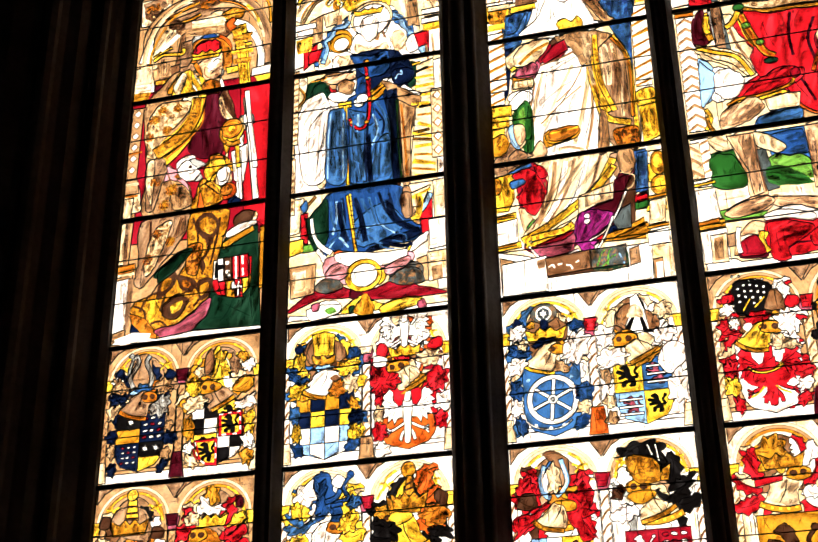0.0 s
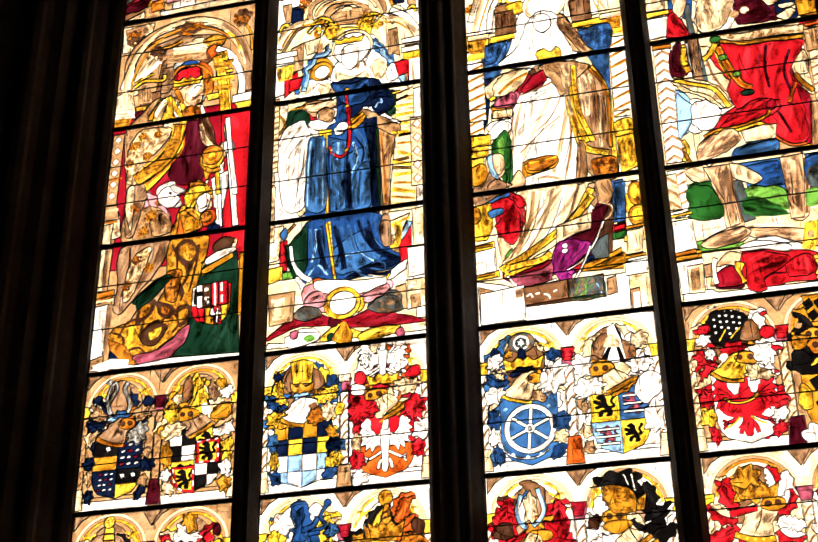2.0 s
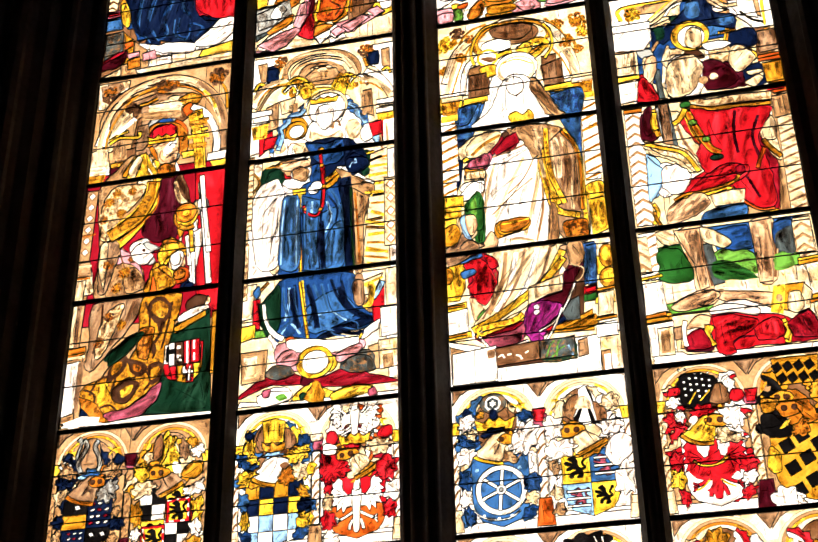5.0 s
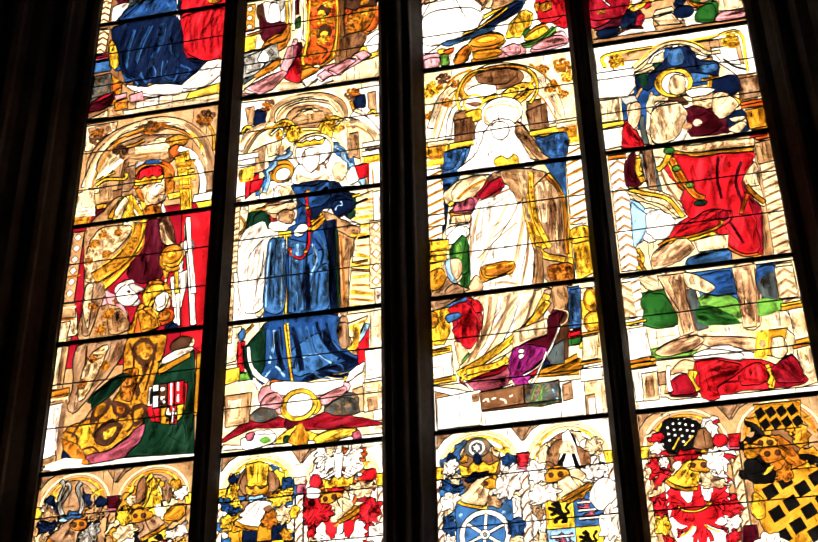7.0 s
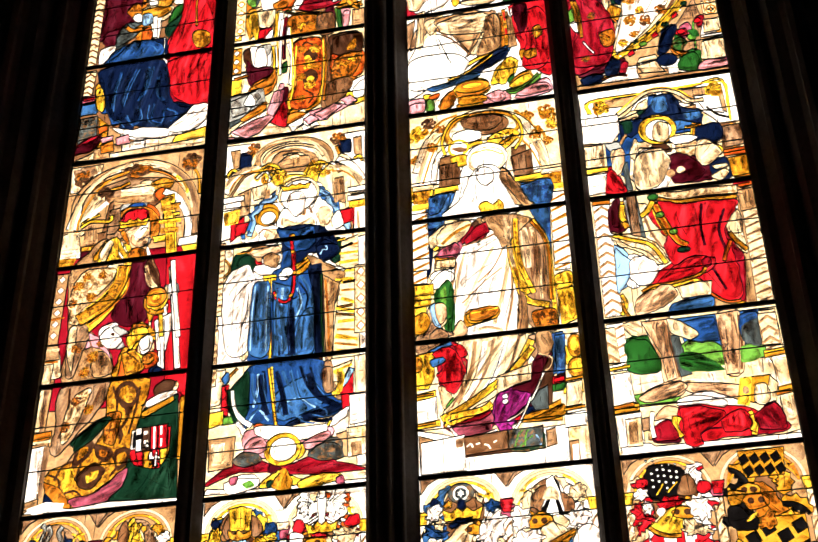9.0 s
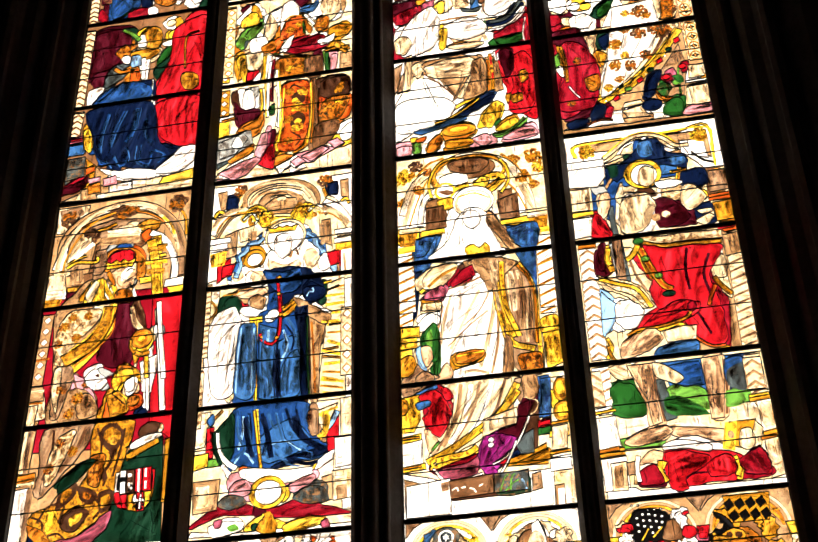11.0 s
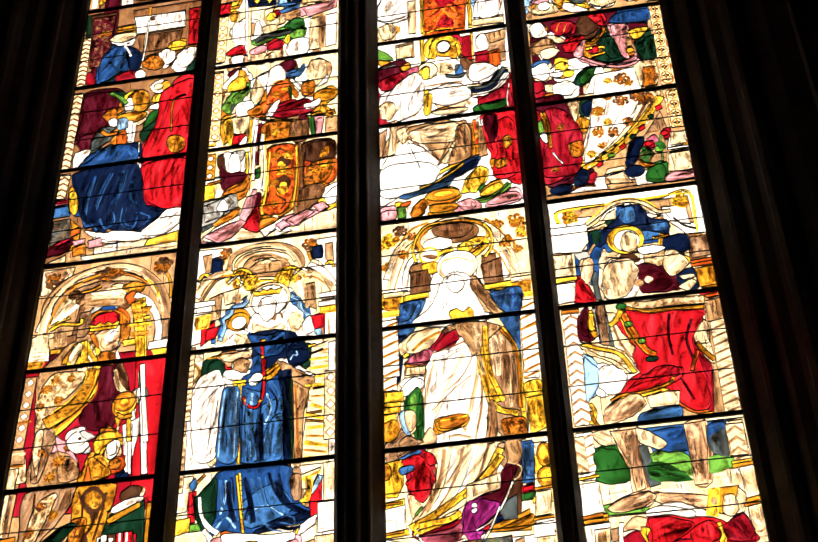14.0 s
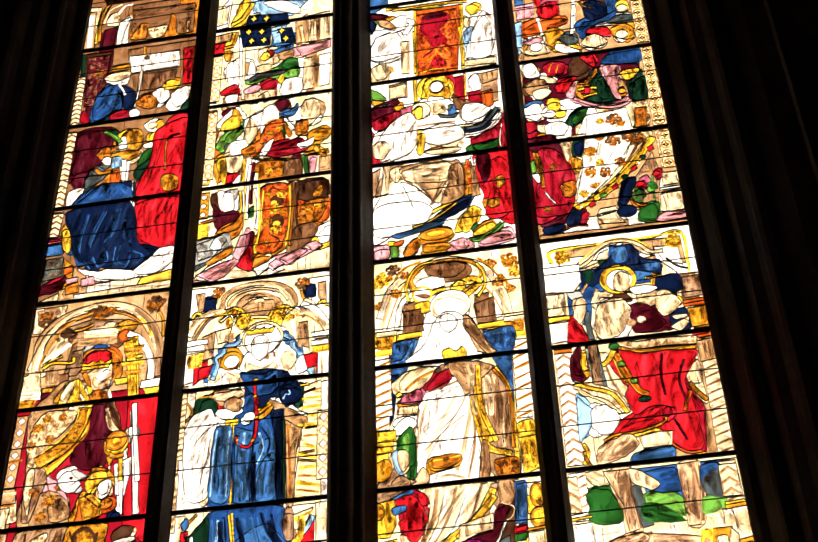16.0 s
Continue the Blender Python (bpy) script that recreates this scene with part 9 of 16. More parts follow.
p.soft("cream", "drape", 27.9, 179.1, 34.3, 184.2, 42.9, 183.8, 46.8, 175.8, 43.7, 167.3, 40.1, 160.8, 32.5, 156.7, 26.6, 159.5, 26.1, 170.3)
p.ink(0.3, 29.7, 176.9, 32.5, 181.6, 37.8, 182.1)
p.ink(0.3, 36.6, 172.1, 33.5, 165.4, 34.4, 158.2)
p.ink(0.3, 39.7, 169.8, 37.8, 162.9, 39.6, 159.1)
p.ink(0.3, 29.5, 167.9, 30.1, 160.7)
p.ink(0.3, 43.4, 176.4, 40.7, 173.2, 43.1, 169.2)
p.ink(0.3, 33.1, 176.4, 35.1, 173.8)
p.disc("tan", "~plain", 45.6, 166.3, 2.6)
p.disc("cream", "~plain", 51.4, 167.8, 2.4)
p.soft("flesh", "plain", 14.6, 175.9, 17.1, 186.5, 21.6, 187.5, 22.2, 180.1, 19.3, 171.5, 15.3, 169.2)
p.ink(0.3, 17.8, 184.5, 21.5, 181.3)
p.soft("cream", "drape", 66.8, 160.5, 74.4, 164.9, 76.7, 161.7, 71.9, 157.2)
p.soft("red", "drape:110", 9.2, 165.9, 13.0, 174.4, 16.8, 170.1, 21.3, 158.6, 16.9, 156.8, 8.5, 158.9)
p.piece("cream", "drape", 0.1, 192.4, 10.4, 192.1, 9.4, 176.8, 0.1, 176.9)
p.piece("yellow", "plain", 0.1, 176.2, 12.3, 176.3, 12.0, 173.4, 0.3, 172.5)
p.piece("white", "stone", 0.2, 171.8, 11.3, 172.1, 9.4, 158.8, 0.1, 158.2)
p.ink(0.3, 4.4, 191.7, 3.6, 177.0)
p.ink(0.3, 7.4, 191.9, 6.6, 177.3)
p.piece("stone", "drape", 77.7, 193.5, 88.6, 194.1, 87.5, 179.6, 77.3, 178.8)
p.band("orange", "plain", 2.2, 76.0, 176.1, 88.8, 176.8)
p.piece("gold", "drape", 77.3, 171.6, 88.1, 172.2, 87.2, 159.2, 78.2, 158.6)
p.band("red", "plain", 2.0, 77.5, 153.8, 86.4, 154.4)
p.piece("tan", "drape", 79.0, 149.0, 87.4, 150.0, 87.4, 136.2, 79.1, 135.2)
p.ink(0.4, 81.7, 148.5, 82.4, 135.7)
p.ink(0.4, 84.5, 149.1, 84.7, 136.0)
p.band("cream", "damask", 5.5, 35.0, 153.8, 45.9, 150.6, 59.9, 151.1, 79.1, 150.0)
p.band("gold", "damask", 2.6, 35.2, 151.0, 45.4, 147.2, 59.2, 146.3, 78.4, 145.3)
p.soft("red", "drape:75", 35.7, 148.1, 48.0, 145.4, 61.9, 145.2, 78.1, 143.2, 75.6, 135.7, 68.6, 125.0, 71.1, 114.6, 72.6, 98.0, 71.6, 82.3, 61.0, 82.2, 54.3, 91.1, 50.4, 101.3, 40.2, 106.1, 36.5, 119.9, 40.4, 129.4)
p.wash(5, 53.3, 143.8, 53.9, 127.3, 53.9, 107.3, 54.3, 91.1)
p.wash(4, 65.5, 132.2, 60.5, 116.2, 61.3, 93.3)
p.wash(4, 72.6, 124.4, 67.5, 108.6, 69.5, 85.7)
p.wash(3, 44.0, 135.7, 45.0, 122.0, 49.0, 111.4)
p.band("maroon", "~drape", 1.6, 59.4, 143.5, 57.0, 130.2, 57.4, 116.7)
p.band("maroon", "~drape", 1.6, 70.5, 138.3, 65.9, 125.4, 68.0, 111.8)
p.band("maroon", "~drape", 1.4, 51.7, 111.0, 58.7, 103.3, 64.5, 88.0)
p.band("gold", "plain", 3.6, 34.7, 146.9, 38.3, 134.9, 43.6, 122.2, 48.6, 118.1)
p.band("orange", "~plain", 1.2, 34.7, 146.9, 38.3, 134.9, 43.6, 122.2, 48.6, 118.1)
p.disc("leaf", "plain", 36.7, 139.6, 2.4, 1.9)
p.disc("leaf", "plain", 42.4, 127.8, 2.2, 1.8)
p.disc("fir", "plain", 46.3, 115.7, 3.5, 1.8)
p.disc("green", "plain", 34.2, 151.8, 3.0, 2.2)
p.soft("red", "drape:30", 31.0, 97.7, 40.2, 106.1, 51.7, 111.0, 61.9, 106.8, 57.0, 100.4, 44.5, 97.3, 33.3, 94.1)
p.band("gold", "damask", 1.8, 21.8, 92.6, 28.1, 95.5, 38.9, 95.9, 52.8, 99.4, 56.7, 104.3)
p.band("orange", "plain", 1.6, 50.8, 94.8, 56.4, 87.0, 63.5, 80.9, 70.8, 80.5)
p.band("orange", "plain", 2.0, 65.8, 105.6, 67.9, 111.1, 71.1, 117.9)
p.soft("ruby", "plain", 54.4, 107.3, 58.2, 109.3, 59.5, 104.9, 56.0, 103.1)
p.soft("cream", "drape", 70.4, 128.1, 77.2, 137.2, 78.9, 130.1, 77.1, 122.0, 71.0, 122.9)
p.band("gold", "damask", 2.6, 71.0, 122.9, 73.7, 117.5, 78.6, 110.8)
p.soft("maroon", "drape", 12.0, 151.3, 16.5, 153.3, 14.8, 136.9, 11.8, 135.6, 10.4, 141.0)
p.band("yellow", "damask", 3.0, 17.5, 149.7, 16.1, 141.9, 17.7, 138.2)
p.band("yellow", "damask", 3.0, 33.9, 149.4, 30.3, 143.0, 26.4, 140.2)
p.band("stone", "drape", 5.0, 22.4, 154.9, 22.6, 139.1, 22.9, 122.0)
p.ink(0.3, 20.2, 153.4, 20.6, 125.8)
p.soft("cream", "damask", 10.1, 132.5, 15.5, 130.6, 26.2, 126.6, 33.8, 120.3, 37.9, 109.7, 33.7, 108.7, 27.8, 116.3, 14.9, 124.9)
p.band("yellow", "damask", 2.4, 10.4, 130.1, 19.2, 126.0, 29.7, 121.0, 36.4, 108.3)
p.soft("sky", "clear", 10.3, 120.6, 14.1, 117.3, 17.7, 112.8, 16.7, 103.1, 11.8, 95.6, 9.0, 95.1)
p.soft("white", "drape:70", 17.7, 112.8, 24.9, 115.0, 32.2, 107.3, 28.4, 98.1, 21.3, 95.9, 16.7, 103.1)
p.soft("green", "plain", 9.6, 62.8, 15.2, 65.1, 22.6, 61.1, 26.0, 45.5, 10.4, 46.0, 9.6, 55.2)
p.soft("leaf", "~drape:20", 37.9, 57.5, 44.9, 60.5, 53.5, 57.0, 57.5, 48.9, 56.8, 44.5, 45.9, 48.9)
p.soft("green", "~drape:160", 36.1, 53.2, 44.0, 53.7, 53.3, 46.5, 56.4, 41.6, 37.5, 44.0)
p.soft("leaf", "~plain", 66.7, 53.7, 73.7, 54.3, 75.0, 46.6, 65.8, 44.8)
p.soft("blue", "drape:10", 38.4, 71.3, 55.7, 72.6, 57.2, 59.5, 46.0, 59.5, 40.0, 63.3)
p.soft("blue", "drape:10", 68.7, 71.7, 77.8, 72.0, 77.9, 56.7, 67.9, 58.1)
p.soft("slate", "~drape", 69.0, 65.5, 77.8, 68.9, 77.0, 53.8, 68.1, 56.5)
p.soft("cream", "drape", 32.2, 74.6, 38.6, 72.8, 46.7, 64.6, 43.7, 61.3, 36.1, 63.9, 32.6, 67.4)
p.soft("flesh", "drape:40", 17.6, 86.8, 23.6, 92.3, 36.1, 95.3, 39.3, 88.5, 33.3, 83.0, 23.5, 79.6, 17.5, 78.9)
p.wash(4, 21.2, 83.1, 29.5, 85.1, 36.5, 87.9)
p.ink(0.3, 18.7, 80.3, 26.9, 81.6, 35.4, 85.5)
p.band("gold", "damask", 1.8, 10.9, 87.7, 11.5, 82.9, 13.9, 77.8)
p.piece("flesh", "drape:80", 18.9, 74.6, 32.2, 74.6, 31.8, 56.8, 33.1, 40.1, 28.5, 38.7, 27.1, 54.4)
p.piece("flesh", "drape:95", 56.7, 74.3, 67.8, 75.0, 66.6, 58.2, 63.7, 39.2, 57.3, 39.1, 57.3, 56.5)
p.piece("cream", "drape", 50.8, 94.8, 58.0, 94.4, 56.3, 86.0, 41.6, 85.9, 39.9, 93.2)
p.soft("azure", "drape:10", 36.8, 83.4, 56.2, 85.1, 55.2, 78.3, 36.7, 78.4)
p.soft("flesh", "drape:15", 13.1, 30.9, 20.9, 35.8, 34.1, 38.0, 37.5, 34.6, 30.6, 30.2, 17.5, 28.3)
p.wash(3, 17.6, 29.5, 28.1, 31.1, 35.7, 33.9)
p.soft("white", "drape:10", 31.5, 27.8, 38.2, 29.8, 46.9, 28.2, 55.2, 24.8, 53.5, 21.6, 42.5, 24.4, 32.4, 24.7)
p.piece("yellow", "~plain", 63.3, 36.3, 69.1, 36.5, 65.9, 20.7, 59.9, 22.3)
p.soft("cream", "drape", 70.0, 31.1, 75.2, 31.9, 76.5, 24.5, 73.4, 20.6, 68.7, 22.6)
p.disc("tan", "~plain", 65.2, 29.4, 1.6, 2.2)
p.soft("red", "drape:20", 32.2, 22.8, 41.2, 23.7, 53.1, 18.8, 49.8, 13.5, 40.4, 9.0, 40.9, 3.3, 35.7, 1.7, 32.0, 5.8, 32.5, 15.6)
p.soft("red", "drape", 51.3, 14.8, 59.5, 19.5, 64.2, 17.5, 64.1, 9.0, 52.8, 8.1)
p.band("yellow", "damask", 2.4, 65.9, 15.8, 67.0, 11.5, 65.0, 7.2)
p.band("yellow", "damask", 2.6, 29.2, 19.4, 28.9, 13.2, 31.5, 7.8)
p.soft("ruby", "drape:110", 67.6, 15.6, 77.2, 21.0, 80.7, 15.5, 81.0, 7.0, 70.1, 7.8, 67.7, 11.4)
p.wash(3, 36.8, 19.3, 46.3, 15.4)
p.wash(3, 53.3, 11.7, 61.7, 9.3)
p.soft("ruby", "plain", 18.9, 14.3, 26.4, 17.7, 29.7, 7.4, 18.8, 7.3)
p.band("white", "clear", 2.2, 18.9, 22.9, 17.6, 15.9, 18.2, 8.8)
p.piece("cream", "stone", 5.0, 20.3, 12.8, 20.8, 12.3, 5.2, 4.7, 5.3)
p.piece("tan", "~drape", 6.6, 18.6, 10.8, 19.3, 10.4, 6.8, 5.8, 6.8)
strip(p, 1.8, 51.6, 0.8, 73.3, 9, "chevron", "cream", "tan")
strip(p, 81.5, 53.2, 81.9, 71.5, 9, "chevron", "cream", "tan")
p.band("yellow", "plain", 1.6, 0.2, 48.8, 10.8, 49.9)
p.band("yellow", "plain", 1.6, 77.2, 49.3, 87.0, 50.1)
p.band("amber", "plain", 2.2, -0.7, 27.0, 10.3, 28.3)
p.band("amber", "plain", 2.0, 79.2, 25.6, 86.8, 26.7)
p.ink(0.35, 44.8, 142.4, 46.2, 131.9, 50.3, 121.1)
p.ink(0.35, 61.3, 141.5, 57.1, 126.8, 58.8, 113.2)
p.ink(0.35, 70.3, 136.6, 65.7, 123.8, 67.5, 108.6)
p.ink(0.35, 51.2, 107.7, 56.7, 98.8, 63.0, 86.6)
p.ink(0.35, 37.1, 103.3, 45.1, 102.1, 56.3, 105.3)
p.wash(3, 23.1, 81.2, 27.8, 88.5, 36.9, 91.0)
p.ink(0.3, 24.1, 73.2, 27.0, 60.5, 27.8, 45.3)
p.wash(3, 29.3, 72.5, 30.0, 57.0, 31.0, 41.9)
p.wash(3, 64.8, 72.3, 62.9, 55.7, 60.7, 41.1)
p.ink(0.3, 60.8, 71.3, 60.3, 56.0, 58.9, 41.3)
p.wash(2, 39.1, 17.6, 39.2, 9.1)
p.wash(2, 48.0, 18.0, 44.5, 11.3)
p.ink(0.35, 35.7, 20.9, 35.9, 12.3, 37.4, 5.1)
p.ink(0.35, 59.0, 16.7, 55.8, 11.4)
p.ink(0.3, 72.9, 17.8, 75.7, 11.9, 77.5, 8.0)
p.build()

p = Panel(0, 2.326, 5.420, "stained-glass panel of kneeling kings in blue and red robes")
p.piece("brown", "stone", -71.3, 436.7, 91.9, 394.7, 90.7, -3.5, -3.1, -1.2)
p.piece("cream", "stone", -0.9, 280.0, 9.0, 278.3, 8.6, 232.4, -1.6, 232.3)
p.band("yellow", "plain", 3.3, 9.2, 237.9, 10.0, 264.0, 15.8, 282.7, 24.4, 301.3)
p.piece("maroon", "plain", 11.8, 248.6, 24.1, 252.9, 23.5, 223.7, 12.5, 223.8)
p.band("white", "stone", 5.6, 31.0, 233.2, 30.7, 258.3, 37.3, 263.8)
p.piece("brown", "drape", 33.3, 275.3, 84.2, 275.6, 83.5, 232.1, 36.7, 232.0)
p.piece("amber", "drape", 68.7, 285.1, 85.0, 281.4, 85.0, 232.9, 74.8, 233.9)
acanthus(p, 38.7, 265.9, 5.7, "amber")
p.piece("fir", "plain", -0.2, 227.5, 11.1, 228.5, 10.2, 204.6, 1.5, 205.3)
p.piece("maroon", "plain", 11.8, 222.8, 24.0, 225.8, 26.3, 153.4, 9.7, 154.6, 10.3, 203.5)
p.piece("brown", "stone", 34.5, 226.3, 88.6, 226.5, 85.5, 175.6, 47.2, 167.7)
p.piece("white", "drape", 36.0, 216.7, 74.5, 218.5, 74.5, 200.0, 39.3, 199.7)
p.piece("amber", "drape", 77.6, 218.9, 87.5, 220.1, 86.8, 178.4, 79.2, 178.9)
p.band("gold", "plain", 2.0, 47.3, 227.5, 48.1, 215.2)
strip(p, 2.7, 155.9, 4.4, 204.2, 5.4, "chevron", "cream", "brown")
p.soft("blue", "drape:120", 13.9, 162.9, 14.2, 184.6, 21.7, 192.1, 32.6, 191.0, 34.8, 164.0, 26.1, 155.5, 16.6, 153.3)
p.band("green", "plain", 2.3, 17.2, 154.2, 27.0, 160.4, 33.8, 166.2)
p.soft("gold", "damask", 24.2, 210.4, 38.1, 211.3, 38.6, 203.1, 25.6, 204.7)
p.soft("white", "clear", 20.2, 198.8, 24.9, 204.3, 38.2, 202.6, 38.9, 192.3, 33.7, 188.1, 24.7, 193.1)
p.soft("white", "plain", 33.3, 191.3, 36.3, 191.8, 38.3, 180.9, 36.1, 180.3)
p.band("cream", "clear", 1.6, 47.5, 214.3, 46.8, 193.9, 47.2, 167.7)
p.soft("amber", "drape:20", 47.0, 169.8, 50.1, 176.4, 59.2, 175.6, 59.5, 165.3, 53.0, 162.5)
p.soft("gold", "damask", 62.7, 187.5, 69.3, 189.3, 77.0, 187.8, 75.5, 178.6, 66.5, 178.3)
p.soft("white", "clear", 58.4, 180.0, 66.2, 181.5, 70.4, 168.2, 63.6, 161.4, 59.7, 170.4)
p.soft("white", "drape:60", 71.1, 169.1, 77.6, 176.1, 85.3, 178.7, 85.4, 167.3, 77.4, 155.6, 68.9, 160.4)
p.soft("ruby", "plain", 5.9, 160.4, 8.5, 169.1, 14.3, 159.8, 12.7, 154.0)
strip(p, 3.5, 80.9, 3.6, 149.2, 5.9, "chevron", "cream", "brown")
p.soft("maroon", "drape:120", 6.8, 147.6, 35.3, 146.7, 34.6, 120.4, 24.9, 98.4, 11.6, 95.2, 7.3, 111.0)
p.soft("fir", "drape:40", 25.0, 145.7, 34.6, 145.8, 41.5, 137.6, 35.5, 131.8)
p.soft("amber", "damask", 24.1, 122.3, 28.0, 133.2, 35.2, 134.8, 37.5, 120.8, 28.4, 117.7)
p.soft("yellow", "damask", 36.7, 140.5, 45.1, 144.8, 54.9, 136.0, 54.0, 123.5, 44.9, 126.2, 40.2, 129.0)
p.soft("cream", "drape:20", 31.5, 121.9, 44.0, 128.3, 55.4, 123.2, 55.5, 115.5, 49.5, 110.9, 37.9, 116.9)
p.soft("white", "clear", 41.6, 116.2, 48.1, 116.9, 48.2, 96.1, 43.3, 97.9)
p.soft("amber", "drape:40", 31.0, 102.0, 33.6, 110.0, 41.9, 107.6, 41.9, 94.4, 37.9, 85.9)
p.soft("slate", "plain", 17.8, 97.8, 20.6, 109.5, 31.7, 114.2, 36.8, 107.5, 29.7, 100.3, 20.7, 91.7)
p.band("amber", "plain", 3.4, 23.7, 113.7, 29.7, 106.9, 35.9, 109.6)
p.soft("fir", "drape:45", 52.3, 104.7, 62.7, 123.8, 66.9, 117.3, 63.4, 100.8, 54.7, 94.9)
p.soft("yellow", "damask", 57.8, 136.5, 64.1, 139.2, 65.9, 128.1, 61.9, 124.0, 57.8, 128.6)
p.soft("white", "clear", 54.6, 146.0, 62.2, 151.5, 69.5, 145.1, 68.7, 137.4, 59.7, 139.1)
p.soft("gold", "plain", 62.0, 146.6, 66.9, 149.6, 70.7, 139.9, 66.5, 137.8)
p.soft("red", "drape:100", 72.1, 148.6, 86.4, 149.4, 89.3, 80.5, 57.0, 79.8, 54.9, 93.1, 63.3, 109.3, 68.0, 128.7)
p.soft("ruby", "drape:100", 55.2, 76.5, 87.4, 78.1, 87.7, 48.8, 86.8, 34.3, 65.5, 37.0, 57.9, 51.2)
p.soft("red", "drape:100", 56.7, 76.3, 70.0, 76.7, 72.5, 49.6, 61.8, 46.2)
p.soft("white", "drape:40", 8.3, 93.0, 18.9, 94.8, 15.5, 82.5, 8.7, 80.1)
p.soft("blue", "drape:60", 19.1, 90.6, 33.7, 96.8, 37.4, 83.7, 33.1, 81.3, 11.8, 77.7, 14.5, 84.5)
p.soft("navy", "drape:80", 37.4, 83.7, 39.5, 93.9, 53.0, 94.8, 54.2, 79.4, 42.6, 78.7)
p.soft("blue", "drape:110", 12.1, 58.0, 19.5, 57.6, 28.5, 52.6, 29.2, 31.0, 23.6, 26.8, 18.7, 37.3, 14.6, 39.3)
p.soft("navy", "drape:60", 28.5, 52.6, 48.7, 46.6, 40.4, 29.2, 34.8, 19.2, 27.5, 22.8, 29.2, 31.0)
p.soft("navy", "drape:150", 58.8, 38.5, 74.6, 34.6, 68.2, 23.0, 61.4, 17.4, 46.4, 18.1, 53.4, 22.9)
p.band("white", "clear", 1.4, 54.5, 76.6, 56.6, 56.6, 59.4, 49.6)
p.soft("white", "drape:30", 61.5, 16.6, 71.1, 28.4, 86.2, 33.6, 87.3, 13.3, 76.1, 11.0, 66.7, 11.6)
p.soft("white", "clear", 29.3, 19.2, 58.7, 17.4, 63.3, 12.2, 42.4, 12.2)
strip(p, 3.5, 54.1, 4.2, 75.8, 6.5, "chevron", "cream", "brown")
p.piece("rose", "plain", 0.6, 54.2, 9.0, 55.0, 9.0, 49.7, 0.3, 49.0)
p.piece("azure", "plain", -0.3, 48.6, 9.4, 49.2, 12.1, 40.1, 0.5, 38.6)
p.soft("gold", "plain", 7.8, 60.5, 11.5, 64.3, 15.7, 49.5, 11.9, 41.5)
p.piece("slate", "damask", 0.8, 36.4, 11.9, 36.3, 11.8, 22.8, 1.2, 15.3)
p.piece("ruby", "plain", 0.6, 14.6, 12.5, 22.3, 17.9, 17.7, 8.9, 9.2, 0.4, 7.2)
p.piece("gold", "plain", 12.6, 36.2, 20.6, 28.1, 20.0, 7.4, 13.2, 7.7, 17.2, 17.8)
p.piece("tan", "plain", 20.7, 27.3, 30.0, 19.1, 26.0, 8.1, 20.0, 7.4)
p.piece("cream", "stone", 0.4, 2.3, 13.2, 7.7, 42.4, 12.2, 86.7, 12.6, 86.1, -0.4)
p.soft("maroon", "drape:80", 7.8, 145.9, 26.4, 146.4, 33.2, 132.3, 27.7, 123.6, 11.0, 121.8)
p.ink(0.57, 9.9, 129.8, 24.3, 132.9)
p.soft("gold", "drape:20", 39.5, 136.0, 44.5, 143.9, 53.2, 138.3, 55.0, 128.2, 46.2, 127.9)
p.soft("cream", "drape:30", 32.4, 120.8, 43.4, 126.5, 46.2, 121.1, 54.0, 123.5, 55.3, 117.5, 45.8, 118.3, 35.7, 117.3)
p.ink(0.51, 67.5, 16.4, 75.4, 18.5, 83.6, 24.7)
p.piece("yellow", "stone", 66.0, 11.7, 86.4, 15.9, 86.1, 6.9, 63.8, 6.7)
p.piece("white", "stone", 31.0, 11.5, 46.5, 11.5, 47.1, 0.8, 31.7, 0.8)
p.piece("tan", "stone", 12.9, 10.2, 30.9, 12.3, 31.7, 0.8, 13.7, -0.5)
p.piece("brown", "drape:10", 33.9, 269.3, 82.1, 267.3, 82.5, 235.7, 55.4, 233.1, 39.3, 236.5)
p.piece("tan", "stone", -3.1, 274.5, 5.0, 274.5, 8.1, 233.6, -0.6, 233.8)
p.piece("white", "~stone", 0.2, 270.9, 4.2, 271.1, 6.3, 235.1, 2.4, 234.8)
p.band("gold", "plain", 2.6, 11.3, 239.7, 10.0, 257.1, 12.0, 274.1, 16.3, 282.1)
p.band("cream", "~plain", 2.0, 12.9, 259.3, 16.1, 273.2, 24.9, 278.4)
p.band("white", "~clear", 2.0, 22.2, 266.0, 27.2, 275.5, 33.2, 276.5)
p.ink(0.3, 9.7, 240.0, 8.0, 260.4, 9.9, 277.5)
p.soft("cream", "drape", 15.2, 257.1, 16.0, 267.4, 21.9, 269.0, 26.3, 254.7)
p.piece("maroon", "plain", 13.8, 251.6, 22.5, 253.2, 24.0, 232.5, 14.6, 232.2)
p.piece("white", "stone", 25.8, 259.4, 33.4, 262.4, 30.3, 246.9, 28.9, 231.4, 25.0, 231.2, 24.3, 251.1)
p.ink(0.4, 28.5, 255.9, 28.1, 231.6)
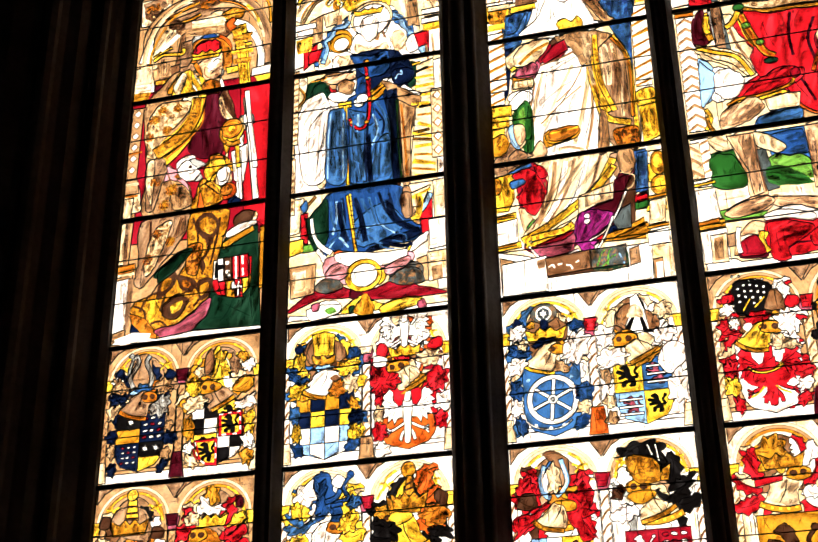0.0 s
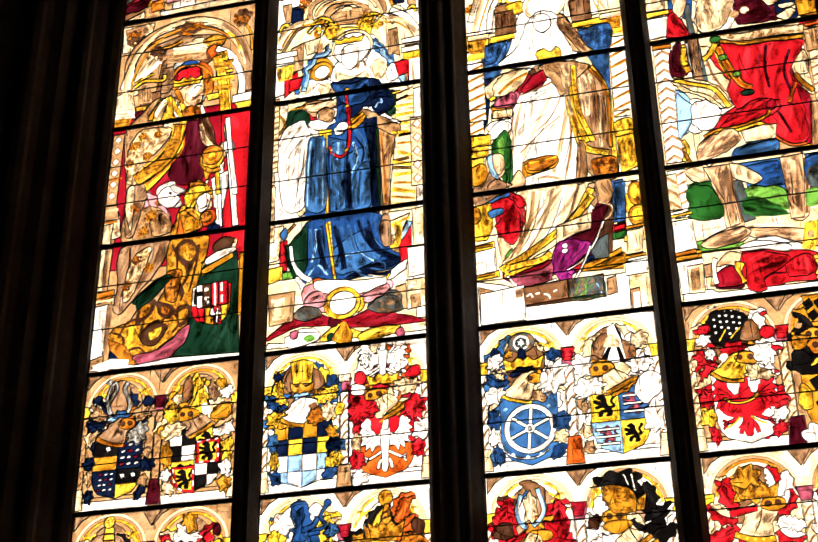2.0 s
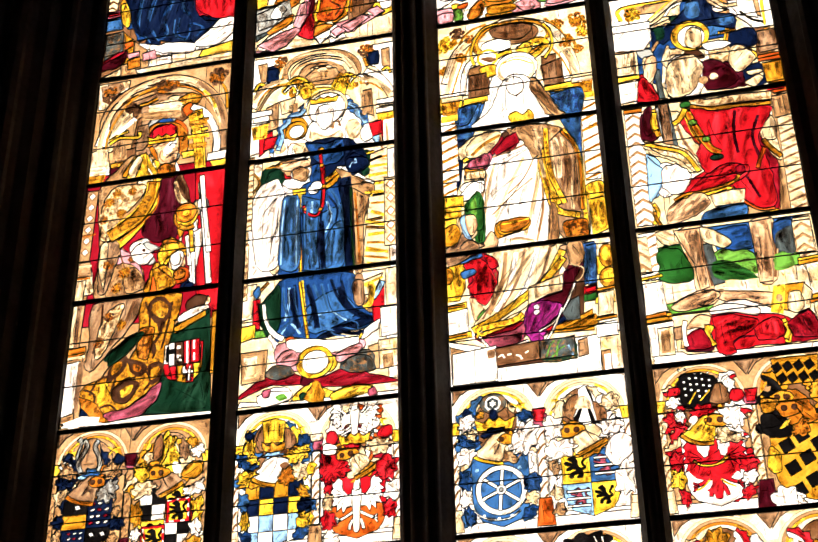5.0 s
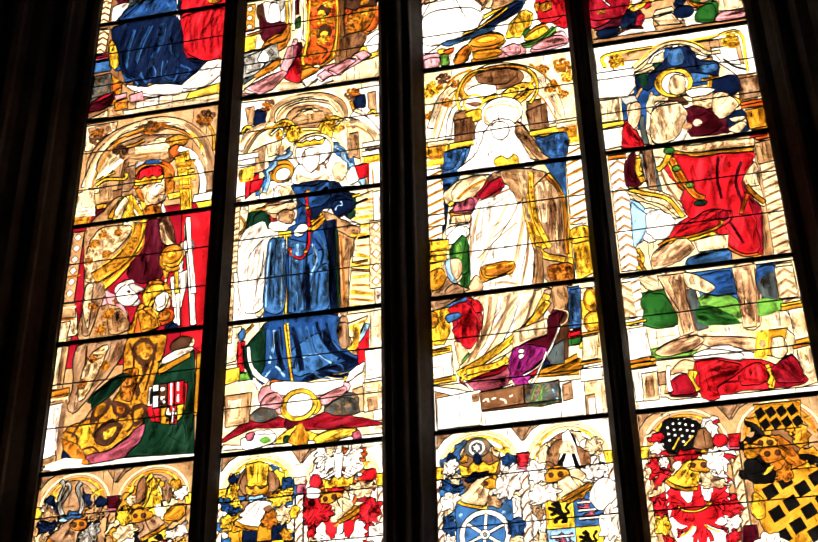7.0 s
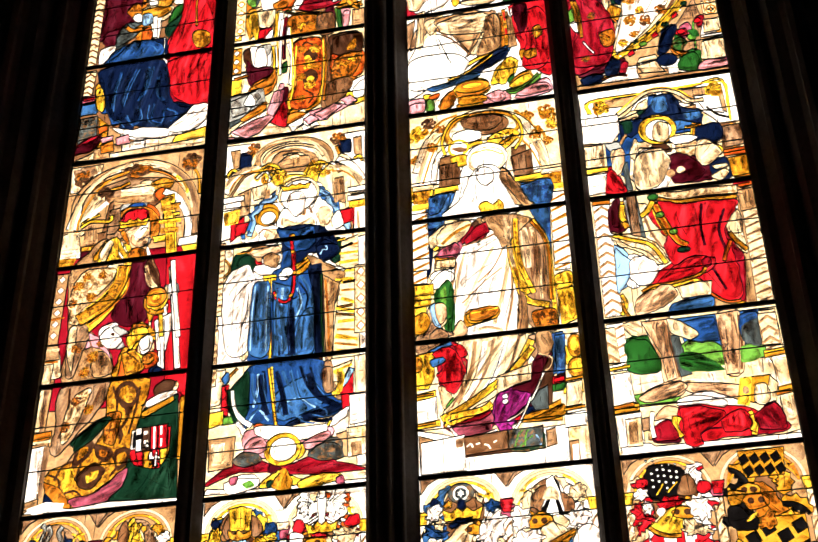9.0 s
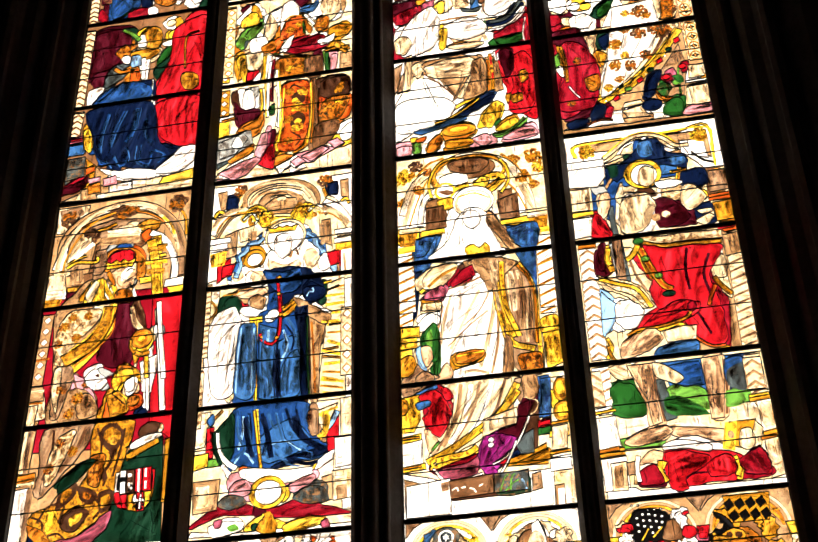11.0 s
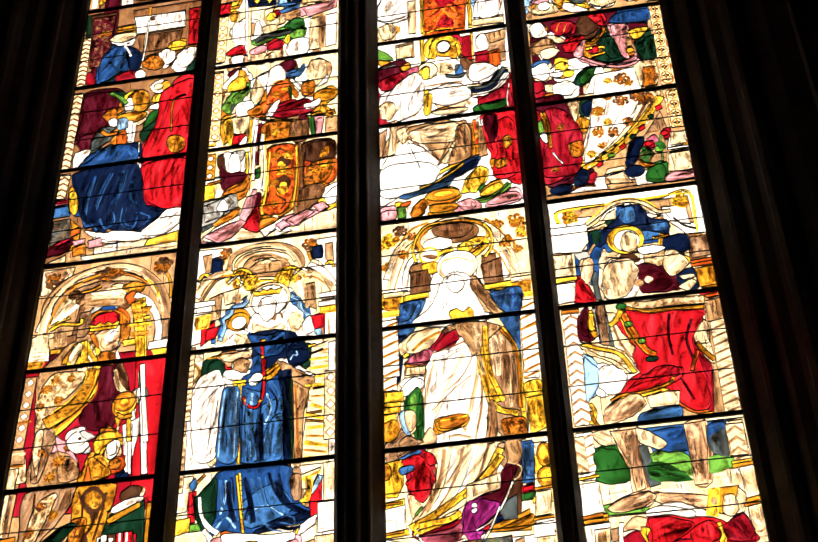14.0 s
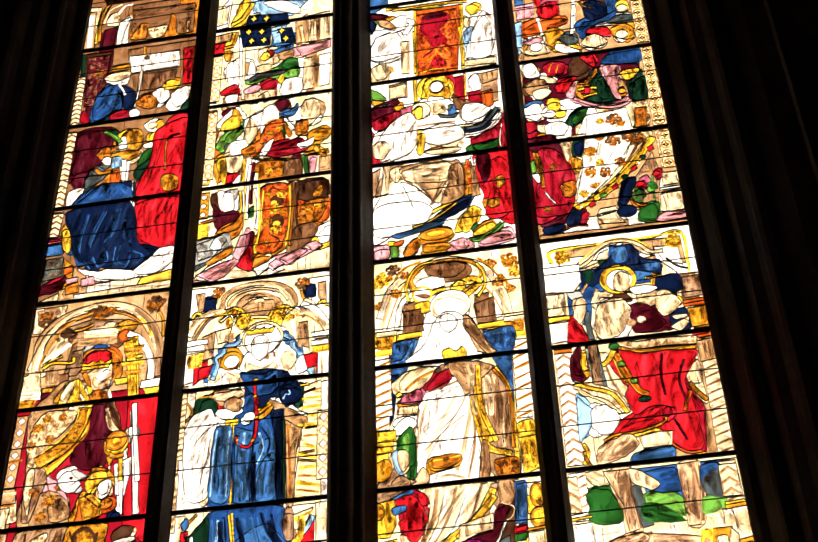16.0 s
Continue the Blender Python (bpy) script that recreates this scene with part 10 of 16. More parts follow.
p.ink(0.3, 31.2, 260.5, 29.5, 247.1, 29.7, 231.3)
p.soft("amber", "drape", 35.3, 237.4, 37.6, 245.4, 42.4, 252.9, 47.8, 250.0, 47.2, 236.5)
p.band("amber", "plain", 2.0, 36.7, 254.1, 34.1, 249.0, 35.8, 240.1)
p.soft("cream", "damask", 47.0, 246.2, 62.0, 246.9, 64.5, 240.7, 59.1, 235.1, 52.0, 235.5)
p.disc("umber", "~plain", 50.4, 243.7, 0.8)
p.disc("umber", "~plain", 55.1, 243.8, 0.8)
p.disc("umber", "~plain", 59.8, 244.5, 0.8)
p.soft("amber", "drape", 61.1, 234.7, 63.8, 248.2, 64.8, 259.5, 68.5, 252.9, 69.8, 238.4, 72.8, 234.4)
p.band("amber", "plain", 1.6, 71.7, 248.2, 74.9, 243.0, 73.9, 235.3)
p.band("tan", "drape", 2.6, 78.3, 249.0, 78.6, 235.4)
p.ink(0.4, 75.8, 250.7, 76.2, 235.9)
p.piece("umber", "plain", 2.9, 227.4, 22.7, 227.2, 22.1, 199.0, 5.7, 196.9)
p.piece("maroon", "damask", 5.3, 224.2, 21.8, 224.0, 21.4, 172.8, 8.0, 172.8)
acanthus(p, 15.4, 205.7, 4.5, "amber")
p.piece("white", "drape:85", 36.5, 218.8, 74.2, 217.4, 75.6, 200.8, 40.0, 200.7)
p.ink(0.3, 54.8, 218.2, 56.4, 201.6)
p.ink(0.25, 45.1, 218.0, 46.8, 201.4)
p.ink(0.25, 64.5, 217.8, 65.9, 201.8)
p.piece("red", "drape", 76.8, 219.1, 84.4, 219.7, 85.8, 181.8, 79.0, 182.1)
p.ink(0.4, 79.9, 218.4, 82.0, 182.6)
p.piece("brown", "drape", 47.1, 198.1, 73.9, 198.0, 71.5, 181.0, 51.1, 177.3)
p.piece("gold", "damask", 24.6, 210.3, 37.3, 210.9, 38.7, 205.2, 25.2, 204.8)
p.soft("cream", "drape:20", 20.2, 198.3, 25.4, 203.6, 38.2, 203.2, 38.1, 196.8, 29.1, 194.3)
p.disc("umber", "damask", 50.1, 214.8, 2.0)
p.band("white", "clear", 1.4, 47.6, 212.6, 47.6, 185.8, 46.0, 165.4)
p.ink(0.3, 47.1, 210.0, 46.5, 167.8)
p.soft("blue", "drape:60", 16.5, 181.5, 21.3, 189.5, 30.7, 190.8, 37.1, 184.2, 37.1, 167.1, 30.0, 163.4, 21.3, 157.4, 16.6, 159.4, 15.1, 171.4)
p.wash(4, 20.7, 178.1, 27.5, 169.0, 32.1, 161.4)
p.soft("navy", "plain", 33.6, 188.6, 40.8, 185.6, 46.1, 178.3, 44.8, 165.6, 38.7, 163.2)
p.band("green", "plain", 1.6, 18.8, 153.9, 25.0, 157.7, 32.4, 165.5)
p.soft("ruby", "drape:10", 28.4, 161.1, 37.4, 164.5, 42.5, 162.5, 42.3, 154.4, 31.0, 154.5)
p.soft("white", "clear", 42.5, 162.5, 47.6, 163.5, 50.6, 156.8, 44.9, 153.9)
p.band("white", "~clear", 1.6, 31.9, 190.6, 35.6, 184.5, 37.7, 178.9)
p.soft("amber", "damask", 46.2, 170.5, 55.0, 176.5, 63.4, 167.1, 58.3, 161.4, 49.8, 164.6)
p.soft("white", "drape", 60.4, 179.6, 66.9, 181.9, 70.6, 170.8, 66.2, 165.0, 61.2, 170.1)
p.soft("yellow", "damask", 63.9, 182.5, 69.0, 188.3, 76.9, 185.2, 75.5, 178.6, 68.8, 177.9)
p.soft("white", "drape", 71.5, 173.2, 77.4, 178.2, 84.9, 178.3, 84.0, 165.5, 77.1, 159.3, 72.9, 165.2)
p.soft("fir", "plain", 79.2, 156.3, 84.7, 166.4, 87.6, 167.4, 85.8, 152.5)
strip(p, 3.5, 155.8, 2.4, 204.0, 7, "chevron", "cream", "brown")
strip(p, 2.2, 80.3, 3.0, 148.4, 8, "chevron", "cream", "brown")
strip(p, 2.3, 54.8, 3.7, 74.6, 8, "chevron", "cream", "brown")
p.soft("maroon", "drape", 8.1, 143.9, 28.3, 146.0, 33.8, 130.2, 25.0, 112.5, 11.0, 107.9, 9.8, 103.4, 6.3, 102.7, 8.7, 125.1)
p.soft("gold", "damask", 42.6, 140.8, 49.6, 144.5, 55.2, 137.0, 54.5, 125.4, 47.5, 122.8, 42.9, 130.9)
p.soft("white", "drape", 38.2, 134.3, 42.1, 138.5, 45.2, 127.1, 39.7, 126.7)
p.soft("gold", "drape:10", 31.3, 121.0, 43.6, 124.5, 54.9, 121.4, 50.1, 115.1, 39.3, 114.7)
p.band("leaf", "plain", 3.0, 26.5, 145.4, 34.7, 138.9, 39.8, 133.0)
p.soft("green", "plain", 56.9, 120.1, 62.7, 123.8, 62.0, 115.3, 57.8, 110.4, 53.3, 108.3)
p.disc("cream", "plain", 60.7, 144.8, 3.4)
p.soft("yellow", "damask", 59.1, 134.3, 63.5, 138.4, 67.2, 129.8, 62.4, 126.8)
p.soft("white", "clear", 56.4, 127.9, 65.1, 129.2, 68.5, 123.7, 58.3, 123.7)
p.soft("amber", "damask", 23.5, 124.8, 30.1, 130.9, 34.7, 122.7, 30.1, 115.4)
p.soft("white", "drape:30", 28.0, 117.7, 31.3, 121.0, 37.3, 116.0, 32.3, 112.2)
p.soft("sky", "drape", 35.1, 119.3, 41.3, 119.1, 42.3, 110.3, 35.9, 109.6)
p.band("white", "clear", 3.0, 43.8, 116.3, 44.9, 106.6, 45.2, 97.1)
p.soft("slate", "drape:50", 18.3, 99.6, 21.6, 110.8, 26.7, 113.2, 33.3, 103.9, 27.9, 97.9, 20.1, 93.7)
p.band("amber", "plain", 3.2, 24.2, 110.3, 29.4, 106.0, 35.5, 106.8)
p.soft("orange", "drape", 35.8, 103.5, 40.1, 107.4, 43.5, 99.8, 40.4, 88.7, 37.2, 86.0)
p.soft("red", "drape:80", 64.1, 139.2, 85.4, 147.6, 85.8, 120.5, 85.6, 78.4, 57.3, 79.8, 56.9, 95.0, 62.8, 115.2)
p.soft("red", "drape:75", 56.2, 73.6, 85.9, 74.8, 86.8, 35.2, 70.3, 37.0, 59.4, 49.6)
p.wash(5, 66.8, 72.7, 66.8, 54.9, 69.9, 40.5)
p.wash(5, 77.1, 75.4, 78.2, 55.2, 78.5, 39.9)
p.wash(4, 66.4, 114.5, 63.0, 93.9, 58.9, 82.2)
p.band("gold", "plain", 1.2, 81.1, 133.5, 74.0, 131.4, 72.2, 123.0, 73.4, 101.4)
p.soft("gold", "damask", 71.1, 94.8, 75.1, 97.8, 82.6, 93.7, 83.4, 83.4, 75.8, 82.0, 71.6, 89.1)
p.band("white", "clear", 1.0, 52.1, 95.9, 53.7, 70.5, 58.1, 48.5)
p.soft("blue", "drape:60", 22.0, 87.3, 28.9, 95.4, 43.3, 95.1, 51.1, 89.1, 50.2, 80.1, 16.4, 80.5)
p.soft("navy", "drape:75", 10.0, 75.7, 52.4, 76.1, 59.9, 45.2, 67.0, 35.4, 74.1, 33.0, 66.3, 25.0, 62.1, 17.3, 22.9, 32.0, 14.6, 54.9)
p.band("blue", "~drape", 2.0, 24.8, 70.9, 21.7, 53.7, 21.7, 40.7)
p.band("blue", "~drape", 1.6, 35.3, 71.4, 30.1, 56.7, 28.2, 43.9)
p.band("blue", "~drape", 2.4, 44.1, 72.1, 42.6, 54.6, 38.6, 44.4)
p.band("blue", "~drape", 1.2, 31.4, 32.7, 37.4, 25.4, 41.6, 33.2, 39.1, 40.0)
p.band("blue", "~drape", 1.2, 49.4, 40.5, 49.1, 27.8, 56.2, 24.5, 56.8, 35.0)
p.band("blue", "~drape", 1.2, 58.6, 34.7, 65.9, 29.2, 61.4, 23.7)
p.band("blue", "~drape", 2.0, 50.4, 62.1, 51.2, 48.8, 56.1, 41.5)
p.ink(0.4, 29.6, 74.6, 25.6, 50.9)
p.ink(0.4, 42.0, 59.1, 37.1, 42.5, 36.9, 29.7)
p.ink(0.4, 50.9, 42.4, 47.6, 25.9)
p.soft("white", "drape:20", 60.3, 18.4, 71.1, 28.4, 75.7, 34.0, 85.9, 33.6, 85.2, 21.9, 75.8, 14.3, 64.0, 14.9)
p.ink(0.3, 69.8, 24.4, 78.0, 27.3, 79.2, 20.8, 70.3, 19.3)
p.soft("white", "clear", 23.7, 25.5, 36.2, 21.4, 42.9, 22.4, 60.3, 18.4, 59.3, 11.5, 40.4, 14.5, 27.8, 20.7)
p.piece("azure", "plain", 0.5, 47.6, 9.6, 47.9, 11.5, 38.9, 0.4, 39.0)
p.band("red", "plain", 1.8, 1.0, 51.9, 9.0, 52.3)
p.soft("yellow", "drape", 8.9, 58.1, 12.9, 59.6, 16.9, 45.8, 14.9, 39.7, 10.7, 44.7)
p.piece("slate", "damask", 1.5, 36.3, 12.5, 37.1, 13.4, 20.9, 0.7, 18.7)
p.soft("maroon", "drape:20", 1.4, 13.6, 11.2, 17.1, 15.8, 20.5, 17.4, 16.9, 10.7, 8.9, 1.6, 8.2)
p.piece("orange", "plain", 13.9, 27.1, 19.1, 29.2, 20.5, 23.9, 14.7, 21.5)
p.piece("amber", "plain", 16.9, 12.8, 25.1, 14.9, 26.2, 6.5, 17.9, 5.7)
p.piece("pink", "plain", 16.1, 18.4, 24.6, 19.1, 24.4, 15.0, 17.8, 14.0)
p.piece("pink", "plain", 26.6, 16.7, 34.9, 18.3, 36.5, 11.0, 27.4, 10.4)
p.piece("cream", "stone", 23.1, 4.9, 86.4, 7.3, 87.0, 1.1, 24.5, -0.6)
p.ink(0.4, 31.5, 18.0, 32.3, 1.5)
p.ink(0.4, 45.8, 17.8, 46.4, 1.3)
p.band("azure", "~drape", 0.9, 25.6, 69.9, 22.8, 53.5, 22.7, 38.4)
p.band("azure", "~drape", 0.8, 37.1, 71.1, 32.2, 56.4, 29.2, 41.6)
p.band("azure", "~drape", 0.9, 46.6, 71.7, 45.2, 58.6, 42.3, 48.1)
p.band("azure", "~drape", 0.8, 32.3, 33.9, 36.8, 24.7, 42.4, 29.7, 40.7, 37.6)
p.band("azure", "~drape", 0.8, 46.6, 40.1, 46.6, 28.1, 54.1, 21.9, 57.5, 28.5)
p.band("azure", "~drape", 0.7, 58.6, 33.8, 64.8, 30.3, 62.1, 23.6)
p.band("azure", "~drape", 0.8, 26.4, 31.4, 31.4, 24.3)
p.band("azure", "~drape", 0.7, 34.9, 89.7, 43.1, 90.5, 47.9, 85.1)
p.wash(5, 31.5, 74.3, 28.6, 54.8, 27.6, 35.5)
p.wash(5, 43.3, 63.3, 40.1, 46.3, 39.7, 29.3)
p.wash(5, 51.2, 70.9, 52.6, 48.6, 58.9, 34.6)
p.wash(4, 18.8, 63.0, 19.3, 45.4, 24.9, 29.5)
p.wash(4, 45.6, 28.3, 55.0, 20.5, 62.3, 21.4)
p.ink(0.4, 27.4, 72.7, 24.5, 51.1)
p.ink(0.4, 38.9, 70.8, 36.3, 51.3, 35.8, 38.4)
p.ink(0.4, 52.2, 40.0, 48.8, 29.9)
p.wash(4, 63.5, 71.0, 63.7, 55.5, 67.3, 39.7)
p.wash(4, 72.2, 71.8, 72.1, 54.0, 75.3, 38.3)
p.wash(4, 80.8, 72.5, 81.5, 56.8, 83.7, 39.1)
p.ink(0.35, 68.0, 68.0, 68.7, 45.9)
p.ink(0.35, 77.0, 68.7, 78.0, 42.2)
p.wash(3, 68.3, 133.5, 66.2, 109.8, 62.1, 84.9)
p.wash(3, 79.2, 112.1, 77.3, 93.7, 76.1, 79.2)
p.ink(0.35, 71.6, 137.8, 68.3, 114.1, 65.1, 91.2)
p.build()

p = Panel(1, 2.326, 5.420, "stained-glass panel of a king in golden brocade offering a jar")
p.piece("cream", "stone", -34.2, 401.5, 93.8, 368.5, 88.3, -0.7, -3.0, 1.6)
p.piece("white", "clear", 0.3, 252.3, 11.0, 269.6, 9.1, 234.4, -0.5, 233.1)
p.soft("yellow", "drape", 11.5, 233.9, 17.1, 258.9, 24.6, 266.6, 23.6, 238.0)
p.piece("navy", "plain", 23.4, 242.6, 52.6, 247.5, 51.6, 228.5, 21.0, 229.6)
p.piece("sky", "plain", 23.8, 266.7, 55.2, 265.5, 52.6, 247.5, 27.2, 245.2)
p.piece("navy", "plain", 17.4, 223.7, 39.5, 226.7, 40.2, 209.0, 18.9, 211.3)
p.piece("sky", "plain", 39.5, 226.7, 52.4, 228.4, 51.2, 217.5, 45.7, 202.4)
p.piece("azure", "plain", 42.1, 217.3, 59.5, 217.9, 57.7, 203.1, 41.2, 202.3)
goldstar(p, 27.8, 238.8, 2.3)
goldstar(p, 36.7, 238.0, 2.3)
goldstar(p, 45.4, 233.3, 2.3)
goldstar(p, 35.4, 224.3, 2.3)
goldstar(p, 27.4, 216.1, 2.3)
goldstar(p, 36.9, 214.6, 2.3)
goldstar(p, 48.8, 223.0, 2.3)
goldstar(p, 52.5, 213.4, 2.3)
goldstar(p, 25.0, 226.5, 2.3)
p.piece("tan", "stone", 58.5, 230.4, 67.5, 236.3, 68.8, 206.1, 59.9, 204.8)
p.piece("pink", "plain", 56.2, 202.3, 84.5, 204.9, 84.6, 198.5, 59.4, 193.1)
p.piece("tan", "stone", 67.6, 194.6, 75.0, 195.1, 73.4, 153.9, 68.4, 152.9)
p.piece("white", "clear", 59.5, 190.9, 66.9, 191.5, 67.7, 154.0, 63.4, 152.9)
p.piece("brown", "plain", -0.8, 221.0, 10.6, 223.0, 11.5, 206.3, -0.6, 205.6)
p.band("yellow", "damask", 4.7, 14.9, 227.6, 9.6, 213.3, 11.1, 201.0)
strip(p, 2.2, 157.9, 2.5, 204.4, 5.6, "diamond", "yellow", "amber")
strip(p, 1.9, 82.4, 3.4, 150.6, 6.0, "diamond", "yellow", "amber")
strip(p, 2.4, 55.9, 2.4, 75.5, 6.2, "diamond", "yellow", "amber")
p.soft("white", "drape", 8.7, 189.8, 19.4, 200.4, 31.8, 192.4, 30.3, 177.0, 14.1, 175.0)
p.soft("cream", "drape", 32.8, 205.1, 45.5, 206.7, 48.3, 190.1, 34.9, 189.7)
p.soft("yellow", "plain", 36.2, 195.8, 40.3, 205.7, 42.9, 196.5)
p.band("red", "plain", 1.5, 38.9, 202.7, 44.2, 200.5, 41.4, 195.8)
p.band("white", "clear", 3.1, 19.8, 222.1, 22.1, 163.1)
p.soft("leaf", "drape:20", 24.4, 176.1, 41.1, 184.2, 53.0, 184.9, 54.8, 174.1, 43.0, 174.4, 28.4, 171.1)
p.soft("green", "drape:60", 47.7, 186.0, 55.7, 192.8, 63.5, 179.6, 59.2, 173.1, 51.7, 178.8)
p.soft("red", "plain", 8.0, 164.9, 15.0, 172.3, 21.1, 168.5, 19.9, 162.5)
p.soft("red", "plain", 33.7, 167.0, 40.7, 174.8, 48.3, 170.2, 46.4, 162.4)
p.soft("tan", "drape", 8.6, 155.6, 16.6, 156.1, 18.4, 149.7, 9.7, 149.4)
p.soft("tan", "drape:60", 22.8, 194.3, 29.7, 190.8, 28.6, 182.5, 23.3, 183.6)
p.soft("cream", "drape", 32.0, 188.1, 40.9, 189.5, 42.7, 182.8, 33.8, 181.5)
p.soft("tan", "drape:20", 47.2, 202.1, 56.9, 202.2, 58.0, 192.3, 49.0, 192.0)
p.soft("flesh", "drape", 9.7, 161.5, 21.4, 162.2, 24.8, 153.5, 13.2, 151.7)
p.soft("flesh", "drape", 25.1, 162.5, 35.4, 162.5, 35.1, 152.4, 26.3, 153.2)
p.soft("flesh", "drape", 36.8, 164.3, 47.1, 162.2, 45.9, 153.3, 37.9, 154.9)
p.disc("white", "clear", 57.2, 165.3, 10.3, 7.8)
p.soft("maroon", "plain", 9.2, 146.5, 15.4, 151.3, 14.5, 141.5)
p.soft("white", "drape:30", 9.5, 141.4, 21.5, 148.1, 27.7, 139.9, 21.6, 132.2, 10.8, 131.3)
p.soft("slate", "drape:50", 8.8, 117.2, 15.2, 129.5, 25.6, 138.3, 27.4, 131.1, 18.5, 122.1, 13.6, 109.6)
p.soft("white", "drape", 29.1, 139.6, 47.7, 146.0, 52.2, 139.1, 38.2, 130.0, 32.2, 106.2, 26.2, 113.0)
p.soft("flesh", "drape", 12.0, 106.1, 24.3, 108.6, 28.8, 89.1, 18.7, 81.7)
p.soft("umber", "plain", 46.1, 150.3, 56.9, 150.1, 57.2, 139.1, 49.3, 139.7)
p.soft("azure", "drape:20", 47.9, 139.9, 58.6, 142.8, 62.3, 138.1, 54.5, 134.7)
p.soft("white", "clear", 54.6, 130.8, 65.7, 144.4, 72.8, 149.0, 80.8, 141.4, 78.2, 126.2, 66.9, 123.5, 59.7, 127.8)
p.soft("tan", "drape", 65.7, 146.4, 72.8, 150.0, 81.5, 141.3, 79.5, 130.8, 74.4, 139.7)
p.soft("amber", "drape:60", 3.2, 126.0, 8.7, 130.8, 11.6, 106.2, 7.5, 92.9)
p.soft("gold", "drape:60", 7.5, 105.1, 13.7, 107.7, 16.8, 91.2, 10.3, 83.2)
p.soft("white", "drape:40", 16.4, 122.5, 24.2, 123.9, 27.8, 107.9, 19.4, 106.7)
p.soft("tan", "drape:30", 19.5, 104.7, 28.0, 105.1, 27.6, 84.7, 22.1, 82.9)
p.soft("amber", "damask", 34.4, 119.6, 37.8, 131.6, 44.4, 136.2, 53.4, 133.9, 56.2, 124.1, 52.6, 116.2, 45.2, 115.6, 40.4, 102.8, 31.2, 104.5)
p.band("white", "clear", 1.8, 54.5, 133.7, 58.3, 128.1, 59.9, 121.0)
p.band("leaf", "plain", 1.8, 61.8, 127.4, 66.7, 130.4, 71.1, 127.6)
p.soft("tan", "damask", 40.4, 101.8, 49.3, 99.3, 61.7, 103.5, 61.2, 97.1, 54.6, 95.5, 43.1, 96.7)
p.soft("gold", "drape:20", 71.2, 117.9, 80.3, 121.9, 85.3, 118.1, 84.0, 110.7, 76.3, 106.5, 70.0, 110.5)
p.soft("gold", "plain", 67.4, 98.7, 73.5, 107.9, 81.3, 100.8, 84.1, 96.6, 68.2, 95.8)
p.soft("pink", "drape", 68.2, 94.8, 76.5, 95.2, 74.0, 80.9, 70.6, 80.6)
p.piece("tan", "stone", 77.9, 94.0, 85.5, 94.4, 86.3, 78.7, 77.5, 78.5)
p.soft("gold", "damask", 37.4, 98.2, 59.9, 95.0, 63.7, 80.0, 37.5, 81.1)
p.soft("amber", "damask", 39.2, 73.1, 57.7, 73.0, 59.6, 54.9, 58.6, 42.4, 56.9, 24.1, 49.7, 20.6, 41.7, 15.7, 36.1, 9.2, 36.2, 27.5, 40.5, 42.1)
p.soft("amber", "damask", 65.6, 56.9, 82.8, 58.7, 85.0, 44.0, 76.2, 31.4, 66.5, 19.5, 62.8, 23.1, 65.0, 41.4)
p.soft("umber", "drape:30", 64.2, 73.6, 75.4, 76.1, 82.6, 73.5, 84.8, 60.1, 73.0, 58.7, 65.6, 57.8)
p.band("white", "clear", 1.7, 28.5, 73.2, 29.5, 60.1, 28.5, 47.1)
p.band("yellow", "plain", 1.7, 26.1, 73.2, 27.5, 60.4, 26.5, 47.5)
p.band("white", "clear", 2.1, 36.1, 73.6, 39.2, 58.4, 38.0, 39.5)
p.band("ruby", "plain", 1.7, 33.1, 72.4, 33.9, 61.1)
p.soft("leaf", "plain", 32.5, 56.0, 36.1, 58.9, 35.0, 52.5, 32.1, 49.1)
p.soft("white", "drape", 12.3, 72.9, 24.0, 74.0, 25.5, 58.1, 17.6, 54.2)
p.soft("amber", "drape:40", 12.9, 42.0, 28.6, 52.3, 27.4, 36.1, 12.3, 30.1)
p.piece("white", "plain", 0.4, 55.4, 11.4, 55.3, 11.0, 50.1, 0.2, 49.3)
p.piece("yellow", "plain", 0.2, 48.4, 6.9, 49.9, 7.1, 37.8, 0.4, 36.4)
p.piece("slate", "plain", 0.4, 36.4, 15.8, 38.1, 15.6, 20.4, 0.9, 11.1)
p.soft("pink", "drape:35", -1.2, 4.1, 15.9, 16.2, 27.4, 23.5, 31.2, 39.8, 34.6, 39.2, 32.3, 18.5, 22.9, 8.5, 13.5, 1.8)
p.soft("gold", "drape", 34.6, 12.3, 40.9, 18.8, 42.5, 12.7, 36.1, 8.8)
p.piece("pink", "plain", 48.9, 15.0, 71.8, 19.5, 75.8, 15.5, 59.0, 6.8, 54.4, 8.3)
p.piece("white", "clear", 45.1, 11.5, 50.9, 14.6, 57.8, 3.7, 47.5, 0.5)
p.soft("yellow", "plain", 73.0, 26.0, 86.1, 30.6, 86.2, 18.0, 75.1, 16.5)
p.soft("white", "clear", 74.8, 32.4, 86.0, 37.4, 86.1, 27.2, 77.6, 26.1)
p.soft("white", "clear", 7.5, 137.9, 17.0, 150.0, 22.8, 149.8, 24.0, 141.6, 15.8, 132.3, 7.8, 132.9)
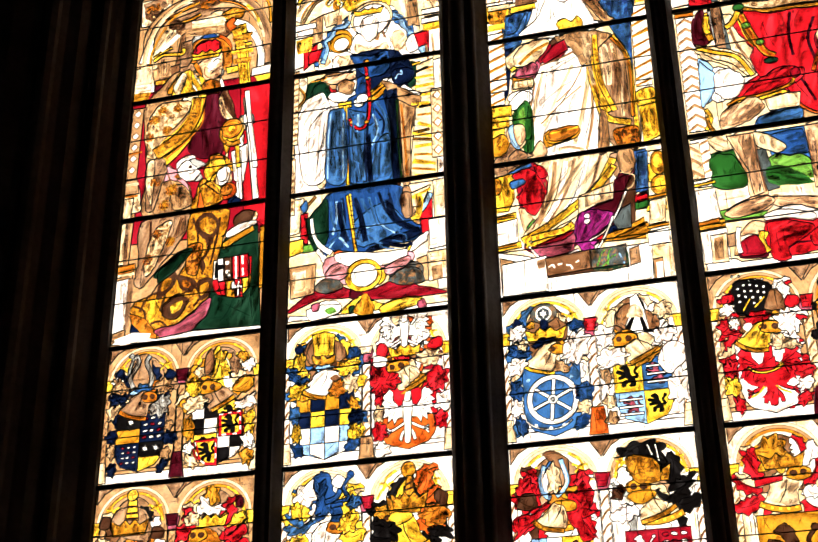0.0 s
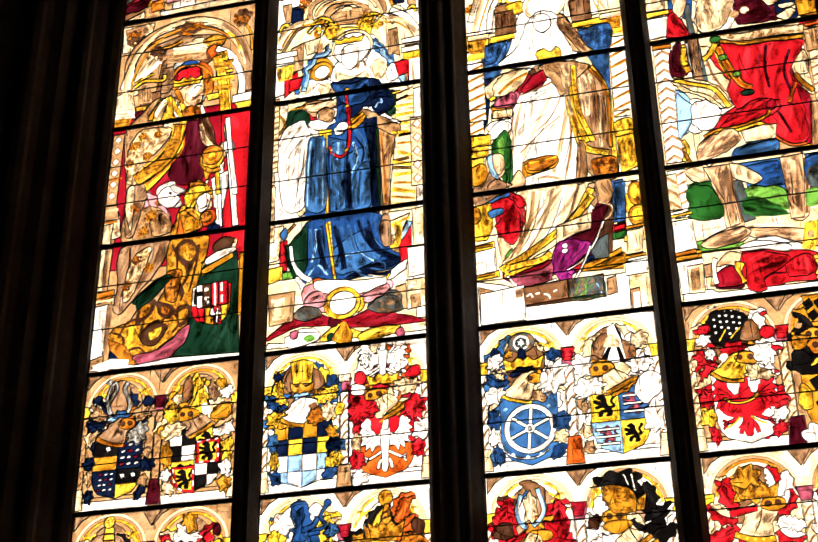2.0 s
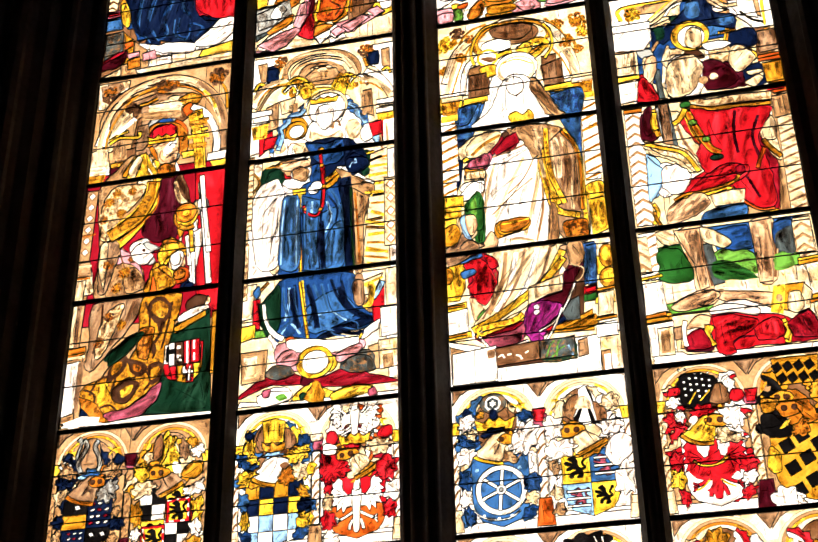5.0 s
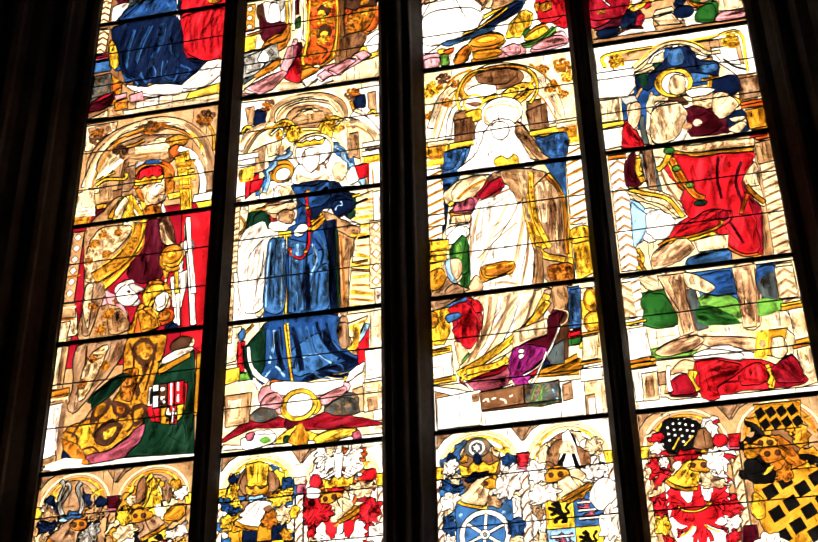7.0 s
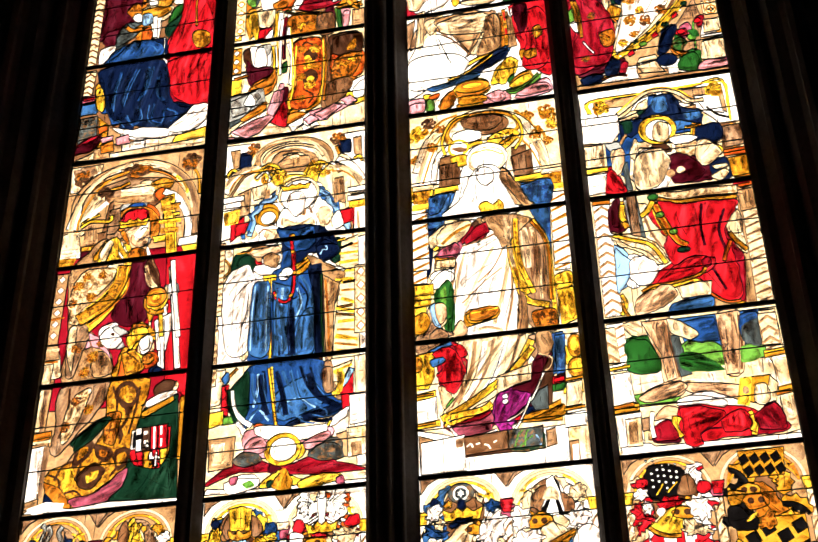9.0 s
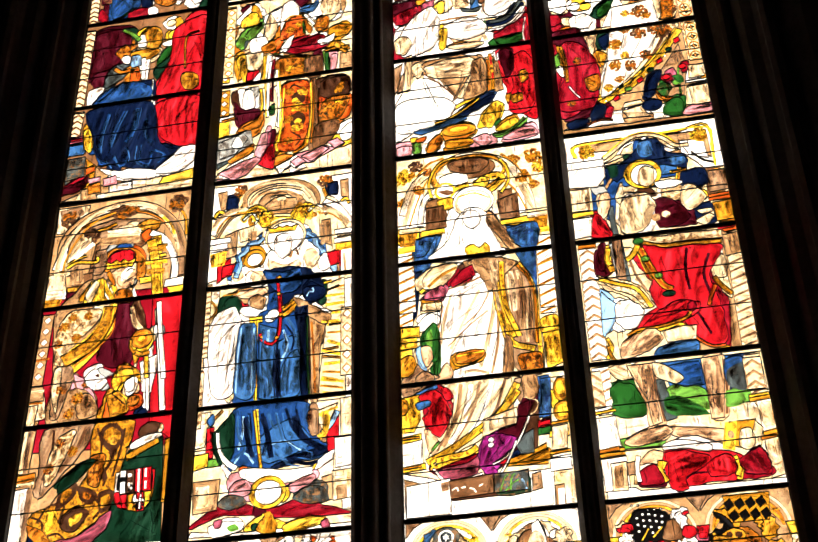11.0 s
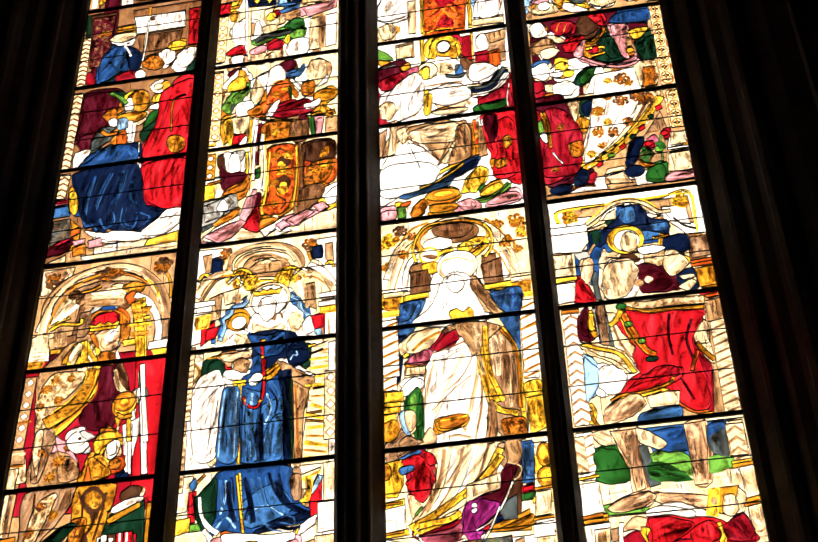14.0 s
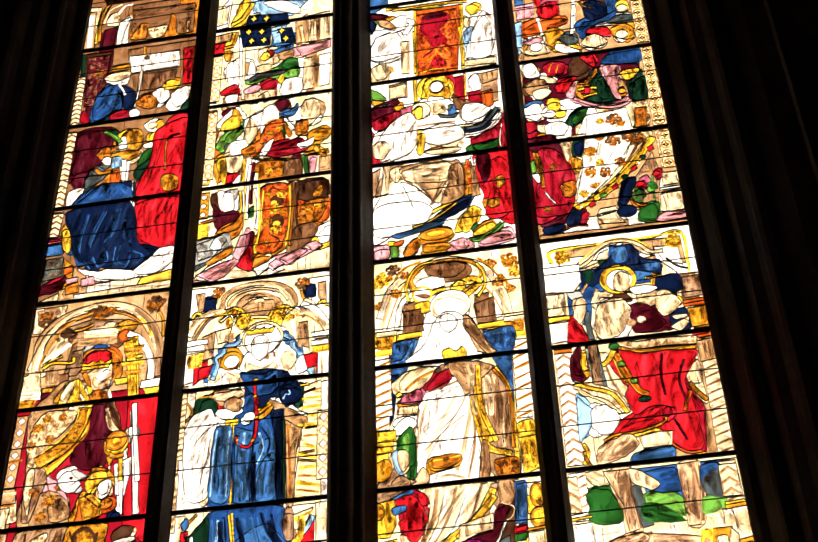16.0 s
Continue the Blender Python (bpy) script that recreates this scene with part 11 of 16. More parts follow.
p.soft("gold", "drape:60", 17.7, 149.8, 22.3, 145.9, 25.1, 134.5, 20.1, 133.5, 16.7, 141.0)
p.soft("leaf", "drape:40", 7.6, 114.6, 10.5, 124.6, 18.6, 133.8, 25.0, 135.5, 25.7, 128.5, 18.5, 123.1, 14.5, 117.1, 12.8, 109.8)
p.soft("cream", "drape", 8.7, 129.8, 15.8, 132.3, 10.5, 124.6, 7.4, 117.5)
p.soft("white", "drape:70", 26.4, 137.2, 36.2, 142.2, 46.8, 150.1, 49.1, 144.7, 50.1, 137.5, 39.5, 133.7, 36.2, 125.5, 33.1, 115.5, 27.3, 118.5)
p.soft("cream", "drape", 14.5, 105.7, 25.8, 106.4, 26.4, 95.1, 22.5, 89.3, 16.0, 92.3)
p.ink(0.43, 17.5, 102.3, 20.6, 97.0, 23.2, 101.2)
p.piece("red", "plain", 16.1, 90.0, 25.2, 89.7, 21.6, 79.4, 17.1, 79.3)
p.soft("white", "clear", 20.2, 80.5, 25.3, 87.9, 25.7, 80.5)
p.soft("gold", "drape:60", 6.4, 99.6, 13.8, 105.8, 15.2, 94.3, 11.4, 87.6, 10.3, 82.3)
p.soft("amber", "drape:80", 34.4, 119.1, 37.6, 128.2, 43.0, 135.0, 51.6, 134.3, 50.4, 127.7, 43.5, 123.2, 41.0, 114.0, 36.1, 113.0)
p.soft("orange", "drape:50", 28.6, 106.8, 34.6, 115.2, 40.9, 116.0, 39.8, 108.5, 33.7, 102.1)
p.soft("amber", "drape:100", 51.7, 133.3, 55.4, 126.7, 59.2, 119.2, 57.9, 115.6, 54.9, 120.0)
p.band("white", "clear", 2.2, 53.4, 133.9, 57.6, 127.3, 60.5, 122.8)
p.soft("ruby", "drape:160", 41.4, 103.5, 45.3, 111.3, 54.4, 114.4, 58.0, 113.7, 59.6, 105.8, 65.9, 105.6, 68.1, 100.5, 56.3, 98.9, 47.2, 99.6)
p.soft("white", "clear", 37.9, 103.2, 40.4, 112.2, 45.2, 116.1, 44.0, 108.7, 41.5, 102.6)
p.soft("white", "clear", 58.0, 111.8, 67.8, 115.7, 69.3, 111.6, 61.7, 104.5)
p.soft("amber", "drape:80", 61.2, 124.6, 69.6, 126.9, 69.2, 115.4, 62.1, 116.7)
p.soft("gold", "plain", 74.2, 107.8, 78.4, 108.9, 77.8, 100.5, 84.1, 100.3, 80.6, 97.2, 68.1, 97.6, 68.8, 100.3, 74.3, 101.2)
p.piece("white", "drape:110", 29.5, 102.0, 33.1, 100.4, 29.3, 78.9, 25.1, 78.8)
p.piece("yellow", "damask", 26.7, 101.5, 29.5, 102.0, 27.9, 79.2, 26.5, 78.5)
p.piece("ruby", "plain", 33.3, 96.6, 35.4, 97.1, 34.1, 79.0, 32.0, 79.3)
p.piece("white", "clear", 35.3, 100.0, 38.2, 97.6, 37.6, 79.3, 34.8, 78.8)
p.soft("gold", "damask", 38.9, 96.5, 49.5, 94.6, 56.4, 95.2, 58.7, 86.4, 53.5, 78.2, 38.2, 80.1)
p.soft("maroon", "drape:90", 59.8, 96.4, 65.3, 100.0, 67.1, 80.3, 62.4, 79.4)
p.band("leaf", "plain", 1.7, 66.8, 97.9, 69.2, 81.8)
p.band("leaf", "plain", 1.8, 33.7, 102.1, 43.1, 96.7, 55.7, 96.2)
p.soft("amber", "damask", 40.6, 72.4, 49.4, 76.2, 57.7, 73.0, 58.3, 54.2, 58.1, 38.7, 48.1, 37.8, 41.4, 38.1)
p.soft("brown", "drape:95", 57.7, 73.0, 62.5, 73.9, 65.1, 51.3, 64.1, 36.8, 58.8, 36.8)
p.band("gold", "~drape", 1.0, 59.8, 71.7, 61.7, 53.6, 60.8, 38.2)
p.soft("umber", "drape:30", 62.5, 73.9, 73.4, 75.6, 83.0, 73.0, 85.1, 64.5, 76.4, 61.6, 68.2, 63.1, 63.4, 67.5)
p.soft("orange", "damask", 64.3, 58.4, 74.4, 60.2, 83.1, 59.6, 82.6, 48.3, 74.7, 39.3, 64.7, 39.3)
p.soft("orange", "drape:60", 78.6, 47.2, 84.5, 58.4, 85.9, 49.4, 84.0, 39.4, 78.0, 38.7)
p.soft("yellow", "damask", 40.8, 35.6, 48.1, 36.9, 56.1, 38.1, 52.3, 31.1, 48.8, 20.0, 42.9, 18.4, 36.2, 20.4, 38.4, 29.2)
p.soft("gold", "drape:50", 48.9, 16.6, 51.8, 26.1, 57.6, 31.1, 58.0, 21.0, 52.2, 16.9)
p.soft("brown", "drape:80", 58.2, 36.1, 63.5, 36.0, 63.9, 18.3, 58.7, 16.7)
p.soft("amber", "drape:20", 35.2, 13.9, 43.6, 16.7, 49.0, 14.1, 43.9, 10.0, 36.8, 7.9)
p.soft("red", "drape:70", 26.7, 11.1, 33.8, 28.3, 37.6, 19.3, 34.6, 11.5, 38.2, 6.0)
p.soft("maroon", "drape:70", 33.4, 36.0, 37.4, 37.0, 36.6, 26.1, 32.8, 21.7)
p.soft("rose", "drape:70", 31.5, 34.6, 34.8, 34.9, 33.3, 25.0, 30.2, 20.5)
p.soft("umber", "drape:70", 6.8, 72.0, 11.6, 73.9, 13.2, 58.5, 8.2, 62.0)
p.soft("white", "drape", 11.4, 75.7, 20.7, 71.4, 22.6, 62.2, 16.8, 55.2, 13.0, 62.0)
p.soft("grey", "drape", 19.1, 74.4, 24.6, 75.2, 24.3, 68.1, 21.1, 65.1)
p.soft("maroon", "drape:30", 9.1, 59.2, 15.5, 55.5, 23.6, 56.7, 22.7, 48.1, 12.8, 42.9)
p.soft("amber", "drape:50", 12.3, 40.4, 20.5, 50.2, 27.1, 54.3, 26.3, 43.2, 17.1, 39.6)
p.piece("grey", "drape:30", -1.6, 35.8, 9.2, 36.6, 21.1, 40.6, 23.1, 28.4, 13.0, 19.1, -0.7, 15.5)
p.soft("amber", "drape:30", 7.8, 17.5, 18.6, 25.7, 23.8, 28.2, 22.8, 21.7, 12.0, 14.3)
p.piece("white", "damask", -1.2, 4.1, 8.1, 13.3, 24.2, 21.5, 28.3, 20.0, 24.1, 10.7, 11.5, 2.1)
p.piece("pink", "drape:60", 24.2, 20.6, 28.1, 35.2, 32.1, 36.2, 32.1, 23.5, 26.7, 12.0)
p.piece("pink", "drape:20", 53.7, 10.9, 59.4, 15.7, 69.2, 19.1, 70.5, 16.4, 62.3, 7.1, 56.4, 7.2)
p.piece("white", "damask", 67.9, 19.3, 75.0, 23.2, 81.6, 18.7, 77.1, 15.3)
p.piece("white", "damask", 45.9, 8.1, 52.3, 12.8, 57.0, 7.9, 50.7, 4.0)
p.piece("white", "damask", 37.5, 7.0, 43.9, 10.8, 48.0, 6.1, 40.3, 1.6)
p.piece("cream", "stone", -2.3, 255.2, 8.6, 257.4, 8.1, 238.6, -1.9, 236.8)
p.band("yellow", "plain", 3.6, 11.7, 236.1, 19.2, 241.8, 24.5, 252.1, 26.2, 257.5)
p.piece("sky", "plain", 30.0, 259.5, 67.2, 251.2, 56.0, 236.6, 32.7, 242.8)
p.soft("white", "drape:20", 34.1, 255.7, 47.7, 255.5, 59.6, 247.1, 61.7, 238.1, 48.1, 242.8)
p.piece("navy", "plain", 24.1, 243.6, 52.8, 240.1, 54.3, 228.5, 24.7, 231.0)
p.piece("navy", "plain", 17.9, 229.2, 41.0, 227.5, 40.9, 209.4, 20.7, 212.0)
p.piece("sky", "plain", 41.2, 223.0, 50.6, 223.7, 52.2, 209.7, 43.6, 209.3)
p.piece("navy", "plain", 46.8, 224.6, 56.3, 224.2, 59.8, 208.1, 49.2, 209.2)
goldstar(p, 27.8, 239.4, 4.0)
goldstar(p, 37.1, 237.9, 4.0)
goldstar(p, 24.6, 226.1, 4.0)
goldstar(p, 34.2, 224.5, 4.0)
goldstar(p, 48.8, 222.5, 4.0)
goldstar(p, 27.0, 216.1, 4.0)
goldstar(p, 36.1, 215.3, 4.0)
goldstar(p, 52.1, 213.5, 4.0)
p.piece("azure", "drape:15", 41.9, 202.1, 56.8, 207.6, 57.7, 202.0, 45.8, 199.1)
p.piece("tan", "drape", -0.4, 226.4, 12.2, 228.2, 11.5, 219.4, -0.7, 218.7)
p.piece("red", "damask", -0.6, 218.2, 7.8, 218.0, 7.7, 207.1, -0.7, 207.3)
p.band("gold", "plain", 2.2, 16.1, 227.3, 14.7, 217.7, 11.9, 212.8)
p.band("gold", "damask", 3.0, 7.4, 212.7, 14.2, 213.4)
p.soft("gold", "drape", 7.6, 208.2, 13.3, 208.1, 12.7, 199.1, 8.9, 199.3)
p.band("cream", "drape", 3.4, 62.0, 224.0, 64.2, 212.6, 65.1, 204.2)
p.band("gold", "~plain", 1.2, 60.1, 225.6, 62.6, 217.3, 63.6, 204.5)
p.piece("pink", "drape:10", 59.2, 202.8, 84.9, 205.4, 83.9, 197.5, 64.6, 192.0)
p.piece("cream", "drape", 67.5, 234.0, 83.5, 236.1, 83.8, 207.3, 68.8, 205.0)
p.piece("tan", "~drape", 73.3, 229.9, 77.1, 230.8, 77.1, 205.5, 74.1, 205.0)
p.piece("tan", "~drape", 72.8, 190.3, 76.5, 191.1, 76.2, 159.9, 73.4, 159.0)
p.piece("cream", "drape", 65.4, 189.7, 72.1, 190.4, 72.6, 159.1, 65.4, 158.6)
p.piece("white", "clear", 76.5, 191.1, 84.6, 192.0, 84.2, 160.9, 77.0, 159.8)
p.band("cream", "clear", 2.4, 21.9, 210.7, 23.9, 157.7)
strip(p, 3.2, 159.2, 3.3, 204.8, 7, "diamond", "cream", "gold")
strip(p, 3.7, 86.7, 3.1, 149.2, 7, "diamond", "cream", "gold")
strip(p, 2.6, 53.3, 2.4, 75.5, 7, "diamond", "gold", "brown")
p.soft("yellow", "drape", 33.9, 196.3, 37.4, 202.0, 40.7, 194.8, 36.7, 193.6)
p.soft("ruby", "plain", 40.0, 202.5, 43.8, 203.3, 42.1, 196.7)
p.soft("white", "drape", 10.3, 194.2, 17.8, 196.4, 20.8, 173.7, 13.5, 172.6)
p.soft("white", "drape", 27.2, 194.5, 31.2, 189.9, 31.0, 177.9, 26.2, 177.8)
p.soft("slate", "drape:20", 27.3, 177.6, 35.3, 181.2, 50.1, 182.3, 52.1, 177.7, 35.5, 175.9, 28.3, 173.2)
p.soft("green", "drape:10", 50.0, 184.4, 53.5, 192.2, 61.0, 190.6, 61.9, 182.0, 55.7, 181.2)
p.soft("leaf", "drape", 50.3, 175.5, 55.7, 181.2, 63.1, 179.6, 62.1, 173.1, 55.9, 171.7)
p.soft("red", "drape:20", 7.1, 167.2, 13.5, 172.6, 19.0, 173.0, 19.8, 166.2, 10.3, 164.5)
p.soft("pink", "plain", 24.1, 166.8, 32.1, 170.4, 35.9, 168.1, 34.2, 163.3, 25.1, 162.5)
p.soft("ruby", "plain", 35.9, 168.1, 41.2, 172.1, 46.7, 172.6, 45.2, 164.7, 37.9, 164.1)
p.soft("yellow", "plain", 47.5, 172.4, 51.0, 178.0, 52.3, 169.9, 49.8, 167.8)
p.soft("white", "drape", 48.9, 162.9, 54.1, 172.1, 63.3, 171.3, 66.0, 162.0, 61.9, 154.2, 52.9, 153.0)
p.soft("white", "drape", 11.1, 162.8, 19.5, 163.7, 19.9, 155.9, 12.6, 155.9)
p.soft("cream", "drape", 34.5, 158.1, 40.5, 162.0, 43.8, 153.8, 38.4, 152.3)
p.soft("maroon", "plain", 46.8, 150.6, 54.0, 151.7, 56.7, 146.2, 51.4, 141.2, 47.7, 143.9)
p.soft("azure", "drape:20", 51.5, 138.2, 56.8, 140.2, 62.1, 146.1, 62.9, 141.0, 58.8, 134.9)
p.soft("white", "drape:70", 37.4, 132.6, 38.7, 144.7, 43.9, 148.7, 49.6, 142.6, 48.9, 130.4, 43.1, 124.2, 37.9, 119.4)
p.soft("cream", "drape", 64.1, 137.3, 67.4, 148.1, 76.4, 147.3, 78.4, 134.5, 73.2, 125.7, 67.9, 124.3)
p.ink(0.3, 69.3, 143.7, 68.9, 129.0)
p.soft("yellow", "drape", 10.2, 135.4, 17.0, 143.0, 23.4, 137.8, 21.3, 130.8, 12.4, 129.1)
p.soft("leaf", "drape:50", 13.5, 122.6, 21.3, 130.8, 25.9, 132.4, 25.4, 127.6, 18.5, 116.8)
p.soft("cream", "drape", 26.9, 127.3, 29.9, 139.0, 35.9, 125.6, 31.1, 114.5, 27.3, 117.6)
p.soft("orange", "damask", 37.4, 115.7, 41.1, 129.5, 49.9, 133.6, 53.7, 127.0, 54.0, 114.9, 41.8, 112.5)
p.band("gold", "~plain", 1.0, 39.3, 129.8, 44.5, 133.7, 51.7, 133.3)
p.band("green", "plain", 1.6, 52.6, 127.3, 54.0, 116.4)
p.soft("amber", "damask", 61.8, 127.9, 69.6, 128.9, 69.8, 119.1, 62.8, 116.6)
p.soft("gold", "drape:10", 69.9, 116.7, 76.8, 120.2, 85.7, 117.1, 82.2, 109.6, 71.7, 110.2)
p.soft("ruby", "drape:10", 43.7, 107.3, 54.1, 111.6, 66.4, 112.6, 70.1, 102.4, 52.8, 98.6, 42.9, 101.4)
p.soft("white", "clear", 63.0, 108.5, 70.0, 110.5, 74.1, 112.6, 72.9, 105.2, 64.9, 103.4)
p.soft("white", "clear", 38.5, 105.9, 43.5, 114.5, 46.9, 116.3, 44.8, 107.1, 41.5, 101.6)
p.band("gold", "damask", 2.4, 68.5, 98.1, 75.4, 99.1, 82.4, 94.1)
p.soft("gold", "damask", 73.6, 101.8, 76.3, 106.0, 78.9, 99.4, 76.5, 98.0)
p.soft("white", "drape", 16.7, 117.2, 27.3, 118.5, 29.6, 107.6, 19.1, 105.8)
p.soft("yellow", "drape", 8.7, 102.0, 13.8, 105.8, 16.4, 91.3, 15.3, 80.0, 10.4, 92.4)
p.piece("red", "plain", 16.5, 89.0, 21.1, 89.5, 20.5, 81.4, 16.0, 81.3)
p.soft("amber", "drape:40", 25.0, 108.5, 32.8, 114.1, 35.0, 106.6, 28.1, 103.2)
p.band("umber", "plain", 1.4, 33.4, 101.2, 44.2, 95.5, 56.4, 95.6)
p.soft("amber", "damask", 36.1, 96.1, 52.9, 94.9, 55.1, 79.8, 37.9, 80.6)
p.soft("brown", "damask", 54.7, 93.6, 65.1, 94.0, 66.5, 77.7, 56.2, 77.3)
p.soft("green", "drape", 67.9, 94.9, 70.3, 95.4, 71.3, 80.5, 68.9, 79.6)
p.soft("pink", "drape", 71.7, 92.8, 75.9, 93.4, 75.4, 81.6, 71.9, 80.4)
p.band("white", "clear", 2.0, 32.0, 95.4, 31.3, 79.5, 31.5, 48.3)
p.band("yellow", "~plain", 1.0, 28.5, 93.7, 28.8, 75.4, 30.8, 48.5)
p.band("maroon", "plain", 1.2, 33.7, 88.2, 34.3, 61.0)
p.band("white", "clear", 2.4, 36.5, 87.7, 38.9, 64.6, 39.4, 38.4)
p.band("yellow", "~plain", 1.0, 37.2, 87.6, 39.2, 64.6, 39.7, 38.3)
p.soft("green", "drape", 33.1, 56.8, 35.8, 58.1, 36.1, 51.0, 33.5, 49.7)
p.soft("orange", "damask", 40.0, 71.2, 50.1, 76.1, 58.9, 70.1, 58.6, 43.7, 55.3, 23.1, 48.8, 17.9, 38.8, 21.6, 42.9, 42.1)
p.soft("umber", "~plain", 47.1, 63.2, 52.1, 66.8, 55.8, 59.5, 50.9, 53.7, 47.4, 56.5)
p.soft("umber", "~plain", 46.1, 45.9, 52.7, 49.1, 56.3, 42.0, 51.6, 34.2, 47.5, 37.0)
p.disc("yellow", "~plain", 49.0, 59.3, 2.0)
p.disc("yellow", "~plain", 51.3, 41.5, 2.4)
p.band("umber", "~plain", 1.2, 45.2, 70.2, 48.5, 71.9, 53.8, 68.3)
p.band("umber", "~plain", 1.0, 48.3, 32.6, 53.5, 27.6, 50.3, 21.8)
p.soft("umber", "drape:100", 65.6, 71.1, 74.1, 74.1, 84.3, 72.3, 83.8, 59.0, 74.4, 56.2, 65.9, 59.9)
p.soft("amber", "damask", 67.7, 55.2, 82.8, 57.8, 81.9, 46.2, 76.4, 38.6, 64.8, 38.4)
p.soft("gold", "~damask", 74.3, 60.7, 76.9, 67.8, 80.3, 68.5, 79.4, 61.1)
p.soft("brown", "drape:80", 61.5, 34.7, 74.7, 38.8, 78.1, 31.9, 70.1, 20.6, 62.0, 17.8)
p.band("amber", "plain", 1.4, 59.1, 74.5, 61.1, 52.0, 60.2, 22.2)
p.ink(0.4, 62.2, 74.0, 64.4, 51.4, 63.5, 21.7)
p.soft("white", "drape", 14.8, 60.0, 15.8, 73.2, 21.0, 72.3, 23.4, 60.7, 20.3, 54.6)
p.soft("maroon", "drape", 9.3, 65.3, 15.0, 57.7, 25.3, 55.9, 27.3, 51.2, 14.1, 44.8, 11.8, 53.9)
p.soft("amber", "drape:40", 15.9, 42.3, 24.1, 47.4, 28.8, 55.4, 27.7, 42.5, 19.5, 39.6)
p.band("amber", "plain", 2.0, 1.8, 49.9, 10.9, 51.8)
p.piece("yellow", "~plain", -0.5, 49.4, 7.0, 49.0, 6.8, 41.7, 0.0, 41.6)
p.piece("grey", "drape", -0.3, 32.2, 16.2, 38.0, 19.8, 33.1, 12.2, 21.8, 2.3, 19.2)
p.soft("white", "clear", 9.1, 28.6, 12.9, 36.4, 16.7, 29.4, 15.3, 25.4)
p.band("gold", "~plain", 1.6, 10.8, 17.8, 22.1, 22.2)
p.soft("red", "drape", 27.7, 11.0, 30.6, 18.8, 35.2, 26.4, 37.5, 13.5, 36.2, 5.5)
p.piece("pink", "drape:30", 1.5, 7.8, 15.9, 14.9, 25.7, 17.5, 29.2, 14.9, 19.9, 4.0, 11.9, 1.3)
p.piece("white", "clear", 37.8, 7.3, 47.4, 11.9, 47.6, 7.0, 41.3, 1.5)
p.piece("pink", "plain", 47.5, 9.8, 52.3, 13.2, 57.4, 8.3, 50.9, 5.2)
p.piece("pink", "drape:20", 53.9, 12.9, 66.9, 19.1, 71.9, 16.2, 60.6, 7.7)
p.piece("pink", "plain", 70.1, 21.5, 76.6, 23.7, 81.0, 18.8, 75.1, 15.6)
p.soft("white", "clear", 78.2, 27.6, 85.4, 34.9, 85.5, 22.2, 79.9, 21.1)
acanthus(p, 45.3, 67.1, 3.4, "gold")
acanthus(p, 53.9, 65.6, 3.4, "yellow")
acanthus(p, 50.2, 53.9, 4.0, "yellow")
acanthus(p, 45.2, 43.9, 3.2, "gold")
acanthus(p, 55.0, 50.8, 3.0, "gold")
acanthus(p, 50.8, 36.5, 3.6, "yellow")
acanthus(p, 45.2, 26.8, 3.0, "gold")
acanthus(p, 71.9, 49.3, 3.4, "gold")
acanthus(p, 77.8, 52.6, 2.8, "yellow")
acanthus(p, 68.0, 43.0, 2.6, "amber")
acanthus(p, 44.2, 121.6, 3.2, "gold")
acanthus(p, 50.2, 125.3, 2.6, "yellow")
acanthus(p, 44.5, 87.2, 3.0, "yellow")
acanthus(p, 51.4, 87.3, 2.6, "gold")
acanthus(p, 66.2, 122.2, 2.4, "gold")
p.band("yellow", "~plain", 1.0, 58.8, 72.3, 59.8, 47.8, 57.9, 22.6)
p.band("yellow", "~plain", 0.9, 41.7, 70.9, 41.0, 46.7, 39.3, 25.7)
p.build()

p = Panel(2, 2.326, 5.420, "stained-glass panel of a white-robed seated figure before red cloth")
p.piece("white", "stone", -6.4, 365.3, 120.4, 332.7, 89.5, -1.1, -5.0, 0.2)
p.piece("azure", "plain", -0.8, 252.6, 12.5, 272.9, 13.3, 232.3, -0.3, 224.2)
p.piece("orange", "damask", 31.7, 222.6, 64.3, 222.0, 59.4, 155.2, 31.7, 152.8)
p.band("yellow", "plain", 1.8, 32.1, 222.5, 31.7, 184.8, 31.4, 152.8)
p.band("yellow", "plain", 2.5, 65.0, 221.9, 64.0, 188.5, 63.0, 157.5)
p.band("yellow", "damask", 3.4, 11.7, 228.2, 34.1, 225.4, 65.3, 226.3)
p.soft("navy", "plain", -1.1, 221.0, 4.8, 214.2, 1.0, 204.1)
p.soft("white", "drape:60", -0.7, 180.0, 3.9, 199.2, 21.6, 202.9, 24.7, 182.0, 11.5, 172.3)
p.band("white", "clear", 4.4, 22.6, 213.6, 29.9, 210.9, 24.4, 199.1)
p.soft("white", "drape:110", 64.3, 194.8, 74.1, 213.2, 84.5, 205.5, 86.3, 178.4, 78.2, 163.5, 66.3, 166.0)
p.soft("yellow", "damask", 67.6, 215.8, 73.9, 222.1, 79.5, 217.5, 74.6, 209.8)
p.soft("sky", "plain", 64.0, 188.5, 69.3, 192.6, 66.3, 177.4)
p.piece("cream", "plain", 64.1, 164.4, 86.1, 166.0, 85.5, 156.9, 64.4, 156.2)
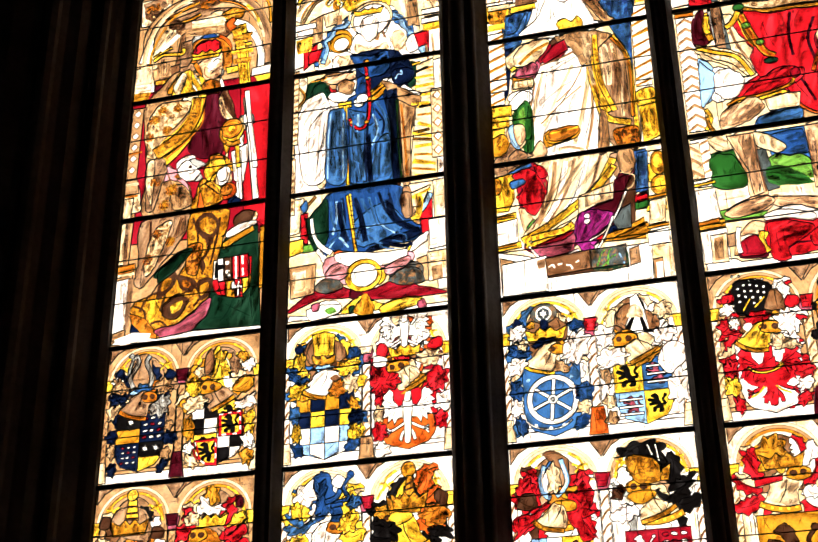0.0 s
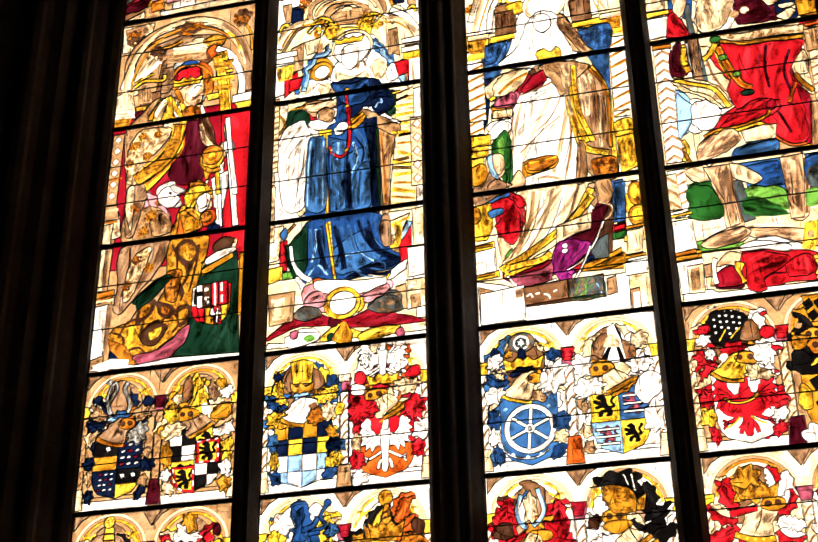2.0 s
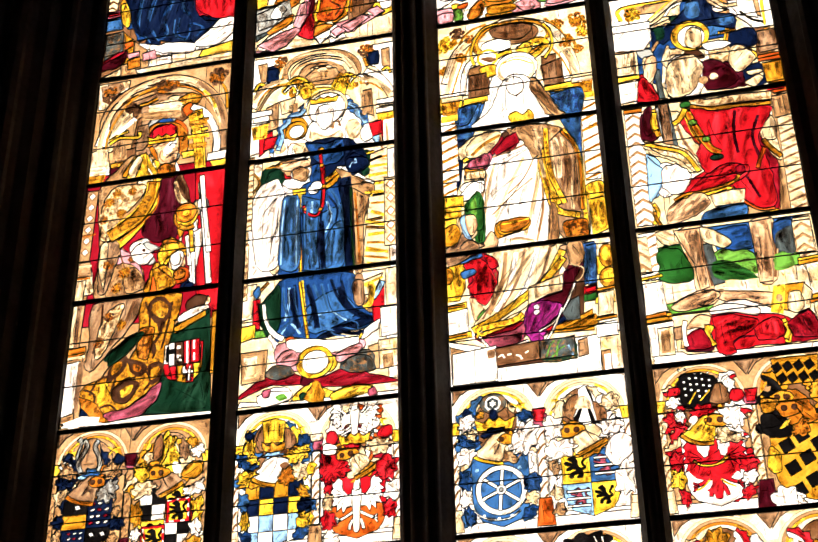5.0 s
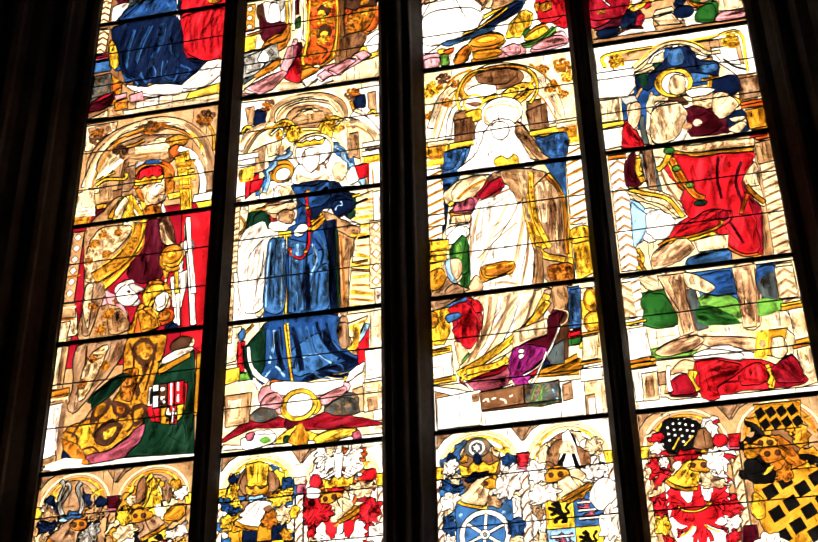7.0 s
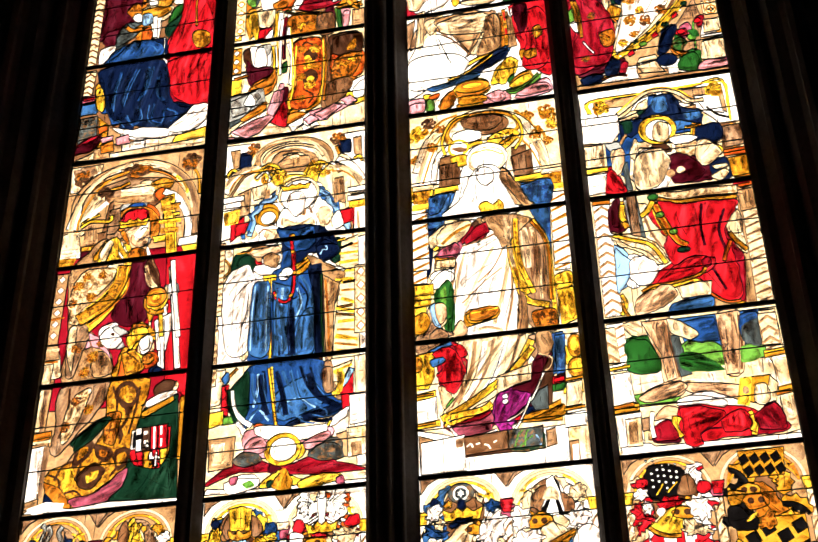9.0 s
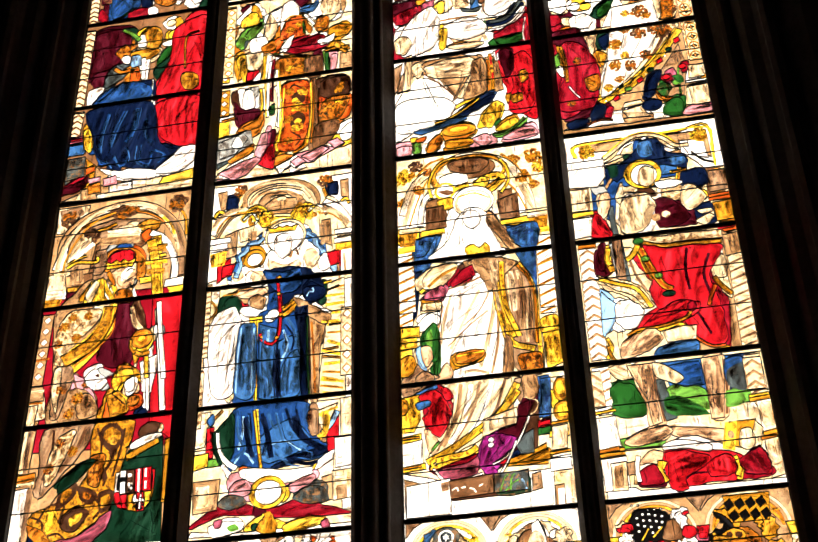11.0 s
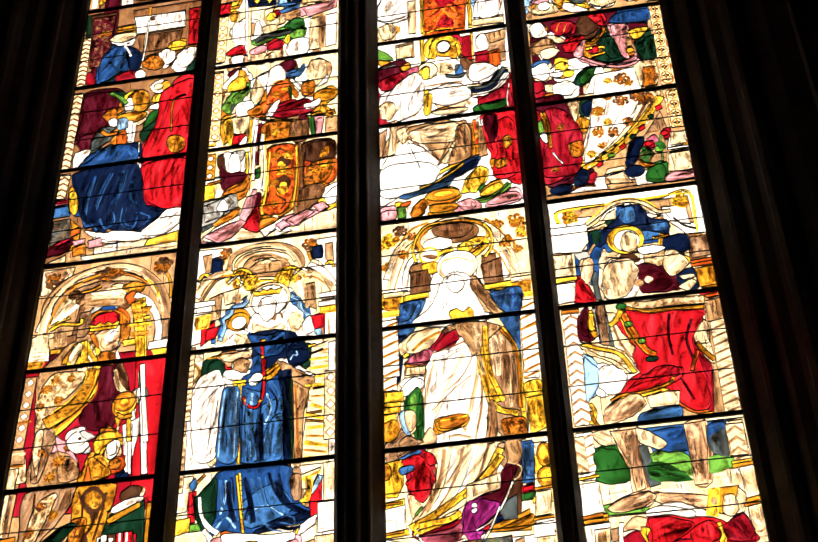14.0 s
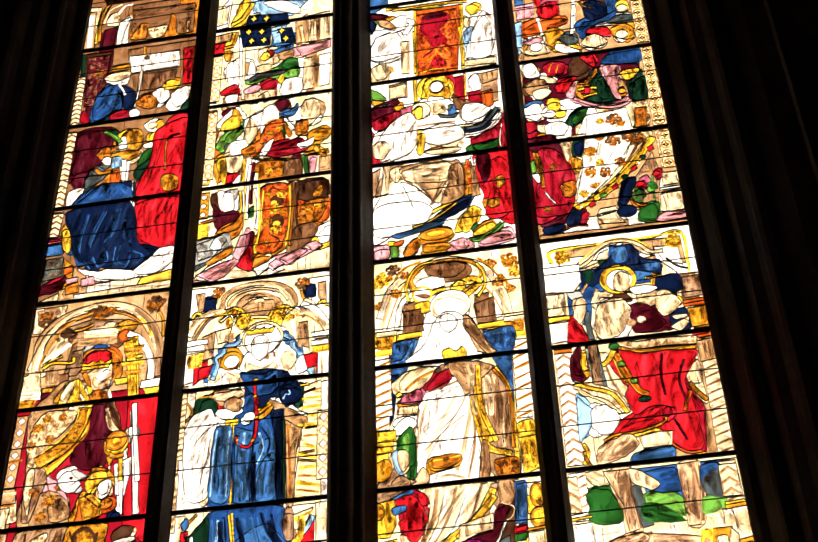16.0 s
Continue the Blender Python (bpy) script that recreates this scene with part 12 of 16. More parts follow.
p.soft("cream", "drape", -1.6, 165.7, 7.1, 172.1, 12.8, 163.8, 11.2, 154.9, -1.0, 155.3)
p.piece("white", "clear", 15.1, 173.6, 25.2, 174.6, 25.4, 155.1, 16.2, 155.9)
p.piece("stone", "stone", 70.3, 149.9, 85.1, 150.9, 84.5, 122.4, 72.1, 121.0)
p.band("yellow", "plain", 2.8, 30.0, 153.1, 30.3, 129.2)
p.band("yellow", "plain", 1.7, 63.5, 152.3, 62.7, 124.8)
p.piece("ruby", "plain", 52.8, 149.5, 62.7, 150.5, 62.7, 124.8, 55.8, 126.1)
p.soft("white", "drape", 65.2, 146.0, 71.8, 150.6, 73.1, 138.4, 67.3, 133.6)
p.piece("orange", "plain", 73.5, 132.4, 80.5, 133.9, 80.8, 119.3, 73.9, 117.7)
p.piece("tan", "drape", 12.2, 150.7, 24.6, 152.2, 24.9, 137.2, 12.3, 137.7)
p.soft("leaf", "drape:150", -0.3, 149.2, 6.0, 144.9, 10.8, 137.0, 1.0, 139.9)
p.soft("gold", "plain", 1.0, 138.9, 10.1, 135.2, 8.6, 131.5, 1.6, 133.9)
p.soft("ruby", "drape:20", -1.2, 126.6, 11.5, 132.9, 21.2, 129.1, 18.8, 116.0, 6.2, 111.7, -0.6, 116.8)
p.soft("ruby", "drape", -1.0, 111.2, 6.3, 114.6, 12.6, 117.2, 9.2, 82.3, -1.0, 81.4)
p.soft("white", "clear", 0.0, 115.8, 2.9, 119.1, 4.1, 108.3, 1.3, 107.9)
p.disc("yellow", "plain", 42.6, 142.5, 11.8, 13.2)
p.disc("ruby", "plain", 49.1, 145.2, 8.3, 10.1)
p.soft("gold", "drape", 35.5, 138.0, 36.6, 149.8, 44.5, 154.2, 51.2, 145.8, 52.5, 129.7, 44.8, 126.4)
p.soft("white", "clear", 10.5, 82.0, 17.9, 109.5, 27.4, 127.8, 38.1, 134.5, 52.5, 129.7, 59.3, 113.9, 63.0, 81.5)
p.soft("cream", "~drape:60", 19.2, 103.6, 27.1, 117.3, 30.6, 96.7, 22.1, 82.6)
p.soft("cream", "~drape", 38.6, 127.6, 48.3, 127.6, 50.0, 118.6, 41.0, 117.9)
p.band("tan", "~drape", 1.4, 30.3, 109.0, 41.3, 109.3, 55.0, 109.0)
p.band("cream", "~drape", 2.7, 47.4, 106.7, 53.9, 100.7, 59.9, 85.7)
p.ink(0.54, 16.6, 82.7, 22.5, 101.1, 30.5, 114.7)
p.ink(0.54, 26.0, 80.1, 29.8, 91.3, 32.1, 102.0)
p.ink(0.51, 43.1, 119.0, 48.1, 122.8, 53.2, 115.1)
p.disc("cream", "clear", 32.8, 122.9, 6.9, 7.7)
p.soft("yellow", "plain", 27.3, 122.0, 30.9, 127.2, 35.0, 125.4, 32.7, 117.1)
p.soft("azure", "plain", 50.8, 121.3, 55.0, 124.3, 56.6, 114.4, 51.8, 113.4)
p.ink(0.69, 27.1, 117.7, 44.4, 116.8, 57.8, 111.8)
p.ink(0.54, 36.8, 99.3, 50.5, 101.4, 60.3, 94.8)
p.soft("flesh", "clear", 36.7, 94.7, 50.4, 99.1, 58.3, 94.3, 53.1, 85.1, 39.8, 87.6)
p.soft("yellow", "plain", 30.2, 105.2, 34.3, 105.4, 34.0, 97.0, 30.6, 96.7)
p.soft("gold", "damask", 33.6, 85.1, 43.2, 88.8, 53.0, 83.3, 46.2, 80.9)
p.soft("white", "clear", 59.4, 115.8, 68.0, 122.8, 78.7, 117.8, 76.0, 107.8, 64.2, 103.5)
p.soft("stone", "drape", 58.5, 123.7, 64.2, 127.4, 65.6, 115.5, 59.2, 111.1)
p.soft("cream", "drape:40", 59.6, 105.3, 74.3, 102.5, 82.7, 116.0, 85.8, 111.6, 77.1, 93.5, 61.0, 93.8)
p.band("navy", "plain", 3.0, 60.0, 101.4, 70.9, 102.2, 79.9, 114.7)
p.soft("red", "damask", 65.0, 93.0, 77.1, 93.5, 86.4, 110.5, 86.7, 78.9, 66.9, 79.8)
p.soft("green", "drape:20", 60.4, 83.8, 67.4, 88.0, 79.4, 88.5, 80.2, 81.0, 64.9, 80.2)
p.soft("leaf", "plain", 56.6, 100.2, 59.5, 103.4, 61.1, 96.6, 57.0, 95.5)
p.soft("red", "drape:110", 62.6, 75.2, 87.8, 75.9, 88.5, 17.8, 70.3, 30.1, 69.3, 44.0, 63.8, 61.5)
p.band("white", "clear", 1.6, 62.6, 74.3, 64.1, 65.9, 66.5, 74.4)
p.soft("gold", "damask", 68.9, 38.9, 81.9, 40.0, 79.9, 29.3, 70.4, 31.8)
p.piece("stone", "stone", -0.4, 73.1, 5.7, 76.5, 2.7, 55.7, -0.3, 50.1)
p.soft("stone", "drape:60", 4.2, 63.4, 11.8, 77.2, 17.9, 77.0, 12.9, 62.7, 2.0, 51.4)
p.soft("white", "clear", -0.1, 41.4, 15.6, 66.7, 25.4, 59.6, 28.0, 38.3, 21.2, 26.7, 0.3, 13.6)
p.soft("tan", "drape:150", 16.9, 66.4, 25.9, 75.6, 46.0, 76.4, 56.1, 65.6, 49.8, 44.8, 38.6, 42.4, 28.7, 59.0)
p.soft("white", "clear", 18.2, 61.8, 28.6, 55.5, 38.0, 42.6, 28.0, 37.4, 21.1, 48.1)
p.soft("stone", "drape:100", 51.8, 72.6, 57.1, 71.7, 59.6, 44.8, 51.7, 43.6)
p.band("brown", "~drape", 1.0, 18.9, 65.2, 28.6, 55.5, 37.4, 43.5)
p.band("cream", "~drape", 2.6, 7.0, 50.6, 12.2, 61.9, 18.9, 63.4)
p.ink(0.73, 18.8, 60.8, 23.1, 47.7, 28.5, 32.2)
p.ink(0.59, 29.4, 58.9, 39.9, 41.4)
p.ink(0.52, 0.3, 21.0, 14.6, 21.2, 27.6, 24.0)
p.ink(0.52, 2.5, 34.1, 11.7, 37.7)
p.piece("tan", "damask", 57.1, 71.7, 65.1, 72.0, 67.9, 43.3, 59.4, 41.4)
p.band("yellow", "damask", 2.6, 26.4, 26.7, 39.7, 35.4, 51.6, 41.0)
p.soft("azure", "drape:30", 10.1, 21.1, 27.6, 23.2, 44.1, 33.0, 58.3, 44.2, 63.2, 40.7, 53.8, 33.8, 34.7, 24.5, 17.7, 16.5)
p.soft("navy", "drape:30", 39.5, 31.2, 54.2, 41.5, 62.0, 41.8, 50.5, 32.7)
p.soft("yellow", "drape:20", 26.6, 12.5, 33.3, 22.2, 46.1, 20.9, 50.2, 13.6, 40.4, 6.2, 30.9, 7.7)
p.soft("gold", "drape", 18.1, 5.0, 25.4, 15.2, 27.6, 5.0, 22.4, 1.0)
p.soft("gold", "damask", 28.8, 3.2, 36.5, 6.0, 47.9, 4.1, 45.8, -0.4, 33.1, 0.1)
p.soft("leaf", "drape", 10.5, 11.1, 13.8, 13.8, 16.1, 2.8, 11.0, 2.1)
p.soft("yellow", "plain", 9.3, 14.6, 13.8, 14.7, 13.1, 11.5, 9.9, 11.2)
p.soft("gold", "damask", 61.0, 13.4, 64.5, 18.6, 73.7, 22.9, 75.1, 15.2, 67.6, 8.2)
p.soft("green", "plain", 60.1, 20.2, 64.2, 23.6, 64.4, 17.0, 61.1, 14.2)
p.soft("pink", "drape:30", 64.2, 3.9, 81.4, 14.9, 86.0, 10.0, 84.3, 3.8, 69.1, 1.5)
p.soft("pink", "drape:20", 44.8, 5.5, 58.9, 9.6, 61.0, 2.0, 46.5, 1.1)
p.soft("pink", "plain", -1.0, 11.4, 9.3, 12.1, 9.7, 3.1, -0.5, 2.3)
p.soft("yellow", "drape", 51.6, 15.8, 60.2, 31.9, 67.2, 31.5, 64.0, 20.3)
p.soft("white", "drape:110", 69.0, 187.4, 74.2, 202.3, 79.8, 211.9, 85.1, 203.2, 85.9, 183.7, 82.2, 170.9, 73.4, 166.6, 65.0, 168.3)
p.soft("gold", "drape", 10.0, 216.4, 15.3, 220.7, 20.4, 216.3, 20.3, 208.7, 15.0, 206.5)
p.soft("maroon", "plain", 1.2, 226.1, 13.1, 221.2, 8.6, 216.7, 1.1, 219.4)
p.soft("leaf", "drape:20", 2.6, 218.0, 12.2, 214.8, 20.2, 205.4, 11.4, 207.3)
p.soft("yellow", "drape:60", 34.0, 135.4, 36.5, 147.8, 40.9, 151.9, 39.1, 142.3, 37.4, 133.7)
p.soft("yellow", "drape:100", 52.1, 149.6, 55.4, 145.0, 56.2, 133.9, 53.4, 132.5)
p.band("amber", "~plain", 0.7, 53.4, 148.4, 55.7, 137.9, 56.1, 131.9)
p.piece("navy", "plain", 60.0, 100.5, 70.9, 102.2, 79.7, 111.8, 81.3, 116.3, 85.2, 113.6, 81.3, 105.8, 71.3, 97.4, 60.5, 97.6)
p.soft("white", "clear", 61.6, 93.7, 72.4, 94.4, 83.8, 103.5, 85.0, 109.9, 82.3, 111.3, 74.0, 97.8, 61.1, 95.6)
p.soft("white", "drape:60", 0.5, 91.2, 1.3, 105.1, 4.8, 109.1, 10.4, 110.9, 14.0, 119.8, 15.4, 118.6, 10.9, 103.2, 7.4, 95.5, 5.2, 87.6)
p.band("tan", "~drape", 0.7, 3.3, 101.9, 3.9, 93.4, 5.2, 88.5)
p.ink(0.51, 4.7, 102.5, 6.1, 103.2)
p.soft("cream", "drape:40", 11.0, 72.0, 17.9, 77.0, 23.2, 77.0, 15.5, 62.2)
p.soft("tan", "drape:110", 17.7, 70.8, 21.2, 75.5, 49.3, 74.9, 53.2, 72.4, 47.1, 56.6, 40.6, 43.0, 36.6, 41.1, 45.3, 61.3, 35.6, 67.5, 25.6, 64.9)
p.soft("cream", "drape:110", 45.0, 54.3, 52.4, 69.9, 54.9, 68.5, 53.1, 45.1, 39.2, 41.5)
p.piece("amber", "damask", 58.3, 69.7, 62.3, 69.8, 62.2, 45.2, 58.2, 43.3)
p.band("umber", "~plain", 0.7, 57.7, 70.7, 57.6, 43.4)
p.soft("yellow", "drape:30", 50.3, 16.0, 54.1, 27.9, 62.2, 34.1, 63.9, 30.4, 60.1, 20.2, 56.1, 15.9)
p.soft("leaf", "drape:20", 58.9, 9.6, 65.2, 10.2, 72.3, 11.5, 80.4, 19.2, 78.8, 14.5, 71.4, 8.4, 62.5, 5.8)
p.soft("gold", "damask", 61.0, 13.4, 64.5, 18.6, 73.0, 22.1, 73.8, 15.4, 66.0, 11.7)
p.soft("amber", "drape:10", 29.1, 12.1, 31.3, 20.0, 39.7, 21.9, 48.5, 18.0, 48.9, 12.9, 40.4, 7.8, 32.2, 8.3)
p.band("yellow", "damask", 2.6, 16.2, 226.1, 34.1, 226.6, 52.7, 226.3, 69.2, 224.3)
p.disc("amber", "~plain", 22.9, 225.7, 0.8)
p.disc("amber", "~plain", 32.2, 225.9, 0.8)
p.disc("amber", "~plain", 41.5, 226.0, 0.8)
p.disc("amber", "~plain", 50.8, 225.6, 0.8)
p.band("leaf", "~plain", 0.8, 16.1, 222.8, 34.0, 223.2, 52.6, 223.6)
p.piece("orange", "damask", 32.7, 216.9, 61.6, 218.8, 59.6, 158.2, 32.0, 159.8)
p.soft("ruby", "~plain", 38.1, 213.0, 52.3, 217.0, 56.3, 209.0, 49.7, 199.6, 51.1, 191.2, 42.0, 190.5, 35.1, 200.0)
p.soft("maroon", "~drape:10", 37.5, 215.8, 52.3, 217.0, 53.9, 212.2, 39.1, 211.1)
p.soft("ruby", "~plain", 40.2, 190.9, 51.2, 192.3, 53.7, 185.4, 44.2, 182.1)
p.band("ruby", "~plain", 1.6, 34.2, 173.8, 41.5, 177.4, 44.3, 183.2)
p.band("ruby", "~plain", 1.6, 58.3, 176.5, 52.6, 183.0, 50.2, 186.1)
p.band("gold", "~plain", 0.7, 34.2, 172.7, 43.5, 181.2, 45.4, 176.6, 37.6, 167.9)
p.band("gold", "~plain", 0.7, 46.2, 177.5, 51.9, 169.0, 58.1, 171.4)
p.band("gold", "~plain", 0.7, 49.0, 183.7, 54.7, 174.7, 59.3, 173.7)
p.soft("red", "~damask", 41.0, 164.6, 46.1, 173.9, 51.8, 166.0, 49.8, 161.3)
p.band("yellow", "plain", 1.8, 30.7, 201.0, 30.8, 179.7, 30.5, 159.1)
p.band("yellow", "plain", 1.8, 62.4, 199.5, 62.7, 178.2, 63.2, 160.0)
p.band("yellow", "~plain", 1.0, 33.7, 158.4, 42.7, 160.7, 51.5, 158.9)
p.piece("white", "clear", 11.5, 213.3, 20.9, 219.5, 26.4, 218.3, 25.3, 204.8, 15.0, 201.7)
p.soft("tan", "drape:30", 4.8, 217.5, 11.5, 217.1, 18.1, 209.1, 16.9, 205.1, 9.6, 209.9)
p.soft("maroon", "plain", 1.2, 224.9, 10.9, 221.7, 7.8, 218.0, 2.3, 220.3)
p.soft("white", "drape:60", 3.9, 198.7, 18.7, 202.5, 23.8, 189.1, 21.7, 179.0, 7.2, 175.2, 0.0, 180.9)
p.ink(0.3, 12.7, 178.3, 20.1, 184.6)
p.ink(0.3, 7.5, 195.2, 20.4, 197.8)
p.soft("white", "drape:80", 71.0, 192.3, 79.2, 206.7, 84.0, 197.5, 84.5, 178.8, 81.9, 166.4, 71.2, 165.0, 68.4, 177.0)
p.ink(0.3, 78.7, 198.6, 75.4, 175.5)
p.ink(0.3, 81.7, 190.0, 76.9, 170.0)
p.soft("yellow", "plain", 67.8, 219.0, 72.7, 220.2, 77.1, 215.3, 72.0, 209.3, 68.6, 213.4)
p.soft("cream", "drape", 66.6, 209.4, 70.6, 204.2, 68.8, 197.0, 65.3, 199.9)
p.soft("sky", "drape", 65.7, 193.4, 71.4, 197.5, 69.5, 184.6, 65.9, 183.8)
p.piece("cream", "plain", 64.9, 164.8, 85.3, 164.1, 85.6, 157.9, 65.6, 159.0)
p.disc("gold", "~plain", 11.4, 165.6, 4.2, 4.6)
p.soft("cream", "drape", 1.7, 170.1, 10.0, 172.6, 13.5, 163.6, 8.7, 157.4, 2.7, 159.7)
p.piece("cream", "drape", 21.3, 192.3, 27.5, 192.0, 26.6, 159.9, 21.3, 160.0)
p.soft("yellow", "drape", 35.7, 145.4, 40.6, 153.0, 49.4, 152.7, 53.3, 145.4, 50.7, 142.4, 44.0, 148.8, 38.1, 132.6)
p.disc("cream", "plain", 44.1, 143.2, 5.0, 6.0)
p.disc("white", "clear", 44.4, 143.2, 4.2, 5.2)
p.soft("brown", "drape:110", 54.8, 134.2, 60.4, 128.2, 63.6, 123.6, 58.2, 118.9, 55.1, 124.3)
p.band("yellow", "plain", 1.6, 30.0, 153.1, 29.7, 131.8)
p.piece("cream", "stone", 12.1, 148.7, 23.9, 150.3, 22.8, 138.1, 13.0, 137.6)
p.soft("white", "drape", 65.8, 144.3, 70.4, 150.9, 73.6, 145.3, 73.6, 135.3, 68.7, 133.8)
p.piece("ruby", "plain", 64.2, 133.3, 72.9, 134.5, 73.9, 123.1, 65.3, 123.3)
p.piece("orange", "plain", 75.4, 131.0, 81.4, 132.8, 80.9, 119.3, 76.0, 117.8)
p.piece("tan", "drape", 74.6, 150.1, 86.2, 151.7, 85.6, 142.8, 75.0, 140.0)
p.soft("maroon", "drape", 0.2, 131.2, 10.1, 135.7, 18.9, 135.4, 16.9, 124.5, 6.3, 118.4, 0.1, 121.5)
p.band("white", "clear", 1.4, 0.2, 130.2, 5.8, 131.6, 12.9, 132.7)
p.soft("ruby", "drape", 0.1, 118.2, 8.2, 122.9, 16.9, 124.5, 13.2, 113.2, 2.8, 110.5)
p.soft("gold", "plain", 15.3, 129.7, 20.6, 133.6, 22.2, 126.9, 16.9, 126.0)
p.soft("rose", "drape", 19.7, 126.4, 27.5, 128.8, 25.5, 120.5, 20.3, 119.1)
p.soft("slate", "plain", 50.9, 124.2, 54.4, 124.5, 52.0, 119.1)
p.soft("slate", "drape:20", 44.4, 117.7, 51.9, 115.3, 58.1, 116.5, 54.5, 112.4, 46.0, 114.1)
p.soft("yellow", "clear", 29.1, 124.6, 33.7, 126.1, 34.0, 116.4, 29.9, 115.8)
p.soft("white", "drape:30", 59.8, 116.2, 61.9, 123.0, 70.5, 123.2, 77.0, 117.6, 74.8, 110.9, 66.1, 106.9, 60.4, 108.9)
p.ink(0.3, 65.0, 117.6, 62.8, 109.4)
p.band("slate", "plain", 3.0, 62.7, 100.9, 72.6, 102.8, 78.1, 109.3, 82.7, 116.5)
p.band("white", "clear", 1.8, 63.8, 96.0, 74.0, 97.8, 80.5, 104.1, 85.1, 111.3)
p.soft("white", "drape:70", 6.1, 105.1, 23.8, 123.2, 30.4, 109.9, 26.2, 87.4, 5.8, 82.0)
p.ink(0.25, 22.0, 118.7, 14.4, 89.5)
p.ink(0.25, 30.4, 109.9, 32.3, 86.2)
p.soft("white", "drape:10", 33.6, 104.6, 47.5, 109.0, 57.5, 104.7, 60.3, 93.9, 46.6, 89.1, 34.9, 94.1)
p.ink(0.3, 36.8, 98.4, 53.8, 99.8)
p.soft("yellow", "drape", 30.1, 100.6, 35.2, 100.5, 33.6, 85.1, 29.5, 84.5)
p.soft("cream", "drape:10", 34.6, 85.8, 49.8, 86.6, 58.2, 85.1, 52.9, 81.5, 39.6, 82.1)
p.soft("ruby", "drape", 65.1, 90.2, 75.6, 96.6, 84.3, 100.5, 84.5, 80.2, 66.3, 82.2)
p.soft("green", "drape:10", 64.9, 85.7, 76.7, 88.0, 82.8, 88.3, 81.3, 81.7, 69.6, 80.2)
p.band("white", "clear", 1.0, 85.1, 101.8, 82.8, 88.3, 83.4, 79.0)
p.soft("cream", "drape", 0.9, 96.7, 7.8, 100.1, 12.1, 92.3, 7.5, 83.9, 1.8, 86.4)
p.soft("cream", "drape:10", 19.7, 70.4, 29.2, 74.1, 45.9, 74.6, 52.4, 69.8, 49.2, 58.4, 28.7, 59.9, 21.5, 63.4)
p.wash(3, 24.1, 69.6, 35.5, 64.0, 48.9, 67.3)
p.wash(3, 28.8, 62.1, 42.0, 59.7)
p.ink(0.3, 20.9, 75.6, 18.3, 66.2, 21.9, 52.3, 26.4, 36.4)
p.ink(0.3, 49.6, 67.2, 43.1, 48.6, 37.7, 34.5)
p.soft("tan", "drape:100", 49.7, 70.3, 57.4, 70.3, 57.7, 46.0, 50.9, 40.7, 42.8, 40.0, 47.8, 56.5)
p.band("gold", "damask", 2.2, 60.9, 74.1, 61.7, 58.4, 61.5, 44.5)
p.band("red", "~plain", 1.4, 61.1, 71.8, 61.4, 65.1)
p.band("red", "~plain", 1.4, 61.7, 58.4, 61.7, 53.1)
p.soft("white", "clear", 1.9, 42.8, 25.0, 45.3, 37.8, 36.6, 27.5, 21.5, 1.6, 19.6)
p.piece("cream", "drape", 7.5, 81.7, 11.9, 83.1, 10.4, 54.3, 5.4, 53.0)
p.ink(0.3, 8.4, 76.9, 6.1, 57.3)
p.soft("navy", "drape:20", 42.4, 30.7, 54.0, 38.1, 62.3, 40.9, 60.4, 36.1, 50.4, 29.3, 37.3, 24.0, 27.5, 21.5)
p.soft("azure", "drape:15", 11.3, 19.2, 24.3, 22.0, 40.6, 27.6, 43.7, 23.8, 27.4, 19.0, 16.1, 16.8)
p.band("yellow", "damask", 1.6, 24.4, 23.7, 34.1, 26.6, 47.4, 34.9, 52.5, 39.2)
p.disc("gold", "plain", 38.9, 16.3, 10.5, 4.8)
p.disc("amber", "~plain", 38.9, 17.1, 7.0, 2.6)
p.disc("yellow", "~plain", 38.9, 17.1, 5.4, 1.8)
p.soft("gold", "drape:20", 30.3, 8.7, 36.7, 9.6, 46.2, 8.1, 46.6, 3.9, 38.0, 2.5, 30.8, 3.7)
p.soft("amber", "drape:60", 19.0, 2.4, 21.4, 10.9, 27.3, 15.3, 28.7, 8.9, 24.4, 2.3)
p.soft("yellow", "damask", 53.2, 21.3, 60.3, 34.8, 66.6, 32.5, 64.5, 23.6, 57.6, 14.4)
p.soft("yellow", "damask", 60.7, 12.6, 67.3, 18.1, 73.8, 19.9, 74.3, 13.6, 65.3, 11.0)
p.band("leaf", "plain", 1.4, 58.9, 8.8, 65.2, 9.0, 73.4, 13.8, 78.5, 19.1)
p.soft("pink", "drape:10", 65.0, 6.2, 74.8, 11.5, 82.7, 11.4, 85.4, 5.7, 77.4, 4.1, 68.0, 3.3)
p.soft("pink", "drape", 46.8, 8.0, 55.8, 10.6, 58.6, 4.0, 52.2, 1.8)
p.soft("pink", "drape", 0.9, 8.6, 9.5, 8.8, 9.4, 1.9, 1.4, 2.0)
p.soft("leaf", "drape", 11.1, 9.8, 15.0, 11.2, 15.8, 2.9, 11.6, 2.4)
p.soft("orange", "plain", 12.8, 13.2, 19.3, 14.6, 17.6, 10.7, 13.7, 10.6)
p.band("white", "clear", 1.1, 63.7, 75.9, 64.8, 67.6, 67.5, 72.9)
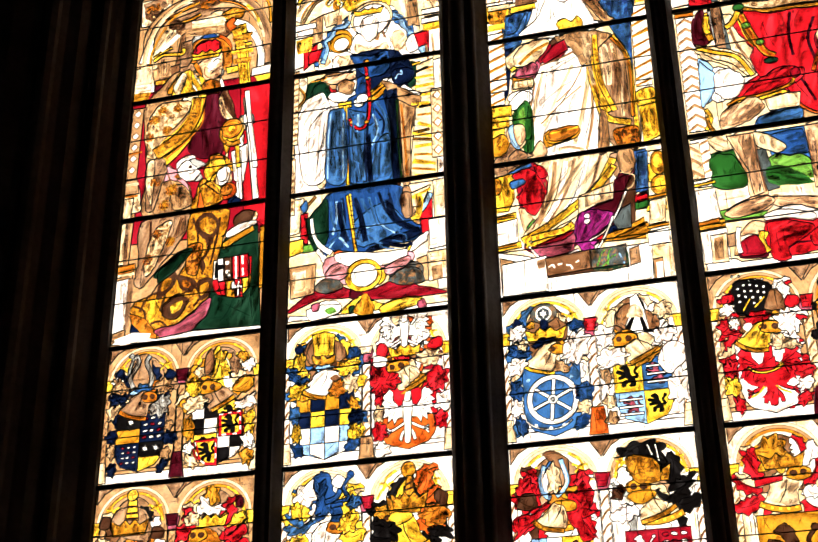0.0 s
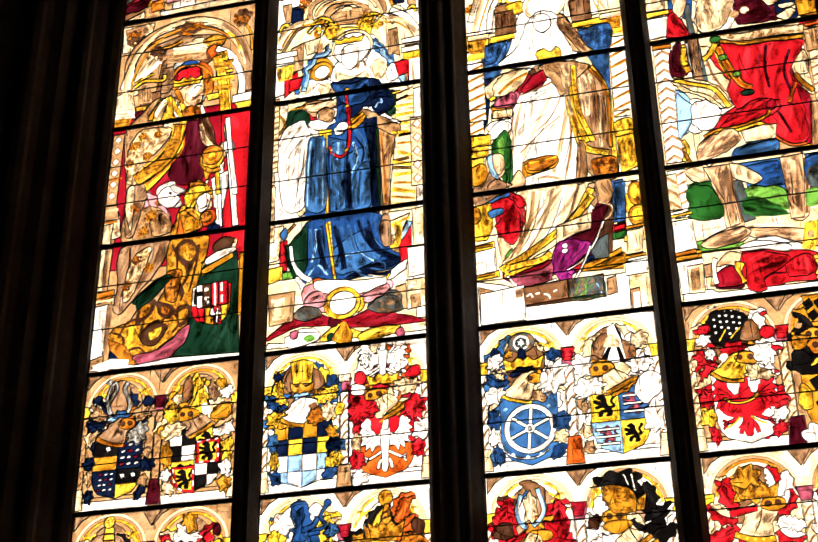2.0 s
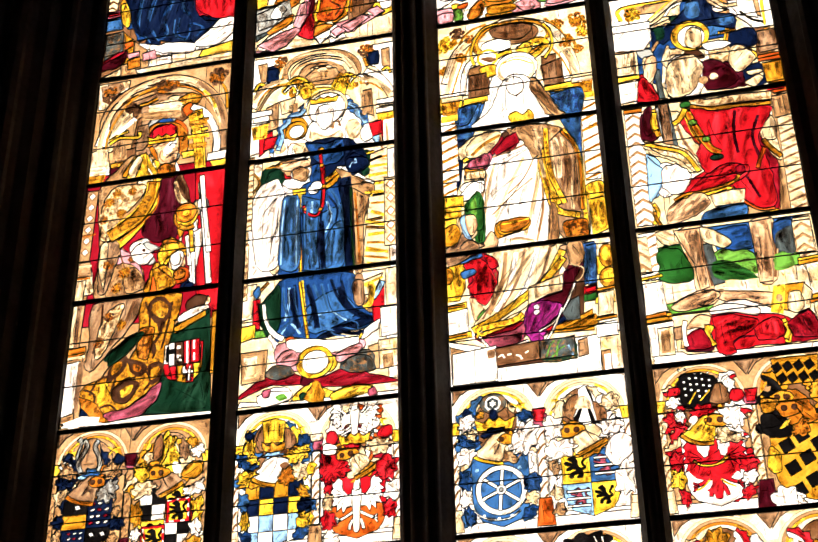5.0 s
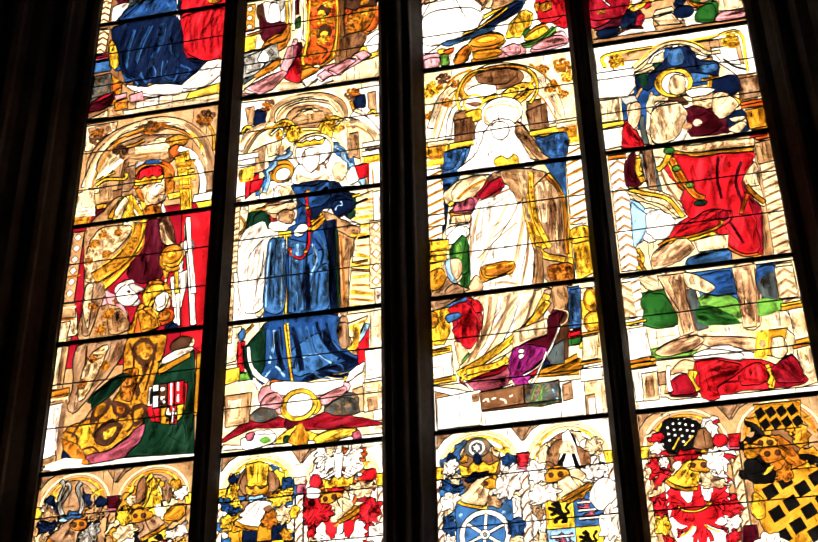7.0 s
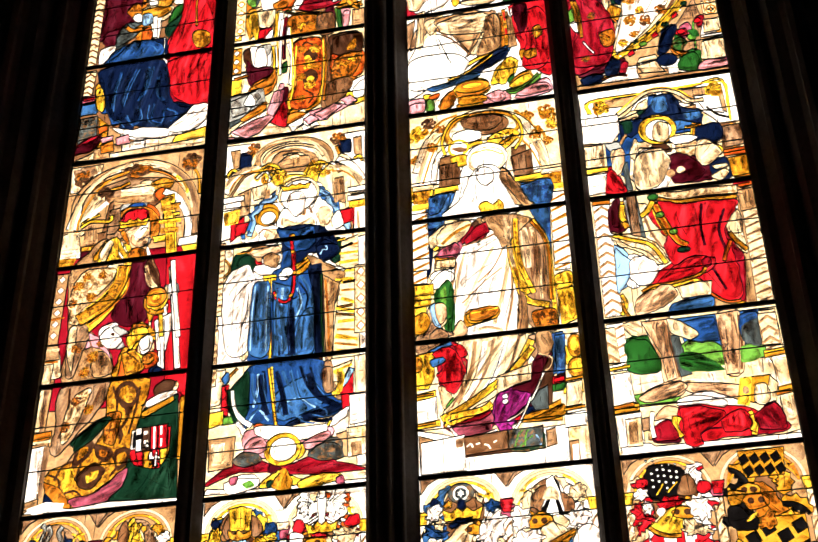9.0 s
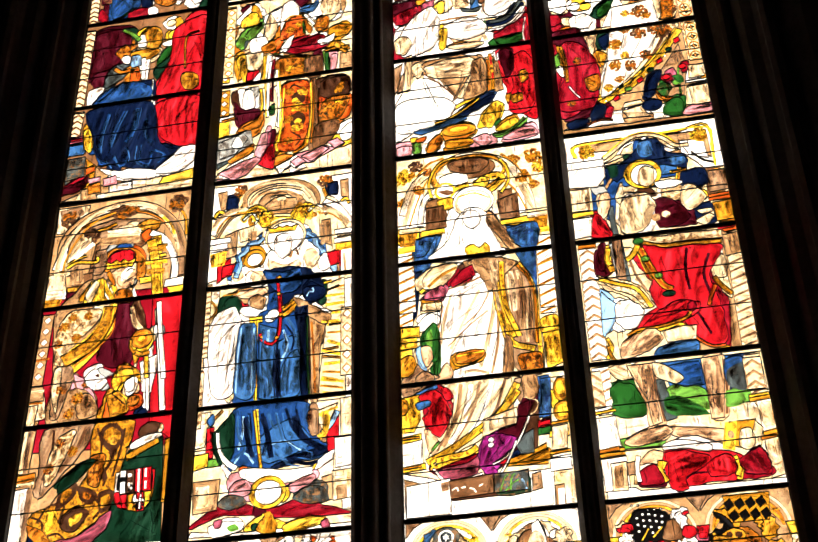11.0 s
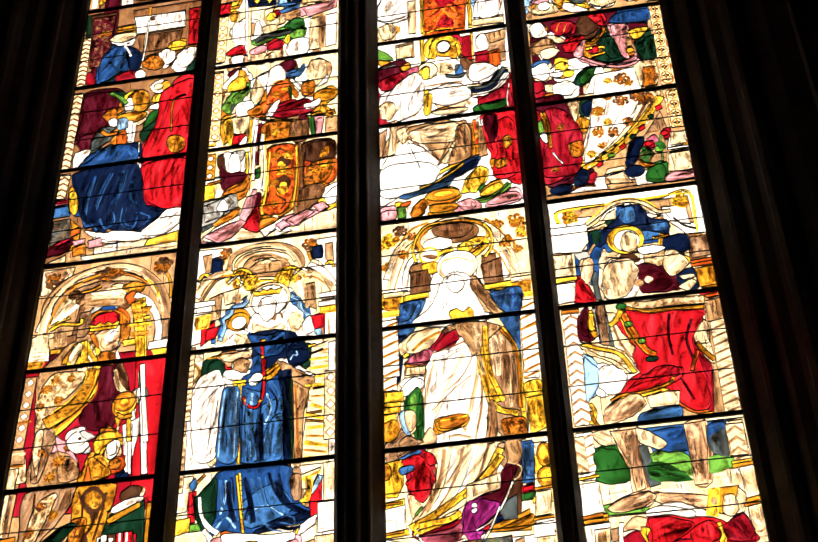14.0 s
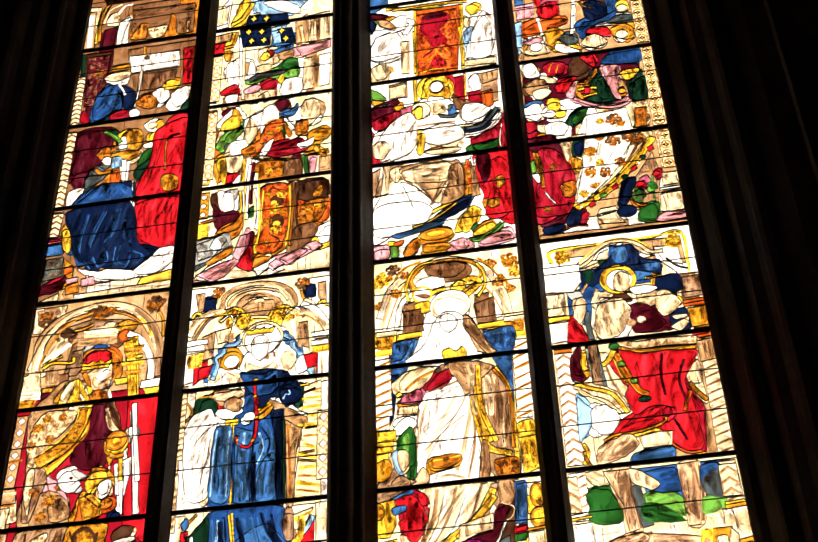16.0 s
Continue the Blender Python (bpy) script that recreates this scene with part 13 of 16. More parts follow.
p.soft("red", "drape:100", 70.3, 65.7, 82.3, 72.4, 87.8, 58.1, 87.4, 32.3, 78.7, 22.0, 69.5, 26.9, 74.0, 47.5)
p.soft("maroon", "drape", 66.6, 75.3, 75.2, 75.6, 74.9, 60.4, 70.5, 52.4, 67.8, 61.7)
p.soft("gold", "damask", 77.8, 55.5, 81.9, 57.0, 83.3, 50.1, 78.8, 46.6)
p.soft("gold", "damask", 71.7, 37.1, 78.3, 39.0, 78.8, 32.9, 73.0, 31.4)
p.wash(3, 76.2, 55.8, 75.4, 30.1)
p.ink(0.3, 5.2, 42.2, 21.7, 45.8, 26.4, 36.4)
p.ink(0.3, 8.2, 24.7, 24.5, 28.3)
p.wash(2.5, 25.8, 73.8, 28.6, 55.5, 34.6, 39.3)
p.wash(3, 43.9, 66.0, 40.9, 49.0, 36.1, 36.9)
p.ink(0.3, 50.7, 69.3, 44.9, 50.4, 40.3, 36.2)
p.wash(3, 76.8, 64.5, 77.2, 46.9, 74.4, 28.2)
p.wash(3, 83.9, 58.8, 83.3, 41.5, 79.7, 27.3)
p.ink(0.35, 79.7, 59.5, 78.9, 33.7)
p.build()

p = Panel(3, 2.326, 5.420, "stained-glass panel of a dark king in white brocade with jewelled hem")
p.piece("tan", "stone", 5.0, 336.7, 91.7, 314.3, 90.8, 0.1, -1.1, -0.6)
p.piece("azure", "plain", 1.8, 223.6, 8.0, 227.8, 7.7, 205.8, 2.1, 199.4)
p.piece("pink", "plain", 1.3, 211.6, 14.7, 212.4, 14.5, 201.0, 2.2, 200.5)
p.piece("sky", "plain", 1.7, 193.6, 5.7, 190.1, 4.5, 166.3, 0.6, 161.9)
p.soft("red", "drape", 14.5, 218.5, 28.7, 207.6, 31.1, 195.2, 20.0, 198.7)
p.soft("blue", "drape:50", 42.3, 173.7, 48.9, 189.1, 63.2, 191.3, 63.4, 204.2, 74.1, 205.0, 66.3, 182.1, 50.0, 174.1, 44.5, 168.1)
p.soft("umber", "plain", 53.2, 208.7, 60.4, 209.2, 63.3, 197.7, 55.2, 195.2)
p.band("orange", "plain", 1.4, 46.9, 210.1, 51.2, 203.7, 52.0, 198.1)
p.band("white", "clear", 2.8, 42.4, 214.4, 40.9, 194.1, 38.5, 177.7)
p.soft("orange", "drape:20", 3.6, 182.0, 7.4, 194.0, 33.2, 194.7, 35.2, 186.8, 20.3, 185.8, 8.8, 176.7)
p.band("cream", "clear", 3.2, 16.9, 196.2, 19.0, 179.8, 20.9, 161.8)
p.soft("cream", "drape", 65.0, 170.9, 75.6, 172.8, 77.8, 163.0, 66.5, 161.3)
p.soft("gold", "plain", 66.0, 179.1, 79.1, 178.3, 79.0, 172.0, 66.0, 173.8)
p.soft("white", "drape", 42.8, 165.3, 49.7, 171.1, 59.7, 161.7, 48.1, 157.0)
p.soft("slate", "drape:30", 24.1, 173.5, 35.8, 178.3, 41.3, 170.8, 28.4, 167.4)
p.soft("cream", "drape:30", 2.8, 171.8, 16.5, 175.1, 20.9, 161.8, 5.4, 160.9)
p.soft("gold", "drape:20", 24.0, 165.2, 38.1, 167.4, 44.3, 159.9, 25.5, 159.8)
p.soft("pink", "plain", 3.6, 172.6, 11.0, 177.3, 15.8, 175.2, 6.9, 169.9)
strip(p, 84.2, 157.5, 85.8, 207.3, 8.9, "rosette", "cream", "amber")
strip(p, 83.1, 81.1, 84.6, 152.4, 8.5, "rosette", "cream", "amber")
strip(p, 83.1, 46.0, 82.9, 77.5, 8.2, "rosette", "cream", "amber")
p.piece("maroon", "plain", 2.2, 155.5, 77.8, 152.8, 76.4, 81.9, -0.4, 82.8)
p.soft("ruby", "plain", 15.2, 145.7, 24.0, 150.9, 33.0, 145.1, 29.6, 137.8, 20.7, 137.7)
p.soft("umber", "plain", 31.4, 142.4, 39.0, 149.8, 45.9, 143.4, 43.4, 133.0, 34.4, 131.9)
p.soft("pink", "drape:110", 51.8, 141.2, 64.6, 140.5, 64.9, 126.7, 67.0, 107.0, 60.0, 114.1, 54.4, 128.8)
p.soft("fir", "drape:60", 44.0, 132.9, 52.3, 140.1, 59.8, 112.3, 53.7, 105.9, 42.6, 113.8)
p.soft("fir", "drape", 66.9, 121.4, 79.6, 126.6, 79.0, 107.5, 69.6, 106.5)
p.band("gold", "plain", 2.3, 35.5, 129.7, 43.6, 129.0, 50.2, 139.5)
p.soft("tan", "damask", 62.2, 126.3, 66.2, 126.4, 67.2, 113.6, 63.1, 112.6)
p.soft("cream", "drape:20", 0.1, 112.6, 12.4, 115.0, 11.7, 99.0, 1.7, 100.0)
p.soft("white", "clear", 13.4, 111.0, 32.7, 115.7, 39.2, 107.8, 27.2, 95.1, 14.2, 97.6)
p.soft("fir", "drape:40", 25.3, 95.5, 34.4, 105.9, 40.1, 103.8, 37.8, 94.9, 28.9, 92.0)
p.soft("amber", "plain", 6.6, 87.0, 15.3, 88.1, 14.9, 83.6, 7.6, 83.2)
p.soft("cream", "drape:60", 39.5, 103.9, 65.9, 103.5, 62.2, 80.1, 31.0, 80.6)
p.soft("cream", "damask", 67.7, 102.2, 77.7, 103.0, 76.2, 82.9, 67.8, 82.7)
acanthus(p, 52.7, 97.6, 4.2, "gold")
p.soft("ruby", "drape:70", -0.3, 76.4, 17.6, 77.6, 23.4, 64.0, 21.3, 30.6, 15.8, 14.0, 3.3, 14.5, -1.2, 27.8)
p.soft("cream", "drape:60", 32.5, 76.6, 74.2, 77.8, 74.4, 69.7, 50.5, 38.2, 24.0, 26.7, 20.9, 33.2, 31.0, 50.3)
p.band("brown", "~drape", 1.9, 70.7, 75.8, 63.7, 61.9, 54.1, 46.1)
acanthus(p, 65.5, 70.4, 4.4, "brown")
p.ink(0.63, 58.1, 78.2, 49.4, 60.1, 37.5, 40.5)
p.ink(0.63, 66.1, 77.5, 59.4, 62.7, 44.2, 43.6)
p.ink(0.64, 45.1, 77.9, 39.5, 57.5)
p.band("yellow", "plain", 5.2, 21.9, 24.6, 40.3, 31.5, 59.6, 49.5, 76.7, 71.9)
p.disc("fir", "plain", 38.3, 31.0, 2.2, 1.7)
p.piece("red", "plain", 44.1, 36.8, 48.1, 38.6, 48.9, 35.0, 45.5, 33.1)
p.disc("fir", "plain", 53.0, 42.9, 2.2, 2.1)
p.piece("stone", "stone", 60.6, 38.1, 74.9, 59.8, 77.5, 41.9, 72.1, 13.4, 61.9, 15.2)
p.soft("red", "plain", 60.3, 35.6, 65.5, 37.2, 65.4, 32.1, 61.0, 32.0)
p.soft("green", "drape", 59.7, 12.3, 63.5, 18.2, 71.7, 19.3, 71.1, 6.3, 60.5, 4.8)
p.piece("white", "plain", 0.9, 4.3, 22.0, 13.8, 65.5, 14.6, 73.1, 3.5)
p.piece("tan", "plain", 35.8, 14.7, 48.6, 17.5, 51.3, 4.7, 36.3, 3.2)
p.piece("cream", "plain", 36.5, 15.4, 38.2, 19.3, 47.7, 20.1, 49.1, 16.6)
p.soft("navy", "plain", 3.2, 6.3, 11.2, 11.5, 18.9, 7.8, 9.2, 3.7)
p.band("gold", "plain", 1.5, 16.5, 8.2, 23.1, 12.0, 28.9, 8.5)
p.soft("maroon", "drape:20", 2.0, 13.1, 16.7, 23.0, 29.1, 21.7, 28.5, 16.0, 9.2, 10.2)
p.piece("cream", "stone", 77.3, 41.1, 88.1, 41.7, 89.0, 31.3, 78.4, 31.5)
p.piece("gold", "plain", 76.7, 32.6, 90.6, 33.6, 90.5, 29.3, 77.2, 27.5)
p.piece("slate", "plain", 75.8, 26.1, 89.7, 27.8, 89.7, 12.0, 78.0, 11.6)
p.piece("rose", "plain", 71.4, 8.6, 88.8, 10.6, 88.9, 3.2, 72.4, 2.8)
p.piece("orange", "plain", 3.7, 192.6, 12.6, 196.0, 31.2, 196.2, 35.2, 186.8, 22.3, 185.4, 7.5, 177.0, 4.1, 179.8)
p.soft("rose", "drape", 16.4, 198.4, 23.3, 218.7, 32.0, 211.3, 29.9, 197.6, 21.8, 195.1)
p.piece("pink", "plain", 2.9, 209.0, 13.7, 208.8, 13.4, 196.9, 2.0, 197.3)
p.soft("white", "drape:60", 8.1, 185.3, 13.3, 187.4, 13.9, 177.7, 8.8, 175.7)
p.piece("white", "clear", 14.8, 196.6, 17.6, 196.0, 20.2, 177.4, 16.6, 177.1)
p.soft("gold", "drape:60", 21.1, 179.3, 29.5, 178.6, 26.0, 164.8, 21.1, 164.8)
p.soft("pink", "plain", 4.9, 172.4, 11.0, 177.3, 16.5, 175.1, 10.6, 172.2)
p.soft("gold", "drape:60", 3.9, 168.4, 9.9, 172.3, 10.7, 166.0, 6.7, 159.6)
p.soft("white", "drape", 10.6, 172.2, 17.8, 173.8, 19.3, 167.2, 15.1, 159.9, 8.2, 160.3)
p.soft("yellow", "drape:20", 25.9, 171.0, 32.6, 167.5, 39.9, 163.9, 38.8, 160.0, 26.9, 159.5)
p.soft("blue", "drape:40", 40.8, 185.6, 51.2, 190.8, 62.1, 193.7, 66.8, 208.9, 68.3, 197.7, 61.8, 185.2, 48.9, 182.8, 43.7, 173.4, 40.6, 177.2)
p.piece("white", "clear", 40.6, 204.9, 42.7, 204.5, 38.2, 174.6, 36.1, 175.0)
p.soft("grey", "drape:20", 50.2, 181.4, 64.5, 190.0, 79.0, 187.8, 78.6, 179.5, 56.9, 178.9)
p.soft("white", "drape", 41.8, 162.5, 46.2, 170.8, 50.7, 174.0, 53.3, 166.2, 58.6, 170.2, 59.7, 161.7, 54.4, 157.8)
p.soft("yellow", "drape", 69.9, 199.5, 76.1, 203.5, 78.3, 193.3, 74.2, 188.9, 69.7, 192.0)
p.soft("white", "drape:60", 64.7, 168.9, 70.1, 172.9, 73.7, 169.0, 73.5, 161.9, 68.6, 160.9)
p.band("amber", "plain", 2.4, 65.3, 179.2, 75.9, 174.8, 77.5, 166.1)
p.soft("gold", "drape:70", 73.9, 170.0, 77.5, 166.1, 73.9, 159.7, 71.4, 161.3)
p.piece("gold", "drape", -1.3, 156.2, 9.0, 154.1, 13.9, 146.0, 11.0, 137.6, 1.7, 140.5)
p.soft("white", "drape:60", 0.6, 153.8, 8.3, 153.2, 12.9, 143.2, 7.8, 140.3, 2.3, 140.4)
p.soft("maroon", "drape:40", 16.1, 147.6, 21.3, 151.5, 29.3, 148.8, 27.5, 137.3, 21.1, 135.6, 16.1, 140.6)
p.soft("white", "drape:10", 12.7, 141.3, 16.3, 142.5, 24.5, 134.9, 23.5, 132.1, 12.5, 138.3)
p.soft("red", "drape:30", 24.4, 133.9, 34.7, 134.8, 31.2, 126.7, 25.9, 121.9, 23.2, 128.3)
p.soft("red", "damask", 39.5, 153.8, 45.2, 155.6, 50.9, 151.4, 51.6, 145.2, 47.9, 143.0, 42.4, 149.1)
p.piece("blue", "drape", 54.5, 146.6, 61.5, 154.2, 80.3, 156.3, 77.8, 137.8, 53.3, 142.9)
p.band("azure", "~drape", 1.3, 70.3, 153.4, 68.6, 139.7)
p.piece("pink", "stone", 51.7, 140.2, 65.2, 139.4, 60.8, 131.4, 60.4, 122.7, 64.3, 111.4, 58.2, 110.7, 53.8, 124.1)
p.piece("cream", "damask", 63.8, 133.8, 76.8, 135.0, 74.9, 131.5, 68.1, 130.9, 66.6, 124.4, 63.6, 126.9)
p.soft("fir", "drape", 38.8, 116.4, 47.8, 130.2, 52.3, 134.1, 53.9, 119.2, 57.3, 108.9, 45.3, 108.5)
p.soft("fir", "drape:70", 69.5, 120.9, 78.5, 132.7, 76.2, 110.9, 72.1, 105.1, 67.5, 110.7)
p.band("gold", "damask", 2.3, 35.9, 119.9, 40.0, 126.9, 50.6, 136.5)
p.soft("gold", "damask", 33.9, 127.1, 39.5, 128.9, 45.6, 122.8, 45.4, 115.1, 37.1, 113.0, 33.7, 118.4)
p.piece("ruby", "plain", 37.5, 122.5, 41.5, 122.6, 42.3, 117.7, 37.6, 117.6)
p.soft("pink", "drape:150", 27.9, 121.5, 34.5, 132.9, 32.5, 119.6, 41.4, 109.2, 57.0, 106.2, 65.5, 110.2, 66.3, 106.2, 54.5, 101.9, 41.5, 104.5, 31.7, 112.1)
p.soft("amber", "plain", 61.1, 117.8, 65.2, 118.8, 65.6, 111.1, 61.6, 111.0)
p.soft("brown", "drape", 0.1, 130.0, 6.2, 136.6, 11.3, 132.7, 6.8, 128.6, 2.9, 122.6)
p.soft("white", "drape:30", 5.0, 123.2, 7.7, 130.4, 15.3, 131.8, 18.7, 124.3, 16.2, 119.0, 8.5, 116.7)
p.soft("azure", "drape:30", -0.5, 113.7, 4.5, 117.5, 12.6, 116.8, 10.2, 112.5, 0.7, 112.5)
p.soft("white", "clear", -0.8, 110.9, 9.0, 114.7, 12.2, 105.5, 7.6, 98.9, -0.6, 105.1)
p.disc("white", "clear", 18.9, 105.1, 8.2, 6.2)
p.soft("yellow", "drape", 14.9, 112.6, 16.8, 117.9, 22.7, 116.8, 23.5, 110.9, 19.8, 107.8)
p.piece("gold", "damask", 17.9, 109.1, 23.3, 109.0, 22.3, 98.8, 17.6, 98.8)
p.soft("fir", "drape:40", 25.8, 93.5, 31.4, 102.7, 40.2, 104.7, 38.6, 95.7, 30.0, 89.9)
p.soft("ruby", "drape", 0.5, 93.7, 3.5, 96.9, 6.7, 88.8, 5.0, 83.6, 0.5, 85.4)
p.soft("white", "drape", 15.3, 88.1, 20.5, 94.5, 28.1, 90.3, 27.1, 81.3, 17.9, 81.2)
p.soft("cream", "drape:60", 6.0, 95.4, 15.2, 94.6, 15.3, 88.1, 8.7, 88.4)
p.piece("white", "clear", 40.9, 104.6, 44.8, 103.8, 50.8, 82.3, 31.2, 82.3)
p.soft("cream", "drape:80", 64.4, 101.9, 68.7, 104.8, 67.4, 84.6, 62.7, 83.7)
p.piece("amber", "damask", 69.3, 99.0, 77.1, 98.4, 74.9, 82.2, 67.7, 81.8)
p.soft("fir", "plain", 25.9, 69.8, 28.7, 77.4, 35.2, 77.0, 31.9, 65.1, 27.4, 65.0)
p.soft("tan", "drape:80", 19.4, 76.4, 26.7, 76.8, 25.6, 66.3, 22.5, 61.5, 20.7, 69.0)
p.soft("amber", "drape:80", 23.7, 60.4, 26.7, 64.3, 30.6, 59.1, 27.7, 50.0, 25.5, 53.0)
p.soft("ruby", "drape:100", 5.2, 79.0, 18.2, 77.5, 20.9, 65.3, 26.5, 50.2, 23.2, 25.2, 15.0, 18.3, 0.7, 13.3, 0.7, 34.2, 5.1, 55.0)
p.piece("gold", "damask", 2.0, 72.4, 5.3, 72.7, 8.3, 41.4, 5.0, 40.2)
p.soft("leaf", "plain", -0.1, 63.0, 3.4, 65.9, 3.1, 54.5, 0.5, 54.9)
p.soft("white", "clear", 0.5, 54.1, 4.4, 55.1, 4.9, 46.3, 2.5, 47.6)
p.piece("white", "clear", 37.1, 76.7, 41.7, 76.7, 29.3, 46.3, 24.4, 30.1, 20.3, 27.4, 24.2, 34.3, 29.1, 50.6)
acanthus(p, 69.3, 69.7, 4.1, "brown")
p.soft("navy", "drape:60", 53.6, 37.6, 61.0, 41.4, 62.4, 37.7, 52.6, 20.1, 49.1, 21.6)
p.soft("amber", "drape:60", 57.3, 27.6, 60.3, 22.1, 67.2, 17.6, 64.3, 14.8, 57.5, 19.3)
p.soft("rose", "drape", 64.5, 39.1, 69.3, 41.7, 70.8, 34.6, 66.3, 29.4, 63.0, 32.5)
p.soft("green", "plain", 60.5, 33.0, 64.0, 30.7, 67.1, 25.9, 62.3, 22.6, 60.3, 26.3)
p.band("leaf", "plain", 1.2, 74.6, 44.1, 71.9, 37.8, 71.2, 20.2)
p.soft("green", "plain", 69.7, 18.0, 73.4, 18.2, 72.9, 10.0, 69.3, 10.6)
p.soft("ruby", "plain", 74.0, 44.2, 78.6, 45.1, 78.8, 38.2, 74.2, 36.5)
p.soft("ruby", "plain", 63.4, 35.9, 67.3, 36.9, 67.9, 31.7, 64.1, 31.5)
p.piece("white", "stone", 77.7, 39.3, 84.7, 39.7, 84.5, 30.4, 75.1, 29.6)
p.piece("cream", "stone", 75.0, 24.5, 85.6, 25.2, 84.9, 8.8, 73.1, 11.6)
p.piece("white", "clear", 37.7, 15.2, 50.3, 16.4, 53.4, 6.8, 39.2, 6.8)
p.piece("tan", "plain", 38.2, 8.6, 53.6, 8.4, 53.7, 4.3, 38.8, 2.8)
p.soft("ruby", "plain", 24.9, 11.7, 28.8, 18.4, 31.6, 16.3, 29.0, 9.3)
p.soft("red", "drape", 16.2, 203.9, 22.9, 210.6, 31.7, 208.6, 28.7, 195.7, 21.4, 194.6, 17.1, 198.3)
p.soft("orange", "drape:10", 4.6, 185.0, 15.9, 192.1, 31.9, 192.3, 36.0, 187.7, 25.7, 183.1, 9.4, 178.7)
p.band("white", "clear", 2.0, 16.7, 193.0, 18.1, 177.9)
p.band("white", "clear", 2.0, 40.1, 193.2, 37.6, 175.3)
p.soft("navy", "drape:120", 47.2, 202.4, 53.0, 206.5, 61.4, 202.0, 63.5, 190.7, 54.1, 184.8, 47.8, 191.5)
p.soft("blue", "drape:60", 42.1, 171.7, 45.2, 184.1, 57.8, 186.7, 69.0, 192.2, 66.3, 184.8, 55.5, 181.9, 47.8, 175.7, 45.9, 168.3)
p.band("gold", "plain", 1.4, 45.2, 207.2, 48.8, 201.0, 53.8, 198.2)
p.piece("sky", "plain", -0.1, 194.0, 5.4, 195.5, 3.3, 169.6, -0.9, 169.5)
p.soft("slate", "drape:20", 62.6, 183.0, 70.2, 187.6, 80.4, 185.4, 79.6, 179.2, 64.0, 180.0)
p.disc("cream", "plain", 73.4, 193.9, 4.0)
p.soft("gold", "drape:20", 63.4, 174.9, 70.8, 178.5, 77.2, 174.5, 77.6, 164.1, 70.6, 163.0, 64.3, 168.0)
p.disc("cream", "clear", 70.2, 168.2, 4.2)
p.soft("red", "drape:10", 46.6, 174.9, 51.6, 179.0, 61.9, 176.8, 62.5, 167.3, 52.6, 172.0)
p.soft("cream", "drape", 43.0, 163.8, 47.3, 171.6, 54.3, 171.7, 60.2, 162.7, 51.2, 159.5)
p.soft("slate", "drape", 27.7, 174.8, 33.8, 176.1, 41.8, 169.2, 37.9, 164.8, 31.2, 167.8)
p.soft("gold", "drape:40", 20.1, 180.6, 25.8, 184.6, 32.3, 179.0, 28.1, 172.1, 24.0, 165.2, 20.8, 168.5)
p.soft("white", "drape:20", 25.4, 162.3, 27.8, 168.5, 37.5, 161.3, 42.3, 157.3, 31.9, 157.4)
p.soft("cream", "drape", 4.6, 164.2, 10.7, 173.2, 19.1, 168.8, 21.8, 160.6, 9.5, 160.1)
p.soft("pink", "plain", 6.3, 171.6, 12.8, 176.9, 17.8, 174.3, 13.9, 169.9)
p.disc("white", "clear", 13.0, 167.5, 4.2)
p.soft("white", "drape:40", 1.7, 149.5, 8.9, 153.1, 13.0, 139.7, 4.3, 139.0)
p.soft("ruby", "plain", 15.3, 146.7, 21.0, 151.6, 30.0, 148.7, 27.7, 139.2, 18.0, 138.7)
p.band("gold", "~plain", 0.9, 19.0, 142.0, 20.6, 148.1, 23.2, 150.1)
p.band("gold", "~plain", 0.9, 23.6, 140.0, 24.9, 145.7, 26.5, 148.4)
p.soft("umber", "plain", 32.4, 145.7, 36.7, 153.4, 43.3, 151.0, 46.5, 142.8, 41.6, 135.4, 34.1, 135.4)
p.soft("red", "damask", 40.7, 152.5, 47.1, 154.2, 50.4, 147.0, 48.4, 140.9, 43.4, 145.9)
p.soft("cream", "drape:20", 13.3, 139.7, 20.6, 136.7, 23.6, 132.6, 20.7, 130.8, 13.5, 134.7)
p.soft("tan", "damask", 3.0, 131.9, 9.3, 137.0, 15.9, 134.2, 16.9, 126.6, 8.0, 122.6, 2.5, 125.6)
p.soft("cream", "clear", 7.3, 126.1, 15.3, 127.9, 19.3, 123.7, 12.7, 117.8, 7.8, 119.7)
p.soft("red", "drape:60", 22.1, 128.0, 29.5, 133.9, 36.3, 133.5, 31.9, 123.6, 26.5, 120.8, 22.7, 123.0)
p.soft("pink", "drape:60", 27.8, 117.2, 31.1, 126.2, 36.1, 131.6, 35.2, 123.0, 32.0, 114.9)
p.band("amber", "damask", 1.8, 36.7, 127.5, 42.4, 127.3, 48.4, 135.0, 49.6, 139.7)
p.band("yellow", "damask", 2.6, 36.1, 121.8, 41.9, 122.6, 48.5, 121.3)
p.band("yellow", "damask", 2.2, 38.7, 115.0, 47.9, 116.6)
p.piece("red", "plain", 40.2, 122.9, 44.3, 123.1, 43.7, 117.4, 40.3, 117.1)
p.soft("fir", "drape", 49.5, 129.8, 53.7, 128.9, 57.6, 113.7, 52.2, 110.0, 47.9, 116.6)
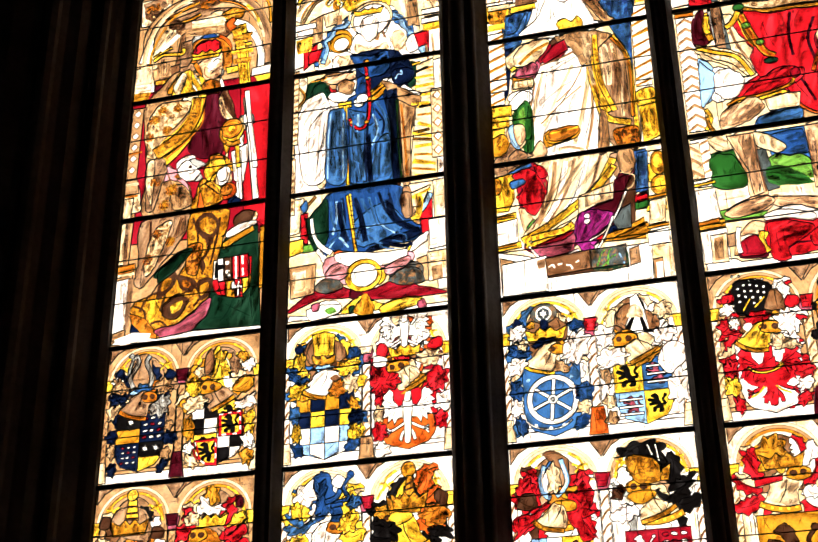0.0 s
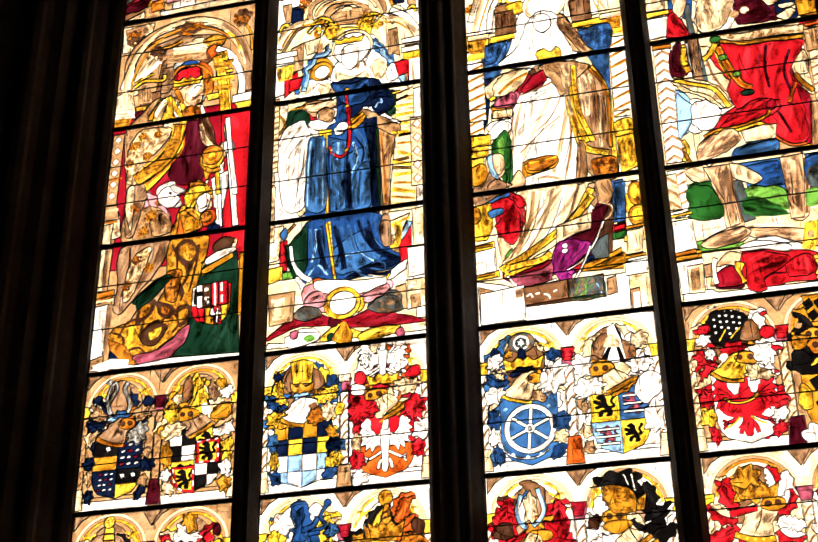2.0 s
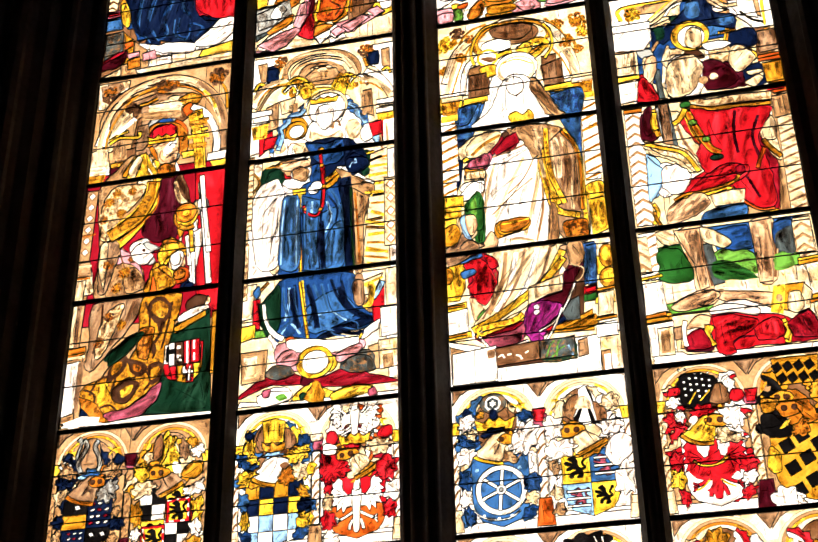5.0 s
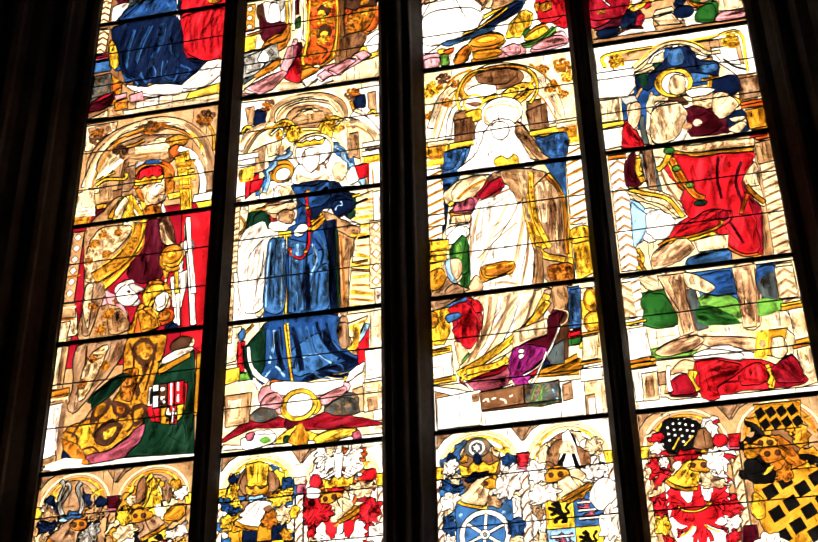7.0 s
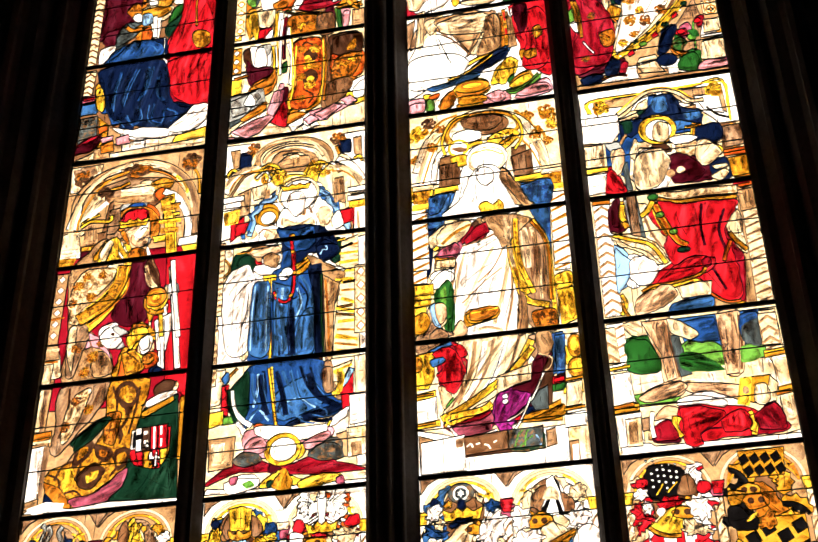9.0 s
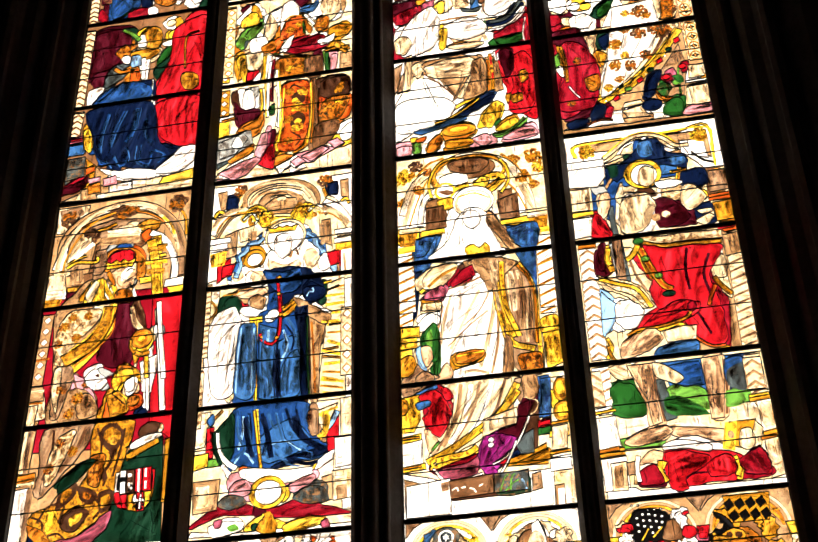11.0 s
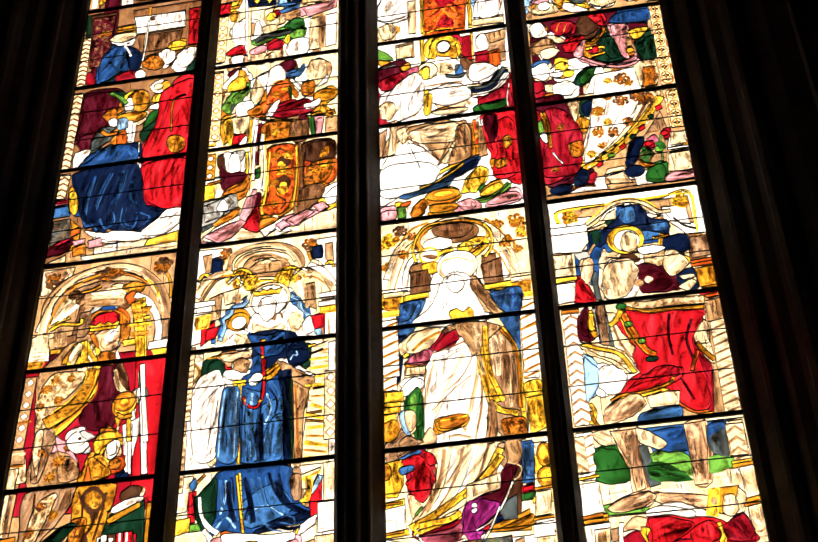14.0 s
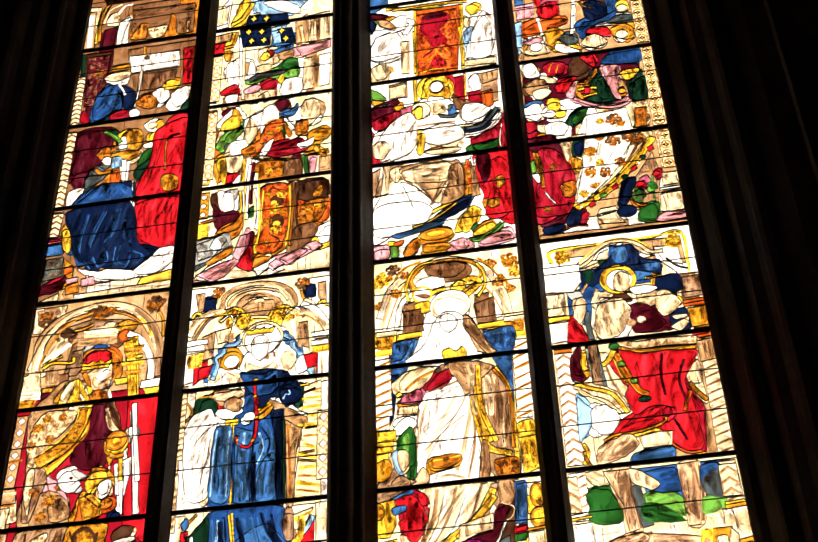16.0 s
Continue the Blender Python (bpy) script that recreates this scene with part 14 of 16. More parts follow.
p.soft("blue", "drape:85", 53.5, 143.8, 58.7, 150.3, 79.3, 151.0, 77.8, 139.8, 59.3, 141.6)
p.ink(0.4, 63.7, 149.2, 62.1, 142.0)
p.ink(0.4, 72.3, 149.9, 71.5, 141.1)
p.soft("pink", "drape:70", 54.0, 139.7, 64.1, 139.1, 62.0, 122.4, 61.9, 108.0, 58.3, 111.1, 55.5, 123.7)
p.soft("yellow", "damask", 64.2, 131.7, 68.6, 134.7, 77.0, 134.0, 72.6, 126.1, 66.8, 125.3)
p.soft("fir", "drape", 68.3, 118.7, 79.3, 126.2, 79.0, 107.0, 70.0, 106.4)
p.disc("gold", "plain", 63.5, 115.4, 2.6)
p.band("pink", "drape", 2.6, 32.6, 114.8, 42.0, 108.2, 53.0, 102.7, 62.9, 103.1, 68.4, 106.8)
p.ink(0.3, 33.9, 111.2, 44.7, 102.9, 64.2, 100.0)
strip(p, 82.6, 157.9, 83.4, 199.7, 7, "rosette", "cream", "gold")
strip(p, 82.4, 85.4, 84.0, 153.5, 7, "rosette", "cream", "gold")
strip(p, 83.6, 45.1, 84.3, 75.9, 7, "rosette", "cream", "gold")
p.disc("yellow", "damask", 19.3, 109.3, 4.5)
p.disc("white", "clear", 16.4, 103.7, 3.6)
p.disc("yellow", "clear", 23.0, 102.5, 3.6)
p.soft("green", "drape:30", 29.0, 95.7, 34.7, 103.0, 38.8, 104.1, 38.1, 97.6, 31.8, 91.4)
p.soft("ruby", "plain", 0.3, 98.9, 5.9, 97.8, 7.0, 91.5, 0.8, 89.5)
p.soft("white", "drape:40", 12.2, 94.3, 20.7, 96.3, 26.9, 91.4, 22.8, 83.9, 13.1, 85.8)
p.soft("maroon", "drape", 0.3, 83.6, 16.4, 85.2, 18.8, 76.9, 21.0, 65.3, 2.1, 73.3)
p.piece("white", "drape:70", 39.2, 98.4, 54.2, 99.2, 64.2, 100.5, 66.4, 79.3, 58.8, 58.3, 45.5, 41.2, 26.2, 23.4, 25.1, 27.8, 30.7, 50.3, 34.6, 71.7)
acanthus(p, 37.9, 66.6, 4.6, "gold")
acanthus(p, 36.0, 49.4, 4.2, "gold")
acanthus(p, 54.9, 91.6, 5.0, "amber")
acanthus(p, 52.6, 72.9, 4.5, "amber")
acanthus(p, 62.5, 74.6, 4.5, "amber")
acanthus(p, 44.8, 47.8, 4.0, "amber")
acanthus(p, 55.1, 54.6, 4.0, "amber")
acanthus(p, 30.3, 32.4, 3.0, "yellow")
acanthus(p, 74.2, 89.3, 4.0, "amber")
acanthus(p, 68.8, 73.4, 4.0, "amber")
p.band("yellow", "damask", 4.2, 77.3, 71.8, 69.4, 60.8, 59.0, 47.4, 44.5, 32.8, 24.4, 21.7)
p.piece("red", "plain", 72.3, 63.8, 75.8, 65.8, 76.6, 62.1, 73.1, 60.1)
p.disc("fir", "plain", 68.8, 56.5, 2.0, 1.6)
p.piece("red", "plain", 60.1, 48.5, 63.6, 51.3, 64.4, 47.7, 61.0, 45.7)
p.disc("fir", "plain", 56.1, 42.3, 2.2, 1.6)
p.piece("red", "plain", 47.0, 35.4, 50.5, 38.2, 51.4, 34.6, 48.0, 32.7)
p.disc("leaf", "plain", 41.6, 29.6, 2.4, 1.8)
p.piece("red", "plain", 31.9, 23.7, 35.3, 26.5, 36.2, 23.0, 32.9, 21.4)
p.disc("white", "~clear", 65.9, 51.8, 0.7)
p.disc("white", "~clear", 53.2, 39.4, 0.7)
p.disc("white", "~clear", 37.5, 26.1, 0.7)
p.disc("white", "~clear", 27.7, 22.8, 0.7)
p.soft("ruby", "drape:95", 5.3, 72.7, 15.2, 73.1, 23.7, 60.4, 26.6, 42.4, 23.3, 26.0, 17.9, 18.6, 0.7, 19.5, 0.4, 34.2, 6.6, 50.3)
p.wash(4, 12.6, 62.4, 12.1, 40.7, 9.0, 24.3)
p.wash(3, 19.7, 52.3, 16.9, 31.3)
p.band("gold", "damask", 1.8, 4.6, 71.9, 6.7, 59.1, 6.5, 41.7)
p.band("white", "clear", 1.2, 7.1, 38.2, 9.8, 32.6, 12.8, 27.9)
p.soft("amber", "damask", 17.0, 42.0, 25.3, 44.8, 25.7, 34.0, 19.2, 31.8)
p.soft("cream", "drape", 20.6, 78.0, 26.0, 76.9, 23.7, 60.4, 21.2, 67.5)
p.soft("gold", "drape", 25.7, 64.4, 31.7, 59.8, 29.1, 50.6, 25.9, 56.5)
p.soft("navy", "plain", 28.3, 73.8, 35.1, 76.2, 32.1, 63.3, 28.3, 67.5)
p.soft("navy", "drape:20", 2.8, 8.8, 9.4, 11.8, 15.5, 10.8, 13.5, 6.2, 5.5, 4.3)
p.soft("navy", "drape:20", 17.2, 12.6, 21.3, 21.4, 27.3, 19.1, 24.7, 9.2, 18.4, 8.3)
p.band("orange", "plain", 1.2, 15.1, 6.8, 23.1, 8.7, 30.1, 7.5)
p.soft("navy", "drape:80", 49.7, 23.5, 56.1, 37.2, 62.3, 41.2, 58.7, 28.2, 53.9, 19.9)
p.disc("navy", "plain", 53.8, 14.9, 6.0, 4.6)
p.band("amber", "damask", 2.0, 57.6, 25.1, 61.4, 18.6, 66.6, 17.7)
p.soft("green", "plain", 59.8, 6.5, 61.9, 15.2, 69.1, 18.1, 72.1, 13.4, 69.5, 3.7)
p.soft("green", "damask", 58.7, 28.2, 63.1, 30.8, 65.6, 26.2, 63.2, 19.9, 58.8, 22.4)
p.disc("red", "plain", 64.6, 34.8, 2.2)
p.disc("red", "plain", 74.9, 41.5, 2.2)
p.disc("leaf", "plain", 70.1, 29.6, 2.6)
p.soft("green", "~plain", 68.3, 35.0, 73.0, 35.0, 74.5, 29.7, 70.7, 29.5)
p.piece("cream", "drape", 78.1, 41.8, 86.4, 41.1, 86.6, 31.7, 77.2, 31.3)
p.band("white", "clear", 1.6, 75.3, 28.7, 87.7, 29.0)
p.piece("cream", "drape", 76.3, 25.1, 88.1, 25.6, 87.1, 10.9, 77.2, 10.5)
p.soft("pink", "drape:10", 69.8, 5.7, 75.7, 10.8, 87.6, 8.7, 87.9, 4.6, 73.1, 3.5)
p.piece("cream", "plain", 36.0, 13.5, 47.1, 15.7, 51.6, 6.7, 39.8, 6.7)
p.piece("tan", "plain", 36.2, 7.3, 39.9, 7.5, 52.1, 6.2, 51.8, 3.8, 37.9, 3.0)
acanthus(p, 13.7, 57.8, 2.6, "amber")
acanthus(p, 20.8, 38.3, 2.8, "gold")
acanthus(p, 7.4, 24.6, 2.6, "amber")
acanthus(p, 45.1, 77.9, 3.2, "gold")
acanthus(p, 42.6, 56.9, 3.0, "yellow")
acanthus(p, 37.3, 38.4, 2.8, "gold")
acanthus(p, 59.3, 87.5, 3.0, "gold")
acanthus(p, 46.7, 91.3, 2.6, "yellow")
p.build()

p = Panel(0, -0.766, 0.000, "stained-glass panel with two crested coats of arms, black and gold")
bays(p, 0, 76.6, "stone", "gold", "gold", "tan", "tan")
mantle(p, 9, 44, 11, "navy", "cream", -1); mantle(p, 33, 46, 11, "stone", "navy", 1)
helm(p, 21, 45, 11.5, 1, "stone", "amber")
p.band("grey", "drape", 2.7, 15.0, 55.5, 13.2, 62.2, 15.1, 68.5, 12.4, 71.8)
p.soft("sky", "plain", 13.7, 49.8, 17.7, 51.7, 21.4, 50.1, 18.0, 48.1)
p.soft("navy", "plain", 4.9, 61.4, 8.9, 63.9, 10.5, 59.5, 7.6, 58.1)
p.soft("white", "drape:60", 2.9, 56.9, 6.9, 59.4, 10.8, 55.4, 6.8, 53.5)
p.soft("tan", "drape:60", 5.8, 51.3, 11.0, 53.6, 13.7, 50.4, 9.0, 49.2)
p.soft("tan", "drape:120", 29.0, 50.4, 34.0, 53.8, 38.4, 50.4, 35.6, 47.9, 31.0, 47.2)
p.soft("yellow", "drape", 78.3, 20.6, 80.3, 27.6, 84.3, 24.9, 82.3, 19.1)
p.soft("white", "drape", 78.0, 15.7, 81.2, 18.1, 85.2, 14.9, 82.1, 11.4)
p.soft("gold", "drape", 78.4, 7.5, 80.9, 11.6, 84.4, 9.0, 81.8, 4.4)
shield(p, 21.5, 22, 27, 31, [("black", "half:gold"), ("navy", "dots:white"), ("navy", "dots:white"), ("black", "half:yellow")])
star(p, "white", 16, 33.5, 2.6, 6); star(p, "white", 25, 18.5, 2.4, 6); star(p, "white", 31, 18.5, 2.4, 6)
mantle(p, 50, 44, 12, "gold", "cream", -1); mantle(p, 75, 44, 12, "cream", "gold", 1)
helm(p, 62, 44, 12, -1, "stone", "gold")
p.soft("yellow", "drape", 58.0, 63.2, 60.5, 69.4, 66.4, 67.5, 68.0, 59.1, 66.8, 48.3, 58.7, 50.4, 60.6, 57.1)
shield(p, 64, 23, 29, 33, [("white", "check:black"), ("yellow", "lion:black"), ("yellow", "lion:black"), ("white", "check:black")])
p.band("red", "plain", 0.9, 66.5, 33.0, 77.2, 32.9, 78.3, 21.7)
p.band("red", "plain", 0.9, 51.4, 19.0, 53.6, 10.5, 62.8, 7.4)
p.soft("stone", "stone", 15.3, 68.5, 18.2, 71.2, 22.6, 70.7, 25.4, 66.0, 26.7, 57.3, 24.0, 52.8, 16.6, 53.0, 13.6, 60.1)
p.band("grey", "drape", 2.5, 15.7, 70.9, 17.7, 67.0, 15.6, 62.3, 13.5, 57.7, 15.7, 52.5)
p.band("grey", "drape", 2.5, 24.1, 69.9, 22.3, 66.4, 24.9, 60.6, 26.0, 55.6, 24.3, 51.8)
p.soft("azure", "drape", 17.1, 50.6, 19.6, 54.3, 24.6, 53.3, 26.4, 49.9, 22.1, 48.8)
p.soft("navy", "plain", 5.4, 61.1, 7.6, 64.3, 9.7, 62.0, 8.9, 59.2)
p.soft("tan", "drape:40", 4.1, 57.5, 7.2, 59.0, 10.9, 55.3, 13.6, 52.2, 12.0, 49.3, 7.6, 50.8)
p.soft("navy", "drape:20", 2.6, 47.4, 4.7, 50.8, 8.6, 49.1, 12.4, 47.9, 10.6, 44.4, 5.7, 43.8)
p.soft("cream", "drape:60", 1.8, 42.1, 5.7, 43.8, 10.0, 44.0, 9.3, 41.0, 6.1, 35.9, 3.4, 35.7)
p.soft("tan", "drape:40", 27.7, 52.4, 32.1, 56.1, 36.7, 54.7, 37.9, 50.0, 33.5, 48.3, 29.1, 50.0)
p.soft("navy", "plain", 33.3, 56.8, 35.6, 61.1, 40.0, 58.2, 38.0, 55.3)
p.soft("grey", "drape:110", 25.1, 39.7, 27.8, 43.3, 33.2, 46.9, 37.0, 45.3, 36.6, 40.3, 34.1, 35.9, 28.0, 36.1)
p.soft("stone", "drape:50", 9.0, 39.5, 13.6, 45.3, 18.8, 49.2, 24.2, 50.6, 29.3, 47.8, 29.1, 43.8, 25.6, 41.8, 24.0, 34.9, 16.8, 36.1)
p.band("amber", "plain", 2.2, 8.7, 40.1, 13.1, 37.5, 18.7, 35.6, 24.5, 34.7)
p.soft("amber", "plain", 20.2, 47.2, 24.2, 50.1, 29.3, 47.8, 29.6, 44.2, 25.7, 43.5, 22.0, 44.6)
p.disc("umber", "~plain", 22.8, 46.7, 1.6)
p.disc("umber", "~plain", 26.9, 46.7, 1.5)
p.soft("navy", "drape", 2.1, 26.6, 5.2, 30.0, 8.5, 28.9, 8.2, 23.9, 4.6, 23.3)
p.soft("navy", "drape", 34.4, 24.4, 36.9, 27.1, 42.0, 25.3, 41.8, 21.3, 38.0, 19.8, 34.7, 20.9)
p.soft("navy", "drape", 5.0, 11.0, 8.3, 12.2, 9.8, 9.0, 8.1, 4.9, 5.0, 6.4)
p.soft("navy", "drape", 32.1, 7.1, 34.4, 11.7, 38.9, 11.5, 37.1, 7.8, 33.8, 4.7)
p.soft("tan", "drape", 3.7, 20.0, 6.1, 22.7, 8.4, 18.9, 7.3, 14.2, 4.6, 15.9)
p.soft("tan", "drape", 34.3, 28.8, 37.1, 32.5, 39.9, 31.0, 38.3, 27.2)
p.soft("tan", "drape", 33.0, 14.1, 36.3, 18.4, 39.0, 16.4, 37.9, 11.9)
p.piece("maroon", "drape", 39.3, 60.4, 46.6, 60.4, 45.2, 53.7, 40.7, 54.0)
p.piece("maroon", "drape", 40.3, 15.1, 45.4, 15.2, 47.3, 1.8, 39.1, 1.9)
p.soft("yellow", "drape:70", 58.4, 66.6, 62.6, 67.1, 65.8, 68.2, 67.4, 64.6, 66.1, 61.6, 69.1, 58.3, 69.9, 53.2, 66.4, 50.7, 60.6, 52.1, 62.5, 56.7, 63.4, 62.4, 60.5, 63.6)
p.soft("white", "~clear", 66.1, 52.7, 69.3, 52.9, 71.5, 47.8, 67.8, 47.0)
p.soft("brown", "stone", 56.0, 66.0, 58.8, 69.3, 61.0, 62.9, 60.6, 58.1, 57.2, 54.9, 54.7, 56.4)
p.soft("stone", "drape", 70.5, 65.4, 74.2, 62.5, 75.6, 56.3, 72.2, 54.3, 69.6, 58.2)
p.soft("stone", "drape:130", 59.2, 46.5, 64.2, 48.1, 67.8, 47.2, 71.7, 43.9, 74.2, 41.5, 69.4, 39.0, 60.7, 34.7, 58.0, 37.9, 61.2, 41.3)
p.soft("gold", "plain", 53.0, 48.5, 56.8, 52.0, 63.6, 50.1, 65.6, 47.2, 61.9, 45.3, 54.8, 44.8)
p.disc("umber", "~plain", 56.0, 48.3, 1.4)
p.disc("umber", "~plain", 60.4, 48.1, 1.6)
p.band("gold", "damask", 2.4, 72.8, 41.8, 67.6, 38.5, 60.4, 35.1)
p.soft("yellow", "drape:60", 45.7, 52.4, 50.7, 54.0, 53.5, 50.3, 53.2, 44.4, 49.6, 42.4, 46.2, 47.6)
p.soft("cream", "drape:40", 45.2, 41.4, 51.3, 44.3, 57.6, 41.8, 55.3, 37.3, 47.1, 35.2)
p.soft("gold", "drape:50", 71.3, 47.0, 77.0, 52.6, 81.5, 51.4, 82.7, 46.4, 78.6, 43.4, 72.9, 44.5)
p.soft("white", "drape", 76.2, 59.6, 80.1, 62.7, 83.6, 58.9, 81.2, 54.9, 77.3, 55.4)
p.soft("gold", "drape", 73.1, 64.8, 77.6, 66.0, 79.9, 61.8, 76.7, 60.3)
p.soft("white", "drape:40", 72.7, 37.5, 78.7, 40.5, 83.5, 42.6, 84.3, 36.2, 80.1, 35.0, 75.5, 34.3)
p.soft("cream", "drape", 49.4, 58.0, 53.9, 60.1, 55.9, 55.6, 52.5, 54.0)
p.soft("yellow", "drape", 77.7, 31.1, 83.9, 33.5, 83.5, 27.0, 79.3, 26.3)
p.soft("white", "drape", 77.1, 19.4, 82.1, 21.9, 84.2, 15.5, 79.9, 13.7)
p.soft("gold", "drape", 76.7, 11.7, 82.4, 12.7, 84.4, 8.7, 79.1, 5.3)
p.soft("gold", "drape", 45.2, 31.1, 49.6, 33.2, 51.9, 26.0, 50.4, 20.6, 46.2, 22.4)
p.soft("white", "drape", 45.9, 16.9, 49.2, 20.0, 52.0, 16.2, 49.7, 12.9, 46.8, 13.9)
p.soft("cream", "drape", 46.5, 11.4, 49.7, 12.9, 54.9, 7.8, 52.5, 5.1, 48.1, 7.8)
p.piece("red", "plain", 64.5, 33.0, 77.1, 33.7, 77.5, 20.7, 64.9, 20.9)
p.piece("yellow", "~plain", 66.2, 31.4, 75.6, 32.0, 75.8, 22.3, 66.5, 22.1)
lion(p, "black", 71.0, 27.2, 5.0)
p.piece("red", "plain", 51.8, 20.0, 64.5, 20.3, 65.0, 5.5, 59.4, 6.2, 54.5, 10.2)
p.piece("yellow", "~plain", 53.5, 18.7, 62.9, 18.8, 63.5, 7.4, 59.3, 7.8, 55.4, 11.3)
lion(p, "black", 59.0, 13.5, 5.0)
p.band("white", "~clear", 0.8, 65.0, 32.5, 67.3, 32.7)
p.band("white", "~clear", 0.8, 69.7, 32.9, 72.0, 33.1)
p.band("white", "~clear", 0.8, 74.4, 33.1, 76.4, 33.3)
p.band("white", "~clear", 0.8, 76.3, 30.3, 76.4, 28.2)
p.band("white", "~clear", 0.8, 76.6, 25.7, 76.7, 23.4)
p.band("white", "~clear", 0.8, 66.7, 21.5, 69.1, 21.5)
p.band("white", "~clear", 0.8, 72.6, 21.5, 74.9, 21.5)
p.band("white", "~clear", 0.8, 52.8, 19.0, 53.0, 16.7)
p.band("white", "~clear", 0.8, 53.4, 13.8, 54.4, 11.7)
p.band("white", "~clear", 0.8, 56.0, 9.0, 58.2, 7.3)
p.band("white", "~clear", 0.8, 63.7, 17.8, 63.8, 15.6)
p.band("white", "~clear", 0.8, 64.0, 12.1, 64.1, 9.3)
p.build()

p = Panel(1, -0.766, 0.000, "stained-glass panel with chequered blue-gold shield and white eagle shield")
bays(p, 0, 76.6, "brown", "yellow", "cream", "white", "white")
mantle(p, 8, 46, 12, "azure", "yellow", -1); mantle(p, 35, 46, 12, "yellow", "azure", 1)
helm(p, 22, 45, 12, 1, "white", "gold")
p.soft("azure", "drape", 37.0, 25.8, 42.4, 26.3, 43.5, 20.7, 38.1, 20.7)
p.soft("yellow", "drape", 36.0, 17.7, 41.3, 19.3, 41.9, 14.4, 37.1, 12.8)
shield(p, 21.5, 20, 30, 34, [("white", "check:sky")])
for k in range(4): p.piece(("gold", "navy")[k % 2], "plain", 6.5 + 7.5 * k, 28.5, 14 + 7.5 * k, 28.5, 14 + 7.5 * k, 37, 6.5 + 7.5 * k, 37); p.piece(("navy", "yellow")[k % 2], "plain", 6.5 + 7.5 * k, 20, 14 + 7.5 * k, 20, 14 + 7.5 * k, 28.5, 6.5 + 7.5 * k, 28.5)
mantle(p, 51, 42, 12, "ruby", "white", -1); mantle(p, 76, 44, 12, "ruby", "cream", 1); mantle(p, 74, 60, 9, "orange", "white", 1)
helm(p, 63, 44, 11, -1, "cream", "gold")
bird(p, "white", 62, 66, 12)
shield(p, 64, 21, 30, 34, [("red", "half:orange")])
bird(p, "white", 64, 22, 14)
p.soft("brown", "stone", 10.9, 53.9, 10.2, 62.6, 14.6, 67.9, 15.9, 56.2, 14.8, 53.4)
p.soft("gold", "drape:20", 3.0, 36.2, 6.7, 41.9, 15.0, 44.9, 12.3, 40.7, 16.8, 35.2, 9.7, 34.9)
p.soft("blue", "drape:40", 2.7, 47.5, 3.7, 53.1, 7.6, 50.9, 11.1, 46.5, 6.7, 44.2)
p.soft("yellow", "drape", 6.6, 49.9, 9.8, 52.9, 12.7, 49.2, 10.0, 47.2)
p.soft("yellow", "drape:60", 30.4, 47.0, 32.5, 53.6, 38.0, 54.6, 39.7, 50.4, 34.8, 46.5)
p.soft("yellow", "plain", 4.7, 57.5, 7.4, 61.2, 10.8, 59.1, 8.1, 54.3)
p.soft("navy", "plain", 5.1, 62.7, 7.9, 65.8, 9.1, 62.2, 6.9, 60.1)
p.soft("yellow", "drape:60", 4.6, 16.7, 6.1, 22.6, 8.9, 20.1, 9.1, 13.6, 5.8, 12.8)
p.soft("blue", "drape", 5.4, 8.5, 7.4, 13.7, 10.2, 10.2, 9.8, 5.9)
p.soft("yellow", "drape", 33.9, 13.6, 36.0, 21.0, 39.7, 16.8, 38.7, 12.6)
p.soft("white", "drape:30", 48.4, 60.7, 51.2, 66.1, 56.6, 63.1, 57.6, 58.4, 53.3, 57.8)
p.soft("white", "drape:130", 65.8, 58.5, 67.5, 65.1, 72.9, 66.7, 76.6, 62.8, 72.2, 59.4, 67.9, 57.1)
p.soft("gold", "drape:30", 64.9, 35.8, 67.6, 40.9, 75.1, 42.8, 74.0, 38.5, 70.2, 35.1)
p.soft("red", "drape:40", 45.6, 38.5, 47.3, 46.7, 55.9, 45.1, 59.6, 40.8, 56.4, 35.6, 47.8, 33.9)
p.soft("brown", "stone", 11.1, 58.1, 12.8, 64.4, 16.0, 67.3, 17.4, 56.6, 14.3, 53.8)
p.soft("brown", "stone", 26.2, 65.3, 30.0, 63.5, 32.5, 58.0, 31.3, 54.9, 26.9, 54.8)
p.piece("yellow", "drape", 14.0, 70.2, 21.0, 71.3, 26.5, 69.2, 25.6, 57.6, 15.5, 58.2)
p.ink(0.4, 17.2, 70.7, 18.0, 58.5)
p.ink(0.4, 20.4, 70.8, 20.8, 58.2)
p.ink(0.4, 23.6, 70.1, 23.3, 57.8)
p.ink(0.3, 14.4, 64.8, 26.0, 64.3)
p.soft("gold", "damask", 14.2, 59.0, 17.4, 56.6, 19.9, 58.5, 22.5, 56.0, 26.2, 58.1, 25.7, 53.4, 16.2, 53.5)
p.soft("sky", "drape", 14.4, 50.9, 18.1, 53.0, 24.4, 52.5, 25.7, 50.4, 20.1, 49.4)
p.soft("white", "drape:50", 9.3, 38.7, 13.2, 44.9, 18.2, 49.7, 25.1, 50.1, 29.7, 47.0, 28.5, 43.7, 25.2, 42.4, 22.1, 35.6, 14.7, 36.0)
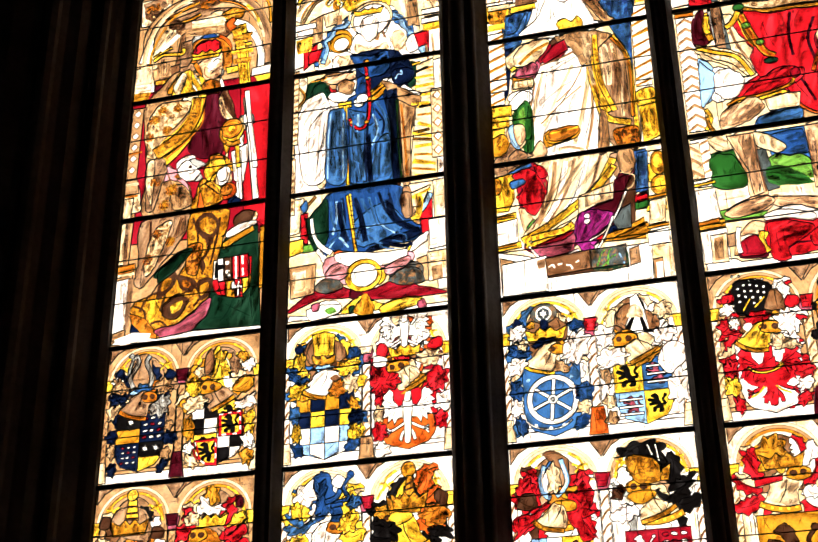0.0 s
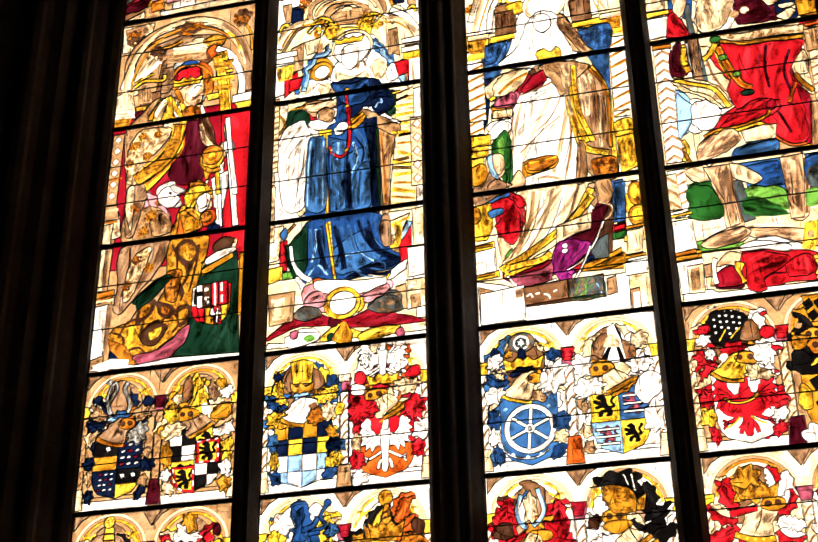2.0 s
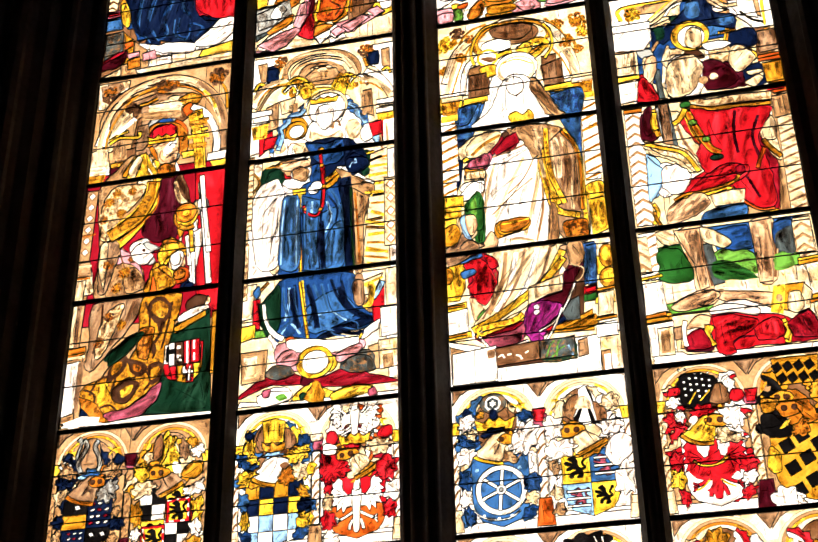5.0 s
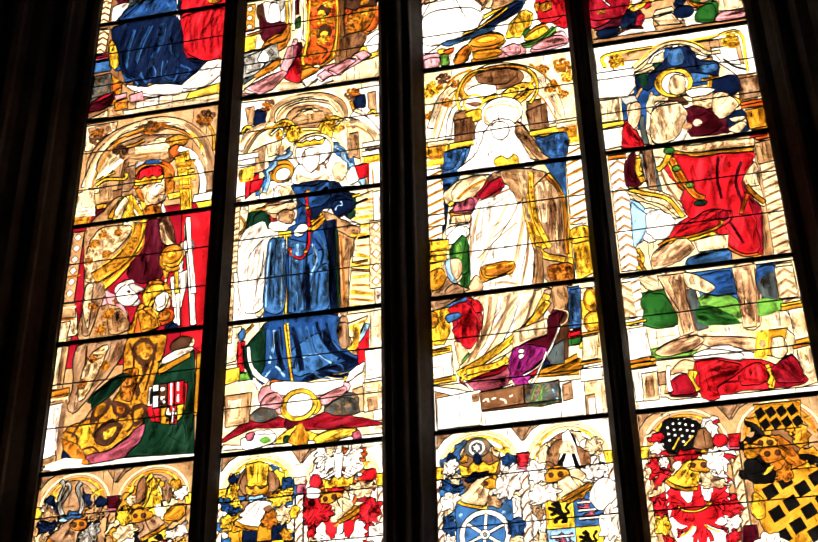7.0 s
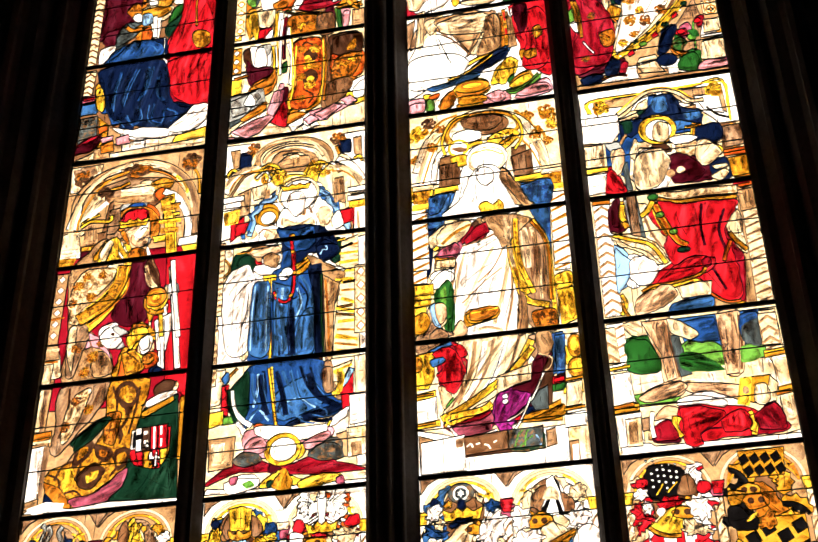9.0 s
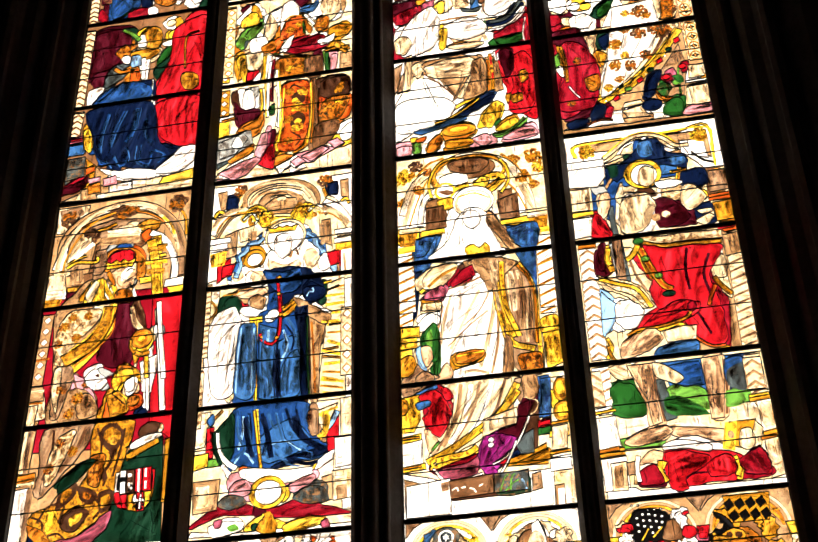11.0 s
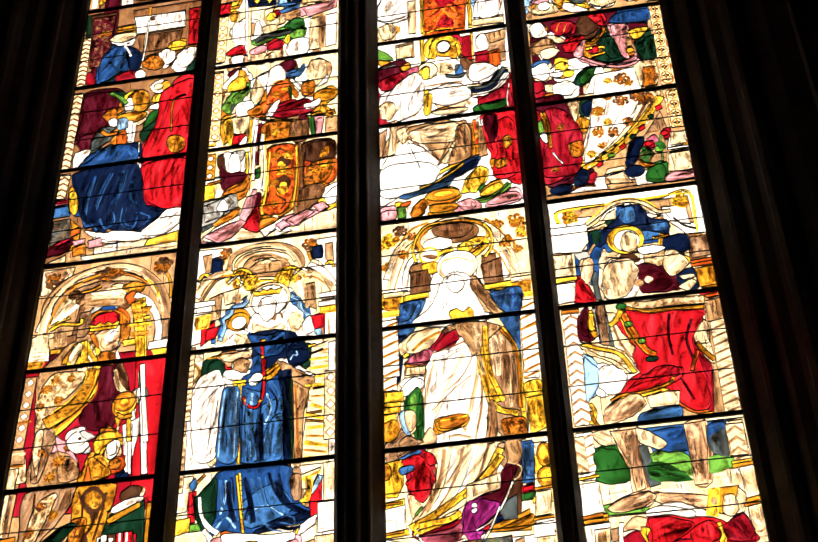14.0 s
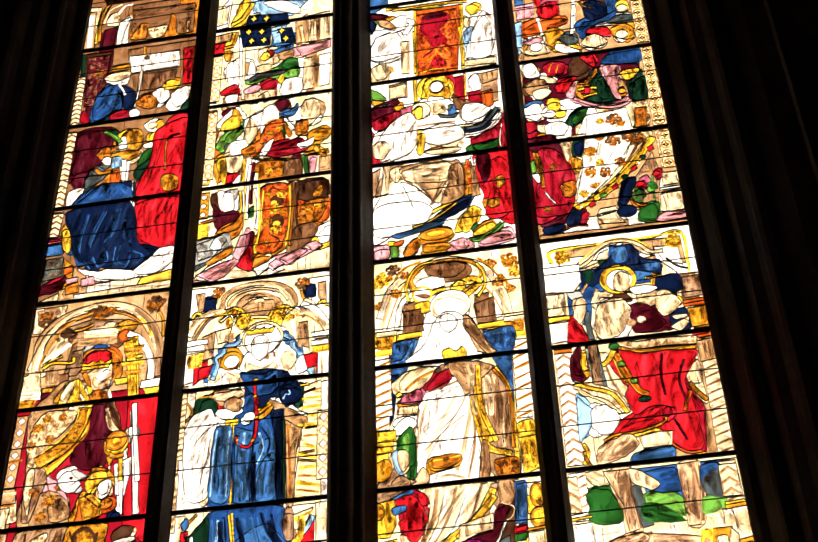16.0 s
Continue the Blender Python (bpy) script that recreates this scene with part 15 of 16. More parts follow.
p.band("gold", "plain", 2.0, 8.8, 40.5, 12.7, 37.8, 17.8, 35.9, 22.1, 35.2)
p.soft("brown", "~plain", 23.9, 45.5, 27.6, 47.0, 29.5, 44.9, 27.0, 43.0)
p.soft("amber", "drape:40", 23.6, 38.6, 25.8, 43.1, 30.1, 43.9, 32.6, 39.4, 29.6, 35.1, 25.2, 35.8)
p.soft("navy", "plain", 5.0, 62.5, 7.1, 65.1, 10.1, 63.2, 9.1, 60.3)
p.soft("yellow", "drape", 4.4, 55.6, 7.8, 60.4, 10.7, 58.8, 10.3, 52.9, 6.7, 51.8)
p.soft("blue", "drape:40", 2.0, 49.4, 5.3, 49.9, 8.1, 46.7, 11.9, 47.6, 12.2, 45.0, 6.3, 44.7)
p.soft("yellow", "drape:20", 2.3, 38.2, 3.4, 43.4, 7.6, 43.6, 13.3, 42.3, 9.5, 40.2, 7.8, 35.9)
p.soft("blue", "drape", 32.9, 55.4, 34.6, 61.0, 39.4, 59.7, 40.1, 56.4, 35.7, 54.8)
p.soft("yellow", "drape:60", 27.6, 49.3, 28.8, 52.6, 33.2, 53.8, 39.2, 51.8, 37.6, 47.7, 32.0, 45.2)
p.soft("cream", "drape:60", 30.8, 42.8, 33.2, 46.3, 37.9, 44.5, 38.2, 38.1, 33.3, 36.8)
p.soft("gold", "drape:60", 33.3, 31.8, 35.5, 34.4, 39.2, 30.5, 39.5, 26.7, 35.8, 27.8)
p.soft("azure", "drape:60", 3.0, 25.8, 3.5, 32.0, 8.3, 30.4, 8.0, 24.0, 5.6, 22.7)
p.soft("yellow", "drape", 4.1, 16.9, 5.6, 21.7, 8.5, 21.4, 8.3, 14.0, 5.8, 13.3)
p.soft("blue", "drape", 4.2, 13.0, 6.5, 10.5, 10.0, 9.5, 9.7, 5.9, 6.0, 5.9)
p.soft("navy", "drape", 34.0, 19.9, 34.6, 26.0, 38.2, 27.5, 41.7, 24.6, 40.9, 21.0, 37.0, 20.8)
p.soft("yellow", "drape", 33.4, 12.6, 34.6, 18.6, 39.2, 19.3, 39.5, 13.8, 36.5, 11.3)
p.soft("blue", "drape", 32.0, 6.7, 33.4, 11.4, 38.9, 12.0, 39.8, 8.9, 35.7, 6.3)
p.piece("cream", "stone", 39.6, 60.4, 46.2, 60.4, 45.6, 56.4, 40.4, 56.4)
p.piece("tan", "drape", 40.1, 12.5, 46.1, 12.5, 47.0, 1.5, 39.1, 1.4)
bird(p, "white", 63.0, 65.2, 13)
coronet(p, 62.9, 55.8, 14, 6, "yellow")
p.soft("red", "plain", 48.1, 55.4, 49.1, 60.5, 52.4, 60.7, 54.5, 56.6, 52.0, 52.8)
p.soft("red", "plain", 74.5, 56.6, 77.0, 60.4, 81.9, 60.6, 82.1, 55.7, 77.7, 54.7)
p.soft("cream", "drape:20", 68.9, 52.2, 72.6, 54.6, 79.9, 54.0, 82.2, 51.2, 77.3, 46.1, 71.3, 47.5)
p.ink(0.3, 70.1, 51.4, 75.0, 52.1, 81.1, 52.0)
p.soft("red", "drape:20", 57.3, 52.4, 61.6, 53.1, 66.2, 51.5, 64.0, 49.6, 59.1, 50.2)
p.soft("gold", "plain", 53.6, 47.7, 56.1, 50.2, 63.4, 50.3, 65.2, 47.6, 61.5, 45.2, 54.8, 45.0)
p.disc("umber", "~plain", 56.4, 47.4, 1.4)
p.disc("umber", "~plain", 60.9, 47.9, 1.6)
p.soft("cream", "drape:130", 60.3, 45.0, 65.2, 47.6, 68.8, 45.9, 70.6, 42.5, 68.1, 39.7, 61.4, 34.8, 58.7, 36.4, 61.5, 40.5)
p.band("gold", "damask", 2.4, 74.2, 40.8, 69.9, 37.6, 63.2, 34.6)
p.soft("red", "drape:60", 45.8, 38.5, 46.2, 48.0, 51.8, 47.7, 59.1, 42.6, 60.0, 38.1, 55.3, 35.5, 50.5, 34.0, 46.2, 35.3)
p.soft("white", "clear", 46.6, 49.8, 47.1, 54.3, 53.6, 52.8, 53.0, 48.4, 48.1, 48.4)
p.soft("red", "drape:40", 73.7, 36.5, 76.7, 44.9, 84.4, 43.4, 84.5, 37.7, 81.8, 33.1, 77.0, 33.4)
p.soft("red", "drape", 47.0, 30.2, 51.1, 33.9, 51.7, 30.3, 49.8, 26.8)
p.soft("cream", "drape", 46.8, 19.8, 48.0, 27.6, 51.9, 26.6, 51.0, 19.3)
p.soft("red", "drape", 46.5, 11.2, 47.0, 18.5, 52.2, 17.9, 53.7, 11.7, 49.7, 9.4)
p.soft("red", "drape:30", 77.5, 15.2, 78.1, 21.2, 83.2, 21.6, 83.6, 13.9, 80.1, 13.5)
p.soft("white", "drape", 78.2, 23.6, 79.3, 30.9, 86.2, 31.3, 85.6, 22.8)
p.soft("white", "drape", 47.3, 0.3, 48.5, 8.6, 53.9, 7.4, 55.1, 3.1)
p.build()

p = Panel(2, -0.766, 0.000, "stained-glass panel with white wheel shield and quartered lion shield")
bays(p, 0, 76.6, "brown", "yellow", "cream", "white", "white")
mantle(p, 8, 50, 12, "azure", "cream", -1); mantle(p, 34, 46, 12, "white", "cream", 1)
star(p, "navy", 22.0, 66.5, 3.0, 6)
helm(p, 23, 43.5, 11, 1, "cream", "gold")
p.soft("azure", "drape", 32.5, 59.0, 36.7, 60.7, 38.5, 56.6, 34.8, 55.4)
p.soft("azure", "drape", 32.6, 8.6, 37.7, 11.7, 38.4, 7.5, 33.8, 4.9)
p.soft("azure", "drape", 3.8, 11.2, 8.4, 12.3, 9.1, 6.0, 4.5, 4.9)
shield(p, 23, 21, 28, 36, [("azure", "plain")])
p.disc("white", "clear", 23, 21.5, 12.6, 12.6, 30); p.disc("azure", "plain", 23, 21.5, 10.0, 10.0, 26)
for k in range(6): p.band("white", "clear", 1.7, 23, 21.5, 23 + 10.4 * math.sin(k * 1.0472 + 0.1), 21.5 + 10.4 * math.cos(k * 1.0472 + 0.1))
p.disc("white", "clear", 23, 21.5, 2.4); p.disc("grey", "plain", 23, 21.5, 1.1)
mantle(p, 52, 48, 11, "cream", "white", -1); mantle(p, 76, 48, 12, "white", "cream", 1); mantle(p, 52, 28, 8, "white", "tan", -1); mantle(p, 80, 24, 8, "cream", "white", 1)
p.piece("red", "plain", 40.3, 61.3, 46.5, 61.6, 45.0, 55.2, 40.9, 55.2)
helm(p, 66, 46, 11.5, -1, "cream", "gold")
shield(p, 66, 21, 27, 33, [("yellow", "lion:black"), ("azure", "lion:rose"), ("sky", "lion:rose"), ("yellow", "lion:black")])
for k in range(3): p.band("white", "clear", 1.2, 68, 25 + 4 * k, 78, 25 + 4 * k); p.band("white", "clear", 1.2, 54, 10 + 3.6 * k, 65, 10 + 3.6 * k)
p.soft("white", "drape:60", 3.5, 56.1, 7.3, 59.5, 11.9, 57.2, 9.6, 53.6, 5.4, 52.5)
p.soft("blue", "drape:30", 2.6, 49.0, 4.8, 51.5, 8.9, 49.3, 10.8, 46.9, 6.6, 45.2)
p.soft("cream", "drape", 7.4, 50.6, 9.6, 54.2, 13.2, 52.6, 11.4, 49.0)
p.soft("white", "drape:60", 28.3, 40.9, 30.9, 50.4, 36.2, 53.6, 41.5, 50.1, 39.4, 41.2, 33.2, 38.7)
p.band("tan", "~drape", 0.8, 28.2, 39.8, 31.5, 36.7, 34.2, 39.6)
p.soft("blue", "drape", 6.1, 5.8, 4.9, 12.1, 8.9, 12.2, 10.6, 6.8)
p.soft("brown", "drape", 55.0, 54.4, 56.0, 60.9, 60.2, 63.7, 61.2, 56.9, 57.6, 50.8)
p.band("white", "~clear", 1.0, 64.0, 54.9, 62.1, 50.2)
p.band("white", "~clear", 1.0, 66.4, 54.6, 68.0, 49.5)
p.soft("gold", "drape:20", 59.8, 36.0, 66.2, 35.7, 70.5, 39.5, 75.1, 42.1, 74.3, 39.0, 69.5, 34.8, 62.1, 33.6)
p.soft("white", "drape:40", 71.9, 44.1, 76.6, 52.2, 81.1, 53.2, 79.3, 44.8, 74.7, 42.2)
p.soft("cream", "drape", 76.4, 60.4, 79.8, 64.4, 82.4, 61.2, 79.9, 55.6)
p.soft("tan", "drape", 46.2, 32.8, 49.3, 34.0, 51.0, 30.1, 47.8, 27.8)
p.soft("brown", "stone", 12.2, 55.6, 14.0, 64.1, 18.8, 66.4, 28.6, 62.9, 32.2, 56.6, 30.5, 51.1, 24.7, 54.0)
p.disc("slate", "damask", 21.2, 66.6, 6.6, 5.4)
p.disc("white", "~clear", 21.0, 66.4, 4.0)
p.disc("slate", "~plain", 21.0, 66.4, 3.0)
star(p, "white", 21.0, 66.4, 3.0, 6)
p.soft("navy", "plain", 19.3, 62.7, 22.6, 62.7, 23.0, 58.3, 19.4, 58.7)
coronet(p, 21.4, 55.6, 17, 6.5, "yellow")
p.soft("navy", "drape:20", 14.5, 48.9, 18.0, 53.2, 25.4, 53.2, 25.9, 51.7, 20.5, 49.6)
p.soft("navy", "plain", 5.4, 61.6, 7.3, 65.2, 9.9, 63.2, 9.3, 60.3)
p.soft("white", "drape", 3.4, 55.0, 5.1, 60.9, 11.1, 60.8, 10.1, 55.2, 6.7, 53.4)
p.soft("gold", "drape", 12.1, 60.7, 15.3, 63.2, 16.4, 60.1, 13.7, 59.0)
p.soft("blue", "drape:40", 2.8, 46.8, 4.3, 50.9, 8.4, 47.2, 13.1, 47.6, 13.3, 45.2, 6.9, 44.1)
p.soft("cream", "drape", 7.2, 49.8, 9.4, 53.4, 11.9, 51.1, 11.1, 47.5)
p.soft("cream", "drape:50", 9.3, 40.0, 14.9, 44.6, 19.8, 49.6, 25.9, 51.0, 30.7, 47.6, 29.4, 44.6, 26.0, 42.8, 24.2, 35.0, 17.7, 36.2)
p.band("yellow", "plain", 1.8, 9.6, 40.0, 13.8, 37.5, 19.7, 35.6, 24.8, 34.8)
p.soft("gold", "plain", 22.3, 47.2, 26.5, 50.2, 30.9, 47.5, 30.1, 44.5, 25.7, 44.5)
p.disc("umber", "~plain", 24.6, 47.2, 1.4)
p.soft("white", "drape:60", 28.7, 43.3, 32.6, 52.3, 38.0, 55.2, 42.4, 52.5, 41.1, 43.5, 35.5, 38.5, 30.7, 40.2)
p.ink(0.3, 35.2, 52.7, 36.1, 46.9, 33.1, 40.9)
p.soft("tan", "drape:100", 24.6, 35.7, 25.9, 41.1, 30.1, 39.2, 32.0, 34.8)
p.soft("blue", "drape", 33.7, 56.9, 35.2, 61.6, 39.9, 59.9, 40.1, 56.6)
p.soft("white", "drape:40", 2.3, 36.6, 3.5, 43.8, 9.5, 43.8, 12.1, 41.4, 7.8, 35.6)
p.soft("blue", "drape", 2.7, 25.7, 3.6, 32.3, 8.6, 30.6, 8.7, 23.4, 5.1, 22.7)
p.soft("blue", "drape", 34.3, 21.4, 35.4, 27.5, 41.8, 27.4, 41.9, 20.5, 38.0, 19.0)
p.soft("blue", "drape", 5.0, 12.8, 7.3, 14.2, 10.1, 10.5, 8.8, 5.3, 6.0, 6.2)
p.soft("blue", "drape", 32.7, 7.4, 34.9, 11.9, 40.0, 12.2, 39.1, 8.1, 35.5, 6.0)
p.soft("white", "drape", 2.8, 15.4, 4.5, 22.7, 8.4, 21.6, 8.3, 15.5)
p.soft("cream", "drape", 34.1, 14.0, 35.7, 19.2, 40.5, 18.7, 39.9, 13.3)
p.piece("red", "drape", 40.8, 61.3, 47.0, 60.9, 45.2, 54.3, 41.6, 54.4)
p.piece("orange", "drape", 40.9, 15.6, 46.9, 15.5, 48.1, 1.8, 39.0, 1.9)
p.band("white", "clear", 0.8, 9.4, 11.9, 14.1, 8.3, 20.5, 6.7, 26.9, 7.4, 31.6, 10.5)
p.disc("white", "~clear", 14.2, 9.1, 0.8)
p.disc("white", "~clear", 21.2, 7.3, 0.8)
p.disc("white", "~clear", 27.6, 8.2, 0.8)
p.disc("sky", "~plain", 11.6, 32.3, 1.0)
p.disc("sky", "~plain", 32.5, 31.9, 1.0)
p.soft("brown", "stone", 55.1, 55.8, 58.4, 64.7, 63.7, 66.1, 69.9, 62.4, 75.9, 57.4, 75.3, 51.8, 67.6, 51.4)
p.piece("white", "clear", 63.4, 69.1, 66.8, 71.2, 69.6, 66.1, 69.9, 62.4, 71.4, 50.9, 64.9, 50.3, 60.1, 54.4, 63.4, 61.9)
p.piece("black", "~plain", 66.8, 70.8, 69.9, 65.6, 70.6, 61.6, 69.6, 62.2, 68.0, 67.0)
p.piece("black", "~plain", 63.8, 59.7, 65.0, 58.8, 62.6, 52.7, 59.8, 53.5)
p.piece("black", "~plain", 67.0, 58.8, 68.9, 58.3, 71.3, 49.5, 68.5, 50.5)
p.soft("cream", "~drape", 61.2, 59.3, 63.7, 65.4, 68.1, 64.1, 69.3, 58.9, 65.7, 58.7)
p.soft("gold", "plain", 53.4, 48.2, 56.6, 51.4, 63.7, 50.7, 64.9, 47.5, 61.2, 44.9, 54.2, 44.9)
p.disc("umber", "~plain", 56.5, 48.3, 1.4)
p.disc("umber", "~plain", 61.1, 48.2, 1.6)
p.soft("cream", "drape:130", 59.2, 44.0, 64.6, 47.2, 69.5, 44.8, 71.8, 41.7, 68.4, 39.4, 60.4, 35.5, 59.0, 38.4)
p.band("gold", "damask", 2.4, 75.4, 42.0, 69.7, 39.2, 61.0, 35.2)
p.soft("white", "drape:40", 45.7, 49.6, 46.6, 56.2, 53.7, 54.9, 54.3, 50.2, 52.9, 45.5, 47.7, 45.4)
p.soft("white", "drape:40", 45.4, 35.7, 46.9, 42.7, 54.1, 43.9, 60.2, 40.4, 57.2, 35.2, 48.2, 34.5)
p.soft("cream", "drape", 73.6, 60.5, 76.6, 65.1, 81.7, 64.8, 82.4, 59.3, 77.1, 57.2)
p.soft("white", "drape:60", 71.3, 49.5, 75.3, 51.8, 82.9, 51.5, 82.7, 46.6, 75.8, 44.0)
p.soft("white", "drape:50", 73.6, 33.9, 75.7, 40.5, 81.0, 44.7, 87.0, 41.9, 86.8, 34.3, 79.3, 27.8)
p.soft("white", "drape", 77.0, 17.2, 79.3, 27.8, 86.3, 29.6, 86.1, 16.2, 81.6, 14.0)
p.soft("tan", "drape", 48.1, 30.8, 50.6, 33.2, 51.5, 28.3, 49.3, 25.1)
p.soft("cream", "drape", 46.5, 16.6, 48.6, 21.1, 52.2, 18.7, 50.9, 13.7)
p.soft("tan", "drape", 47.0, 7.2, 49.6, 12.5, 52.6, 11.3, 52.9, 6.6)
p.build()

p = Panel(3, -0.766, 0.000, "stained-glass panel with red eagle shield and black-gold lozenge shield")
bays(p, 0, 76.6, "brown", "gold", "amber", "cream", "tan")
mantle(p, 8, 48, 12, "red", "cream", -1); mantle(p, 36, 50, 12, "white", "red", 1); mantle(p, 37, 22, 9, "red", "white", 1)
p.soft("red", "drape", 3.1, 25.0, 4.4, 31.6, 9.1, 31.0, 8.9, 21.7, 4.8, 22.7)
p.soft("yellow", "drape", 3.2, 17.2, 3.9, 23.3, 8.9, 21.7, 8.0, 14.1)
helm(p, 23, 46, 12, 1, "cream", "gold")
p.soft("black", "plain", 11.3, 65.5, 13.9, 70.7, 21.2, 71.3, 28.9, 67.5, 26.3, 58.0, 22.6, 52.1, 13.3, 53.8, 10.5, 59.1)
for k in range(22): p.disc("white", "clear", 12.5 + (k % 5) * 3.1 + (k // 5 % 2) * 1.2, 61.5 + (k // 5) * 3.0, 0.55, n=7)
shield(p, 24, 21, 29, 35, [("white", "plain")])
bird(p, "red", 24, 23, 15)
p.band("yellow", "plain", 0.8, 13.9, 27.8, 18.1, 23.7, 24.6, 23.9, 29.8, 28.0)
mantle(p, 54, 46, 12, "black", "gold", -1); mantle(p, 78, 46, 12, "gold", "black", 1)
helm(p, 65, 46, 12, -1, "amber", "gold")
p.piece("gold", "plain", 58, 60, 76, 60, 78, 74, 56, 74)
for k in range(8): u = 57.5 + (k % 4) * 5 - (k // 4) * 1.5; v = 64 + (k // 4) * 6; p.piece("black", "plain", u, v, u + 3.2, v + 2.2, u + 4.8, v - 1.4, u + 1.6, v - 3.6)
shield(p, 66, 21, 32, 37, [("gold", "plain")])
for k in range(12): u = 53.5 + (k % 4) * 7.2 + (k // 4) * 1.2; v = 31 - (k // 4) * 11 + (k % 2) * 4.5; p.piece("black", "plain", u, v, u + 5.2, v + 2.6, u + 7.2, v - 2.6, u + 2, v - 5.2)
p.soft("black", "plain", 12.2, 69.3, 17.0, 71.0, 21.7, 68.7, 26.8, 68.6, 30.5, 65.9, 28.0, 62.3, 25.1, 55.4, 19.7, 52.5, 15.4, 53.8, 11.4, 58.1)
p.disc("white", "~clear", 17.2, 68.5, 0.6)
p.disc("white", "~clear", 20.2, 68.3, 0.6)
p.disc("white", "~clear", 23.1, 67.4, 0.6)
p.disc("white", "~clear", 26.3, 66.6, 0.6)
p.disc("white", "~clear", 14.4, 66.8, 0.6)
p.disc("white", "~clear", 17.3, 65.3, 0.6)
p.disc("white", "~clear", 20.3, 65.1, 0.6)
p.disc("white", "~clear", 23.4, 64.3, 0.6)
p.disc("white", "~clear", 26.1, 63.6, 0.6)
p.disc("white", "~clear", 14.5, 63.4, 0.6)
p.disc("white", "~clear", 17.5, 62.4, 0.6)
p.disc("white", "~clear", 20.7, 61.7, 0.6)
p.disc("white", "~clear", 24.3, 61.0, 0.6)
p.disc("white", "~clear", 14.6, 60.0, 0.6)
p.disc("white", "~clear", 21.0, 58.7, 0.6)
p.band("yellow", "~plain", 0.7, 15.6, 55.4, 19.3, 61.1)
p.band("yellow", "~plain", 0.7, 21.0, 56.4, 25.9, 61.4)
p.soft("brown", "stone", 28.1, 63.4, 31.8, 64.6, 34.6, 59.8, 34.1, 54.3, 25.1, 55.2)
p.soft("red", "plain", 6.1, 60.5, 7.0, 64.3, 11.6, 64.3, 11.9, 60.9, 8.5, 59.6)
p.soft("white", "drape:40", 4.5, 55.1, 6.5, 59.3, 11.0, 59.1, 11.6, 55.3, 7.8, 53.6)
p.soft("red", "drape:40", 2.7, 48.1, 5.1, 51.7, 7.7, 52.5, 8.5, 46.3, 13.8, 44.4, 6.7, 43.8)
p.soft("white", "drape", 8.5, 50.7, 10.6, 53.2, 13.0, 50.2, 12.0, 46.5, 9.1, 46.8)
p.soft("red", "drape:20", 15.6, 51.0, 19.5, 54.4, 25.9, 53.6, 28.0, 50.6, 20.2, 48.2, 15.7, 47.9)
p.soft("white", "~drape", 14.5, 46.2, 15.8, 48.8, 18.7, 48.4, 17.3, 44.7)
p.soft("yellow", "drape:50", 10.1, 40.1, 15.1, 42.8, 20.2, 47.7, 26.4, 49.7, 31.9, 46.3, 30.7, 43.2, 26.4, 42.1, 24.8, 35.8, 19.5, 34.2, 12.8, 36.0)
p.band("gold", "damask", 2.0, 10.0, 39.8, 13.4, 37.0, 18.7, 34.7, 24.6, 34.5)
p.soft("gold", "plain", 21.5, 46.4, 26.3, 49.2, 32.3, 46.3, 30.9, 42.6, 26.4, 42.6, 22.7, 44.1)
p.disc("umber", "~plain", 23.9, 46.2, 1.4)
p.disc("umber", "~plain", 28.8, 45.9, 1.6)
p.soft("white", "drape:60", 28.8, 49.4, 32.2, 52.9, 35.9, 54.6, 38.8, 50.4, 40.5, 44.8, 37.1, 41.4, 32.8, 42.4)
p.soft("red", "plain", 34.6, 55.9, 36.3, 60.7, 40.6, 59.9, 41.6, 56.2, 37.8, 54.1)
p.soft("cream", "drape:20", 25.7, 37.3, 28.4, 42.4, 33.0, 40.2, 39.2, 35.7, 36.1, 34.0, 28.3, 34.3)
p.soft("red", "drape:20", 3.4, 25.3, 4.8, 31.0, 9.6, 29.9, 9.1, 23.6, 5.7, 22.4)
p.soft("yellow", "drape", 3.2, 14.7, 4.6, 21.4, 9.5, 20.9, 9.2, 14.1)
p.soft("red", "drape", 6.0, 12.4, 8.6, 13.1, 11.1, 9.8, 10.2, 5.2, 7.2, 5.8)
p.soft("red", "drape:20", 34.8, 21.4, 36.1, 27.0, 42.7, 25.8, 42.9, 20.5, 37.8, 18.4)
p.soft("white", "drape", 34.9, 14.6, 36.4, 18.6, 41.8, 19.6, 41.6, 14.9, 37.0, 12.8)
p.soft("red", "drape", 33.9, 7.5, 35.4, 11.4, 41.2, 11.9, 40.2, 8.4, 36.0, 5.4)
p.piece("red", "drape", 41.8, 60.0, 48.1, 60.1, 46.1, 53.4, 42.2, 53.6)
p.piece("maroon", "drape", 42.5, 14.3, 48.7, 14.4, 49.0, 0.8, 40.3, 0.9)
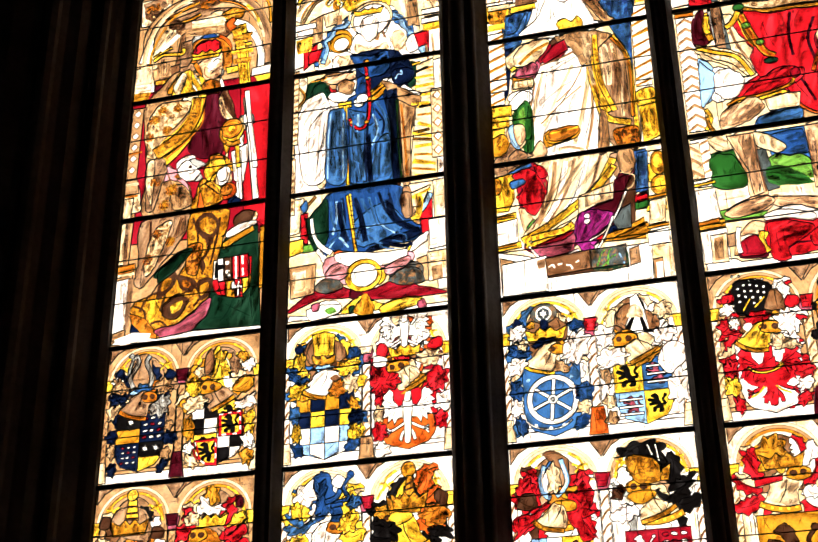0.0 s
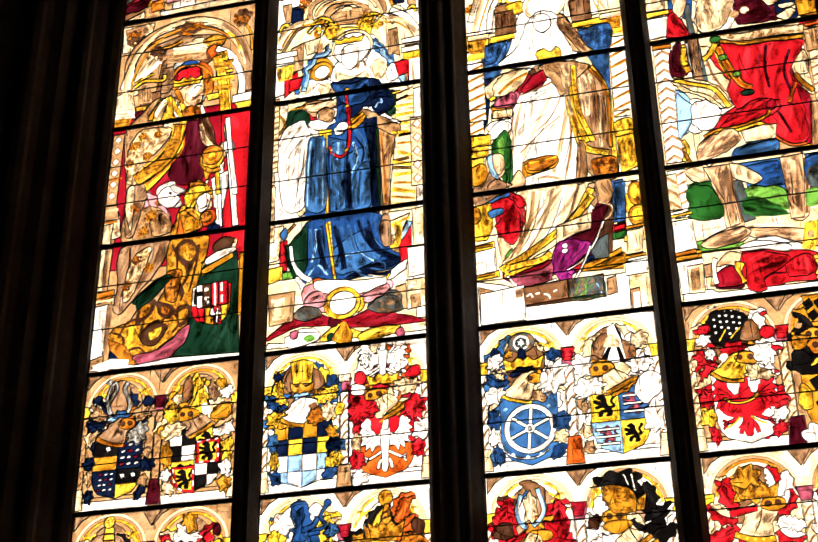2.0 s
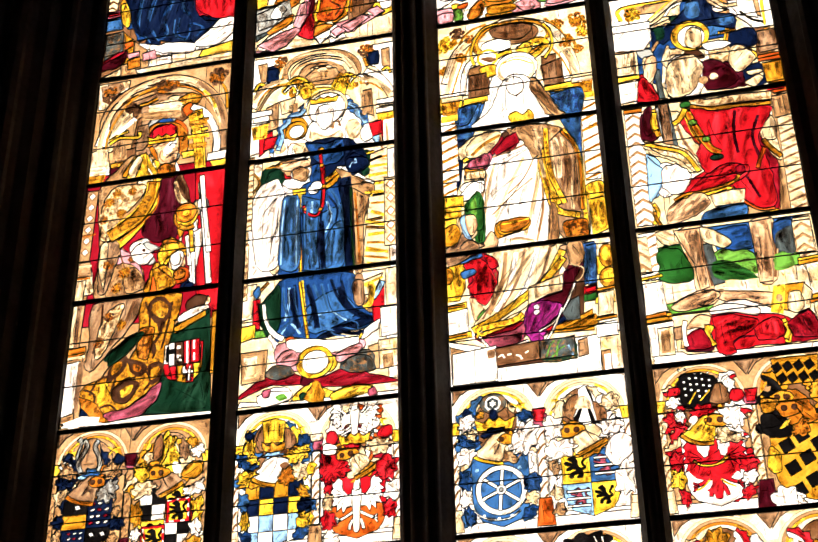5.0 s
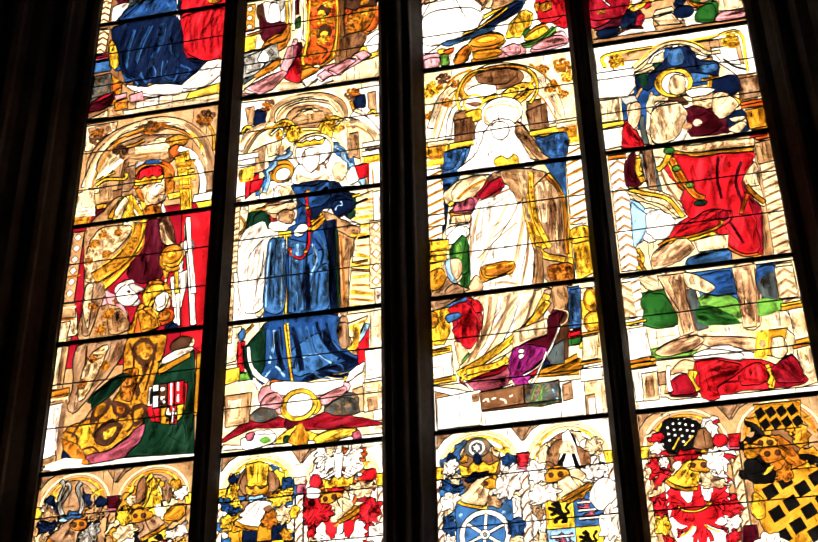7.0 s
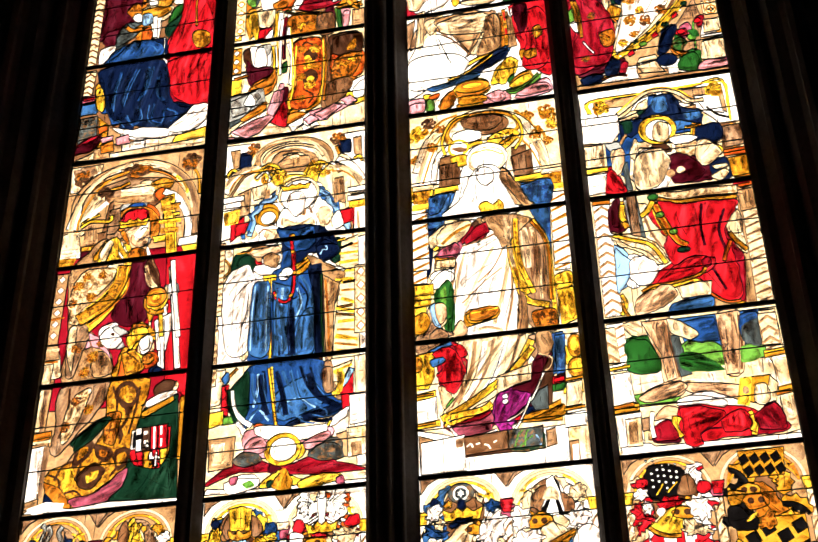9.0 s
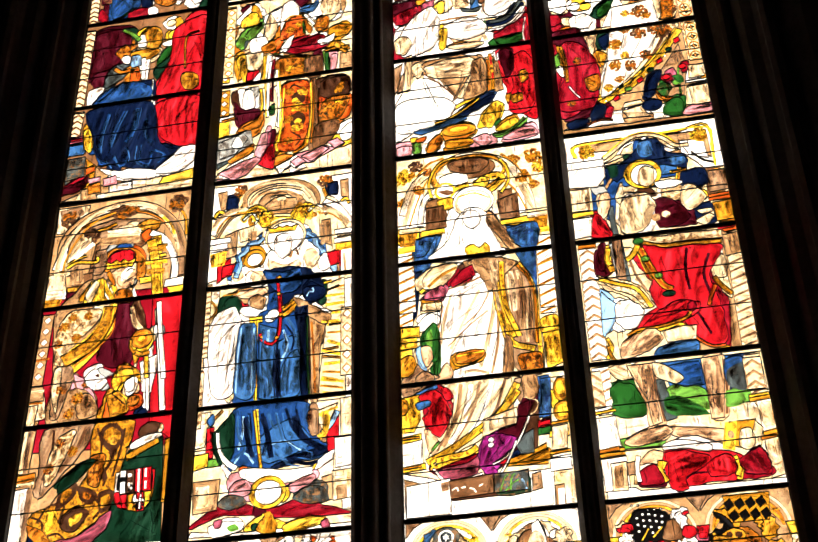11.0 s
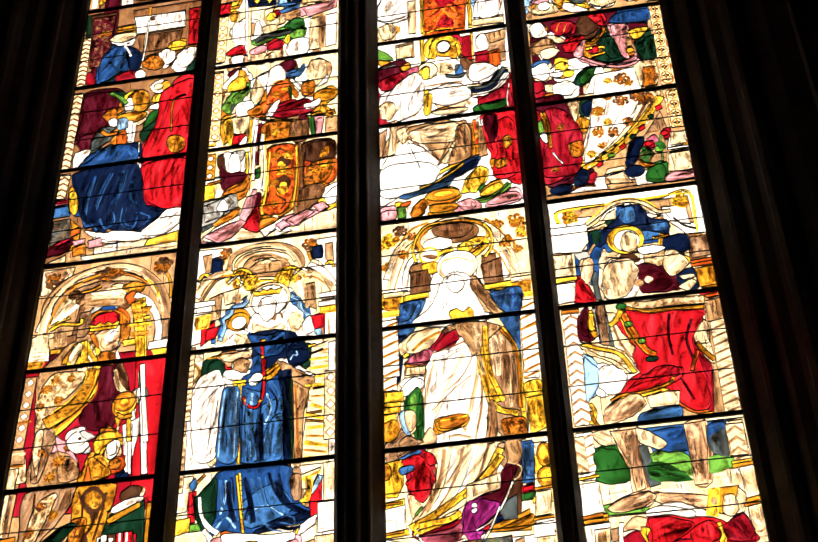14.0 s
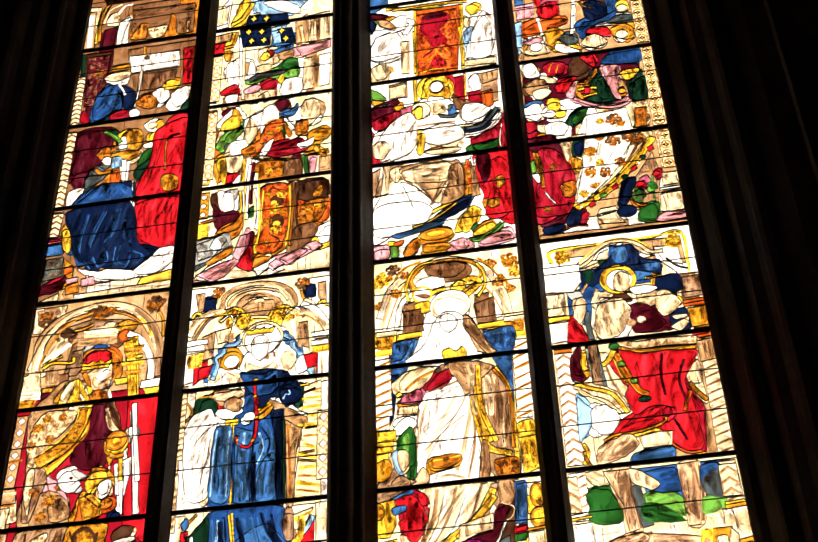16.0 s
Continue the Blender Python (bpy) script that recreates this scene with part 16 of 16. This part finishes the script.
p.piece("red", "~plain", 10.6, 32.5, 15.8, 32.3, 16.7, 28.1, 20.3, 25.6, 22.1, 31.8, 24.6, 32.0, 23.6, 26.8, 25.6, 24.5, 29.3, 26.7, 30.5, 32.1, 35.7, 31.3, 33.8, 24.1, 34.0, 19.9, 31.0, 18.1, 29.7, 15.6, 26.4, 16.5, 24.8, 18.8, 24.5, 12.6, 27.4, 11.2, 23.6, 9.5, 22.3, 6.6, 21.4, 10.0, 18.4, 11.6, 21.1, 12.9, 21.5, 18.1, 18.7, 16.3, 14.5, 17.8, 11.5, 21.2, 12.7, 25.3, 10.8, 27.7)
p.band("yellow", "plain", 1.2, 14.1, 26.8, 17.2, 24.3, 22.0, 23.5, 27.1, 24.8, 30.1, 27.2)
p.band("yellow", "~plain", 0.9, 13.8, 12.1, 16.8, 13.3, 20.4, 16.6)
p.band("yellow", "~plain", 0.9, 25.5, 16.6, 28.1, 14.3, 32.1, 12.3)
p.soft("gold", "damask", 48.2, 50.4, 49.2, 54.1, 54.5, 53.5, 57.1, 51.5, 53.5, 47.1, 49.1, 47.0)
p.soft("black", "plain", 46.8, 41.3, 48.6, 46.6, 54.2, 45.3, 57.4, 40.7, 61.0, 39.2, 59.4, 34.5, 51.6, 34.0, 48.1, 36.4)
p.soft("yellow", "~drape", 55.3, 38.2, 57.5, 41.2, 60.8, 42.6, 58.7, 39.4)
p.soft("amber", "drape:60", 60.5, 35.5, 62.0, 39.1, 66.4, 42.8, 68.5, 40.5, 67.5, 34.2, 62.2, 34.2)
p.soft("amber", "plain", 54.9, 48.5, 57.6, 51.5, 63.9, 51.3, 67.1, 48.0, 65.8, 45.1, 57.9, 43.8)
p.disc("umber", "~plain", 58.6, 48.3, 1.6)
p.disc("umber", "~plain", 63.4, 48.4, 1.6)
p.soft("yellow", "damask", 47.2, 20.6, 49.5, 29.8, 53.5, 26.2, 53.0, 17.9, 49.1, 17.3)
p.soft("white", "drape", 47.2, 1.0, 48.8, 9.0, 55.6, 9.9, 60.6, 5.8, 61.5, -0.4)
p.build()

p = Panel(0, -1.535, -0.766, "stained-glass panel with a towered crest beside a white horse crest")
bays(p, 0, 76.9, "stone", "gold", "gold", "tan", "tan")
mantle(p, 9, 44, 11, "brown", "cream", -1); mantle(p, 34, 46, 11, "white", "black", 1)
helm(p, 22, 40, 12, 1, "amber", "amber")
shield(p, 21.5, 20, 27, 31, [("black", "half:gold"), ("gold", "lion:black"), ("gold", "lion:black"), ("black", "half:gold")])
mantle(p, 51, 46, 12, "red", "cream", -1); mantle(p, 76, 46, 12, "red", "yellow", 1)
helm(p, 63, 40, 12, -1, "amber", "gold")
p.soft("maroon", "plain", 76.0, 64.3, 78.6, 66.2, 80.4, 62.3, 77.8, 60.5)
coronet(p, 63, 55, 14, 7)
shield(p, 64, 20, 29, 33, [("red", "lion:white")])
p.soft("stone", "stone", 9.4, 55.0, 11.7, 62.6, 17.3, 65.4, 25.7, 64.7, 30.2, 58.7, 32.0, 50.9, 29.4, 46.9, 16.4, 50.1)
p.piece("yellow", "damask", 17.3, 58.8, 18.4, 69.2, 22.9, 69.4, 24.6, 58.1)
p.disc("yellow", "damask", 20.4, 71.3, 3.0)
p.band("umber", "~plain", 1.1, 17.9, 65.4, 23.2, 65.4)
p.band("umber", "~plain", 1.1, 17.6, 62.0, 24.0, 62.0)
p.band("umber", "~plain", 1.1, 17.6, 59.3, 24.3, 59.2)
coronet(p, 20.0, 54.7, 17, 8, "gold")
p.soft("umber", "plain", 32.2, 48.7, 32.9, 54.1, 38.2, 53.1, 38.3, 48.2)
p.soft("umber", "plain", 3.5, 55.6, 4.7, 61.0, 9.5, 60.6, 8.8, 55.1)
p.soft("gold", "drape", 60.5, 63.7, 59.9, 70.4, 62.9, 72.3, 67.1, 70.2, 66.9, 63.1)
p.soft("white", "drape", 56.5, 58.0, 56.9, 66.2, 61.5, 66.3, 62.9, 61.8, 68.6, 62.4, 69.9, 59.0, 65.5, 57.2, 59.7, 58.3)
coronet(p, 63.3, 54.7, 15, 6, "yellow")
p.soft("red", "drape:20", 45.7, 45.6, 45.7, 53.0, 51.4, 53.6, 52.4, 47.0)
p.soft("red", "drape:20", 68.1, 50.0, 72.8, 46.4, 80.4, 52.1, 82.0, 53.1, 80.7, 44.6, 70.7, 43.9)
p.soft("cream", "drape", 49.7, 53.7, 50.5, 59.1, 56.3, 58.6, 56.6, 53.1)
p.soft("yellow", "drape", 72.6, 50.7, 75.7, 56.9, 80.7, 57.5, 80.4, 52.1)
p.soft("maroon", "plain", 76.0, 61.2, 77.6, 64.9, 79.9, 64.1, 79.8, 59.8)
p.piece("maroon", "drape", 38.9, 59.9, 45.8, 59.8, 45.1, 54.1, 40.7, 54.0)
p.build()

p = Panel(1, -1.535, -0.766, "stained-glass panel with a blue lion crest beside a golden tower crest")
bays(p, 0, 76.9, "white", "cream", "cream", "white", "white")
mantle(p, 8, 46, 12, "yellow", "azure", -1); mantle(p, 36, 46, 12, "yellow", "cream", 1)
helm(p, 22, 38, 12, 1, "white", "amber")
lion(p, "blue", 24, 61, 13)
p.soft("azure", "drape", 33.0, 57.0, 37.2, 60.2, 40.3, 57.4, 38.3, 54.5, 34.6, 54.3)
shield(p, 21.5, 18, 29, 32, [("gold", "lion:blue")])
mantle(p, 52, 44, 12, "black", "yellow", -1); mantle(p, 76, 44, 12, "black", "gold", 1); mantle(p, 74, 54, 11, "orange", "orange", 1)
helm(p, 62, 40, 12.5, -1, "yellow", "gold")
p.band("umber", "plain", 1.0, 61.6, 61.8, 67.2, 63.1)
p.band("umber", "plain", 1.0, 62.4, 66.1, 66.5, 66.7)
coronet(p, 62, 54, 15, 9, "gold")
shield(p, 64, 18, 29, 32, [("gold", "lion:black")])
p.soft("white", "drape:60", 6.6, 58.6, 7.7, 65.6, 15.5, 69.6, 17.5, 59.9, 12.1, 56.9)
p.soft("blue", "drape:80", 16.2, 66.0, 17.3, 68.8, 21.5, 69.0, 23.4, 66.5, 22.3, 60.7, 26.5, 56.8, 25.4, 52.8, 21.8, 51.4, 18.2, 52.8, 17.5, 57.6, 19.3, 60.9)
p.band("blue", "plain", 2.6, 22.3, 58.3, 27.7, 60.2, 30.0, 64.1)
p.band("blue", "plain", 2.2, 25.3, 56.3, 31.3, 56.9)
p.soft("white", "clear", 25.2, 67.5, 28.7, 71.9, 32.4, 69.2, 30.0, 64.6)
p.soft("yellow", "drape", 5.2, 51.7, 6.0, 58.6, 10.3, 58.8, 10.4, 52.4)
p.soft("azure", "drape", 33.7, 55.5, 36.0, 60.8, 40.2, 59.0, 39.6, 55.0)
p.soft("yellow", "drape:60", 29.0, 44.9, 31.3, 50.5, 38.4, 53.4, 37.9, 44.2, 32.6, 42.4)
p.soft("azure", "drape", 2.8, 44.9, 3.6, 49.5, 8.7, 46.7, 14.7, 49.7, 15.8, 51.9, 17.1, 48.3, 10.0, 43.7)
p.piece("ruby", "drape", 40.2, 59.6, 46.9, 59.8, 45.5, 53.3, 42.0, 53.3)
p.disc("gold", "damask", 63.9, 70.8, 3.6, 4.0)
p.piece("gold", "damask", 61.7, 58.2, 63.2, 67.9, 65.5, 67.7, 67.1, 57.7)
p.band("umber", "~plain", 1.0, 61.9, 60.5, 66.4, 61.8)
p.band("umber", "~plain", 1.0, 62.5, 63.3, 66.1, 64.7)
coronet(p, 64.2, 55.4, 15, 8, "gold")
p.soft("yellow", "plain", 53.6, 47.4, 56.6, 50.6, 64.1, 49.9, 65.2, 46.9, 58.2, 44.1)
p.soft("amber", "drape:40", 69.2, 47.2, 73.4, 52.5, 82.5, 51.7, 82.9, 44.8, 75.4, 42.1)
p.soft("umber", "plain", 76.3, 55.7, 78.2, 60.1, 82.7, 57.4, 82.0, 51.7, 79.1, 52.0)
p.soft("black", "drape", 46.0, 41.2, 47.8, 47.9, 54.8, 46.1, 59.4, 42.3, 57.0, 36.9)
p.soft("black", "drape", 73.1, 38.9, 75.4, 42.1, 83.4, 40.8, 84.3, 35.7)
p.soft("gold", "drape", 47.2, 49.1, 47.8, 53.7, 53.1, 53.8, 52.5, 48.1)
p.build()

p = Panel(2, -1.535, -0.766, "stained-glass panel with a chequered swan crest beside a black feathered crest")
bays(p, 0, 76.9, "stone", "cream", "gold", "white", "white")
mantle(p, 8, 46, 12, "red", "umber", -1); mantle(p, 35, 44, 12, "red", "white", 1)
helm(p, 23, 44, 12, 1, "amber", "gold")
p.band("white", "plain", 3.4, 16.7, 52.9, 17.8, 62.8, 22.0, 66.2)
p.band("azure", "plain", 1.2, 14.4, 54.4, 15.8, 61.7, 21.7, 70.3)
shield(p, 23, 16, 28, 32, [("sky", "check:white"), ("yellow", "lion:umber"), ("yellow", "lion:umber"), ("sky", "check:white")])
mantle(p, 53, 46, 11, "white", "grey", -1); mantle(p, 78, 48, 12, "black", "white", 1)
helm(p, 66, 44, 12.5, -1, "cream", "gold")
coronet(p, 66, 58, 14, 8, "gold")
shield(p, 66, 16, 29, 32, [("ruby", "lion:white"), ("ruby", "dots:white"), ("ruby", "dots:white"), ("ruby", "lion:white")])
p.soft("brown", "stone", 16.5, 71.4, 21.7, 72.8, 27.8, 68.3, 28.0, 62.4, 24.3, 64.0)
p.band("sky", "drape", 2.2, 16.9, 66.1, 14.5, 58.5, 16.6, 51.9, 19.1, 50.3)
p.band("sky", "drape", 2.2, 24.6, 68.6, 27.1, 58.6, 24.9, 53.6, 21.6, 50.8)
p.band("white", "~clear", 0.8, 16.5, 63.5, 15.4, 59.1, 16.8, 53.8)
p.band("white", "~clear", 0.8, 25.1, 65.9, 26.8, 58.6, 24.3, 53.4)
p.soft("cream", "drape", 18.0, 63.4, 21.4, 67.0, 24.1, 60.2, 23.0, 53.8, 18.6, 53.6)
p.soft("red", "drape:40", 3.2, 53.1, 4.4, 59.5, 9.5, 60.3, 12.5, 56.1, 13.2, 47.0, 4.3, 45.3)
p.soft("red", "drape:60", 26.3, 45.9, 29.9, 53.2, 36.3, 55.1, 38.9, 48.5, 36.6, 43.7, 40.2, 42.1, 32.6, 39.0, 39.2, 29.7, 29.7, 33.0)
p.soft("red", "drape", 1.8, 32.9, 2.9, 42.9, 10.5, 43.5, 15.8, 48.1, 18.3, 47.9, 11.5, 39.6)
p.soft("umber", "plain", 3.1, 46.7, 5.3, 52.9, 11.7, 53.0, 11.9, 45.9)
p.soft("gold", "plain", 18.8, 45.9, 21.5, 48.8, 29.5, 48.1, 30.2, 44.2, 24.2, 43.5)
p.soft("cream", "drape:50", 11.5, 39.6, 16.8, 44.2, 20.1, 47.7, 25.6, 44.7, 25.0, 35.9, 17.5, 35.9)
p.band("gold", "damask", 2.2, 10.1, 40.3, 15.1, 36.5, 24.3, 34.7)
p.piece("ruby", "drape", 39.8, 60.6, 47.2, 60.2, 44.8, 53.7, 40.9, 53.7)
p.soft("black", "drape:70", 50.6, 66.6, 53.7, 71.5, 62.6, 73.2, 71.1, 72.3, 72.3, 65.7, 70.3, 58.2, 66.7, 65.0, 59.5, 67.0)
p.band("white", "~clear", 0.6, 64.9, 71.7, 66.8, 66.3)
p.band("white", "~clear", 0.6, 68.5, 71.3, 69.6, 63.4)
p.soft("gold", "damask", 54.5, 65.6, 60.7, 66.9, 69.0, 62.8, 68.7, 53.9, 58.4, 54.3)
p.soft("black", "drape:20", 67.8, 50.9, 72.2, 46.7, 83.0, 52.6, 81.1, 45.9, 74.2, 42.8, 68.4, 44.5)
p.soft("gold", "plain", 53.5, 47.2, 56.8, 50.0, 65.9, 49.8, 66.4, 46.6, 59.9, 43.8)
p.soft("cream", "drape:130", 58.9, 40.4, 62.3, 43.9, 66.1, 46.0, 71.8, 43.0, 66.5, 37.3, 59.7, 35.4)
p.band("gold", "damask", 2.2, 75.3, 42.0, 69.0, 38.3, 59.1, 35.4)
p.soft("umber", "drape", 46.8, 47.8, 48.4, 52.7, 53.1, 52.9, 51.7, 47.3)
p.build()

p = Panel(3, -1.535, -0.766, "stained-glass panel with a tall golden cap crest and red mantling")
bays(p, 0, 76.9, "brown", "amber", "gold")
mantle(p, 8, 46, 12, "red", "cream", -1); mantle(p, 36, 48, 12, "white", "red", 1)
helm(p, 23, 44, 12, 1, "cream", "gold")
p.soft("gold", "drape", 13.6, 54.7, 13.4, 64.4, 18.2, 69.8, 24.0, 68.7, 25.8, 62.2, 23.8, 53.7)
coronet(p, 23.5, 58, 16, 7, "gold")
p.piece("red", "plain", 10.3, 50.2, 22.6, 51.8, 22.3, 49.0, 10.3, 46.8)
shield(p, 23, 18, 28, 32, [("gold", "lion:umber")])
mantle(p, 54, 46, 12, "white", "red", -1); mantle(p, 78, 46, 12, "red", "cream", 1)
helm(p, 65, 44, 12, -1, "cream", "gold"); coronet(p, 65, 58, 16, 7, "gold")
shield(p, 65, 18, 30, 32, [("ruby", "plain")])
p.build()
